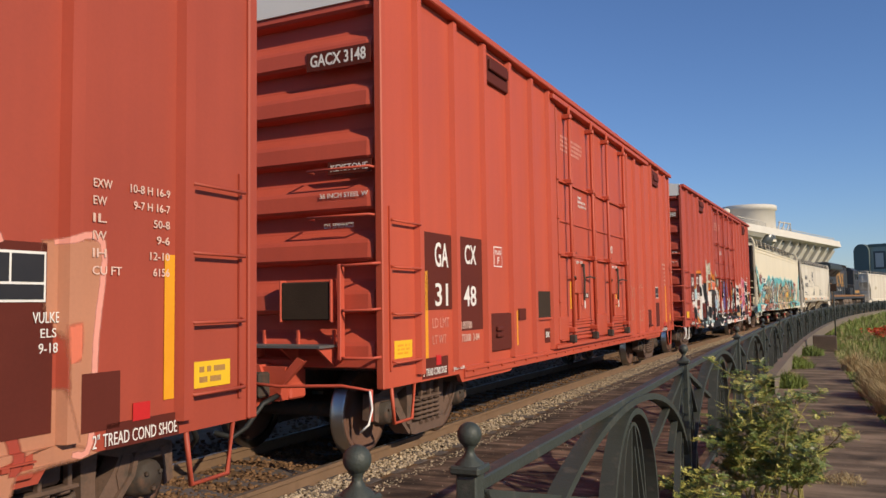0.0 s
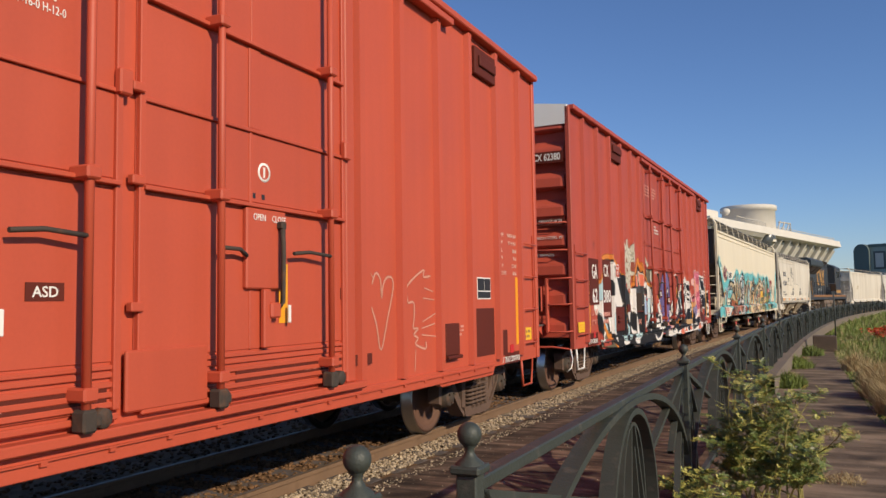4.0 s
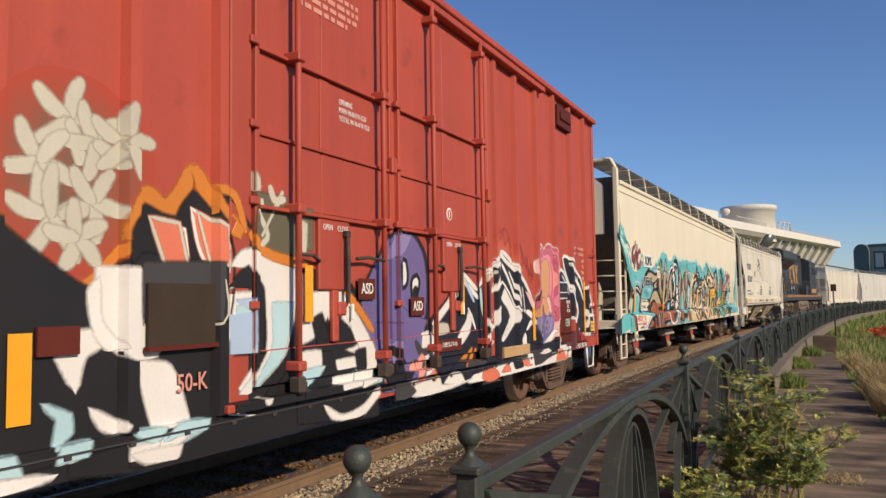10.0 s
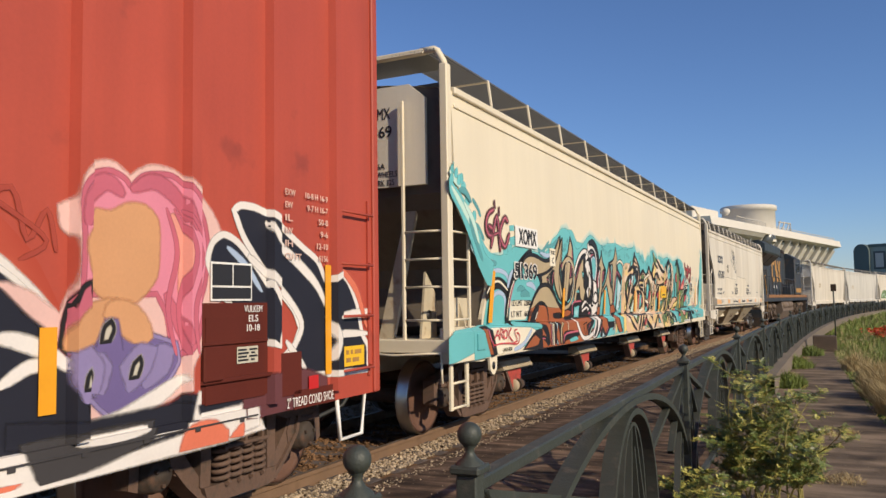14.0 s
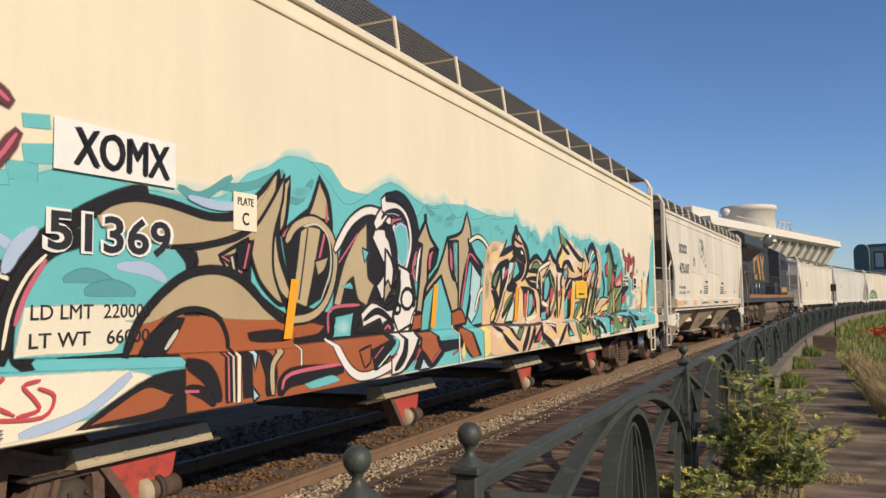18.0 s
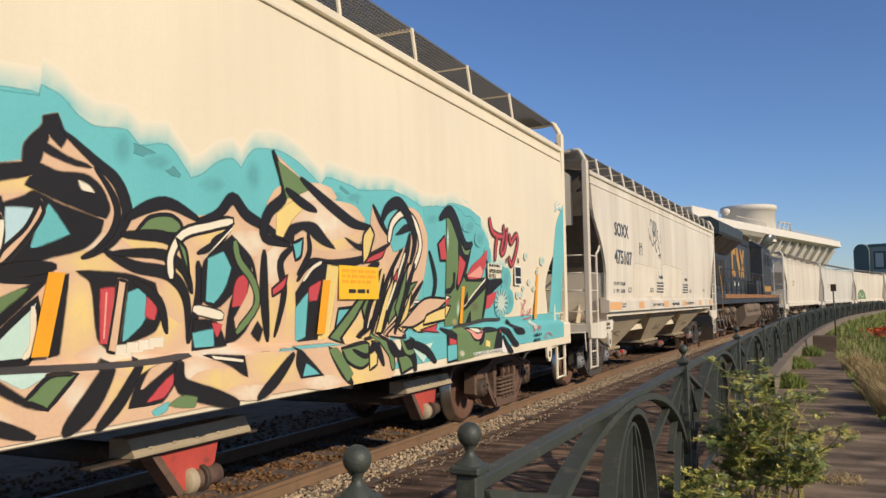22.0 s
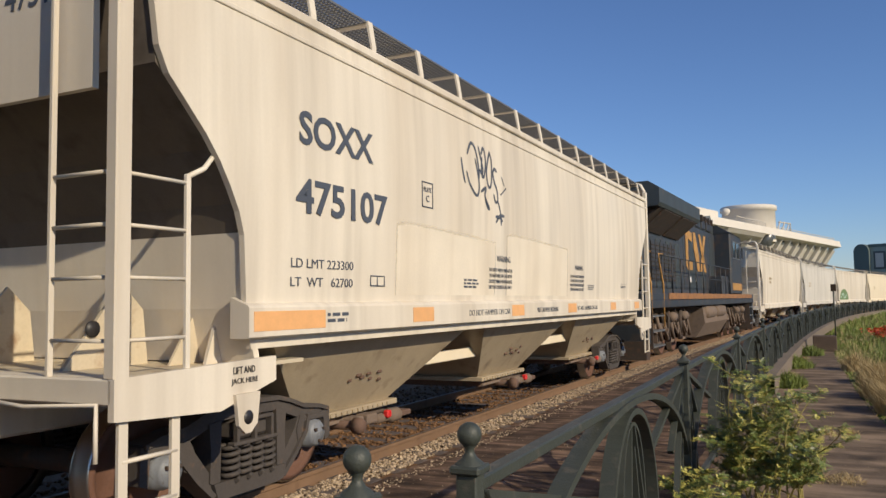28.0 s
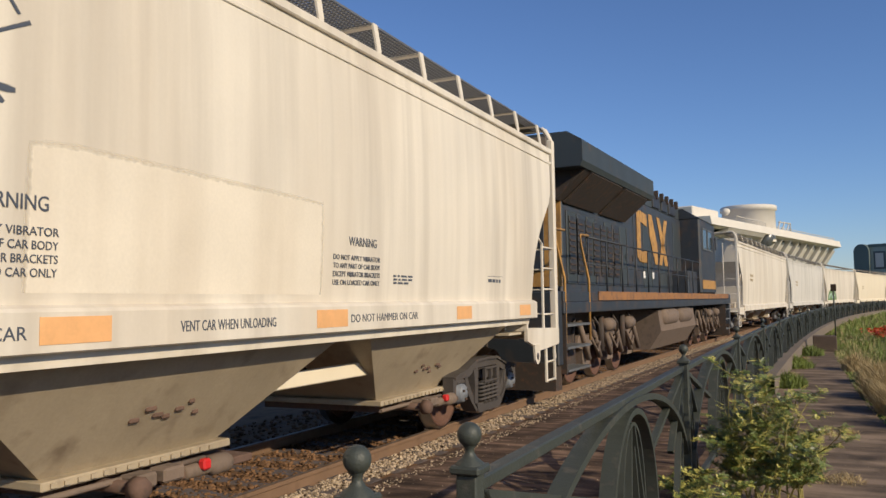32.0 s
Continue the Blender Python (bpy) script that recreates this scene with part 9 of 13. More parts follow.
def doors(car, k, paint, bare):
    """Two plug doors side by side: stepped panels, locking pipes standing off on clamps, lock boxes, tracks."""
    x = SHEET
    for y0, y1 in ((-2.53, -2.30), (2.36, 2.50)):
        part("door_post", Shape().box(k * x, k * (x + 0.045), y0, y1, 0.93, 4.90, 0.01), paint, car)
    for z0, z1, reach, end in ((0.87, 0.93, 0.11, 2.6), (4.84, 4.92, 0.13, 4.6)):
        part("door_track", Shape().box(k * x, k * (x + reach), -2.62, end, z0, z1, 0.008), paint, car)
    for y0, y1, seam, bars in ((-2.26, -0.16, -1.36, (-1.83, -0.47)), (-0.03, 2.34, 1.06, (0.62, 1.98))):
        d = part("door", Shape().box(k * x, k * (x + 0.014), y0, y1, 1.02, 4.78, 0.004), paint, car)
        if k < 0:
            continue
        for z0, z1 in ((1.30, 2.33), (2.39, 2.91), (2.94, 3.55), (3.61, 4.75)):
            for a, b in ((y0 + 0.02, seam - 0.012), (seam + 0.012, y1 - 0.02)):
                part("panel", Shape().box(x + 0.010, x + 0.022, a, b, z0, z1, 0.005), paint, d)
        for z, out in ((3.58, 0.065), (2.36, 0.075), (2.925, 0.045), (1.27, 0.034)):
            part("panel_lip", Shape().box(x + 0.01, x + out, y0 + 0.03, y1 - 0.03, z - 0.014, z + 0.014, 0.004), paint, d)
        for i in range(4):
            part("slat", Shape().box(x + 0.008, x + 0.034, y0 + 0.03, y1 - 0.03, 1.035 + i * 0.058, 1.07 + i * 0.058, 0.005), paint, d)
        part("edge_strip", Shape().box(x + 0.01, x + 0.05, y0 + 0.0, y0 + 0.05, 1.02, 4.78, 0.006), paint, d)
        part("edge_strip", Shape().box(x + 0.01, x + 0.05, y1 - 0.05, y1, 1.02, 4.78, 0.006), paint, d)
        part("centre_strip", Shape().box(x + 0.012, x + 0.036, seam - 0.03, seam + 0.10, 2.94, 3.55, 0.005), paint, d)
        for y in bars:
            bar = part("locking_bar", Shape().tube([(x + 0.128, y, 0.95), (x + 0.128, y, 4.88)], 0.027, 10), paint, d)
            for z in (1.14, 2.38, 3.60, 4.70):
                part("clamp", Shape().box(x + 0.012, x + 0.175, y - 0.05, y + 0.05, z - 0.04, z + 0.04, 0.012).box(x + 0.012, x + 0.06, y - 0.04, y + 0.13, z - 0.025, z + 0.025, 0.008), paint, bar)
            part("bar_foot", Shape().box(x + 0.06, x + 0.17, y - 0.045, y + 0.05, 0.93, 1.06, 0.015).box(x + 0.05, x + 0.13, y + 0.03, y + 0.12, 0.95, 1.02, 0.012), GRIME, bar, "grimy bar foot")
        part("lock_box", Shape().box(x + 0.015, x + 0.064, seam - 0.09, seam + 0.38, 1.74, 2.345, 0.012), paint, d)
        handle = Shape().tube([(x + 0.10, seam + 0.29, 2.24), (x + 0.115, seam + 0.28, 2.0), (x + 0.10, seam + 0.29, 1.64), (x + 0.08, seam + 0.25, 1.58)], 0.020, 8)
        part("lock_handle", handle.box(x + 0.06, x + 0.12, seam + 0.26, seam + 0.32, 2.20, 2.26, 0.01), GRIME, d, "dark worn lock handle")
        part("handle_tip", Shape().box(x + 0.06, x + 0.08, seam + 0.40, seam + 0.43, 1.48, 1.62, 0.006), WHITE, d, "white handle tip")
        part("latch_rod", Shape().tube([(x + 0.11, seam + 0.42, 2.02), (x + 0.12, seam + 0.62, 2.04), (x + 0.135, bars[1], 2.02)], 0.016, 6), GRIME, d)
        part("latch_rod", Shape().tube([(x + 0.135, bars[0], 2.02), (x + 0.11, bars[0] + 0.22, 2.02), (x + 0.07, seam - 0.10, 1.98)], 0.016, 6), GRIME, d)
        part("lock_link", Shape().box(x + 0.03, x + 0.075, seam + 0.10, seam + 0.19, 1.30, 1.74, 0.01).box(x + 0.05, x + 0.10, seam + 0.16, seam + 0.28, 1.52, 1.64, 0.015), paint, d)
        for z in (1.62, 2.40, 2.98, 3.62):
            part("hinge_tab", Shape().box(x + 0.02, x + 0.075, y0 - 0.075, y0 + 0.025, z - 0.03, z + 0.03, 0.008), paint, d)
        part("hinge_block", Shape().box(x + 0.03, x + 0.09, y1 - 0.06, y1 + 0.04, 2.90, 3.06, 0.012), paint, d)
        for y in (bars[0] + 0.08, y1 - 0.16):
            part("roller", Shape().lathe([(0, 0.11), (0.05, 0.11), (0.06, 0.10), (0.06, 0.04), (0, 0.04)], (x, y, 0.99), "x", 12), GRIME, d, "grimy door roller")
        if not bare:
            continue
        part("foot_plate", Shape().box(x + 0.03, x + 0.066, y0 - 0.10, bars[0] - 0.05, 0.99, 1.36, 0.012), paint, d)
        part("foot_bar", Shape().box(x + 0.03, x + 0.060, y0 + 0.03, y1 - 0.02, 0.965, 1.005, 0.008), paint, d)
        for y in (seam + 0.02, seam + 0.13):
            part("peep_hole", Shape().box(x + 0.021, x + 0.026, y, y + 0.035, 2.42, 2.46), BLACK, d, "small dark hole")
        part("seam_lip", Shape().box(x + 0.010, x + 0.032, seam - 0.018, seam + 0.018, 1.30, 3.55, 0.005), paint, d)


def box_end(car, y, k, paint):
    """A corrugated end: deep horizontal ridges between the corner posts."""
    prof, pitch = [(0.95, 0.0)], 0.515
    for i in range(8):
        b = 1.0 + i * pitch
        prof += [(b, 0.0), (b + 0.02, 0.11), (b + 0.05, 0.135), (b + 0.20, 0.125), (b + 0.24, 0.105), (b + 0.33, 0.015), (b + 0.36, 0.0)]
    prof = [q for q in prof if q[0] < 4.88] + [(4.9, 0.0), (5.0, 0.0)]
    rows = []
    for x, depth in ((-1.44, 0.0), (-1.41, 0.0), (-1.36, 0.9), (-1.3, 1.0), (1.3, 1.0), (1.36, 0.9), (1.41, 0.0), (1.44, 0.0)):
        rows.append([(x, y + k * (-0.10 + d * depth), zz) for zz, d in prof])
    part("end_wall", Shape().grid(rows, False), END_RED, car, "ridged dark red end wall")
    gable = Shape().prism([(-1.45, 4.72), (-1.45, 5.06), (-0.7, 5.16), (0, 5.18), (0.7, 5.16), (1.45, 5.06), (1.45, 4.72)], y - k * 0.02, y + k * 0.05, "y")
    part("roof_gable", gable, ROOF_WHITE, car, "white painted end of the roof")
    beam = Shape().box(-1.42, 1.42, y - k * 0.1, y + k * 0.04, 0.98, 1.10, 0.012).box(-0.62, 0.46, y - k * 0.1, y + k * 0.16, 0.66, 1.08, 0.02)
    beam.prism([(-0.42, 0.66), (-0.5, 1.0), (0.5, 1.0), (0.42, 0.66)], y + k * 0.0, y + k * 0.30, "y")
    part("end_sill", beam, END_RED, car)
    part("end_platform", Shape().box(-1.0, 0.95, y + k * 0.05, y + k * 0.36, 1.19, 1.215), GALV, car, "grey grating end platform")
    for x in (-0.9, 0.02, 0.46, 0.90):
        part("platform_bracket", Shape().prism([(y + k * 0.05, 1.19), (y + k * 0.34, 1.19), (y + k * 0.05, 1.0)], x - 0.015, x + 0.015).box(x - 0.012, x + 0.012, y + k * 0.02, y + k * 0.05, 1.2, 1.36), END_RED, car)
    if k < 0:
        lad = Shape().box(1.00, 1.045, y - 0.13, y - 0.05, 1.06, 2.02, 0.008)
        part("end_ladder", lad, END_RED, car)
        for z in (1.09, 1.56, 2.01):
            part("rung", Shape().tube([(1.02, y - 0.10, z), (1.10, y - 0.13, z - 0.01), (1.40, y - 0.13, z), (1.46, y - 0.05, z + 0.01)], 0.015, 6), END_RED, car)
        for z in (2.50, 2.98):
            part("grab_iron", Shape().tube([(0.62, y + 0.02, z), (0.64, y - 0.12, z), (1.38, y - 0.12, z), (1.40, y + 0.02, z)], 0.014, 6), END_RED, car)
        part("brake_housing", Shape().box(0.30, 0.92, y - 0.12, y - 0.04, 1.46, 1.85, 0.012), TACK, car, "dark square hand brake board")
        part("board_frame", Shape().box(0.285, 0.31, y - 0.13, y - 0.03, 1.44, 1.87, 0.006).box(0.91, 0.935, y - 0.13, y - 0.03, 1.44, 1.87, 0.006), END_RED, car)
        part("brake_lever", Shape().prism([(0.28, 0.74), (0.34, 0.70), (0.72, 1.06), (0.64, 1.10)], y - 0.30, y - 0.24, "y"), END_RED, car, "slanting brake lever")
        part("draft_casting", Shape().prism([(-0.30, 0.62), (-0.36, 1.02), (0.20, 1.02), (0.26, 0.86), (0.16, 0.60)], y - 0.34, y - 0.10, "y"), END_RED, car, "rust-red draft gear casting")
        lever = Shape().tube([(0.1, y - 0.5, 0.86), (0.5, y - 0.4, 0.82), (1.2, y - 0.34, 0.84), (1.5, y - 0.3, 0.80), (1.52, y - 0.34, 0.52)], 0.018, 6)
        part("uncoupling_lever", lever, END_RED, car)
        part("lever_handle", Shape().tube([(1.50, y - 0.33, 0.80), (1.54, y - 0.36, 0.64), (1.53, y - 0.40, 0.50), (1.46, y - 0.43, 0.43)], 0.012, 8), WHITE, car, "white hooked lever handle")
    return None


def box_common(car, number, near, lift=0.0, rows=2.53, lub=5.46):
    x = SHEET + lift
    plate(car, "number_patch", -6.92, -6.16, 1.54, 2.40, x, RED_DARK)
    plate(car, "number_patch", -5.98, -5.30, 1.28, 2.41, x, RED_DARK)
    side_text(car, "GA", -6.62, -6.28, 2.02, 2.30, x + 0.004, WHITE, 0.012)
    side_text(car, "CX", -5.82, -5.48, 2.08, 2.32, x + 0.004, WHITE, 0.012)
    side_text(car, number[0], -6.62, -6.30, 1.58, 1.84, x + 0.004, WHITE, 0.012)
    side_text(car, number[1], -5.86, -5.36 if len(number[1]) > 2 else -5.50, 1.57, 1.82, x + 0.004, WHITE, 0.012)
    side_text(car, "LD LMT", -6.70, -6.28, 1.34, 1.45, x + 0.004, PALE_RED)
    side_text(car, "LT WT", -6.70, -6.36, 1.16, 1.26, x + 0.004, PALE_RED)
    if near:
        side_text(car, "189700", -5.96, -5.66, 1.30, 1.39, SHEET + 0.012, FADED, 0.006)
        side_text(car, "73300  3-84", -5.96, -5.44, 1.15, 1.24, SHEET + 0.012, FADED, 0.006)
    else:
        text_bars(car, -5.95, -5.45, 1.14, 1.42, 2, x + 0.004, PALE_RED)
    plate(car, "reflector", -6.95, -6.80, 1.02, 1.97, x, ORANGE, label="orange-yellow reflective stripe")
    plate(car, "placard", -7.54, -7.17, 1.06, 1.24, x, YELLOW, label="small yellow placard")
    text_bars(car, -7.48, -7.23, 1.09, 1.21, 3, x + 0.004, ORANGE)
    plate(car, "sign_panel", -6.95, -6.32, 0.80, 1.02, x, RED_DARK)
    side_text(car, '2" TREAD COND SHOE', -6.93, -6.36, 0.83, 0.91, x + 0.004, WHITE)
    plate(car, "red_tag", -6.62, -6.50, 0.93, 1.04, x + 0.004, SIGNAL_RED)
    # far quarter
    plate(car, "sign_panel", 5.36, 6.02, 0.94, 1.54, x, RED_DARK)
    plate(car, "sign_panel", 6.18, 6.5, 0.90, 1.24, x, RED_DARK)
    plate(car, "sign_panel", 6.4, 7.0, 0.78, 0.93, x, RED_DARK)
    side_text(car, '2" TREAD COND SHOE', 6.30, 6.98, 0.80, 0.88, x + 0.004, WHITE)
    plate(car, "red_tag", 6.60, 6.74, 0.92, 1.03, x + 0.004, SIGNAL_RED)
    plate(car, "reflector", 6.86, 6.95, 1.02, 1.96, x, ORANGE, label="orange-yellow reflective stripe")
    plate(car, "placard", 7.14, 7.51, 1.06, 1.24, x, YELLOW, label="small yellow placard")
    text_bars(car, 7.19, 7.46, 1.08, 1.22, 2, x + 0.004, GOLD)
    plate(car, "lubrication_panel", lub, lub + 0.45, 1.655, 1.93, x, WHITE)
    for v0, v1, z0, z1 in ((lub + 0.015, lub + 0.225, 1.765, 1.915), (lub + 0.24, lub + 0.435, 1.765, 1.915), (lub + 0.015, lub + 0.435, 1.67, 1.75)):
        plate(car, "lubrication_panel", v0, v1, z0, z1, x + 0.004, BLACK)
    for i, (a, b) in enumerate((("EXW", "10-8 H 16-9"), ("EW", "9-7 H 16-7"), ("IL", "50-8"), ("IW", "9-6"), ("IH", "12-10"), ("CU FT", "6156"))):
        z = rows - i * 0.104
        side_text(car, a, 6.28, 6.28 + 0.040 * len(a) + 0.02, z - 0.026, z + 0.026, x + 0.004, FADED, 0.01)
        side_text(car, b, 6.90 - 0.028 * len(b) - 0.03, 6.90, z - 0.026, z + 0.026, x + 0.004, FADED, 0.01)
    if number[0] == "31":
        text_bars(car, 4.58, 5.02, 1.22, 1.36, 3, x + 0.004, PALE_RED)
    if near:
        part("sill_hatch", Shape().box(SHEET, SHEET + 0.05, HATCH[0], HATCH[1], 1.02, 1.38, 0.01).box(SHEET, SHEET + 0.09, HATCH[0], HATCH[1], 0.98, 1.02, 0.01), RED_DARK, car, "dark red access hatch")
    plate(car, "plate_frame", -4.90, -4.62, 2.08, 2.35, x, WHITE)
    plate(car, "plate_frame", -4.885, -4.635, 2.095, 2.335, x + 0.003, RED)
    side_text(car, "PLATE", -4.86, -4.66, 2.24, 2.30, x + 0.007, WHITE)
    side_text(car, "F", -4.79, -4.72, 2.12, 2.21, x + 0.007, WHITE)
    hatch = Shape().box(x, x + 0.03, -5.12, -4.38, 0.98, 1.47, 0.01).box(x + 0.03, x + 0.07, -4.95, -4.75, 1.24, 1.30, 0.01).box(x + 0.03, x + 0.07, -4.95, -4.75, 1.16, 1.21, 0.01)
    part("sill_hatch", hatch, RED_DARK, car, "dark red access hatch")
    plate(car, "reflector", -4.21, -4.07, 1.01, 1.49, x + 0.002, ORANGE)
    side_text(car, "JACK HERE", -6.24, -5.94, 0.83, 0.88, x + 0.036, WHITE)
    plate(car, "card_board", -3.28, -2.67, 1.37, 1.77, x, TACK, 0.02, "dark weathered tack board")
    plate(car, "board_ledge", -3.30, -2.65, 1.34, 1.37, x, near and RED or RED_DARK, 0.045)
    plate(car, "card_board", -4.05, -3.78, 1.36, 1.52, x, RED_DARK, 0.02)
    vent = Shape().box(x, x + 0.05, -5.16, -4.38, 4.50, 4.86, 0.01).box(x + 0.05, x + 0.09, -5.1, -4.45, 4.66, 4.80, 0.01)
    part("vent_box", vent, RED_DARK, car, "dark vent box under the eave")
    vent = Shape().box(x, x + 0.06, 5.39, 6.14, 4.50, 4.86, 0.01).box(x + 0.06, x + 0.09, 5.49, 6.04, 4.62, 4.76, 0.01)
    part("vent_box", vent, RED_DARK, car, "dark vent box under the eave")
    text_bars(car, -2.0, -0.75, 4.10, 4.40, 4, SHEET + 0.026, PALE_RED)
    for i, (words, w) in enumerate((("OPENING", 0.22), ("MAIN W-8-0 H-12-0", 0.46), ("TOTAL W-16-0 H-12-0", 0.52))):
        side_text(car, words, -1.08, -1.08 + w, 3.40 - i * 0.075, 3.45 - i * 0.075, SHEET + 0.026, WHITE)
    for v0, z0 in ((-1.45, 2.25), (0.99, 2.25)):
        side_text(car, "OPEN", v0 + 0.05, v0 + 0.19, z0, z0 + 0.05, SHEET + 0.068, WHITE)
        side_text(car, "CLOSE", v0 + 0.27, v0 + 0.44, z0, z0 + 0.05, SHEET + 0.068, WHITE)
    ring = Shape().lathe([(0.055, SHEET + 0.025), (0.075, SHEET + 0.025), (0.075, SHEET + 0.022)], (0, 1.22, 2.63), "x", 20)
    part("round_mark", ring.box(SHEET + 0.022, SHEET + 0.025, 1.21, 1.23, 2.59, 2.67), WHITE, car)
    for x0, x1, z0, z1 in ((0.58, 1.36, 4.05, 4.25), (0.84, 1.36, 2.94, 3.07)):
        part("number_patch", Shape().box(x0, x1, -HALF_BOX - 0.043, -HALF_BOX - 0.03, z0, z1), RED_DARK, car, "dark red painted patch")
    end_text(car, "GACX " + number[0] + number[1], 0.63, 1.31, 4.09, 4.22, -HALF_BOX - 0.045, WHITE, 0.02)
    end_text(car, "KEYSTONE" if near else "ABDX337-MCER", 0.88, 1.32, 2.97, 3.04, -HALF_BOX - 0.045, WHITE)
    end_text(car, "36 INCH STEEL W", 0.74, 1.32, 2.70, 2.75, -HALF_BOX - 0.045, WHITE)
    end_text(car, "D5 SPRINGS", 0.80, 1.15, 2.39, 2.44, -HALF_BOX - 0.045, WHITE)


def marks_a(car):
    mural_chalk(Mural(car, box_relief, BOX_V, BOX_Z))
    box_common(car, ("31", "48"), True)
    plate(car, "stencil_patch", -2.94, -2.68, 0.98, 1.20, SHEET + 0.004, RED_DARK)
    side_text(car, "50K", -2.91, -2.72, 1.06, 1.15, SHEET + 0.008, WHITE, 0.01)
    side_text(car, "R", -3.29, -3.20, 1.23, 1.31, SHEET + 0.004, PALE_RED, 0.02)
    for v0 in (-1.66, 1.40):
        plate(car, "reflector", v0, v0 + 0.11, 1.48, 1.94, SHEET + 0.024, ORANGE)
        plate(car, "stencil_patch", v0 + 0.88, v0 + 1.12, 1.66, 1.76, SHEET + 0.024, RED_DARK)
        side_text(car, "ASD", v0 + 0.92, v0 + 1.08, 1.68, 1.74, SHEET + 0.028, WHITE, 0.01)
        plate(car, "dark_strip", v0 - 0.50, v0 + 1.42, 1.06, 1.16, SHEET + 0.024, RED_DARK, label="dark strip along the door's foot")
        text_bars(car, v0 + 0.35, v0 + 0.85, 1.08, 1.13, 1, SHEET + 0.028, PALE_RED)


def marks_b(car):
    mural_rear_boxcar(Mural(car, box_relief, BOX_V, BOX_Z))
    box_common(car, ("62", "380"), False, 0.02, 2.53, 5.41)
    plate(car, "sign_panel", 5.27, 6.06, 0.95, 1.64, SHEET + 0.015, RED_DARK, label="dark repainted panel")
    for words, v0, v1, z0 in (("VULKEM", 5.77, 5.98, 1.57), ("ELS", 5.82, 5.93, 1.50), ("10-18", 5.80, 5.95, 1.43)):
        side_text(car, words, v0, v1, z0, z0 + 0.05, SHEET + 0.026, WHITE, 0.006)
    part("card_pocket", Shape().box(SHEET + 0.02, SHEET + 0.07, 5.30, 5.50, 1.10, 1.34, 0.01).box(SHEET + 0.02, SHEET + 0.05, 5.28, 6.08, 1.08, 1.11, 0.006).box(SHEET + 0.02, SHEET + 0.04, 5.28, 6.04, 1.345, 1.365, 0.004), RED_DARK, car, "dark red card pocket")
    plate(car, "stencil_patch", 5.68, 5.92, 1.20, 1.32, SHEET + 0.03, SPRAY["bone"])
    text_bars(car, 5.69, 5.91, 1.21, 1.31, 4, SHEET + 0.034, BLACK)
    
    for v0, v1, z0, z1 in ((-1.66, -1.55, 1.48, 1.94), (1.40, 1.51, 1.48, 1.94), (4.065, 4.175, 1.045, 1.517)):
        plate(car, "reflector", v0, v1, z0, z1, SHEET + 0.066 if abs(v0) < 3 else SHEET + 0.022, ORANGE)
    for v0, z0, words in ((-0.84, 1.66, "ASD"), (0.17, 1.49, "ASD")):
        plate(car, "stencil_patch", v0, v0 + 0.30, z0, z0 + 0.19, SHEET + 0.062, RED_DARK)
        side_text(car, words, v0 + 0.05, v0 + 0.26, z0 + 0.05, z0 + 0.15, SHEET + 0.066, WHITE, 0.01)
    plate(car, "sign_panel", 0.76, 1.41, 1.08, 1.21, SHEET + 0.064, RED_DARK)
    side_text(car, "LUBE ELS 10-16", 0.90, 1.28, 1.13, 1.18, SHEET + 0.068, WHITE)
    side_text(car, "50-K", -3.02, -2.74, 1.06, 1.18, SHEET + 0.03, PALE_RED, 0.01)
    part("wooden_board", Shape().box(SHEET + 0.04, SHEET + 0.08, 2.75, 3.75, 0.88, 1.02, 0.006), BOARD, car, "bare timber board")


def marks_lead(car):
    plate(car, "sign_panel", 4.6, 5.98, 0.94, 1.98, SHEET, RED_DARK, label="dark repainted panel")
    mural_lead_boxcar(Mural(car, box_relief, BOX_V, BOX_Z))
    box_common(car, ("31", "50"), True, 0.006, 2.36, 5.52)
    side_text(car, "VULKEM", 5.89, 6.10, 1.54, 1.60, SHEET + 0.012, WHITE)
    side_text(car, "ELS", 5.94, 6.04, 1.46, 1.51, SHEET + 0.012, WHITE)
    side_text(car, "9-18", 5.93, 6.05, 1.375, 1.43, SHEET + 0.012, WHITE)


boxcar("red steel boxcar with chalk scrawls, rolling on the track", -2.97, RED_LEAD, {"draw": marks_lead})
boxcar("clean red steel boxcar with paired plug doors and white lettering", 14.59, RED, {"draw": marks_a})
boxcar("weathered red boxcar with graffiti along its lower side", 32.05, RED_OLD, {"draw": marks_b, "lip": SPRAY["smoke"], "step": WHITE})


# ---- covered hoppers ----
def side_x(z):
    """Half width of a hopper's bowed side at height z."""
    t = (z - 1.35) / 2.7
    return 1.50 + 0.11 * math.sin(math.pi * min(max(0.15 + t * 0.62, 0), 1))


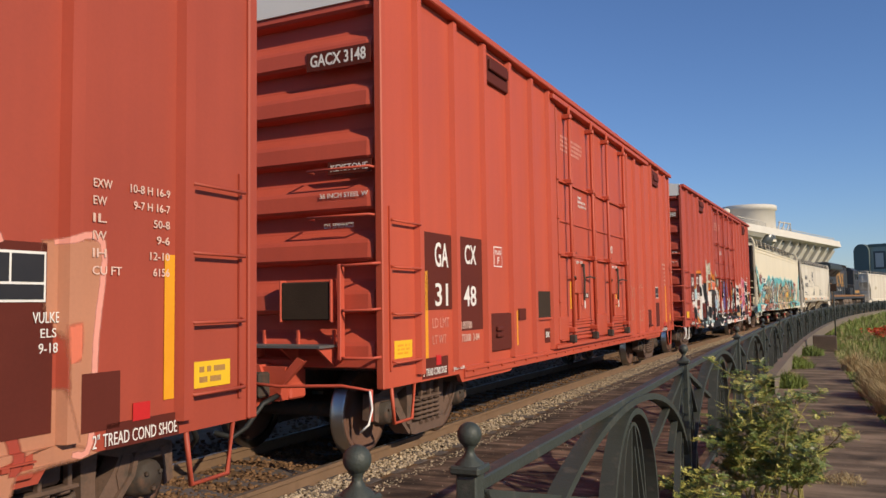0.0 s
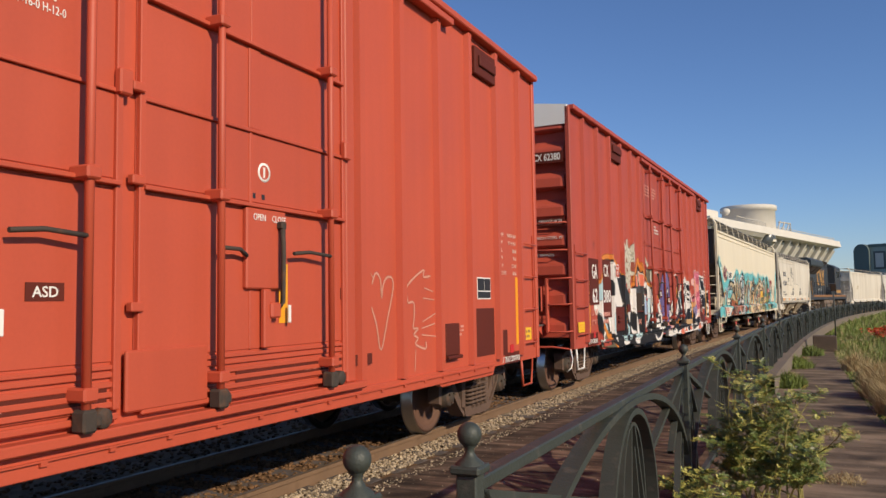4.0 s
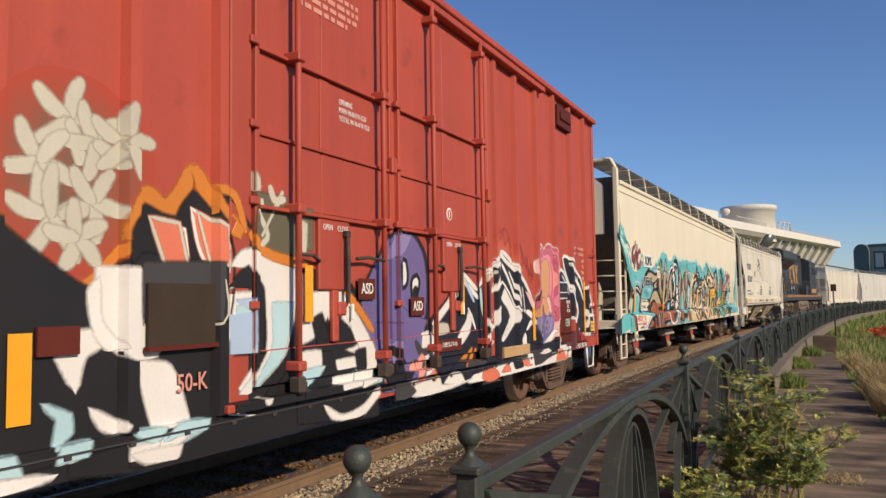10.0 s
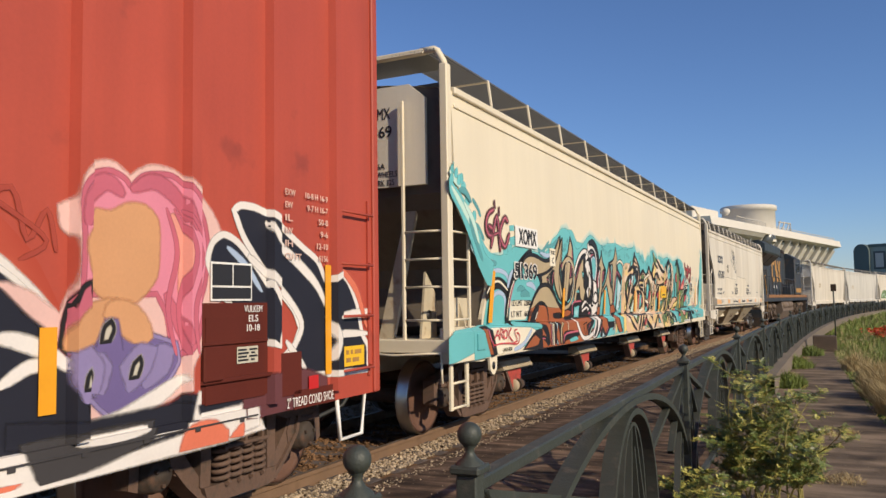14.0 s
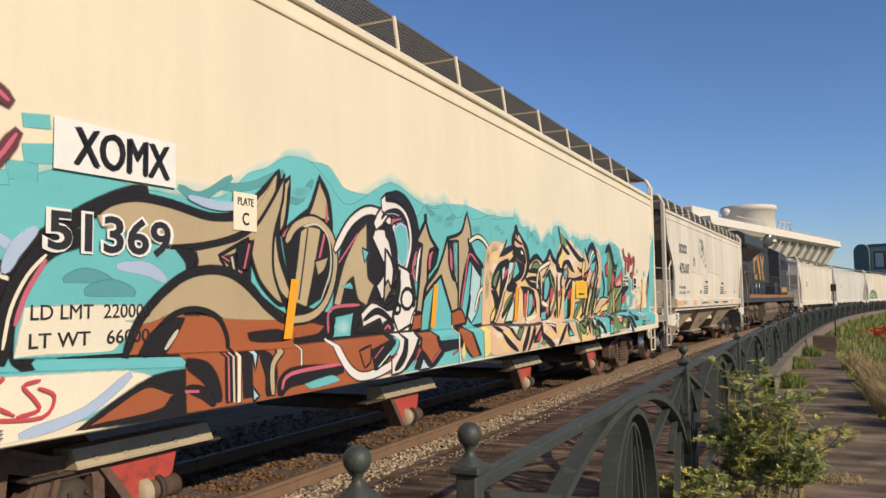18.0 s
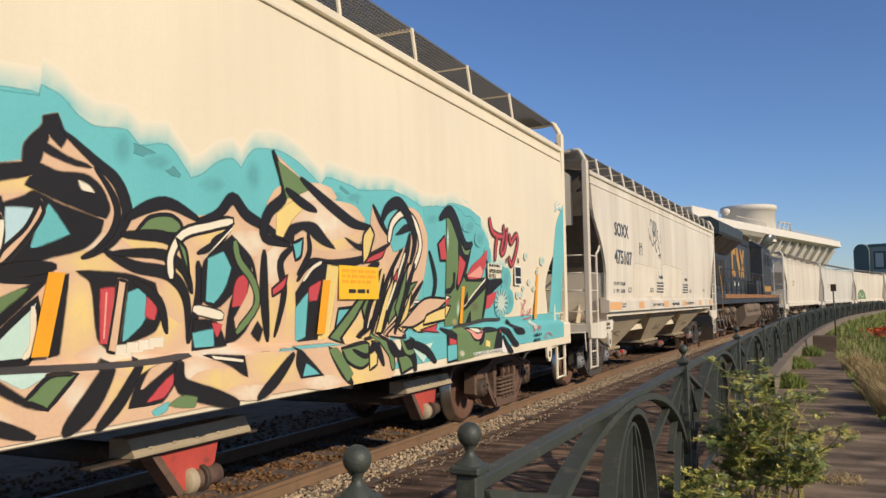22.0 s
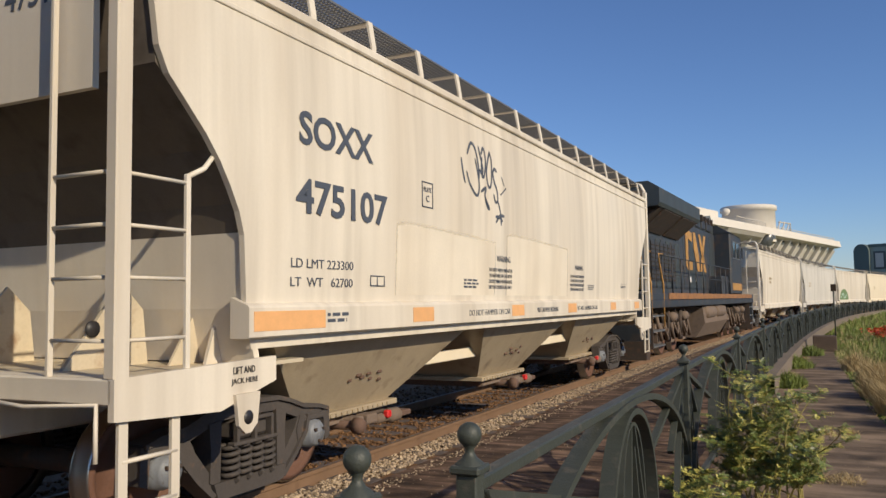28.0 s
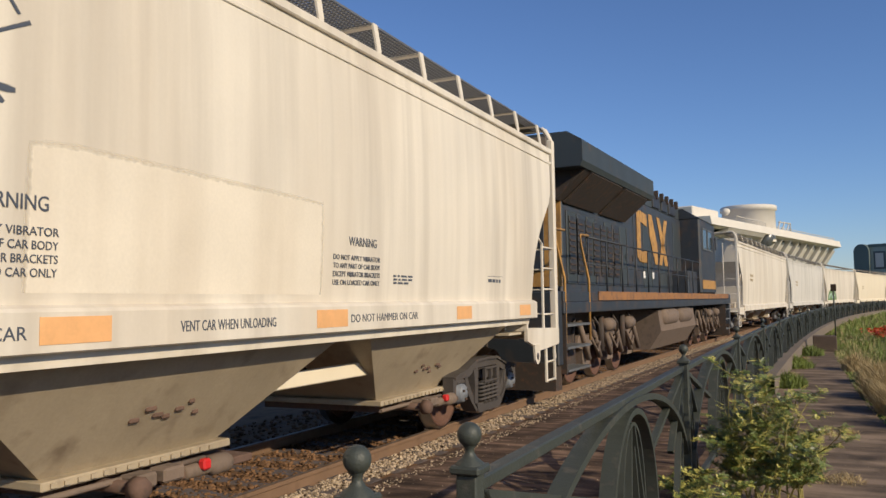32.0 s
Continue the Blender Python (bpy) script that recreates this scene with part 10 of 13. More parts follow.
def hopper(label, u, half_len, truck_half, paint, edge, sill, bays, posts, detail, draw=None, top=4.06, deck=4.42):
    """edge: rows of height and how far the side sheet stops short of the end. sill: its bottom, top and half length."""
    car = thing("hopper_car", label, "hopper car", "cars of the train")
    CARS.append((car, u, truck_half))
    L = half_len
    zs = list(np.linspace(1.30, top - 0.05, 17 if detail else 7))
    inset = lambda z: float(np.interp(z, [e[0] for e in edge], [e[1] for e in edge]))
    for k in (1, -1):
        s = Shape()
        rows = [[(k * side_x(z), -L + inset(z), z), (k * side_x(z), 0, z), (k * side_x(z), L - inset(z), z)] for z in zs]
        s.grid(rows)
        for e in (-1, 1):
            s.grid([[(k * side_x(z), e * (L - inset(z)), z), (k * (side_x(z) - 0.05), e * (L - inset(z)), z)] for z in zs], False)
        part("side_sheet", s, paint, car)
        z0, z1, hl = sill
        s = Shape().prism([(k * 1.46, z1 + 0.06), (k * 1.62, z1), (k * 1.635, z1 - 0.02), (k * 1.635, z0 + 0.01), (k * 1.62, z0), (k * 1.46, z0)], -hl, hl, "y")
        part("side_sill", s, paint, car)
        x = side_x(4.0)
        chord = Shape().box(k * (x - 0.05), k * (x + 0.040), -L + 0.2, L - 0.2, top - 0.085, top, 0.012).box(k * (x - 0.03), k * (x + 0.026), -L + 0.2, L - 0.2, top - 0.245, top - 0.205, 0.006)
        part("top_chord", chord, paint, car)
        for y in (-L + 1.15, L - 1.15):
            tab = Shape().prism([(y - 0.13, 1.0), (y - 0.10, 0.78), (y - 0.03, 0.72), (y + 0.03, 0.72), (y + 0.10, 0.78), (y + 0.13, 1.0)], k * 1.60, k * 1.63)
            part("pull_eye", tab, paint, car)
            part("eye_hole", Shape().lathe([(0.001, k * 1.632), (0.05, k * 1.632), (0.05, k * 1.60)], (0, y, 0.83), "x", 16), BLACK, car)
    roof = [[(x, -L + 0.15, top - 0.03 + 0.20 * math.cos(x / 1.6 * math.pi / 2)), (x, L - 0.15, top - 0.03 + 0.20 * math.cos(x / 1.6 * math.pi / 2))] for x in np.linspace(-1.52, 1.52, 13)]
    part("roof", Shape().grid(roof), paint, car)
    part("hatch_trough", Shape().box(-0.35, 0.35, -L + 1.0, L - 1.0, top + 0.14, top + 0.27, 0.03), paint, car)
    for k in (-1, 1):
        y = k * L
        line = [(y - k * (e[1] + 0.02), e[0]) for e in edge]
        foot = [q for q in line if q[1] <= 2.15] if bays and detail else []
        if foot:
            part("end_sheet", Shape().prism(foot + [(q - k * 0.06, z) for q, z in reversed(foot)], -1.545, 1.545), OFFWHITE, car)
            line = [q for q in line if q[1] >= 2.15]
        slope = Shape().prism(line + [(q - k * 0.06, z) for q, z in reversed(line)], -1.545, 1.545)
        # on detailed cars the downward slope's shade is put into its colour
        part("end_slope", slope, END_UNDER if detail else paint, car, "underside of the end slope, shade put into its dark colour" if detail else "")
        if detail:
            panel = Shape().prism([(-1.27, 3.0), (-1.27, top - 0.10), (-1.05, top + 0.08), (1.05, top + 0.08), (1.27, top - 0.10), (1.27, 3.0)], y - k * 0.09, y - k * 0.14, "y")
            part("end_panel", panel, OFFWHITE, car, "pale upper end panel with stencilled lettering")
        beam = Shape().box(-1.58, 1.58, y - k * 0.24, y, 1.04, 1.20, 0.012).box(-0.32, 0.32, y - k * 2.6, y - k * 0.1, 0.75, 1.15, 0.02)
        beam.prism([(y, 1.20), (y, 0.95), (y - k * 0.9, 0.90), (y - k * 1.5, 1.06), (y - k * 1.5, 1.24)], 1.55, 1.60).prism([(y, 1.20), (y, 0.95), (y - k * 0.9, 0.90), (y - k * 1.5, 1.06), (y - k * 1.5, 1.24)], -1.60, -1.55)
        part("end_sill", beam, paint, car)
        part("end_deck", Shape().box(-1.5, 1.5, y - k * 1.98, y - k * 0.06, 1.16, 1.19), END_CREAM if detail else paint, car)
        for x in (0.62, -0.67):
            if detail and not bays:
                g = 1 if x > 0 else -1
                part("end_brace", Shape().prism([(x - g * 0.14, 1.19), (x + g * 0.07, 1.19), (x + g * 0.50, 3.16), (x + g * 0.38, 3.20)], y - k * 0.30, y - k * 0.36, "y"), END_CREAM, car, "tall leaning pale brace")
                web = Shape().prism([(y - k * 0.44, 1.19), (y - k * 0.84, 1.19), (y - k * 0.83, 1.73), (y - k * 0.57, 2.0)], x + g * 0.35, x + g * 0.38)
            else:
                web = Shape().prism([(y - k * 0.40, 1.19), (y - k * 1.15, 1.19), (y - k * 1.10, 1.60), (y - k * 0.90, 1.80)], x, x + 0.03)
            part("end_web", web, END_CREAM if detail else paint, car, "upright bracing plate")
        xw = 1.012 if detail and not bays else 0.672
        part("web_hole", Shape().lathe([(0.001, xw), (0.06, xw), (0.06, xw - 0.012)], (0, y - k * 0.63, 1.47), "x", 16), BLACK, car)
        part("gusset", Shape().prism([(y - k * 1.15, 1.19), (y - k * 1.45, 1.19), (y - k * 1.35, 1.75)], 1.2, 1.23), paint, car)
        if detail and not bays:
            pan = Shape().prism([(y - k * 0.55, 1.19), (y - k * 1.00, 1.19), (y - k * 1.06, 1.56), (y - k * 1.055, 1.63), (y - k * 1.01, 1.67), (y - k * 0.57, 1.68)], 1.33, 1.35)
            pan.prism([(1.35, 1.19), (1.47, 1.19), (1.35, 1.64)], y - k * 0.76, y - k * 0.78, "y")
            part("end_pan", pan, END_CREAM, car, "pale upright plate with a rib")
        gus = Shape().prism([(y - k * 1.0, 1.19), (y - k * 1.95, 1.19), (y - k * 1.95, 1.85), (y - k * 1.45, 1.85)], 1.0, 1.02)
        part("gusset", gus, END_CREAM if detail else paint, car)
        for s in (1, -1):
            fx = s * 1.55
            ladder = part("end_ladder", Shape().box(fx - 0.05, fx + 0.05, y - k * 0.12, y - k * 0.0, 1.19, deck - 0.17, 0.012), paint, car)
            part("ladder_stile", Shape().box(fx - 0.018, fx + 0.018, y - k * 0.645, y - k * 0.605, 1.19, 2.50, 0.006).tube([(fx, y - k * 0.62, 2.48), (fx, y - k * 0.78, 2.56), (fx, y - k * 0.92, 2.72)], 0.02, 6), paint, ladder)
            part("ladder_stile", Shape().box(s * 0.98, s * 1.015, y - k * 0.05, y - k * 0.01, 1.19, 4.0, 0.006), paint, ladder)
            for z in (1.42, 1.80, 2.12, 2.44):
                part("rung", Shape().tube([(fx, y - k * 0.63, z), (fx, y - k * 0.05, z)], 0.014, 6), paint, ladder)
                part("rung", Shape().tube([(s * 1.0, y - k * 0.03, z), (fx, y - k * 0.03, z)], 0.014, 6), paint, ladder)
            st = Shape().box(fx - 0.012, fx + 0.012, y - k * 0.14, y - k * 0.07, 0.40, 0.95).box(fx - 0.012, fx + 0.012, y - k * 0.56, y - k * 0.49, 0.40, 0.95)
            st.tube([(fx, y - k * 0.1, 0.42), (fx, y - k * 0.54, 0.42)], 0.016, 6).tube([(fx, y - k * 0.1, 0.7), (fx, y - k * 0.54, 0.7)], 0.016, 6)
            part("stirrup_step", st, paint, car)
            bent = Shape().tube([(fx, y - k * 0.06, deck - 0.19), (fx - s * 0.015, y - k * 0.06, deck - 0.14), (fx - s * 0.09, y - k * 0.05, deck), (fx - s * 0.12, y - k * 0.05, deck + 0.02), (fx - s * 0.3, y - k * 0.05, deck + 0.02)], 0.042, 8)
            part("corner_bend", bent, paint, ladder)
        part("end_rail", Shape().box(-1.3, 1.3, y - k * 0.10, y, deck - 0.02, deck + 0.04, 0.01), paint, car)
        part("end_walkway", Shape().box(-1.3, 1.3, y - k * 0.75, y - k * 0.10, deck, deck + 0.02), GALV, car, "grey steel mesh end platform")
        hand = Shape().tube([(0.2, y - k * 0.02, 1.05), (0.9, y + k * 0.06, 1.02), (1.5, y + k * 0.04, 1.05), (1.52, y + k * 0.06, 0.72)], 0.016, 6)
        part("uncoupling_lever", hand, paint, car)
        coupler(car, y - k * 0.05, y + k * (0.72 if detail else 0.5))
    walkway(car, L, posts, paint, detail, top, deck)
    for y, w in bays:
        discharge_bay(car, y, w, detail)
    for y in (-truck_half, truck_half):
        truck(car, y, "dark" if bays else "brown")
    part("centre_sill", Shape().box(-0.3, 0.3, -L + 0.3, L - 0.3, 0.80, 1.1, 0.02), GRIME, car)
    part("brace_rail", Shape().box(0.96, 1.02, -L + 2.4, L - 2.4, 0.88, 1.02, 0.01), CREAM if bays else paint, car, "pale brace beam between the bays")
    if draw:
        draw(car, L)
    return car


def discharge_bay(car, y, w, detail):
    bay = Shape()
    b = w * 0.42
    for k in (1, -1):
        bay.add([(k * 1.46, y - w, 1.40), (k * 1.46, y + w, 1.40), (k * 0.85, y + b, 0.56), (k * 0.85, y - b, 0.56)], [(0, 1, 2, 3)])
        bay.add([(-1.46, y + k * w, 1.40), (1.46, y + k * w, 1.40), (0.85, y + k * b, 0.56), (-0.85, y + k * b, 0.56)], [(0, 1, 2, 3)])
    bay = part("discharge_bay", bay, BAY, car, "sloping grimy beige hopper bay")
    fl = Shape().box(-0.95, 0.95, y - b - 0.06, y + b + 0.06, 0.50, 0.56, 0.008)
    if detail:
        for i in range(int(b * 2 / 0.10)):
            fl.box(0.94, 0.965, y - b + i * 0.10, y - b + i * 0.10 + 0.04, 0.515, 0.545)
    part("gate_flange", fl, BAY, bay)
    part("outlet_gate", Shape().box(-0.8, 0.8, y - b * 0.8, y + b * 0.6, 0.40, 0.50, 0.01), TRUCK, bay, "rusty sliding outlet gate")
    part("gate_shaft", Shape().tube([(0.6, y - 0.35, 0.44), (1.22, y - 0.35, 0.44)], 0.045, 8), TRUCK, bay)
    part("gate_rack", Shape().box(0.7, 1.1, y + 0.1, y + 0.95, 0.38, 0.44, 0.01), TRUCK, bay)
    if detail:
        part("gate_capstan", Shape().lathe([(0, 1.28), (0.06, 1.28), (0.08, 1.24), (0.08, 1.18), (0, 1.18)], (0, y - 0.35, 0.44), "x", 12), TRUCK, bay)
        part("gate_clamp", Shape().box(1.10, 1.17, y + 0.32, y + 0.40, 0.42, 0.50, 0.015), SIGNAL_RED, bay, "red painted clamp")
        part("end_cap", Shape().lathe([(0, 0.68), (0.06, 0.675), (0.075, 0.65), (0.075, 0.48), (0.05, 0.46), (0.05, 0.20), (0, 0.20)], (1.08, y, 0.42), "y", 14), DUST, bay)
        rnd = random.Random(int(y * 10) + 5)
        for i in range(7):
            a, c = y - 0.30 + i * 0.10, 0.82 + 0.05 * (i % 2) + rnd.uniform(-0.04, 0.06)
            x = 0.85 + (c - 0.56) / 0.84 * 0.61
            part("vibrator_bracket", Shape().box(x - 0.01, x + 0.03, a, a + rnd.uniform(0.05, 0.10), c, c + 0.035, 0.008), TRUCK, bay, "rusty bolted bracket")
        for i in range(2):
            part("gate_box", Shape().box(0.98, 1.14, y - 0.30 + i * 0.26, y - 0.10 + i * 0.26, 0.40, 0.50, 0.015), DUST, bay, "dusty gear box of the gate")
        part("gate_rail", Shape().tube([(1.0, y - 1.0, 0.47), (1.0, y + 0.5, 0.47)], 0.022, 6), DUST, bay)


def bays_wide(posts):
    return posts[1] - posts[0] > 1.2


def walkway(car, L, posts, paint, detail, top, deck):
    """Grating along the roof edge on bent brackets."""
    for k in (1, -1):
        g, x0, x1 = Shape(), 0.88, 1.45
        if detail and k > 0:
            n = int(L * 2 / 0.05)
            for i in range(n):
                y = -L + 0.05 + i * (2 * L - 0.1) / n
                g.box(x0, x1, y, y + 0.012, deck, deck + 0.015)
            for i in range(12):
                g.box(x0 + i * 0.0509, x0 + i * 0.0509 + 0.010, -L, L, deck, deck + 0.02)
        else:
            g.box(k * x0, k * x1, -L, L, deck, deck + 0.02)
        part("roof_walkway", g, GALV, car, "grey steel mesh walkway")
        h, w = deck - top + 0.02, 0.022 if bays_wide(posts) else 0.042
        br = Shape().prism([(0.0, -0.02), (0.018, -0.02), (0.018, 0.10), (-0.025, h), (-0.60, h), (-0.60, h - 0.03), (-0.045, h - 0.03), (0.0, 0.09)], -w, w, "y").mesh("walkway_bracket", paint)
        for y in posts:
            part("walkway_bracket", br, None, car, m=Matrix.Translation((k * 1.49, y, top)) @ pose(0, 0, 0, 0, 0, 0 if k > 0 else 180))


EDGE_C = ((1.2, 1.2), (1.32, 0.94), (1.55, 1.02), (1.82, 1.14), (2.05, 1.07), (2.49, 0.58), (2.72, 0.28), (2.90, 0.15), (4.2, 0.15))
EDGE_D = ((1.2, 1.3), (1.6, 1.20), (1.95, 1.16), (2.15, 1.14), (2.35, 1.06), (2.71, 0.82), (3.19, 0.32), (4.2, 0.20))


def hopper_relief(top, bottom):
    rows = list(np.linspace(1.30, 4.05, 17))
    bow = [side_x(z) for z in rows]
    def relief(v, z):
        if z <= top:
            return 1.635
        if z < top + 0.06:
            return 1.635 - (z - top) / 0.06 * (1.635 - side_x(top + 0.06))
        return float(np.interp(z, rows, bow))
    return relief


def draw_c(car, L):
    m = Mural(car, hopper_relief(1.27, 0.93), (), [1.27, 1.33] + list(np.linspace(1.30, 4.05, 17)), 0.934, 0.5)
    mural_cream_hopper(m)
    d = 0.024
    x = side_x(2.4) + d - 0.005
    plate(car, "number_patch", -7.38, -6.50, 2.37, 2.655, x, WHITE)
    for dv, dz in ((-0.010, 0.0), (0.010, 0.006), (0.0, -0.006)):
        side_text(car, "XOMX", -7.25 + dv, -6.56 + dv, 2.41 + dz, 2.62 + dz, x + 0.004, BLACK)
    side_text(car, "51369", -7.43, -6.50, 1.91, 2.17, side_x(2.0) + d, WHITE, 0.06)
    side_text(car, "51369", -7.40, -6.53, 1.93, 2.15, side_x(2.0) + d + 0.004, BLACK, 0.02)
    for words, z in (("LD LMT  220000", 1.56), ("LT WT   66000", 1.41)):
        side_text(car, words, -7.47, -6.66, z, z + 0.08, side_x(z) + d, BLACK, 0.006)
    plate(car, "plate_sign", -5.95, -5.70, 2.15, 2.42, side_x(2.3) + d - 0.006, SPRAY["cream"])
    side_text(car, "PLATE", -5.91, -5.74, 2.33, 2.385, side_x(2.3) + d, BLACK)
    side_text(car, "C", -5.86, -5.79, 2.19, 2.28, side_x(2.3) + d, BLACK, 0.01)
    for v, z0, z1, w in ((-8.13, 1.36, 2.25, 0.12), (-5.25, 1.36, 1.82, 0.10), (-2.77, 1.36, 1.81, 0.10), (-0.31, 1.37, 1.81, 0.10), (2.26, 1.38, 1.82, 0.11), (5.08, 1.38, 1.81, 0.08), (7.79, 1.37, 2.22, 0.10)):
        x, lean = side_x(1.6) + d, 0.105 * (z1 - z0)
        part("reflector", Shape().prism([(v - w / 2 - lean, z0), (v + w / 2 - lean, z0), (v + w / 2 + lean, z1), (v - w / 2 + lean, z1)], x, x + 0.003), ORANGE, car, "orange-yellow reflective stripe")
    plate(car, "placard", 2.47, 3.14, 1.66, 1.95, side_x(1.8) + d, YELLOW, label="yellow notice placard")
    text_bars(car, 2.52, 3.08, 1.79, 1.93, 3, side_x(1.8) + d + 0.004, ORANGE)
    text_bars(car, 2.62, 3.00, 1.70, 1.76, 1, side_x(1.8) + d + 0.004, BLACK)
    plate(car, "small_sign", 6.80, 7.06, 1.84, 2.10, side_x(2.0) + d, WHITE)
    for z0, z1 in ((1.86, 1.94), (1.96, 2.08)):
        plate(car, "small_sign", 6.83, 6.94, z0, z1, side_x(2.0) + d + 0.004, BLACK)
        plate(car, "small_sign", 6.95, 7.04, z0, z1, side_x(2.0) + d + 0.004, BLACK)
    side_text(car, "CLOSE HOPPER GATES & ROOF HATCHES BEFORE MOVING", 5.22, 6.17, 1.00, 1.04, 1.663, WHITE)
    text_bars(car, 5.89, 6.33, 2.05, 2.10, 1, side_x(2.0) + d, BLACK)
    side_text(car, "APPLIED 01/2011", 5.89, 6.33, 1.98, 2.03, side_x(2.0) + d, BLACK)
    side_text(car, "BY UTCL", 5.89, 6.12, 1.92, 1.965, side_x(1.95) + d, BLACK)
    side_text(car, "JACK HERE", -7.96, -7.66, 0.97, 1.03, 1.660, BLACK)
    text_bars(car, 7.45, 7.75, 1.04, 1.18, 2, 1.663, BLACK)
    end_text(car, "XOMX", 0.42, 0.80, 3.82, 3.96, -L + 0.086, BLACK, 0.01)
    end_text(car, "51369", 0.36, 0.82, 3.60, 3.74, -L + 0.086, BLACK, 0.01)
    for i, words in enumerate(("LOC D-5", "IIC D-6", "4 IIC D-6A", "36 INCH WHEELS", "WELL MARK 325")):
        end_text(car, words, 0.30, 0.30 + 0.042 * len(words), 3.42 - i * 0.10, 3.49 - i * 0.10, -L + 0.086, BLACK)
    # pneumatic outlets on faded red brackets
    for y in (-6.3, -2.6, 1.2, 5.0):
        out = part("outlet", Shape().prism([(0.98, 0.63), (1.20, 0.64), (1.20, 0.655), (1.14, 0.76), (0.98, 0.76)], y - 0.55, y + 0.62, "y"), BAY, car, "pale outlet flange with bolts")
        part("outlet_arm", Shape().box(1.0, 1.16, y - 0.85, y + 0.75, 0.615, 0.635, 0.004), GRIME, out)
        for i in range(5):
            part("bolt", Shape().box(1.165, 1.195, y - 0.42 + i * 0.22, y - 0.38 + i * 0.22, 0.675, 0.705, 0.008), BAY, out)
        part("outlet_body", Shape().prism([(y - 0.30, 0.62), (y + 0.34, 0.62), (y + 0.30, 0.46), (y + 0.06, 0.30), (y - 0.04, 0.31)], 1.02, 1.12), PALE_GATE, out, "faded red outlet box")
        part("box_rim", Shape().prism([(y - 0.34, 0.62), (y - 0.27, 0.62), (y - 0.02, 0.31), (y - 0.08, 0.29)], 1.0, 1.135), TRUCK, out)
        part("outlet_tube", Shape().tube([(1.10, y + 0.02, 0.37), (1.10, y + 0.34, 0.37)], 0.075, 14), TRUCK, out)
        part("tube_collar", Shape().tube([(1.10, y + 0.14, 0.37), (1.10, y + 0.18, 0.37)], 0.10, 14), GRIME, out)
        part("outlet_cap", Shape().lathe([(0.0, -0.02), (0.085, -0.02), (0.095, 0.0), (0.095, 0.05)], (1.10, y + 0.02, 0.37), "y", 16), BAY, out, "pale round cap")
        part("cross_pipe", Shape().tube([(-0.95, y + 0.1, 0.50), (0.95, y + 0.1, 0.50)], 0.09, 10), GRIME, out)
    part("belly", Shape().prism([(-1.45, 1.32), (-0.8, 0.86), (0.8, 0.86), (1.45, 1.32)], -L + 2.1, L - 2.1, "y"), GRIME, car)
    for v in (-8.63,):
        plate(car, "card_holder", v - 0.11, v + 0.11, 1.05, 1.24, 1.636, SPRAY["teal"], 0.02)


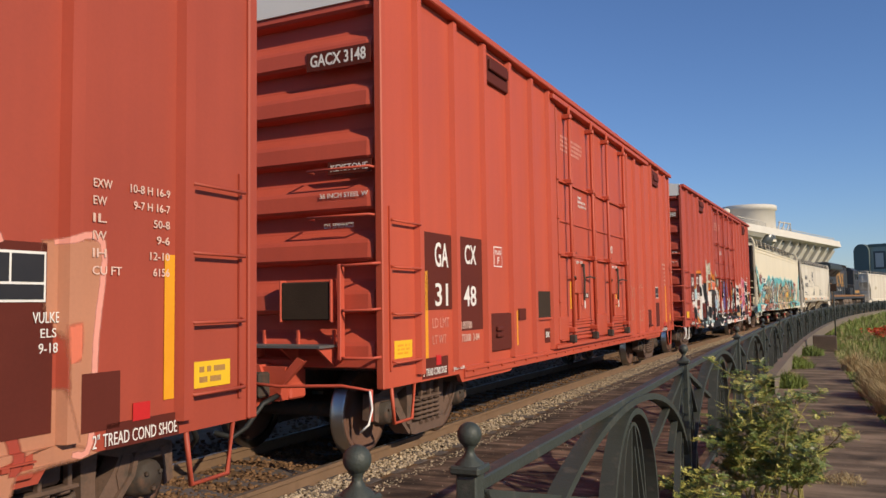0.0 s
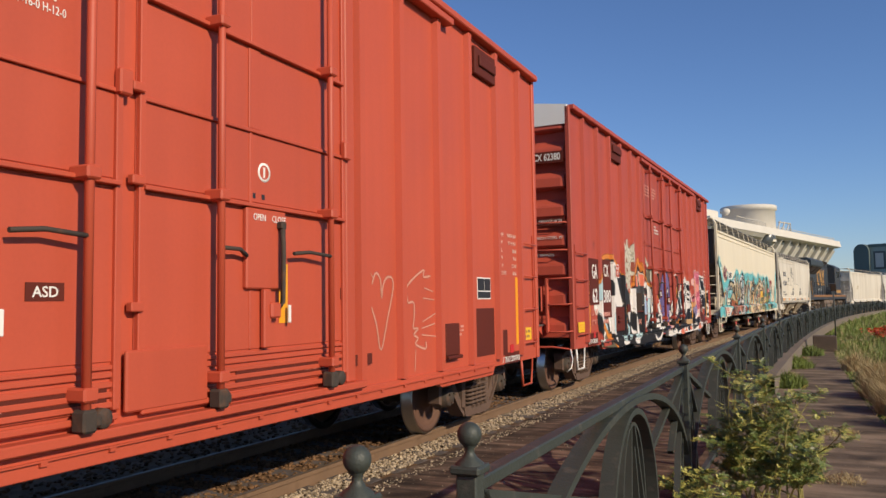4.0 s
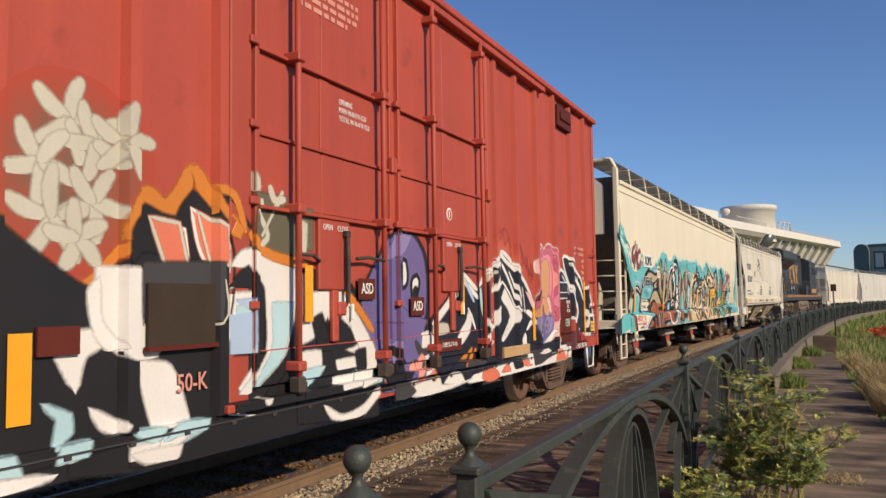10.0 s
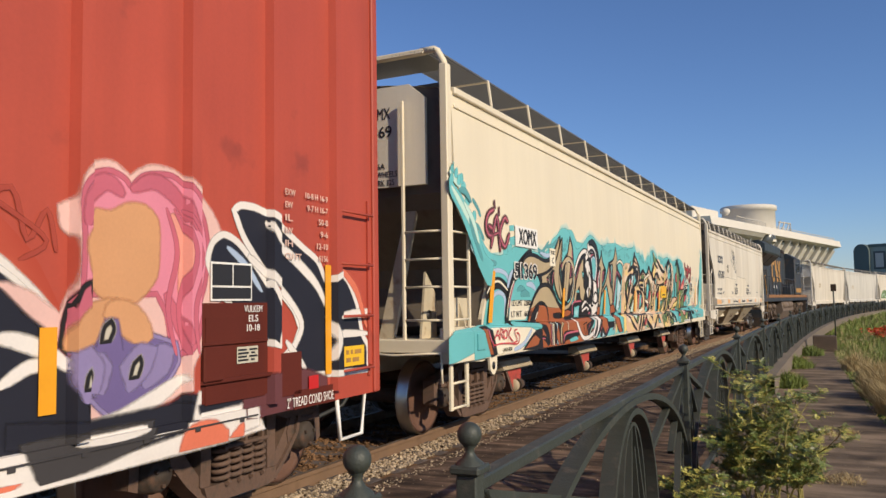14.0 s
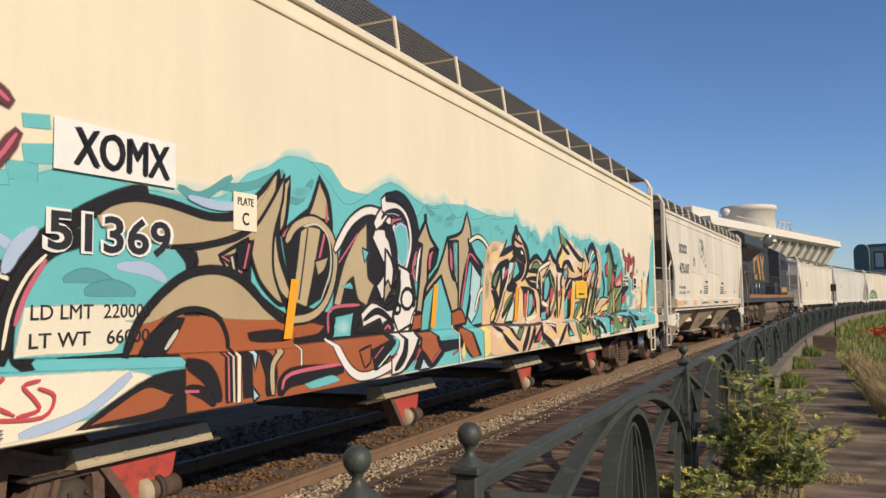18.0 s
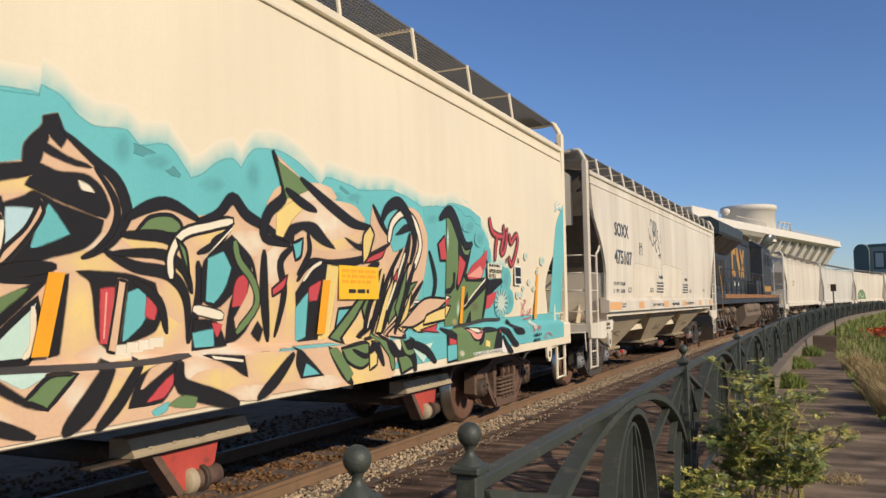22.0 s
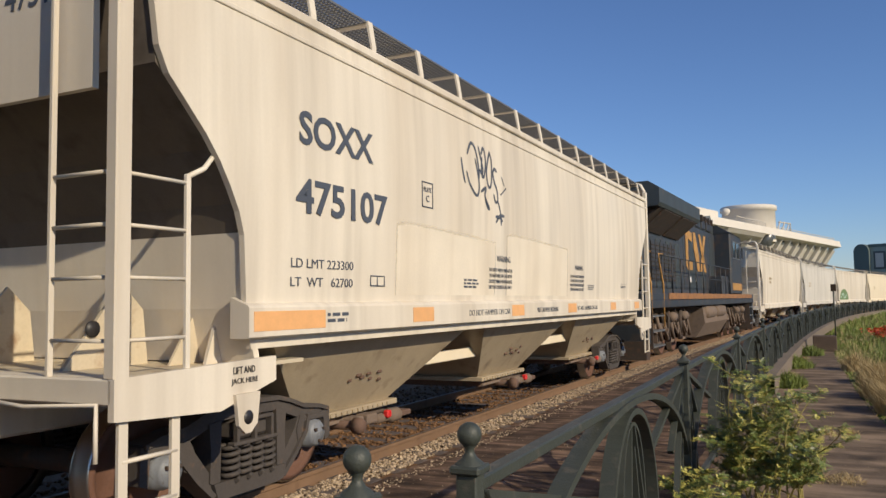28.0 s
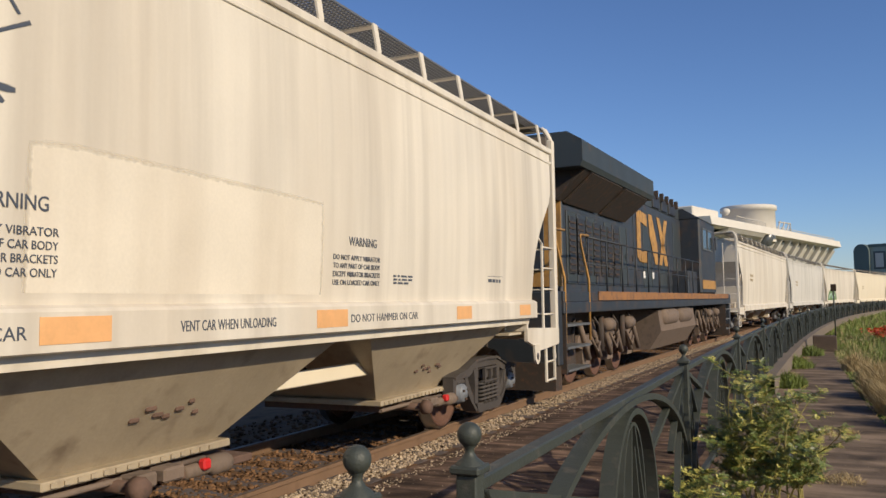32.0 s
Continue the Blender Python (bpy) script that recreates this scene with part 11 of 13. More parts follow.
def draw_d(car, L):
    mural_white_hopper(Mural(car, hopper_relief(1.62, 1.38), (), [1.62, 1.68] + list(np.linspace(1.30, 4.05, 17))))
    side_text(car, "SOXX", -6.02, -4.88, 2.91, 3.19, side_x(3.0) + 0.006, SPRAY["slate"], 0.022)
    side_text(car, "475107", -6.06, -4.62, 2.35, 2.64, side_x(2.5) + 0.006, SPRAY["slate"], 0.022)
    for words, z in (("LD LMT 223300", 1.915), ("LT  WT   62700", 1.765)):
        side_text(car, words, -6.1, -5.2, z, z + 0.075, side_x(z) + 0.006, SPRAY["slate"], 0.004)
    fr = Shape()
    for v0, v1, z0, z1 in ((-3.90, -3.65, 2.62, 2.63), (-3.90, -3.65, 2.88, 2.89), (-3.90, -3.89, 2.62, 2.89), (-3.66, -3.65, 2.62, 2.89)):
        fr.box(side_x(2.75), side_x(2.75) + 0.008, v0, v1, z0, z1)
    part("plate_frame", fr, SPRAY["slate"], car)
    side_text(car, "PLATE", -3.86, -3.69, 2.785, 2.835, side_x(2.75) + 0.006, SPRAY["slate"])
    side_text(car, "C", -3.81, -3.74, 2.68, 2.75, side_x(2.75) + 0.006, SPRAY["slate"], 0.01)
    for v0, v1 in ((-6.60, -5.70), (-4.17, -3.71), (-1.42, -0.96), (1.08, 1.54), (3.82, 4.24), (5.9, 6.35)):
        plate(car, "reflector", v0, v1, 1.43, 1.575, 1.636, ORANGE_PALE, label="faded orange reflective strip")
    for v0, words, n in ((-2.79, "DO NOT HAMMER ON CAR", 1.30), (-0.42, "VENT CAR WHEN UNLOADING", 0.97), (1.60, "DO NOT HAMMER ON CAR", 1.26)):
        side_text(car, words, v0, v0 + n, 1.46, 1.53, 1.637, SPRAY["slate"], 0.004)
    for v in (-1.83, 1.63):
        side_text(car, "WARNING", v, v + 0.48, 2.13, 2.21, side_x(2.1) + 0.006, SPRAY["slate"], 0.006)
        for i, words in enumerate(("DO NOT APPLY VIBRATOR", "TO ANY PART OF CAR BODY", "EXCEPT VIBRATOR BRACKETS", "USE ON LOADED CAR ONLY")):
            z = 2.00 - i * 0.072
            side_text(car, words, v - 0.24, v + 0.55, z, z + 0.045, side_x(z) + 0.006, SPRAY["slate"])
    for v0, v1, z0, z1, n in ((-2.82, -2.4, 1.78, 1.9, 3), (-5.67, -5.33, 1.46, 1.56, 2), (2.45, 2.85, 1.80, 1.90, 3), (4.9, 5.4, 1.85, 2.2, 5), (5.5, 5.9, 2.1, 2.25, 2)):
        text_bars(car, v0, v1, z0, z1, n, side_x(1.8) + 0.006 if z0 > 1.6 else 1.637, SPRAY["slate"])
    fr = Shape()
    for v0, v1, z0, z1 in ((-4.9, -4.64, 1.78, 1.79), (-4.9, -4.64, 1.87, 1.88), (-4.9, -4.89, 1.78, 1.88), (-4.65, -4.64, 1.78, 1.88), (-4.78, -4.77, 1.78, 1.88)):
        fr.box(side_x(1.8), side_x(1.8) + 0.008, v0, v1, z0, z1)
    part("service_stencil", fr, SPRAY["slate"], car)
    side_text(car, "LIFT AND", -6.78, -6.55, 1.14, 1.19, 1.606, BLACK)
    side_text(car, "JACK HERE", -6.80, -6.52, 1.06, 1.11, 1.606, BLACK)
    for x, z, w, words in ((0.5, 3.9, 0.55, "SOXX"), (0.42, 3.62, 0.7, "475107")):
        end_text(car, words, x, x + w, z, z + 0.18, -L + 0.086, SPRAY["slate"], 0.01)
    # old repaint panels on the side
    for v0, v1, z1 in ((-1.45, 1.2, 2.48), (-4.4, -1.9, 2.40)):
        panel = Mural(car, side_of, (), list(np.linspace(1.30, 4.05, 17)), 0.0, 1.5)
        panel.lift = 0.001
        panel.fill("ivory", [(v0, 1.70), (v1, 1.70), (v1, z1 - 0.05), (v0 + 0.3, z1), (v0, z1 - 0.02)])


def side_of(v, z):
    return side_x(z)


ORANGE_PALE = mat("faded_orange_reflector", (0.72, 0.38, 0.16), 0.5, var=0.15, scale=8, bump=0.02)


def rain_streaks(m, tone, across, strength):
    """Adds soft upright wash-down streaks to a paint."""
    n, l = m.node_tree.nodes, m.node_tree.links
    b = n["Principled BSDF"]
    tc, mp, tx, rp, mx = n.new("ShaderNodeTexCoord"), n.new("ShaderNodeMapping"), n.new("ShaderNodeTexNoise"), n.new("ShaderNodeValToRGB"), n.new("ShaderNodeMixRGB")
    mp.inputs["Scale"].default_value = (0.4, across, 0.16)
    tx.inputs["Scale"].default_value, tx.inputs["Detail"].default_value = 1.0, 7
    rp.color_ramp.elements[0].position, rp.color_ramp.elements[1].position = 0.50, 0.72
    rp.color_ramp.elements[1].color = (strength, strength, strength, 1)
    src = b.inputs["Base Color"].links[0].from_socket
    l.new(tc.outputs["Object"], mp.inputs["Vector"]), l.new(mp.outputs["Vector"], tx.inputs["Vector"]), l.new(tx.outputs["Fac"], rp.inputs["Fac"])
    l.new(rp.outputs["Color"], mx.inputs["Fac"]), l.new(src, mx.inputs["Color1"])
    mx.inputs["Color2"].default_value = (*tone, 1)
    l.new(mx.outputs["Color"], b.inputs["Base Color"])


rain_streaks(OFFWHITE, (0.40, 0.34, 0.27), 2.6, 0.62)
rain_streaks(OFFWHITE, (0.46, 0.36, 0.25), 0.9, 0.40)
rain_streaks(GREY_CAR, (0.30, 0.27, 0.23), 2.2, 0.6)
rain_streaks(SPRAY["ivory"], (0.46, 0.37, 0.27), 1.8, 0.45)
rain_streaks(CREAM, (0.60, 0.50, 0.36), 1.2, 0.30)
rain_streaks(RED_OLD, (0.24, 0.035, 0.022), 1.6, 0.35)

hopper("cream covered hopper with a teal and tan mural", 50.66, 9.38, 7.7, CREAM, EDGE_C, (0.93, 1.27, 9.36), [], [-7.83 + i * 1.5 for i in range(11)], True, draw_c, 4.13, 4.54)
hopper("dusty white covered hopper with dark lettering", 69.2, 7.80, 6.0, OFFWHITE, EDGE_D, (1.38, 1.62, 6.65), [(-4.2, 2.0), (0.0, 1.9), (4.2, 2.0)], [-6.67 + i * 1.003 for i in range(15)], True, draw_d, 4.0, 4.34)
TAIL = ((109.9, 9.4, OFFWHITE, "dusty white covered hopper behind the locomotive"), (129.2, 9.2, GREY_CAR, "pale grey covered hopper behind the locomotive"),
        (148.0, 9.0, OFFWHITE, "white covered hopper with a green sprayed patch"), (167.1, 9.2, CREAM, "cream covered hopper at the far end"), (186.3, 9.2, OFFWHITE, "pale covered hopper far along the train"))
for u, half_len, paint, label in TAIL:
    far_car = hopper(label, u, half_len, half_len - 1.8, paint, EDGE_D, (1.05, 1.30, half_len - 1.2), [(-4.5, 2.2), (0.0, 2.0), (4.5, 2.2)], [-half_len + 0.8 + j * 1.5 for j in range(12)], False)
    tag = Mural(far_car, side_of, (), list(np.linspace(1.30, 4.05, 7)))
    if "green" in label:
        tag.fill("green", [(-7.2, 1.35), (-6.9, 1.9), (-6.0, 2.25), (-4.6, 2.3), (-3.3, 2.0), (-2.6, 1.5), (-2.6, 1.33)])
        tag.line("mint", 0.12, [(-6.6, 1.5), (-5.6, 1.9), (-4.6, 1.5), (-3.6, 1.8)])
    else:
        text_bars(far_car, -6.2, -5.2, 2.35, 2.75, 2, side_x(2.4) + 0.01, SPRAY["tan"])


# ---- locomotive ----
def locomotive(u):
    car = thing("locomotive", "dark blue diesel locomotive with golden stripe and emblem", "locomotive", "cars of the train")
    CARS.append((car, u, 6.6))
    L = 10.75
    part("frame_sill", Shape().box(-1.5, 1.5, -L + 0.2, L - 0.2, 1.40, 1.60, 0.015), NAVY, car)
    part("sill_stripe", Shape().box(1.50, 1.51, -8.5, L - 0.9, 1.62, 1.79), STRIPE, car, "worn golden sill stripe")
    part("sill_stripe", Shape().box(-1.51, -1.50, -8.5, L - 0.9, 1.62, 1.79), STRIPE, car, "worn golden sill stripe")
    part("walkway", Shape().box(-1.49, 1.49, -L + 0.2, L - 0.2, 1.60, 1.78, 0.01), NAVY, car)
    part("long_hood", Shape().box(-0.85, 0.85, -8.65, 3.7, 1.75, 4.25, 0.05), NAVY, car)
    part("upper_hood", Shape().box(-0.82, 0.82, -3.2, 3.7, 4.2, 4.72, 0.06), SLATE, car)
    rad = Shape().prism([(-1.48, 4.08), (-1.53, 4.18), (-1.53, 4.56), (-1.25, 4.74), (1.25, 4.74), (1.53, 4.56), (1.53, 4.18), (1.48, 4.08)], -9.4, -3.45, "y")
    part("radiator_cab", rad, SLATE, car, "overhanging grey-blue radiator housing")
    part("radiator_skirt", Shape().prism([(-0.85, 3.55), (-1.46, 4.08), (1.46, 4.08), (0.85, 3.55)], -9.0, -3.7, "y"), GRIME, car, "grimy slanted radiator screens")
    part("screen", Shape().prism([(0.87, 3.55), (1.47, 4.06), (1.50, 4.03), (0.90, 3.52)], -8.6, -6.4, "y"), GRIME, car)
    part("screen", Shape().prism([(0.87, 3.55), (1.47, 4.06), (1.50, 4.03), (0.90, 3.52)], -6.1, -4.0, "y"), GRIME, car)
    part("rear_panel", Shape().box(-0.80, 0.84, -8.68, -8.65, 1.9, 4.0), GOLD, car, "golden yellow rear of the hood")
    part("rear_window", Shape().box(-0.5, 0.5, -8.70, -8.68, 2.2, 3.6, 0.01), NAVY, car)
    for i in range(8):
        y = -8.4 + i * 0.68
        part("hood_door", Shape().box(0.85, 0.875, y, y + 0.58, 1.95, 3.40, 0.015).box(0.875, 0.895, y + 0.46, y + 0.50, 2.6, 2.75), NAVY if i % 2 else SLATE, car)
    for i in range(6):
        y = -2.9 + i * 1.05
        part("hood_door", Shape().box(0.85, 0.865, y, y + 0.98, 1.95, 4.05, 0.012), SLATE if i % 2 else NAVY, car)
    for i in range(7):
        y = -8.3 + i * 0.56
        part("grille", Shape().box(0.875, 0.90, y, y + 0.34, 2.15, 3.30, 0.01), BLACK, car, "tall dark grille")
        for j in range(9):
            part("slat", Shape().box(0.90, 0.915, y, y + 0.34, 2.2 + j * 0.12, 2.235 + j * 0.12), GRIME, car)
    for y in (-2.0, -0.9, 2.3):
        part("notice", Shape().box(0.88, 0.884, y, y + 0.22, 2.2, 2.4), WHITE, car)
    for i in range(9):
        y = -3.0 + i * 0.75
        part("roof_bracket", Shape().box(0.80, 0.92, y, y + 0.08, 4.55, 4.80, 0.01), GRIME, car)
    part("cable_tray", Shape().tube([(1.40, -8.4, 1.50), (1.42, -4.0, 1.44), (1.40, 0.0, 1.50), (1.42, 3.2, 1.46)], 0.04, 6), GRIME, car)
    part("cab_stripe", Shape().box(1.482, 1.488, 3.9, 6.7, 1.95, 2.25), GOLD, car)
    for y0, y1 in ((1.9, 2.9), (-0.4, 0.5), (0.8, 1.6)):
        part("air_grille", Shape().box(0.81, 0.86, y0, y1, 4.28, 4.62, 0.015), BLACK, car)
    part("exhaust_stack", Shape().box(-0.25, 0.25, 0.4, 1.2, 4.72, 4.82, 0.02), GRIME, car)
    part("battery_box", Shape().box(0.85, 1.35, 2.0, 3.6, 1.78, 2.5, 0.02), NAVY, car)
    emblem(car)
    cab = Shape().box(-1.48, 1.48, 3.7, 6.9, 1.78, 4.30, 0.06).prism([(-1.48, 4.28), (-0.95, 4.62), (0.95, 4.62), (1.48, 4.28)], 3.7, 6.9, "y")
    cab = part("cab", cab, NAVY, car, "dark blue driver's cab")
    for y0, y1 in ((4.1, 4.95), (5.15, 6.1)):
        part("cab_window", Shape().box(1.48, 1.50, y0, y1, 3.30, 3.95, 0.01), GLASS, cab, "dark glass side window")
        fr = Shape().box(1.48, 1.515, y0 - 0.04, y0, 3.26, 3.99).box(1.48, 1.515, y1, y1 + 0.04, 3.26, 3.99).box(1.48, 1.515, y0, y1, 3.26, 3.30).box(1.48, 1.515, y0, y1, 3.95, 3.99)
        part("window_frame", fr, GALV, cab)
    part("mirror", Shape().box(1.56, 1.60, 6.3, 6.5, 3.35, 3.8, 0.01), BLACK, cab)
    part("nose", Shape().box(-0.95, 0.95, 6.9, 9.5, 1.78, 3.3, 0.12), NAVY, car)
    for y in (-L + 0.12, L - 0.12):
        part("end_plate", Shape().box(-1.45, 1.45, y - 0.12, y + 0.12, 0.55, 1.78, 0.02), NAVY, car)
        part("plough", Shape().prism([(-1.4, 0.14), (-1.4, 0.6), (1.4, 0.6), (1.4, 0.14)], y - 0.16, y + 0.16, "y"), GRIME, car)
    for y0, y1 in ((-10.5, -8.9), (8.9, 10.4)):
        well = part("step_well", Shape().box(1.10, 1.14, y0, y1, 0.4, 1.6).box(1.1, 1.5, y0, y0 + 0.04, 0.4, 1.6), GRIME, car)
        for z in (0.42, 0.80, 1.18):
            part("step", Shape().box(1.14, 1.50, y0 + 0.1, y1 - 0.2, z, z + 0.04), GALV, well)
    rail = part("handrail", Shape().tube([(1.44, -9.0, 2.80), (1.44, 3.6, 2.80)], 0.02, 6), NAVY, car)
    part("mid_rail", Shape().tube([(1.44, -9.0, 2.3), (1.44, 3.6, 2.3)], 0.010, 6), NAVY, rail)
    for i in range(11):
        part("rail_post", Shape().tube([(1.44, -8.9 + i * 1.24, 1.76), (1.44, -8.9 + i * 1.24, 2.80)], 0.018, 6), NAVY, rail)
    for y in (-10.45, -9.05):
        part("grab_rail", Shape().tube([(1.48, y, 0.9), (1.48, y, 2.0), (1.48, y - 0.45, 2.65), (1.48, y - 0.42, 2.80), (1.46, y + 0.1, 2.82)], 0.024, 8), GOLD, car, "golden yellow hand rail")
    tank = Shape().prism([(-1.35, 1.35), (-1.42, 0.8), (-1.1, 0.32), (1.1, 0.32), (1.42, 0.8), (1.35, 1.35)], -2.6, 2.6, "y")
    part("fuel_tank", tank, DUST, car, "dusty brown fuel tank")
    for y in (-1.3, 0.9):
        part("air_reservoir", Shape().lathe([(0, -0.9), (0.2, -0.86), (0.24, -0.7), (0.24, 0.7), (0.2, 0.86), (0, 0.9)], (1.28, y, 1.16), "y", 16), DUST, car)
    for y in (-6.6, 6.6):
        bogie(car, y)
    for k in (-1, 1):
        coupler(car, k * (L - 0.2), k * (L + 0.35))
    return car


def bogie(car, y):
    ob = part("truck", Shape().box(-1.12, 1.12, -0.3, 0.3, 0.7, 1.15, 0.03), GRIME, car, "dusty three-axle truck", pose(0, y, 0))
    for k in (1, -1):
        f = Shape().prism([(-2.35, 0.75), (-2.2, 0.95), (2.2, 0.95), (2.35, 0.75), (1.9, 0.68), (1.1, 0.80), (-1.1, 0.80), (-1.9, 0.68)], k * 1.0, k * 1.18)
        for a in (-1.7, 0, 1.7):
            f.prism([(a - 0.28, 0.8), (a - 0.22, 0.38), (a + 0.22, 0.38), (a + 0.28, 0.8)], k * 1.02, k * 1.16)
        part("side_frame", f, DUST, ob)
        for a in (-2.0, -1.25, -0.45, 0.45, 1.25, 2.0):
            part("strut", Shape().tube([(k * 1.2, a - 0.22, 1.22), (k * 1.24, a + 0.22, 0.50)], 0.055, 8), DUST, ob)
        for a in (-0.85, 0.85):
            part("damper", Shape().tube([(k * 1.22, a, 0.6), (k * 1.22, a, 1.3)], 0.07, 8), GRIME, ob)
            part("brake_cylinder", Shape().lathe([(0, -0.22), (0.13, -0.2), (0.14, 0.2), (0, 0.22)], (k * 1.28, a + 0.3, 1.12), "y", 12), DUST, ob)
        for a in (-1.55, -0.15, 1.2):
            part("brake_rod", Shape().tube([(k * 1.30, a - 0.3, 0.95), (k * 1.32, a + 0.1, 0.62), (k * 1.28, a + 0.4, 0.80)], 0.030, 6), DUST, ob)
            part("hose", Shape().tube([(k * 1.25, a, 1.35), (k * 1.36, a + 0.08, 1.15), (k * 1.30, a + 0.30, 0.98), (k * 1.22, a + 0.22, 0.85)], 0.022, 6), GRIME, ob)
        part("sand_pipe", Shape().tube([(k * 1.2, -2.5, 1.3), (k * 1.1, -2.45, 0.6), (k * 0.85, -2.3, 0.15)], 0.03, 6), GRIME, ob)
    for a in (-1.7, 0.0, 1.7):
        wheel_set(car, y + a, 0.508)


def emblem(car):
    """The big worn yellow block on the hood, as plain shapes."""
    x = 0.878
    def bar(name, poly):
        poly = [(-2.60 + (y + 2.75) * 1.07, z) for y, z in poly]
        part(name, Shape().prism(poly, x, x + 0.004), GOLD, car, "worn golden yellow emblem")
    bar("emblem_bar", [(-2.75, 2.75), (-2.45, 2.60), (-2.35, 2.9), (-2.35, 3.75), (-2.45, 4.0), (-2.75, 3.9)])
    bar("emblem_bar", [(-2.35, 3.70), (-1.65, 3.62), (-1.65, 3.95), (-2.40, 4.0)])
    bar("emblem_bar", [(-2.35, 2.62), (-1.65, 2.62), (-1.65, 2.95), (-2.35, 2.9)])
    bar("emblem_bar", [(-1.45, 4.0), (-1.05, 4.0), (-0.45, 3.2), (-0.35, 2.62), (-0.75, 2.62), (-1.35, 3.4)])
    bar("emblem_bar", [(-0.45, 4.0), (-0.05, 4.0), (0.95, 2.62), (0.5, 2.62)])
    bar("emblem_bar", [(0.55, 4.0), (0.95, 4.0), (0.1, 2.62), (-0.25, 2.62)])


locomotive(88.35)


# ---- ground, track ----
def noise_ground(name, base, dark, rough=0.95, scale=0.6, grain=25, bump=0.6, amount=0.35, var=0.3):
    return mat(name, base, rough, var=var, scale=scale, grain=grain, bump=bump, stain=dark, stain_amount=amount, spec=0.2)


GRASS_SOIL = noise_ground("grassy_soil", (0.10, 0.115, 0.035), (0.13, 0.105, 0.05))
PAVING = noise_ground("worn_dark_paving", (0.245, 0.155, 0.108), (0.060, 0.038, 0.026), scale=1.1, grain=45, amount=0.5)
def courses(m, across, along, depth):
    """Long worn courses and pale grit."""
    n, l = m.node_tree.nodes, m.node_tree.links
    b = n["Principled BSDF"]
    tc, mp, tx, rp, mx, gt, gr, gm = (n.new("ShaderNode" + k) for k in ("TexCoord", "Mapping", "TexNoise", "ValToRGB", "MixRGB", "TexVoronoi", "ValToRGB", "MixRGB"))
    mp.inputs["Rotation"].default_value = (0, 0, radians(-2))
    mp.inputs["Scale"].default_value = (across, along, 1)
    tx.inputs["Scale"].default_value, tx.inputs["Detail"].default_value = 1.0, 8
    rp.color_ramp.elements[0].position, rp.color_ramp.elements[1].position = 0.44, 0.60
    rp.color_ramp.elements[0].color = (depth, depth, depth, 1)
    gt.inputs["Scale"].default_value = 16
    gr.color_ramp.elements[0].position, gr.color_ramp.elements[1].position = 0.05, 0.11
    gr.color_ramp.elements[0].color, gr.color_ramp.elements[1].color = (0.55, 0.55, 0.55, 1), (0, 0, 0, 1)
    src = b.inputs["Base Color"].links[0].from_socket
    l.new(tc.outputs["Object"], mp.inputs["Vector"]), l.new(mp.outputs["Vector"], tx.inputs["Vector"]), l.new(tx.outputs["Fac"], rp.inputs["Fac"])
    mx.blend_type, mx.inputs["Fac"].default_value = "MULTIPLY", 1.0
    l.new(src, mx.inputs["Color1"]), l.new(rp.outputs["Color"], mx.inputs["Color2"])
    l.new(tc.outputs["Object"], gt.inputs["Vector"]), l.new(gt.outputs["Distance"], gr.inputs["Fac"]), l.new(gr.outputs["Color"], gm.inputs["Fac"])
    l.new(mx.outputs["Color"], gm.inputs["Color1"])
    gm.inputs["Color2"].default_value = (0.40, 0.33, 0.26, 1)
    l.new(gm.outputs["Color"], b.inputs["Base Color"])


WALK = noise_ground("old_concrete_walk", (0.25, 0.180, 0.125), (0.085, 0.062, 0.045), scale=1.3, grain=50, amount=0.45)
courses(PAVING, 0.8, 7.0, 0.42)
courses(PAVING, 2.5, 1.1, 0.60)
courses(WALK, 0.6, 2.6, 0.50)
BALLAST = noise_ground("ballast_bed", (0.165, 0.092, 0.048), (0.07, 0.038, 0.02), scale=2.0, grain=60, amount=0.5)
STONE = mat("pale_ballast_stone", (0.38, 0.29, 0.20), 0.9, var=0.3, scale=20, grain=120, bump=0.2, spec=0.2)
STONE_BROWN = mat("rusty_ballast_stone", (0.165, 0.090, 0.047), 0.9, var=0.35, scale=20, grain=120, bump=0.2, spec=0.2)
for m_ in (STONE, STONE_BROWN):
    nt_ = m_.node_tree
    geo_, hsv_ = nt_.nodes.new("ShaderNodeNewGeometry"), nt_.nodes.new("ShaderNodeMapRange")
    hsv_.inputs["To Min"].default_value, hsv_.inputs["To Max"].default_value = 0.45, 1.35
    nt_.links.new(geo_.outputs["Random Per Island"], hsv_.inputs["Value"])
    vec_ = nt_.nodes.new("ShaderNodeMixRGB")
    vec_.blend_type, vec_.inputs["Fac"].default_value = "MULTIPLY", 1.0
    src_ = nt_.nodes["Principled BSDF"].inputs["Base Color"].links[0].from_socket
    nt_.links.new(src_, vec_.inputs["Color1"]), nt_.links.new(hsv_.outputs["Result"], vec_.inputs["Color2"])
    nt_.links.new(vec_.outputs["Color"], nt_.nodes["Principled BSDF"].inputs["Base Color"])

n = 48
ring = [(math.cos(2 * math.pi * i / n), math.sin(2 * math.pi * i / n)) for i in range(n)]
g = Shape()
g.grid([[(r * c, 100 + r * q, -0.22 if r < 900 else -0.30) for c, q in ring + ring[:1]] for r in (0.5, 200, 900, 4000)], False)
tagged(part("ground", g, GRASS_SOIL), "grassy ground reaching to the horizon", "ground", kind="structure")


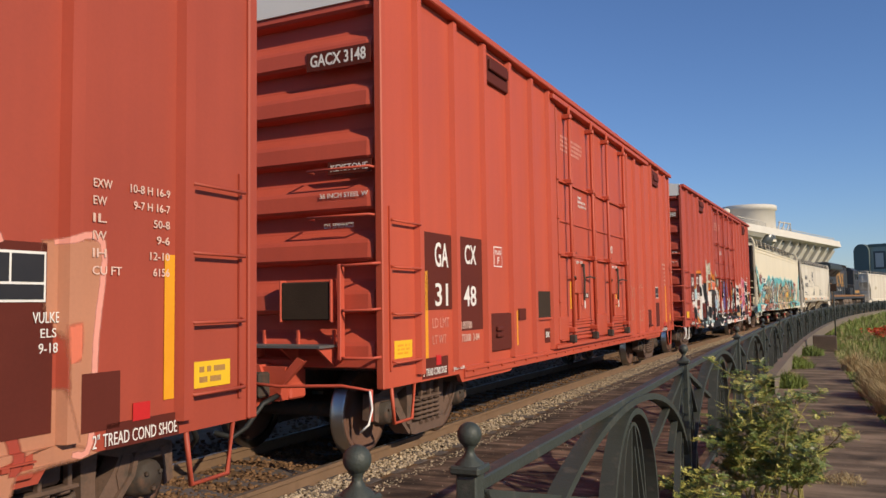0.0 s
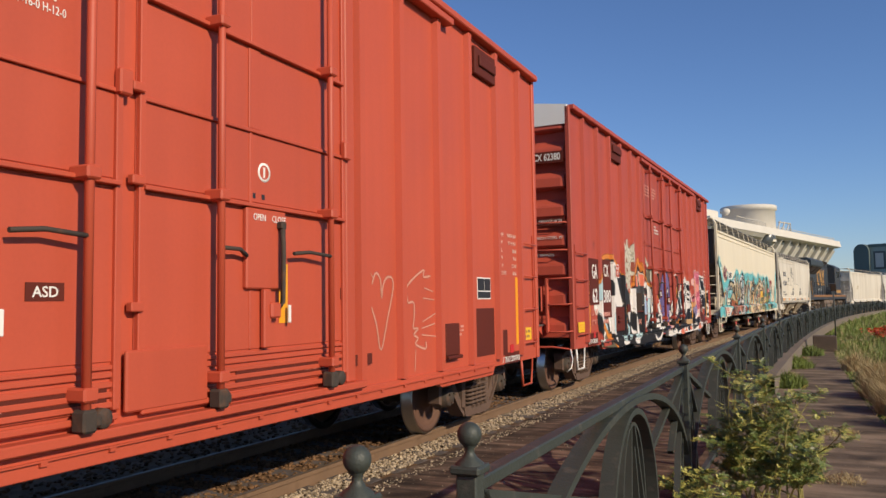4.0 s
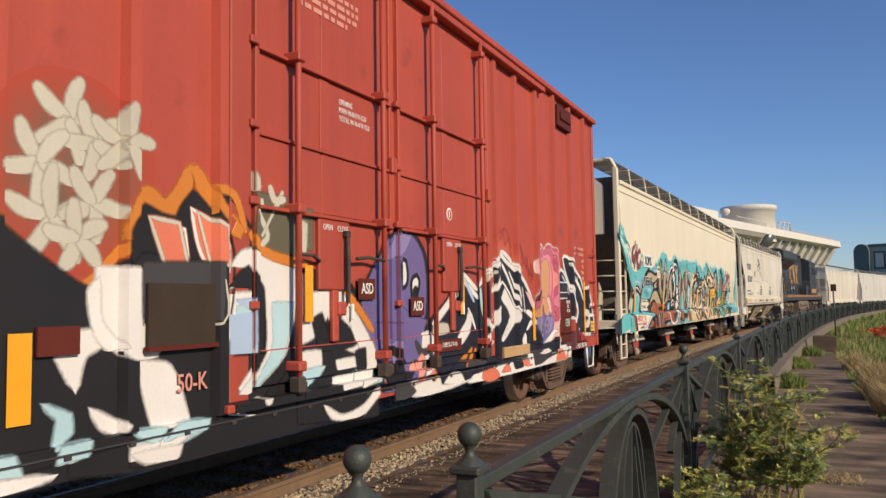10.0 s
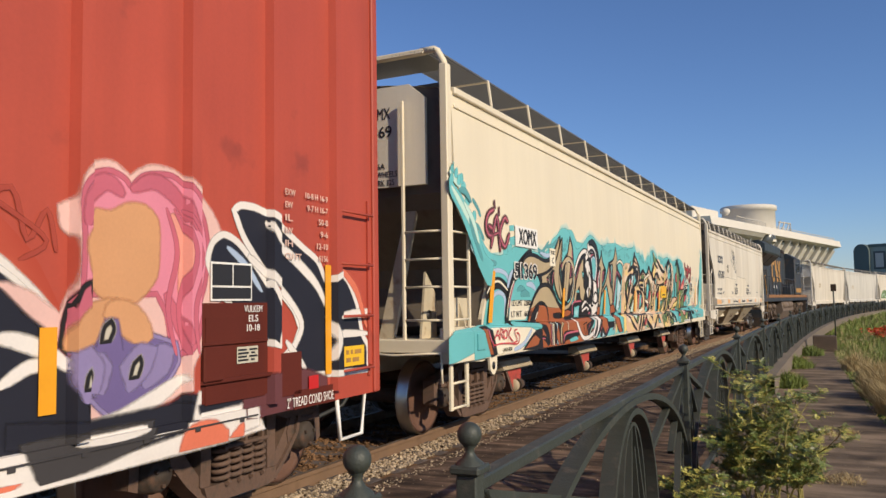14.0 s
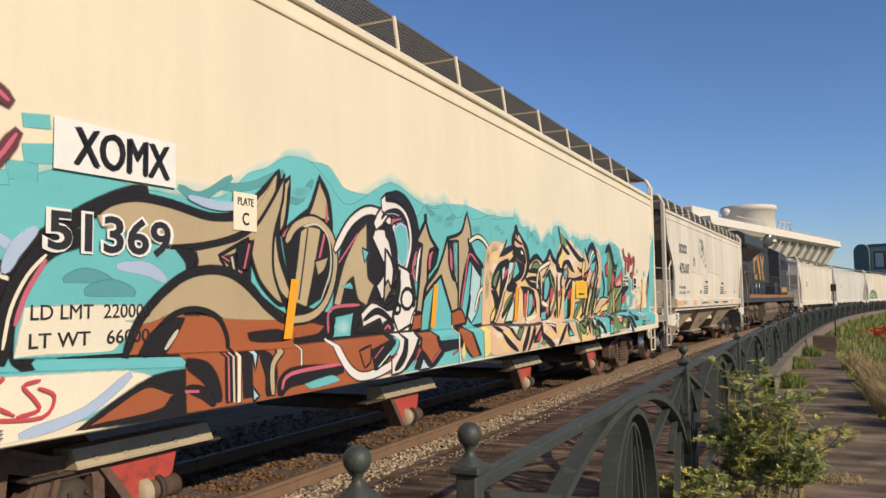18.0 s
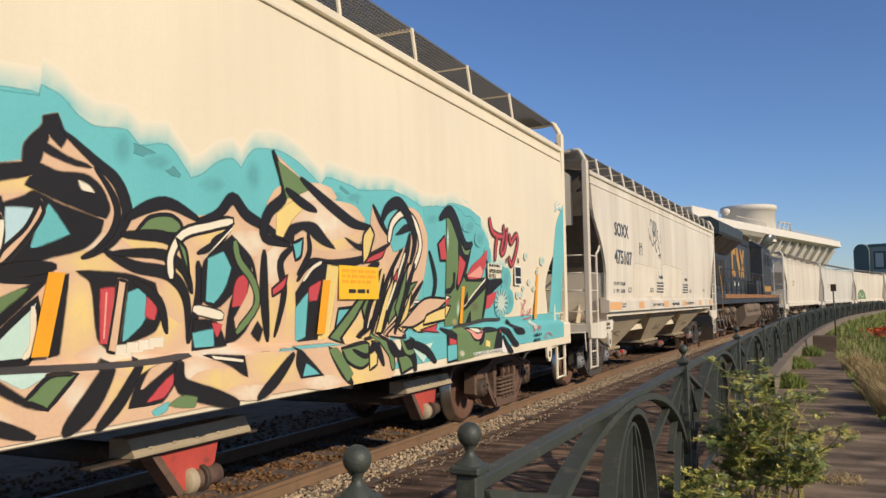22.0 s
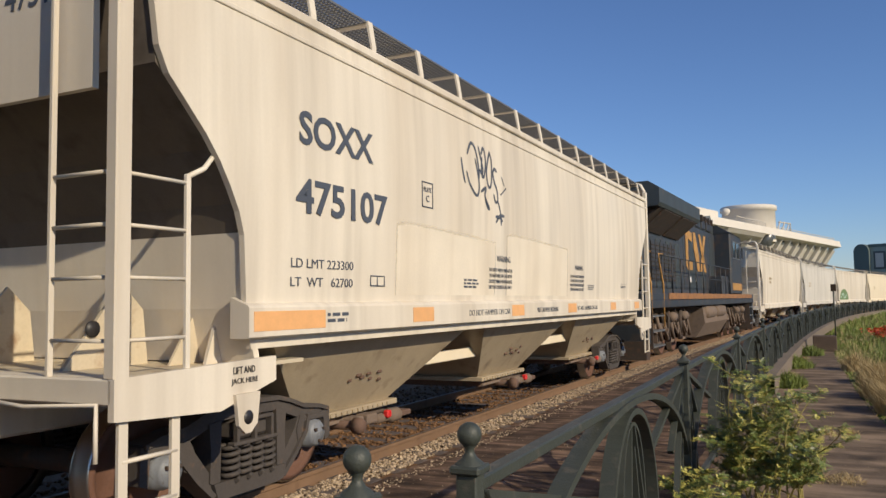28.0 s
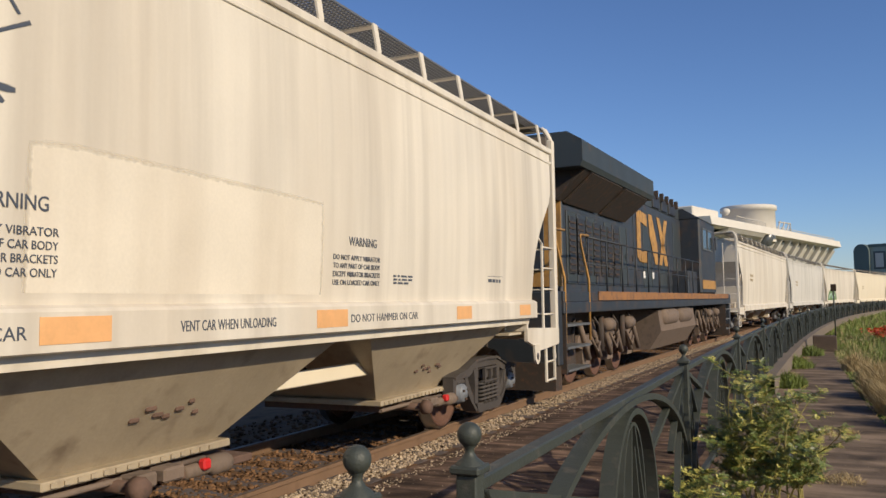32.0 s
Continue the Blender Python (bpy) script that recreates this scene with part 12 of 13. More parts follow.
def walk_edge(p):
    """Where the walk ends and the grass begins."""
    return float(np.interp(p, (0, 9, 13, 23, 28, 29, 60), (6.8, 6.35, 5.95, 5.5, 5.3, 4.6, 4.5)))


def strip(name, o0, o1, z0, z1, p0, p1, step, material, label, wobble=0.0):
    s, rows = Shape(), []
    for p in np.arange(p0, p1 + step, step):
        a, b = track(p, o0)[0], track(p, (o1 or walk_edge(p)) + wobble * (noise.noise((p * 0.9, 3.1, 0)) + 0.5 * noise.noise((p * 3.3, 7.7, 0))))[0]
        rows.append([(a.x, a.y, -0.45), (a.x, a.y, z0), (b.x, b.y, z1), (b.x, b.y, -0.45)])
    s.grid(rows, False)
    return tagged(part(name, s, material), label, name.replace("_", " "), kind="structure")


strip("track_bed", -2.6, 1.30, -0.145, -0.145, -40, 240, 1.0, BALLAST, "bed of brown ballast", 0.03)
strip("paving", 1.37, 4.30, -0.10, -0.075, -20, 130, 0.5, PAVING, "dark worn paving beside the track", 0.0)
strip("pavement", 4.30, None, -0.07, -0.07, -20, 28.6, 0.35, WALK, "old stained concrete walk with ragged edge", 0.12)
strip("verge", 4.5, 40, -0.095, -0.02, -10, 130, 1.0, GRASS_SOIL, "grassy verge beside the walk")
strip("kerb", 4.17, 4.50, 0.24, 0.24, 15, 120, 1.5, CONCRETE, "low concrete kerb under the fence")
strip("far_paving", -9.0, -2.6, -0.15, -0.145, -40, 240, 2.0, BALLAST, "bare ground beyond the track")

for off in (-0.75, 0.75):
    prof = [(-0.07, -0.17), (0.07, -0.17), (0.07, -0.155), (0.012, -0.13), (0.012, -0.045), (0.036, -0.035), (0.036, -0.004), (0.028, 0.0), (-0.028, 0.0), (-0.036, -0.004), (-0.036, -0.035), (-0.012, -0.045), (-0.012, -0.13), (-0.07, -0.155)]
    s, rows = Shape(), []
    for p in np.arange(-40, 242, 2.0):
        rows.append([(*track(p, off + a)[0][:2], z) for a, z in prof + prof[:1]])
    s.grid(rows, False)
    rail_ob = tagged(part("rail", s, RUST), "rusty brown steel rail with a worn head", "rail", "rails of the track")
    head, rows = Shape(), []
    for p in np.arange(-40, 242, 2.0):
        rows.append([(*track(p, off + a)[0][:2], 0.0025) for a in (-0.024, 0.018)])
    part("running_surface", head.grid(rows, False), RAILHEAD, rail_ob, "worn shiny rail head")

# wooden ties, almost buried
TIE = Shape().box(-1.3, 1.3, -0.11, 0.11, -0.30, -0.128, 0.012).mesh("tie", TIMBER)
for i in range(70):
    q, h = track(-4 + i * 0.52)
    tagged(part("tie", TIE, None, None, m=Matrix.Translation(q) @ Matrix.Rotation(-h, 4, "Z")), "weathered timber tie sunk in the ballast", "railway tie", "ties under the rails")


def pebbles(name, count, spread, size, material, label, seed):
    """Loose broken stones, each a small rough solid."""
    rng = np.random.default_rng(seed)
    phi = (1 + 5 ** 0.5) / 2
    base = np.array([(-1, phi, 0), (1, phi, 0), (-1, -phi, 0), (1, -phi, 0), (0, -1, phi), (0, 1, phi), (0, -1, -phi), (0, 1, -phi), (phi, 0, -1), (phi, 0, 1), (-phi, 0, -1), (-phi, 0, 1)]) / 1.9
    tri = np.array([(0, 11, 5), (0, 5, 1), (0, 1, 7), (0, 7, 10), (0, 10, 11), (1, 5, 9), (5, 11, 4), (11, 10, 2), (10, 7, 6), (7, 1, 8), (3, 9, 4), (3, 4, 2), (3, 2, 6), (3, 6, 8), (3, 8, 9), (4, 9, 5), (2, 4, 11), (6, 2, 10), (8, 6, 7), (9, 8, 1)])
    pts = np.array([spread(rng) for _ in range(count)])
    r = rng.uniform(size[0], size[1], (count, 1, 1)) * rng.uniform(0.6, 1.15, (count, 1, 3))
    v = base[None] * r * rng.uniform(0.75, 1.2, (count, 12, 1))
    a = rng.uniform(0, 6.283, count)
    c, q = np.cos(a)[:, None], np.sin(a)[:, None]
    v = np.stack([v[..., 0] * c - v[..., 1] * q, v[..., 0] * q + v[..., 1] * c, v[..., 2] * 0.75], -1) + pts[:, None, :]
    f = (tri[None] + (np.arange(count) * 12)[:, None, None]).reshape(-1, 3)
    me = bpy.data.meshes.new(name)
    me.from_pydata(v.reshape(-1, 3).tolist(), [], f.tolist())
    me.materials.append(material)
    return tagged(new(name, me), label, "ballast", kind="stuff")


def on_bed(o0, o1, p0, p1, z):
    def spread(rng):
        p = p0 + (p1 - p0) * rng.random() ** 1.7
        return (*track(p, rng.uniform(o0, o1))[0][:2], z + rng.uniform(-0.015, 0.015))
    return spread


pebbles("ballast", 15000, on_bed(0.80, 1.22, 3.5, 45, -0.135), (0.010, 0.026), STONE, "pale broken stone along the rail", 1)
pebbles("ballast", 1900, on_bed(1.46, 1.62, 3.5, 26, -0.096), (0.006, 0.016), STONE, "stones strayed onto the paving", 5)
pebbles("ballast", 11000, on_bed(-0.70, 0.70, 3.0, 34, -0.135), (0.014, 0.034), STONE_BROWN, "rust-brown broken stone between the rails", 2)
pebbles("ballast", 3500, on_bed(-2.4, -0.82, 3.0, 30, -0.135), (0.018, 0.040), STONE_BROWN, "rust-brown broken stone beyond the track", 3)
pebbles("gravel", 700, on_bed(1.6, 4.2, 3.0, 16, -0.088), (0.004, 0.012), STONE, "scattered grit on the paving", 4)

# ---- fence ----
FENCE_OFF, PANEL, FENCE_START = 4.30, 4.43, 2.28


def fence_place(d):
    q, h = track(d, FENCE_OFF)
    return Matrix.Translation(q) @ Matrix.Rotation(-h, 4, "Z")


def fence_post(parent, m):
    post = part("fence_post", Shape().box(-0.034, 0.034, -0.034, 0.034, -0.10, 1.095, 0.005), FENCE, parent, "square iron post with a ball finial", m)
    part("cap", Shape().box(-0.050, 0.050, -0.050, 0.050, 1.095, 1.122, 0.007).lathe([(0.046, 1.122), (0.040, 1.130), (0.024, 1.142), (0.015, 1.156), (0.014, 1.168), (0.022, 1.180)], n=16), FENCE, post)
    part("ball_finial", Shape().lathe([(0.001, 1.174)] + [(0.038 * math.sin(a), 1.212 - 0.038 * math.cos(a)) for a in np.linspace(0.2, 3.0, 14)] + [(0.001, 1.25)], n=28), FENCE, post, "dark round ball")
    return post


def flat_bar(s, pts, w, d):
    """A flat bar bent in the plane of the fence: width w in the plane, depth d across it."""
    pts = [Vector((0, *p)) for p in pts]
    rows = []
    for i, p in enumerate(pts):
        t = (pts[min(i + 1, len(pts) - 1)] - pts[max(i - 1, 0)]).normalized()
        nrm, e = Vector((0, -t.z, t.y)) * w / 2, Vector((d / 2, 0, 0))
        rows.append([p + nrm + e, p - nrm + e, p - nrm - e, p + nrm - e, p + nrm + e])
    return s.grid(rows, False)


def fence_meshes(length):
    c, r = length / 2 + 0.10, length * 0.487
    rail = Shape().box(-0.030, 0.030, 0.034, length - 0.034, 1.035, 1.078, 0.005)
    low = Shape().box(-0.025, 0.025, 0.04, length - 0.04, 0.05, 0.09, 0.004)
    def arc(f, h, n=25, p=0.85):
        return [(c - r * f * math.cos(a), 0.05 + h * math.sin(a) ** p) for a in np.linspace(0, math.pi, n)]
    arches = [flat_bar(Shape(), arc(1.0, 0.985, 33, 0.9), 0.038, 0.085), flat_bar(Shape(), arc(0.30, 0.93, 25, 0.75), 0.034, 0.085), flat_bar(Shape(), arc(0.15, 0.86, 21, 0.6), 0.020, 0.05)]
    bars = [flat_bar(Shape(), [(c - 0.14, 0.08), (c - 0.03, 0.92)], 0.022, 0.05), flat_bar(Shape(), [(c + 0.42, 0.08), (c + 0.05, 0.90)], 0.022, 0.05), flat_bar(Shape(), [(c + 0.22, 0.08), (c + 0.03, 0.78)], 0.020, 0.05)]
    for f in (0.16, 0.34):
        for k in (0, 1):
            y1 = length * f if k == 0 else length * (1 - f)
            y0 = 0.06 if k == 0 else length - 0.06
            bars.append(flat_bar(Shape(), [(y0, 1.02), (y1, 0.50 if f < 0.2 else 0.66)], 0.032, 0.045))
            bars.append(flat_bar(Shape(), [(y0 + (0.02 if k == 0 else -0.02), 1.02), (length * (0.07 if k == 0 else 0.93) * (1 if k == 0 else 1) + (f - 0.16) * (1.2 if k == 0 else -1.2), 0.08)], 0.03, 0.045))
    return rail.mesh("top_rail", FENCE), low.mesh("bottom_rail", FENCE), [x.mesh("arch", FENCE) for x in arches], [x.mesh("bar", FENCE) for x in bars]


FENCE_MESHES = fence_meshes(PANEL)
railing = thing("railing", "weathered dark green iron railing with arched panels along the track", "fence")
for i in range(26):
    m_ = fence_place(FENCE_START + i * PANEL)
    top = part("top_rail", FENCE_MESHES[0], None, railing, "flat iron top rail", m_)
    part("bottom_rail", FENCE_MESHES[1], None, railing, m=m_)
    for a in FENCE_MESHES[2]:
        part("arch", a, None, railing, m=m_)
    for b in FENCE_MESHES[3]:
        part("bar", b, None, railing, m=m_)
    fence_post(railing, m_)
lone = thing("gate_post", "dark green iron post with a ball finial, standing alone", "post", m=Matrix.Translation((-1.08, 1.80, 0)))
fence_post(lone, Matrix.Identity(4))

# ---- block and sign on the walk ----
block = tagged(part("concrete_block", Shape().box(0.20, 0.87, 27.2, 27.9, -0.08, 0.40, 0.02), BLOCK), "weathered brown concrete block standing on the walk", "block")
sign = thing("sign_post", "thin grey post with a small dark sign", "sign", m=Matrix.Translation((0.86, 27.5, 0.39)))
part("pole", Shape().tube([(0, 0, 0), (-0.02, 0, 1.62)], 0.022, 8), FENCE, sign)
part("sign_plate", Shape().box(-0.09, 0.07, -0.06, -0.045, 1.40, 1.62, 0.008), TACK, sign, "small dark square sign")

# ---- plants ----
LEAF = mat("dark_green_leaf", (0.125, 0.165, 0.036), 0.5, var=0.35, scale=9, bump=0.05)
LEAF_YELLOW = mat("yellow_green_leaf", (0.42, 0.38, 0.09), 0.5, var=0.35, scale=9, bump=0.05)
STEM = mat("yellow_green_stem", (0.24, 0.20, 0.06), 0.7, var=0.25, scale=9, bump=0.05)
BLOSSOM = mat("white_blossom", (0.70, 0.66, 0.52), 0.6, var=0.15, scale=9, bump=0.0)
POPPY = mat("orange_red_blossom", (0.62, 0.07, 0.02), 0.6, var=0.2, scale=9, bump=0.0)
BLADE = mat("green_grass_blade", (0.145, 0.185, 0.034), 0.7, var=0.4, scale=2, bump=0.0)
BLADE_DRY = mat("dry_tan_grass_blade", (0.40, 0.30, 0.15), 0.8, var=0.3, scale=4, bump=0.0)
for m_ in (LEAF, LEAF_YELLOW, BLADE, BLADE_DRY):
    m_.node_tree.nodes["Principled BSDF"].inputs["Subsurface Weight"].default_value = 0.0


def leaf_quad(s, p, d, up, length, width):
    side = d.cross(up)
    if side.length < 1e-4:
        side = Vector((1, 0, 0))
    side = side.normalized() * width / 2
    mid = p + d * length * 0.5 + up * length * 0.08
    s.add([p, mid - side, p + d * length, mid + side], [(0, 1, 2), (0, 2, 3)])


def shrub(place, height, seed, count, spread):
    """Arching stems with side twigs that carry feathered leaves of small leaflets; pale blossom at the tips."""
    rnd = random.Random(seed)
    bush = thing("shrub", "straggly shrub with feathered dark green leaves growing through the paving", "shrub", m=Matrix.Translation(place))
    dark, yellow, white = Shape(), Shape(), Shape()

    def feather(p, d, length):
        kind = yellow if rnd.random() < 0.38 else dark
        up = Vector((rnd.uniform(-0.3, 0.8), rnd.uniform(-0.6, 0.2), rnd.uniform(0.4, 1))).normalized()
        side = d.cross(up)
        if side.length < 1e-3:
            return
        side.normalize()
        n = rnd.randint(5, 7)
        for i in range(1, n + 1):
            q = p + d * length * i / n - Vector((0, 0, 1)) * length * 0.18 * (i / n) ** 2
            for k in (-1, 1):
                if rnd.random() < 0.9:
                    size = rnd.uniform(0.018, 0.030) * (1.1 - 0.4 * i / n)
                    leaf_quad(kind, q, (side * k + d * 0.45).normalized(), up, size, size * 0.52)

    def twig(stem, p, d, length, depth):
        pts, q, way = [p.copy()], p.copy(), d.copy()
        for i in range(6):
            way = (way + Vector((rnd.uniform(-0.2, 0.2), rnd.uniform(-0.2, 0.2), rnd.uniform(-0.14, 0.10)))).normalized()
            q = q + way * length / 6
            pts.append(q.copy())
        stem.tube(pts, 0.0085 * (0.5 ** depth), 5, 0.0035 * (0.6 ** depth))
        for i in range(2, 7):
            if depth < 2 and rnd.random() < (0.85 if depth == 0 else 0.45):
                a = rnd.uniform(0, 6.28)
                out = Vector((math.cos(a), math.sin(a), rnd.uniform(0.0, 0.8))).normalized()
                twig(stem, pts[i], (way * 0.7 + out).normalized(), length * rnd.uniform(0.22, 0.36), depth + 1)
            if depth >= 1:
                for _ in range(2):
                    a = rnd.uniform(0, 6.28)
                    feather(pts[i], (Vector((math.cos(a), math.sin(a), rnd.uniform(-0.2, 0.6))) + way * 0.5).normalized(), rnd.uniform(0.05, 0.10))
        if depth >= 1 and rnd.random() < 0.22:
            for j in range(7):
                dd = Vector((rnd.uniform(-1, 1), rnd.uniform(-1, 1), rnd.uniform(0, 1))).normalized()
                leaf_quad(white, pts[-1] + dd * 0.012, dd, Vector((0, 0, 1)), 0.022, 0.018)

    def stem_from(p, d, length):
        stem = Shape()
        twig(stem, p, d.normalized(), length, 0)
        part("stem", stem, STEM, bush)
    for j in range(count):
        a = rnd.uniform(0, 6.28)
        lean = rnd.uniform(0.02, spread)
        stem_from(Vector((rnd.uniform(-0.14, 0.14), rnd.uniform(-0.12, 0.12), -0.02)), Vector((math.cos(a) * lean, math.sin(a) * lean, 1)), height * rnd.uniform(0.45, 1.0))
    stem_from(Vector((0, 0, 0.10)), Vector((-0.75, -0.2, 0.42)), height * 0.62)
    for name, shape, material, label in (("foliage", dark, LEAF, "small dark green leaflets"), ("foliage", yellow, LEAF_YELLOW, "small yellow-green leaflets"), ("blossom", white, BLOSSOM, "tiny pale blossoms")):
        tagged(part(name, shape, material, bush, label), kind="stuff")


shrub((-0.40, 6.60, -0.07), 1.22, 3, 15, 0.24)
shrub((-0.12, 6.95, -0.07), 0.95, 14, 10, 0.20)
shrub((-0.66, 6.20, -0.07), 0.55, 21, 2, 0.40)


def grass(name, count, spread, h, lean, material, label, seed, width=0.006):
    rng = np.random.default_rng(seed)
    v, f = [], []
    for i in range(count):
        x, y, z, k = spread(rng)
        hh, a = rng.uniform(*h) * k, rng.uniform(0, 6.283)
        l = rng.uniform(0.1, lean) * hh
        w = width * rng.uniform(0.7, 1.5)
        dx, dy, b = math.cos(a), math.sin(a), rng.uniform(0, 6.283)
        wx, wy = math.cos(b) * w, math.sin(b) * w
        o = len(v)
        v += [(x - wx, y - wy, z), (x + wx, y + wy, z), (x + dx * l * 0.4 + wx * 0.7, y + dy * l * 0.4 + wy * 0.7, z + hh * 0.6), (x + dx * l * 0.4 - wx * 0.7, y + dy * l * 0.4 - wy * 0.7, z + hh * 0.6), (x + dx * l, y + dy * l, z + hh)]
        f += [(o, o + 1, o + 2, o + 3), (o + 3, o + 2, o + 4)]
    me = bpy.data.meshes.new(name)
    me.from_pydata(v, [], f)
    me.materials.append(material)
    return tagged(new(name, me), label, "grass", kind="stuff")


def verge(o0, o1, p0, p1, power=1.4):
    def spread(rng):
        p = p0 + (p1 - p0) * rng.random() ** power
        edge = walk_edge(p) - 0.04
        o = max(o0, edge) + (o1 - max(o0, edge)) * rng.random() ** 1.3
        q = track(p, o)[0]
        k = 0.55 + 0.9 * max(0.0, noise.noise((q.x * 0.5, q.y * 0.25, 1.7)) + 0.35)
        return q.x, q.y, -0.10 + (o - 5.5) / 34.5 * 0.09, k * min(1.0, 0.35 + (o - edge) * 0.8)
    return spread


def clump(x, y, r):
    def spread(rng):
        a, d = rng.uniform(0, 6.283), r * rng.random() ** 0.7
        return x + d * math.cos(a), y + d * math.sin(a) * 1.6, -0.09, 1.0 - 0.5 * d / r
    return spread


grass("grass", 26000, verge(4.6, 11, 10, 75), (0.10, 0.30), 0.7, BLADE, "rough green grass", 1, 0.009)
grass("grass", 9000, verge(4.6, 12, 10, 80), (0.12, 0.36), 0.9, BLADE_DRY, "dry tan grass among the green", 2, 0.007)
grass("grass", 8000, verge(4.7, 24, 40, 110, 1.0), (0.15, 0.5), 0.7, BLADE, "rough green grass farther off", 3, 0.03)
for i, (x, y, r, k) in enumerate(((1.20, 15.0, 0.40, 3000), (1.22, 13.2, 0.34, 2600), (1.3, 17.5, 0.4, 2000), (1.02, 20.5, 0.3, 900), (1.35, 11.8, 0.3, 1300))):
    grass("dry_grass", k, clump(x, y, r), (0.30, 0.62), 1.1, BLADE_DRY, "tall clump of dry tan grass", 20 + i, 0.005)
for i, (x, y, r, k) in enumerate(((0.28, 8.2, 0.16, 260), (0.05, 8.15, 0.14, 200), (0.45, 11.0, 0.12, 160), (0.2, 10.9, 0.16, 160), (-0.45, 19, 0.3, 500), (-0.2, 24, 0.3, 400))):
    grass("crack_grass", k, clump(x, y, r), (0.03, 0.13), 1.6, BLADE_DRY, "dry grass in a crack of the walk", 30 + i, 0.004)
for i, (x, y, r, k) in enumerate(((-0.35, 16.5, 0.35, 900), (-0.25, 21.0, 0.4, 900), (0.1, 25.5, 0.4, 800), (1.9, 22.0, 0.7, 1500))):
    grass("weeds", k, clump(x, y, r), (0.12, 0.40), 0.9, BLADE, "green weeds along the kerb", 40 + i, 0.010)
flowers = Shape()
rnd = random.Random(6)
for i in range(160):
    x, y, z = 2.9 + rnd.gauss(0, 0.35), 35.8 + rnd.gauss(0, 0.9), rnd.uniform(0.05, 0.35)
    for j in range(4):
        leaf_quad(flowers, Vector((x, y, z)), Vector((rnd.uniform(-1, 1), rnd.uniform(-1, 1), rnd.uniform(-0.2, 0.8))).normalized(), Vector((0, 0, 1)), 0.10, 0.09)
tagged(part("flowers", flowers, POPPY), "patch of orange-red flowers in the grass", "flowers", kind="stuff")

# ---- far buildings ----
FAR_WHITE = mat("white_building_paint", (0.62, 0.57, 0.50), 0.7, var=0.10, scale=0.25, grain=3, bump=0.0, streak=0.05)
# the building white again, with shade put into a dimmer colour
FAR_SHADE = mat("shaded_white_cladding", (0.50, 0.46, 0.40), 0.8, var=0.12, scale=0.3, grain=3, bump=0.0)
FAR_DARK = mat("dark_tinted_glass", (0.08, 0.085, 0.085), 0.3, var=0.2, scale=0.3, grain=3, bump=0.0)
FAR_GREEN = mat("dull_teal_cladding", (0.13, 0.165, 0.15), 0.7, var=0.2, scale=0.3, grain=3, bump=0.0)
FAR_GRILLE = mat("pale_green_lattice", (0.34, 0.38, 0.33), 0.7, var=0.15, scale=0.3, grain=3, bump=0.0)


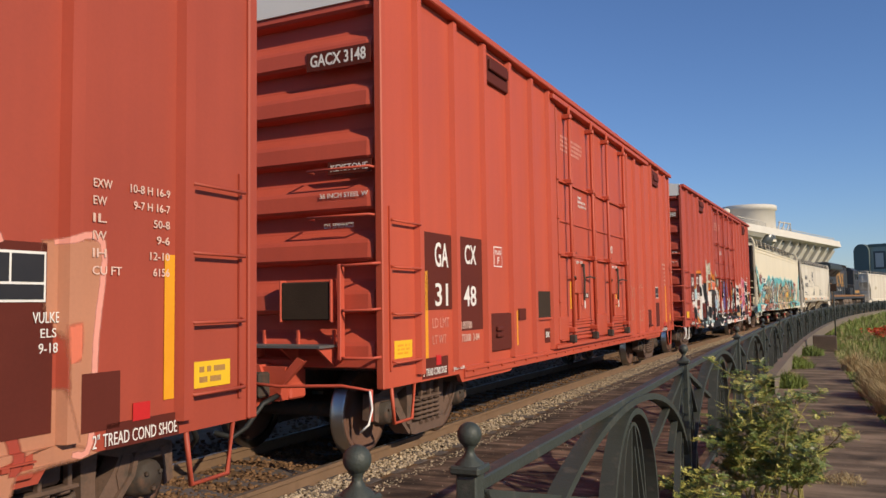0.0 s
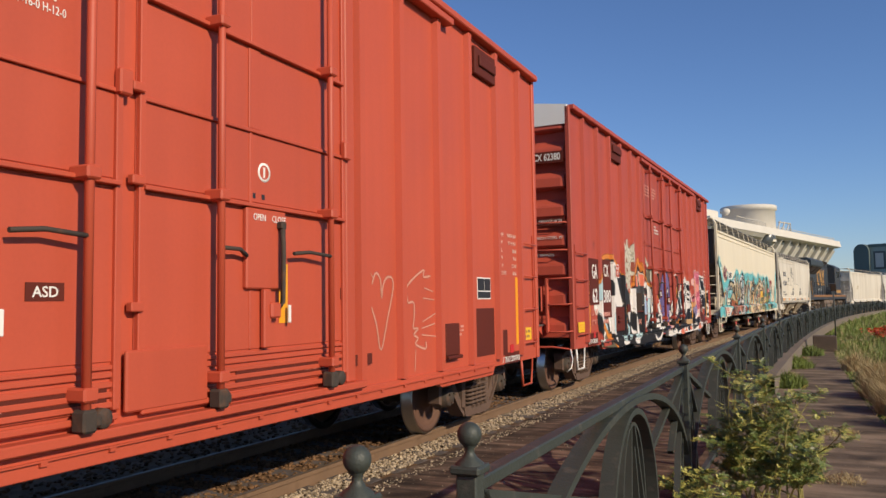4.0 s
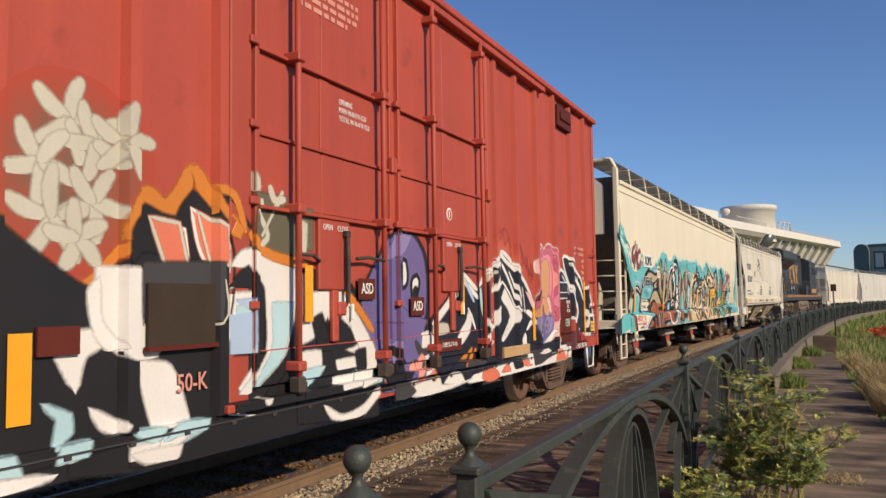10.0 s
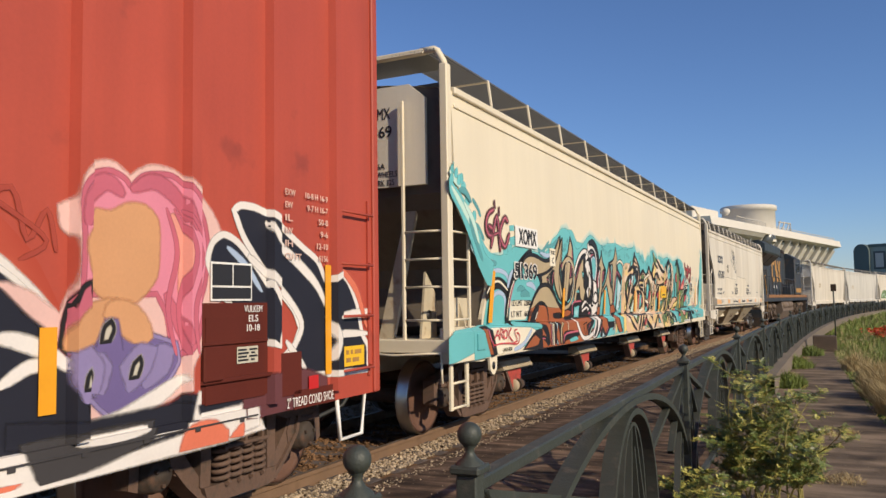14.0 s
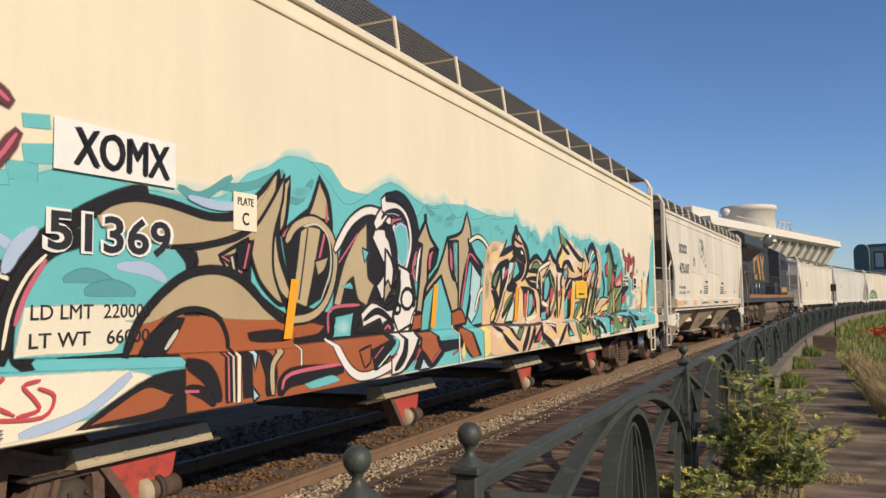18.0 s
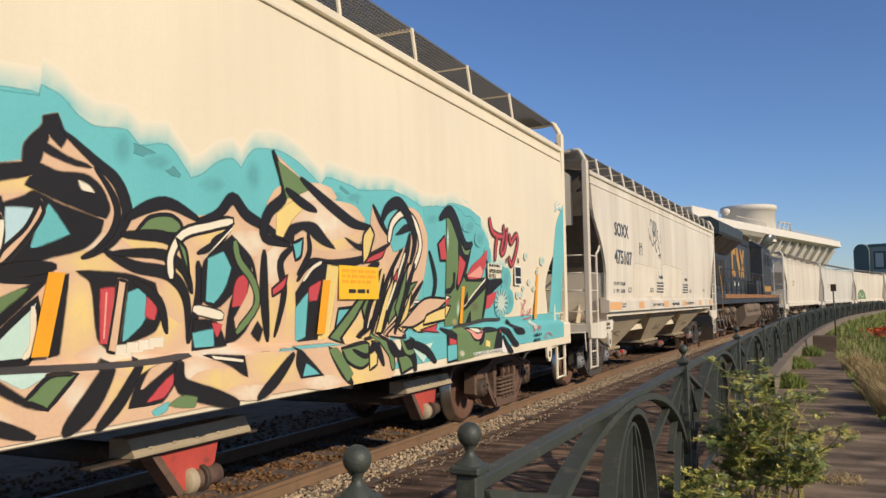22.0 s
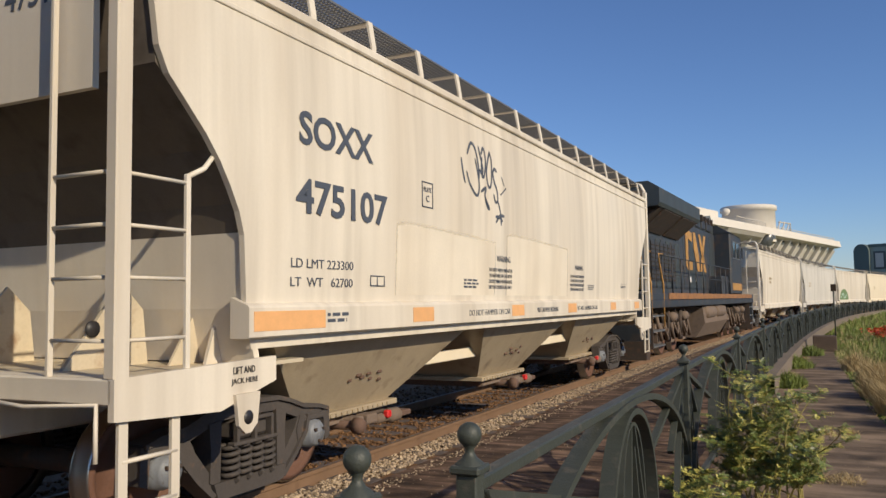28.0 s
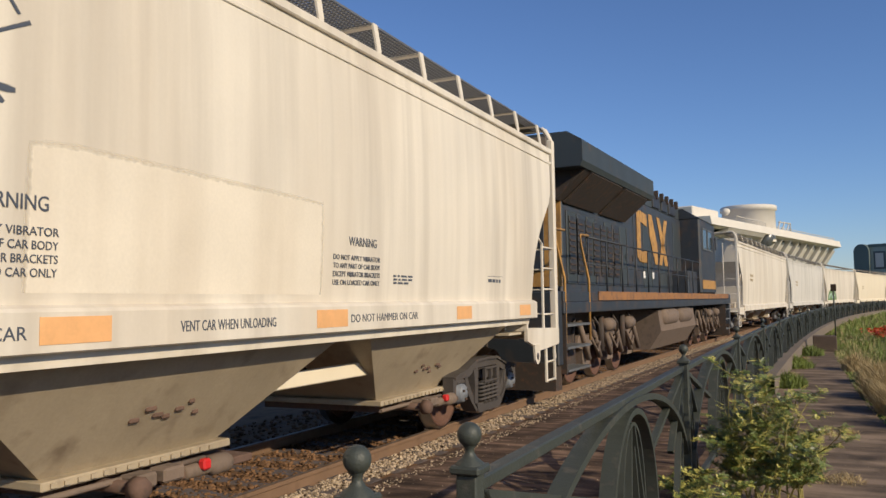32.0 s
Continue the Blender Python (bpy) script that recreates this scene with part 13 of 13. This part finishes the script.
def terminal():
    """A long white waterside building: overhanging roof band over leaning windows, and a drum behind it."""
    ob = thing("terminal_building", "white waterside building with leaning windows and roof drum", "building", m=Matrix.Translation((-12.59, 158.56, 0)) @ Matrix.Rotation(-math.atan2(22.34, 83.43), 4, "Z"))
    n = 86.0
    # along y, its face towards +x
    part("roof_band", Shape().prism([(-26, 15.9), (-26, 17.0), (0.0, 16.75), (0.3, 15.2), (-1.2, 14.9)], -9, n, "y"), FAR_WHITE, ob, "white overhanging roof band")
    part("wall", Shape().prism([(-26, 0), (-26, 15.8), (-2.6, 15.6), (-5.5, 9.5), (-5.5, 0)], -7.0, n - 2.0, "y"), FAR_DARK, ob, "dark glazed wall")
    part("base_wall", Shape().prism([(-26, 0), (-26, 9.6), (-4.6, 9.6), (-4.6, 0)], -8, n - 1.0, "y"), FAR_WHITE, ob)
    for i in range(11):
        y = 17 + i * 6.6
        part("mullion", Shape().prism([(-0.6, 15.2), (-2.0, 15.2), (-5.4, 9.6), (-4.4, 9.6)], y, y + 0.8, "y"), FAR_WHITE, ob)
        part("blind", Shape().prism([(-1.9, 14.4), (-2.1, 14.4), (-5.1, 9.6), (-4.9, 9.6)], y + 2.6, y + 5.6, "y"), FAR_SHADE if i % 4 else FAR_WHITE, ob)
    part("end_gable", Shape().prism([(-20, 15.5), (0.2, 14.8), (-5.0, 9.6), (-20, 9.6)], -9.0, -8.6, "y"), FAR_SHADE, ob)
    part("duct", Shape().tube([(-0.2, 25.5, 15.6), (-1.6, 25.5, 13.6), (-3.4, 25.5, 11.2)], 1.5, 12), FAR_DARK, ob, "dark oval duct")
    part("soffit", Shape().prism([(0.2, 15.1), (-1.2, 14.9), (-4.6, 13.6), (-4.6, 13.2), (-0.4, 14.4)], 0, 22, "y"), FAR_SHADE, ob)
    part("penthouse", Shape().box(-16, -3.2, -9.0, 4.0, 12, 18.9, 0.2), FAR_WHITE, ob, "plain white roof block")
    drum = Shape().lathe([(5.7, 14.0), (5.7, 21.1), (6.05, 21.2), (6.05, 22.1), (5.8, 22.3), (0.01, 22.5)], (-6.5, 31.5, 0), "z", 48)
    part("drum", drum, FAR_WHITE, ob, "round white drum with a projecting rim")
    rail = Shape()
    for i in range(19):
        rail.box(-0.5, -0.42, 6 + i * 1.0, 6.08 + i * 1.0, 16.8, 17.9)
    rail.box(-0.5, -0.42, 6, 24, 17.8, 17.9)
    part("roof_railing", rail, FAR_SHADE, ob)
    for y in (19.6, 22.8):
        part("roof_vent", Shape().lathe([(0.42, 22.2), (0.55, 22.5), (0.95, 22.7), (1.0, 23.3), (0.7, 23.7), (0.01, 23.8)], (-9.0, y + 4.5, -2.2), "z", 14), FAR_WHITE, ob)
    mast = Shape()
    for y in (40.0, 43.5, 47.0):
        mast.tube([(-3, y, 16.5), (-3, y + 3.0, 19.6)], 0.16, 6)
    mast.tube([(-3, 42, 19.3), (-3, 51, 19.6), (-3, 51, 17.6)], 0.16, 6)
    part("roof_frame", mast, FAR_SHADE, ob, "thin roof frame")
    parapet = Shape().box(-1.0, -0.9, 30, n - 2, 16.9, 17.1)
    for i in range(28):
        parapet.box(-1.0, -0.9, 31 + i * 1.95, 31.15 + i * 1.95, 16.6, 17.5)
    part("parapet_rail", parapet.box(-1.0, -0.9, 30, n - 2, 17.45, 17.55), FAR_SHADE, ob)


terminal()


def arched_hall():
    ob = thing("arched_hall", "dull green hall with an arched roof and lattice wall", "building", m=Matrix.Translation((7.75, 146.3, 0)) @ Matrix.Rotation(-0.42, 4, "Z"))
    prof = [(0, 0), (0, 8.9)] + [(1.2 - 1.2 * math.cos(a), 8.9 + 1.3 * math.sin(a)) for a in np.linspace(0.25, math.pi - 0.25, 9)] + [(2.4, 8.9), (2.4, 0)]
    part("arched_end", Shape().prism(prof, 0, 14, "y"), FAR_GREEN, ob, "dark teal arched gable")
    part("lattice_wall", Shape().box(2.4, 26, 0.6, 14, 0, 9.6), FAR_GRILLE, ob, "pale lattice wall")
    part("roof_edge", Shape().box(2.2, 26, 0.5, 14, 9.6, 10.1), FAR_GREEN, ob)
    for i in range(14):
        for j in range(6):
            part("pane", Shape().box(5.3 + i * 0.8, 5.8 + i * 0.8, 0.5, 0.59, 3.2 + j * 1.05, 3.9 + j * 1.05), FAR_DARK, ob)
    part("window", Shape().box(2.9, 4.7, 0.5, 0.59, 6.0, 8.9), FAR_DARK, ob)
    part("window_blind", Shape().box(3.2, 4.4, 0.42, 0.49, 6.3, 8.6), FAR_WHITE, ob)


arched_hall()

def motions():
    steps = [i * 0.5 for i in range(65)]
    for car, u, half in CARS:
        walk(car, [(t, car_pose(u, half, t)) for t in steps])
    ticks = [i * 0.2 for i in range(161)]
    turns = [rolled(t) for t in ticks]
    for ob, rest, r in AXLES:
        walk(ob, [(t, rest @ Matrix.Rotation(s / r, 4, "X")) for t, s in zip(ticks, turns)])


motions()
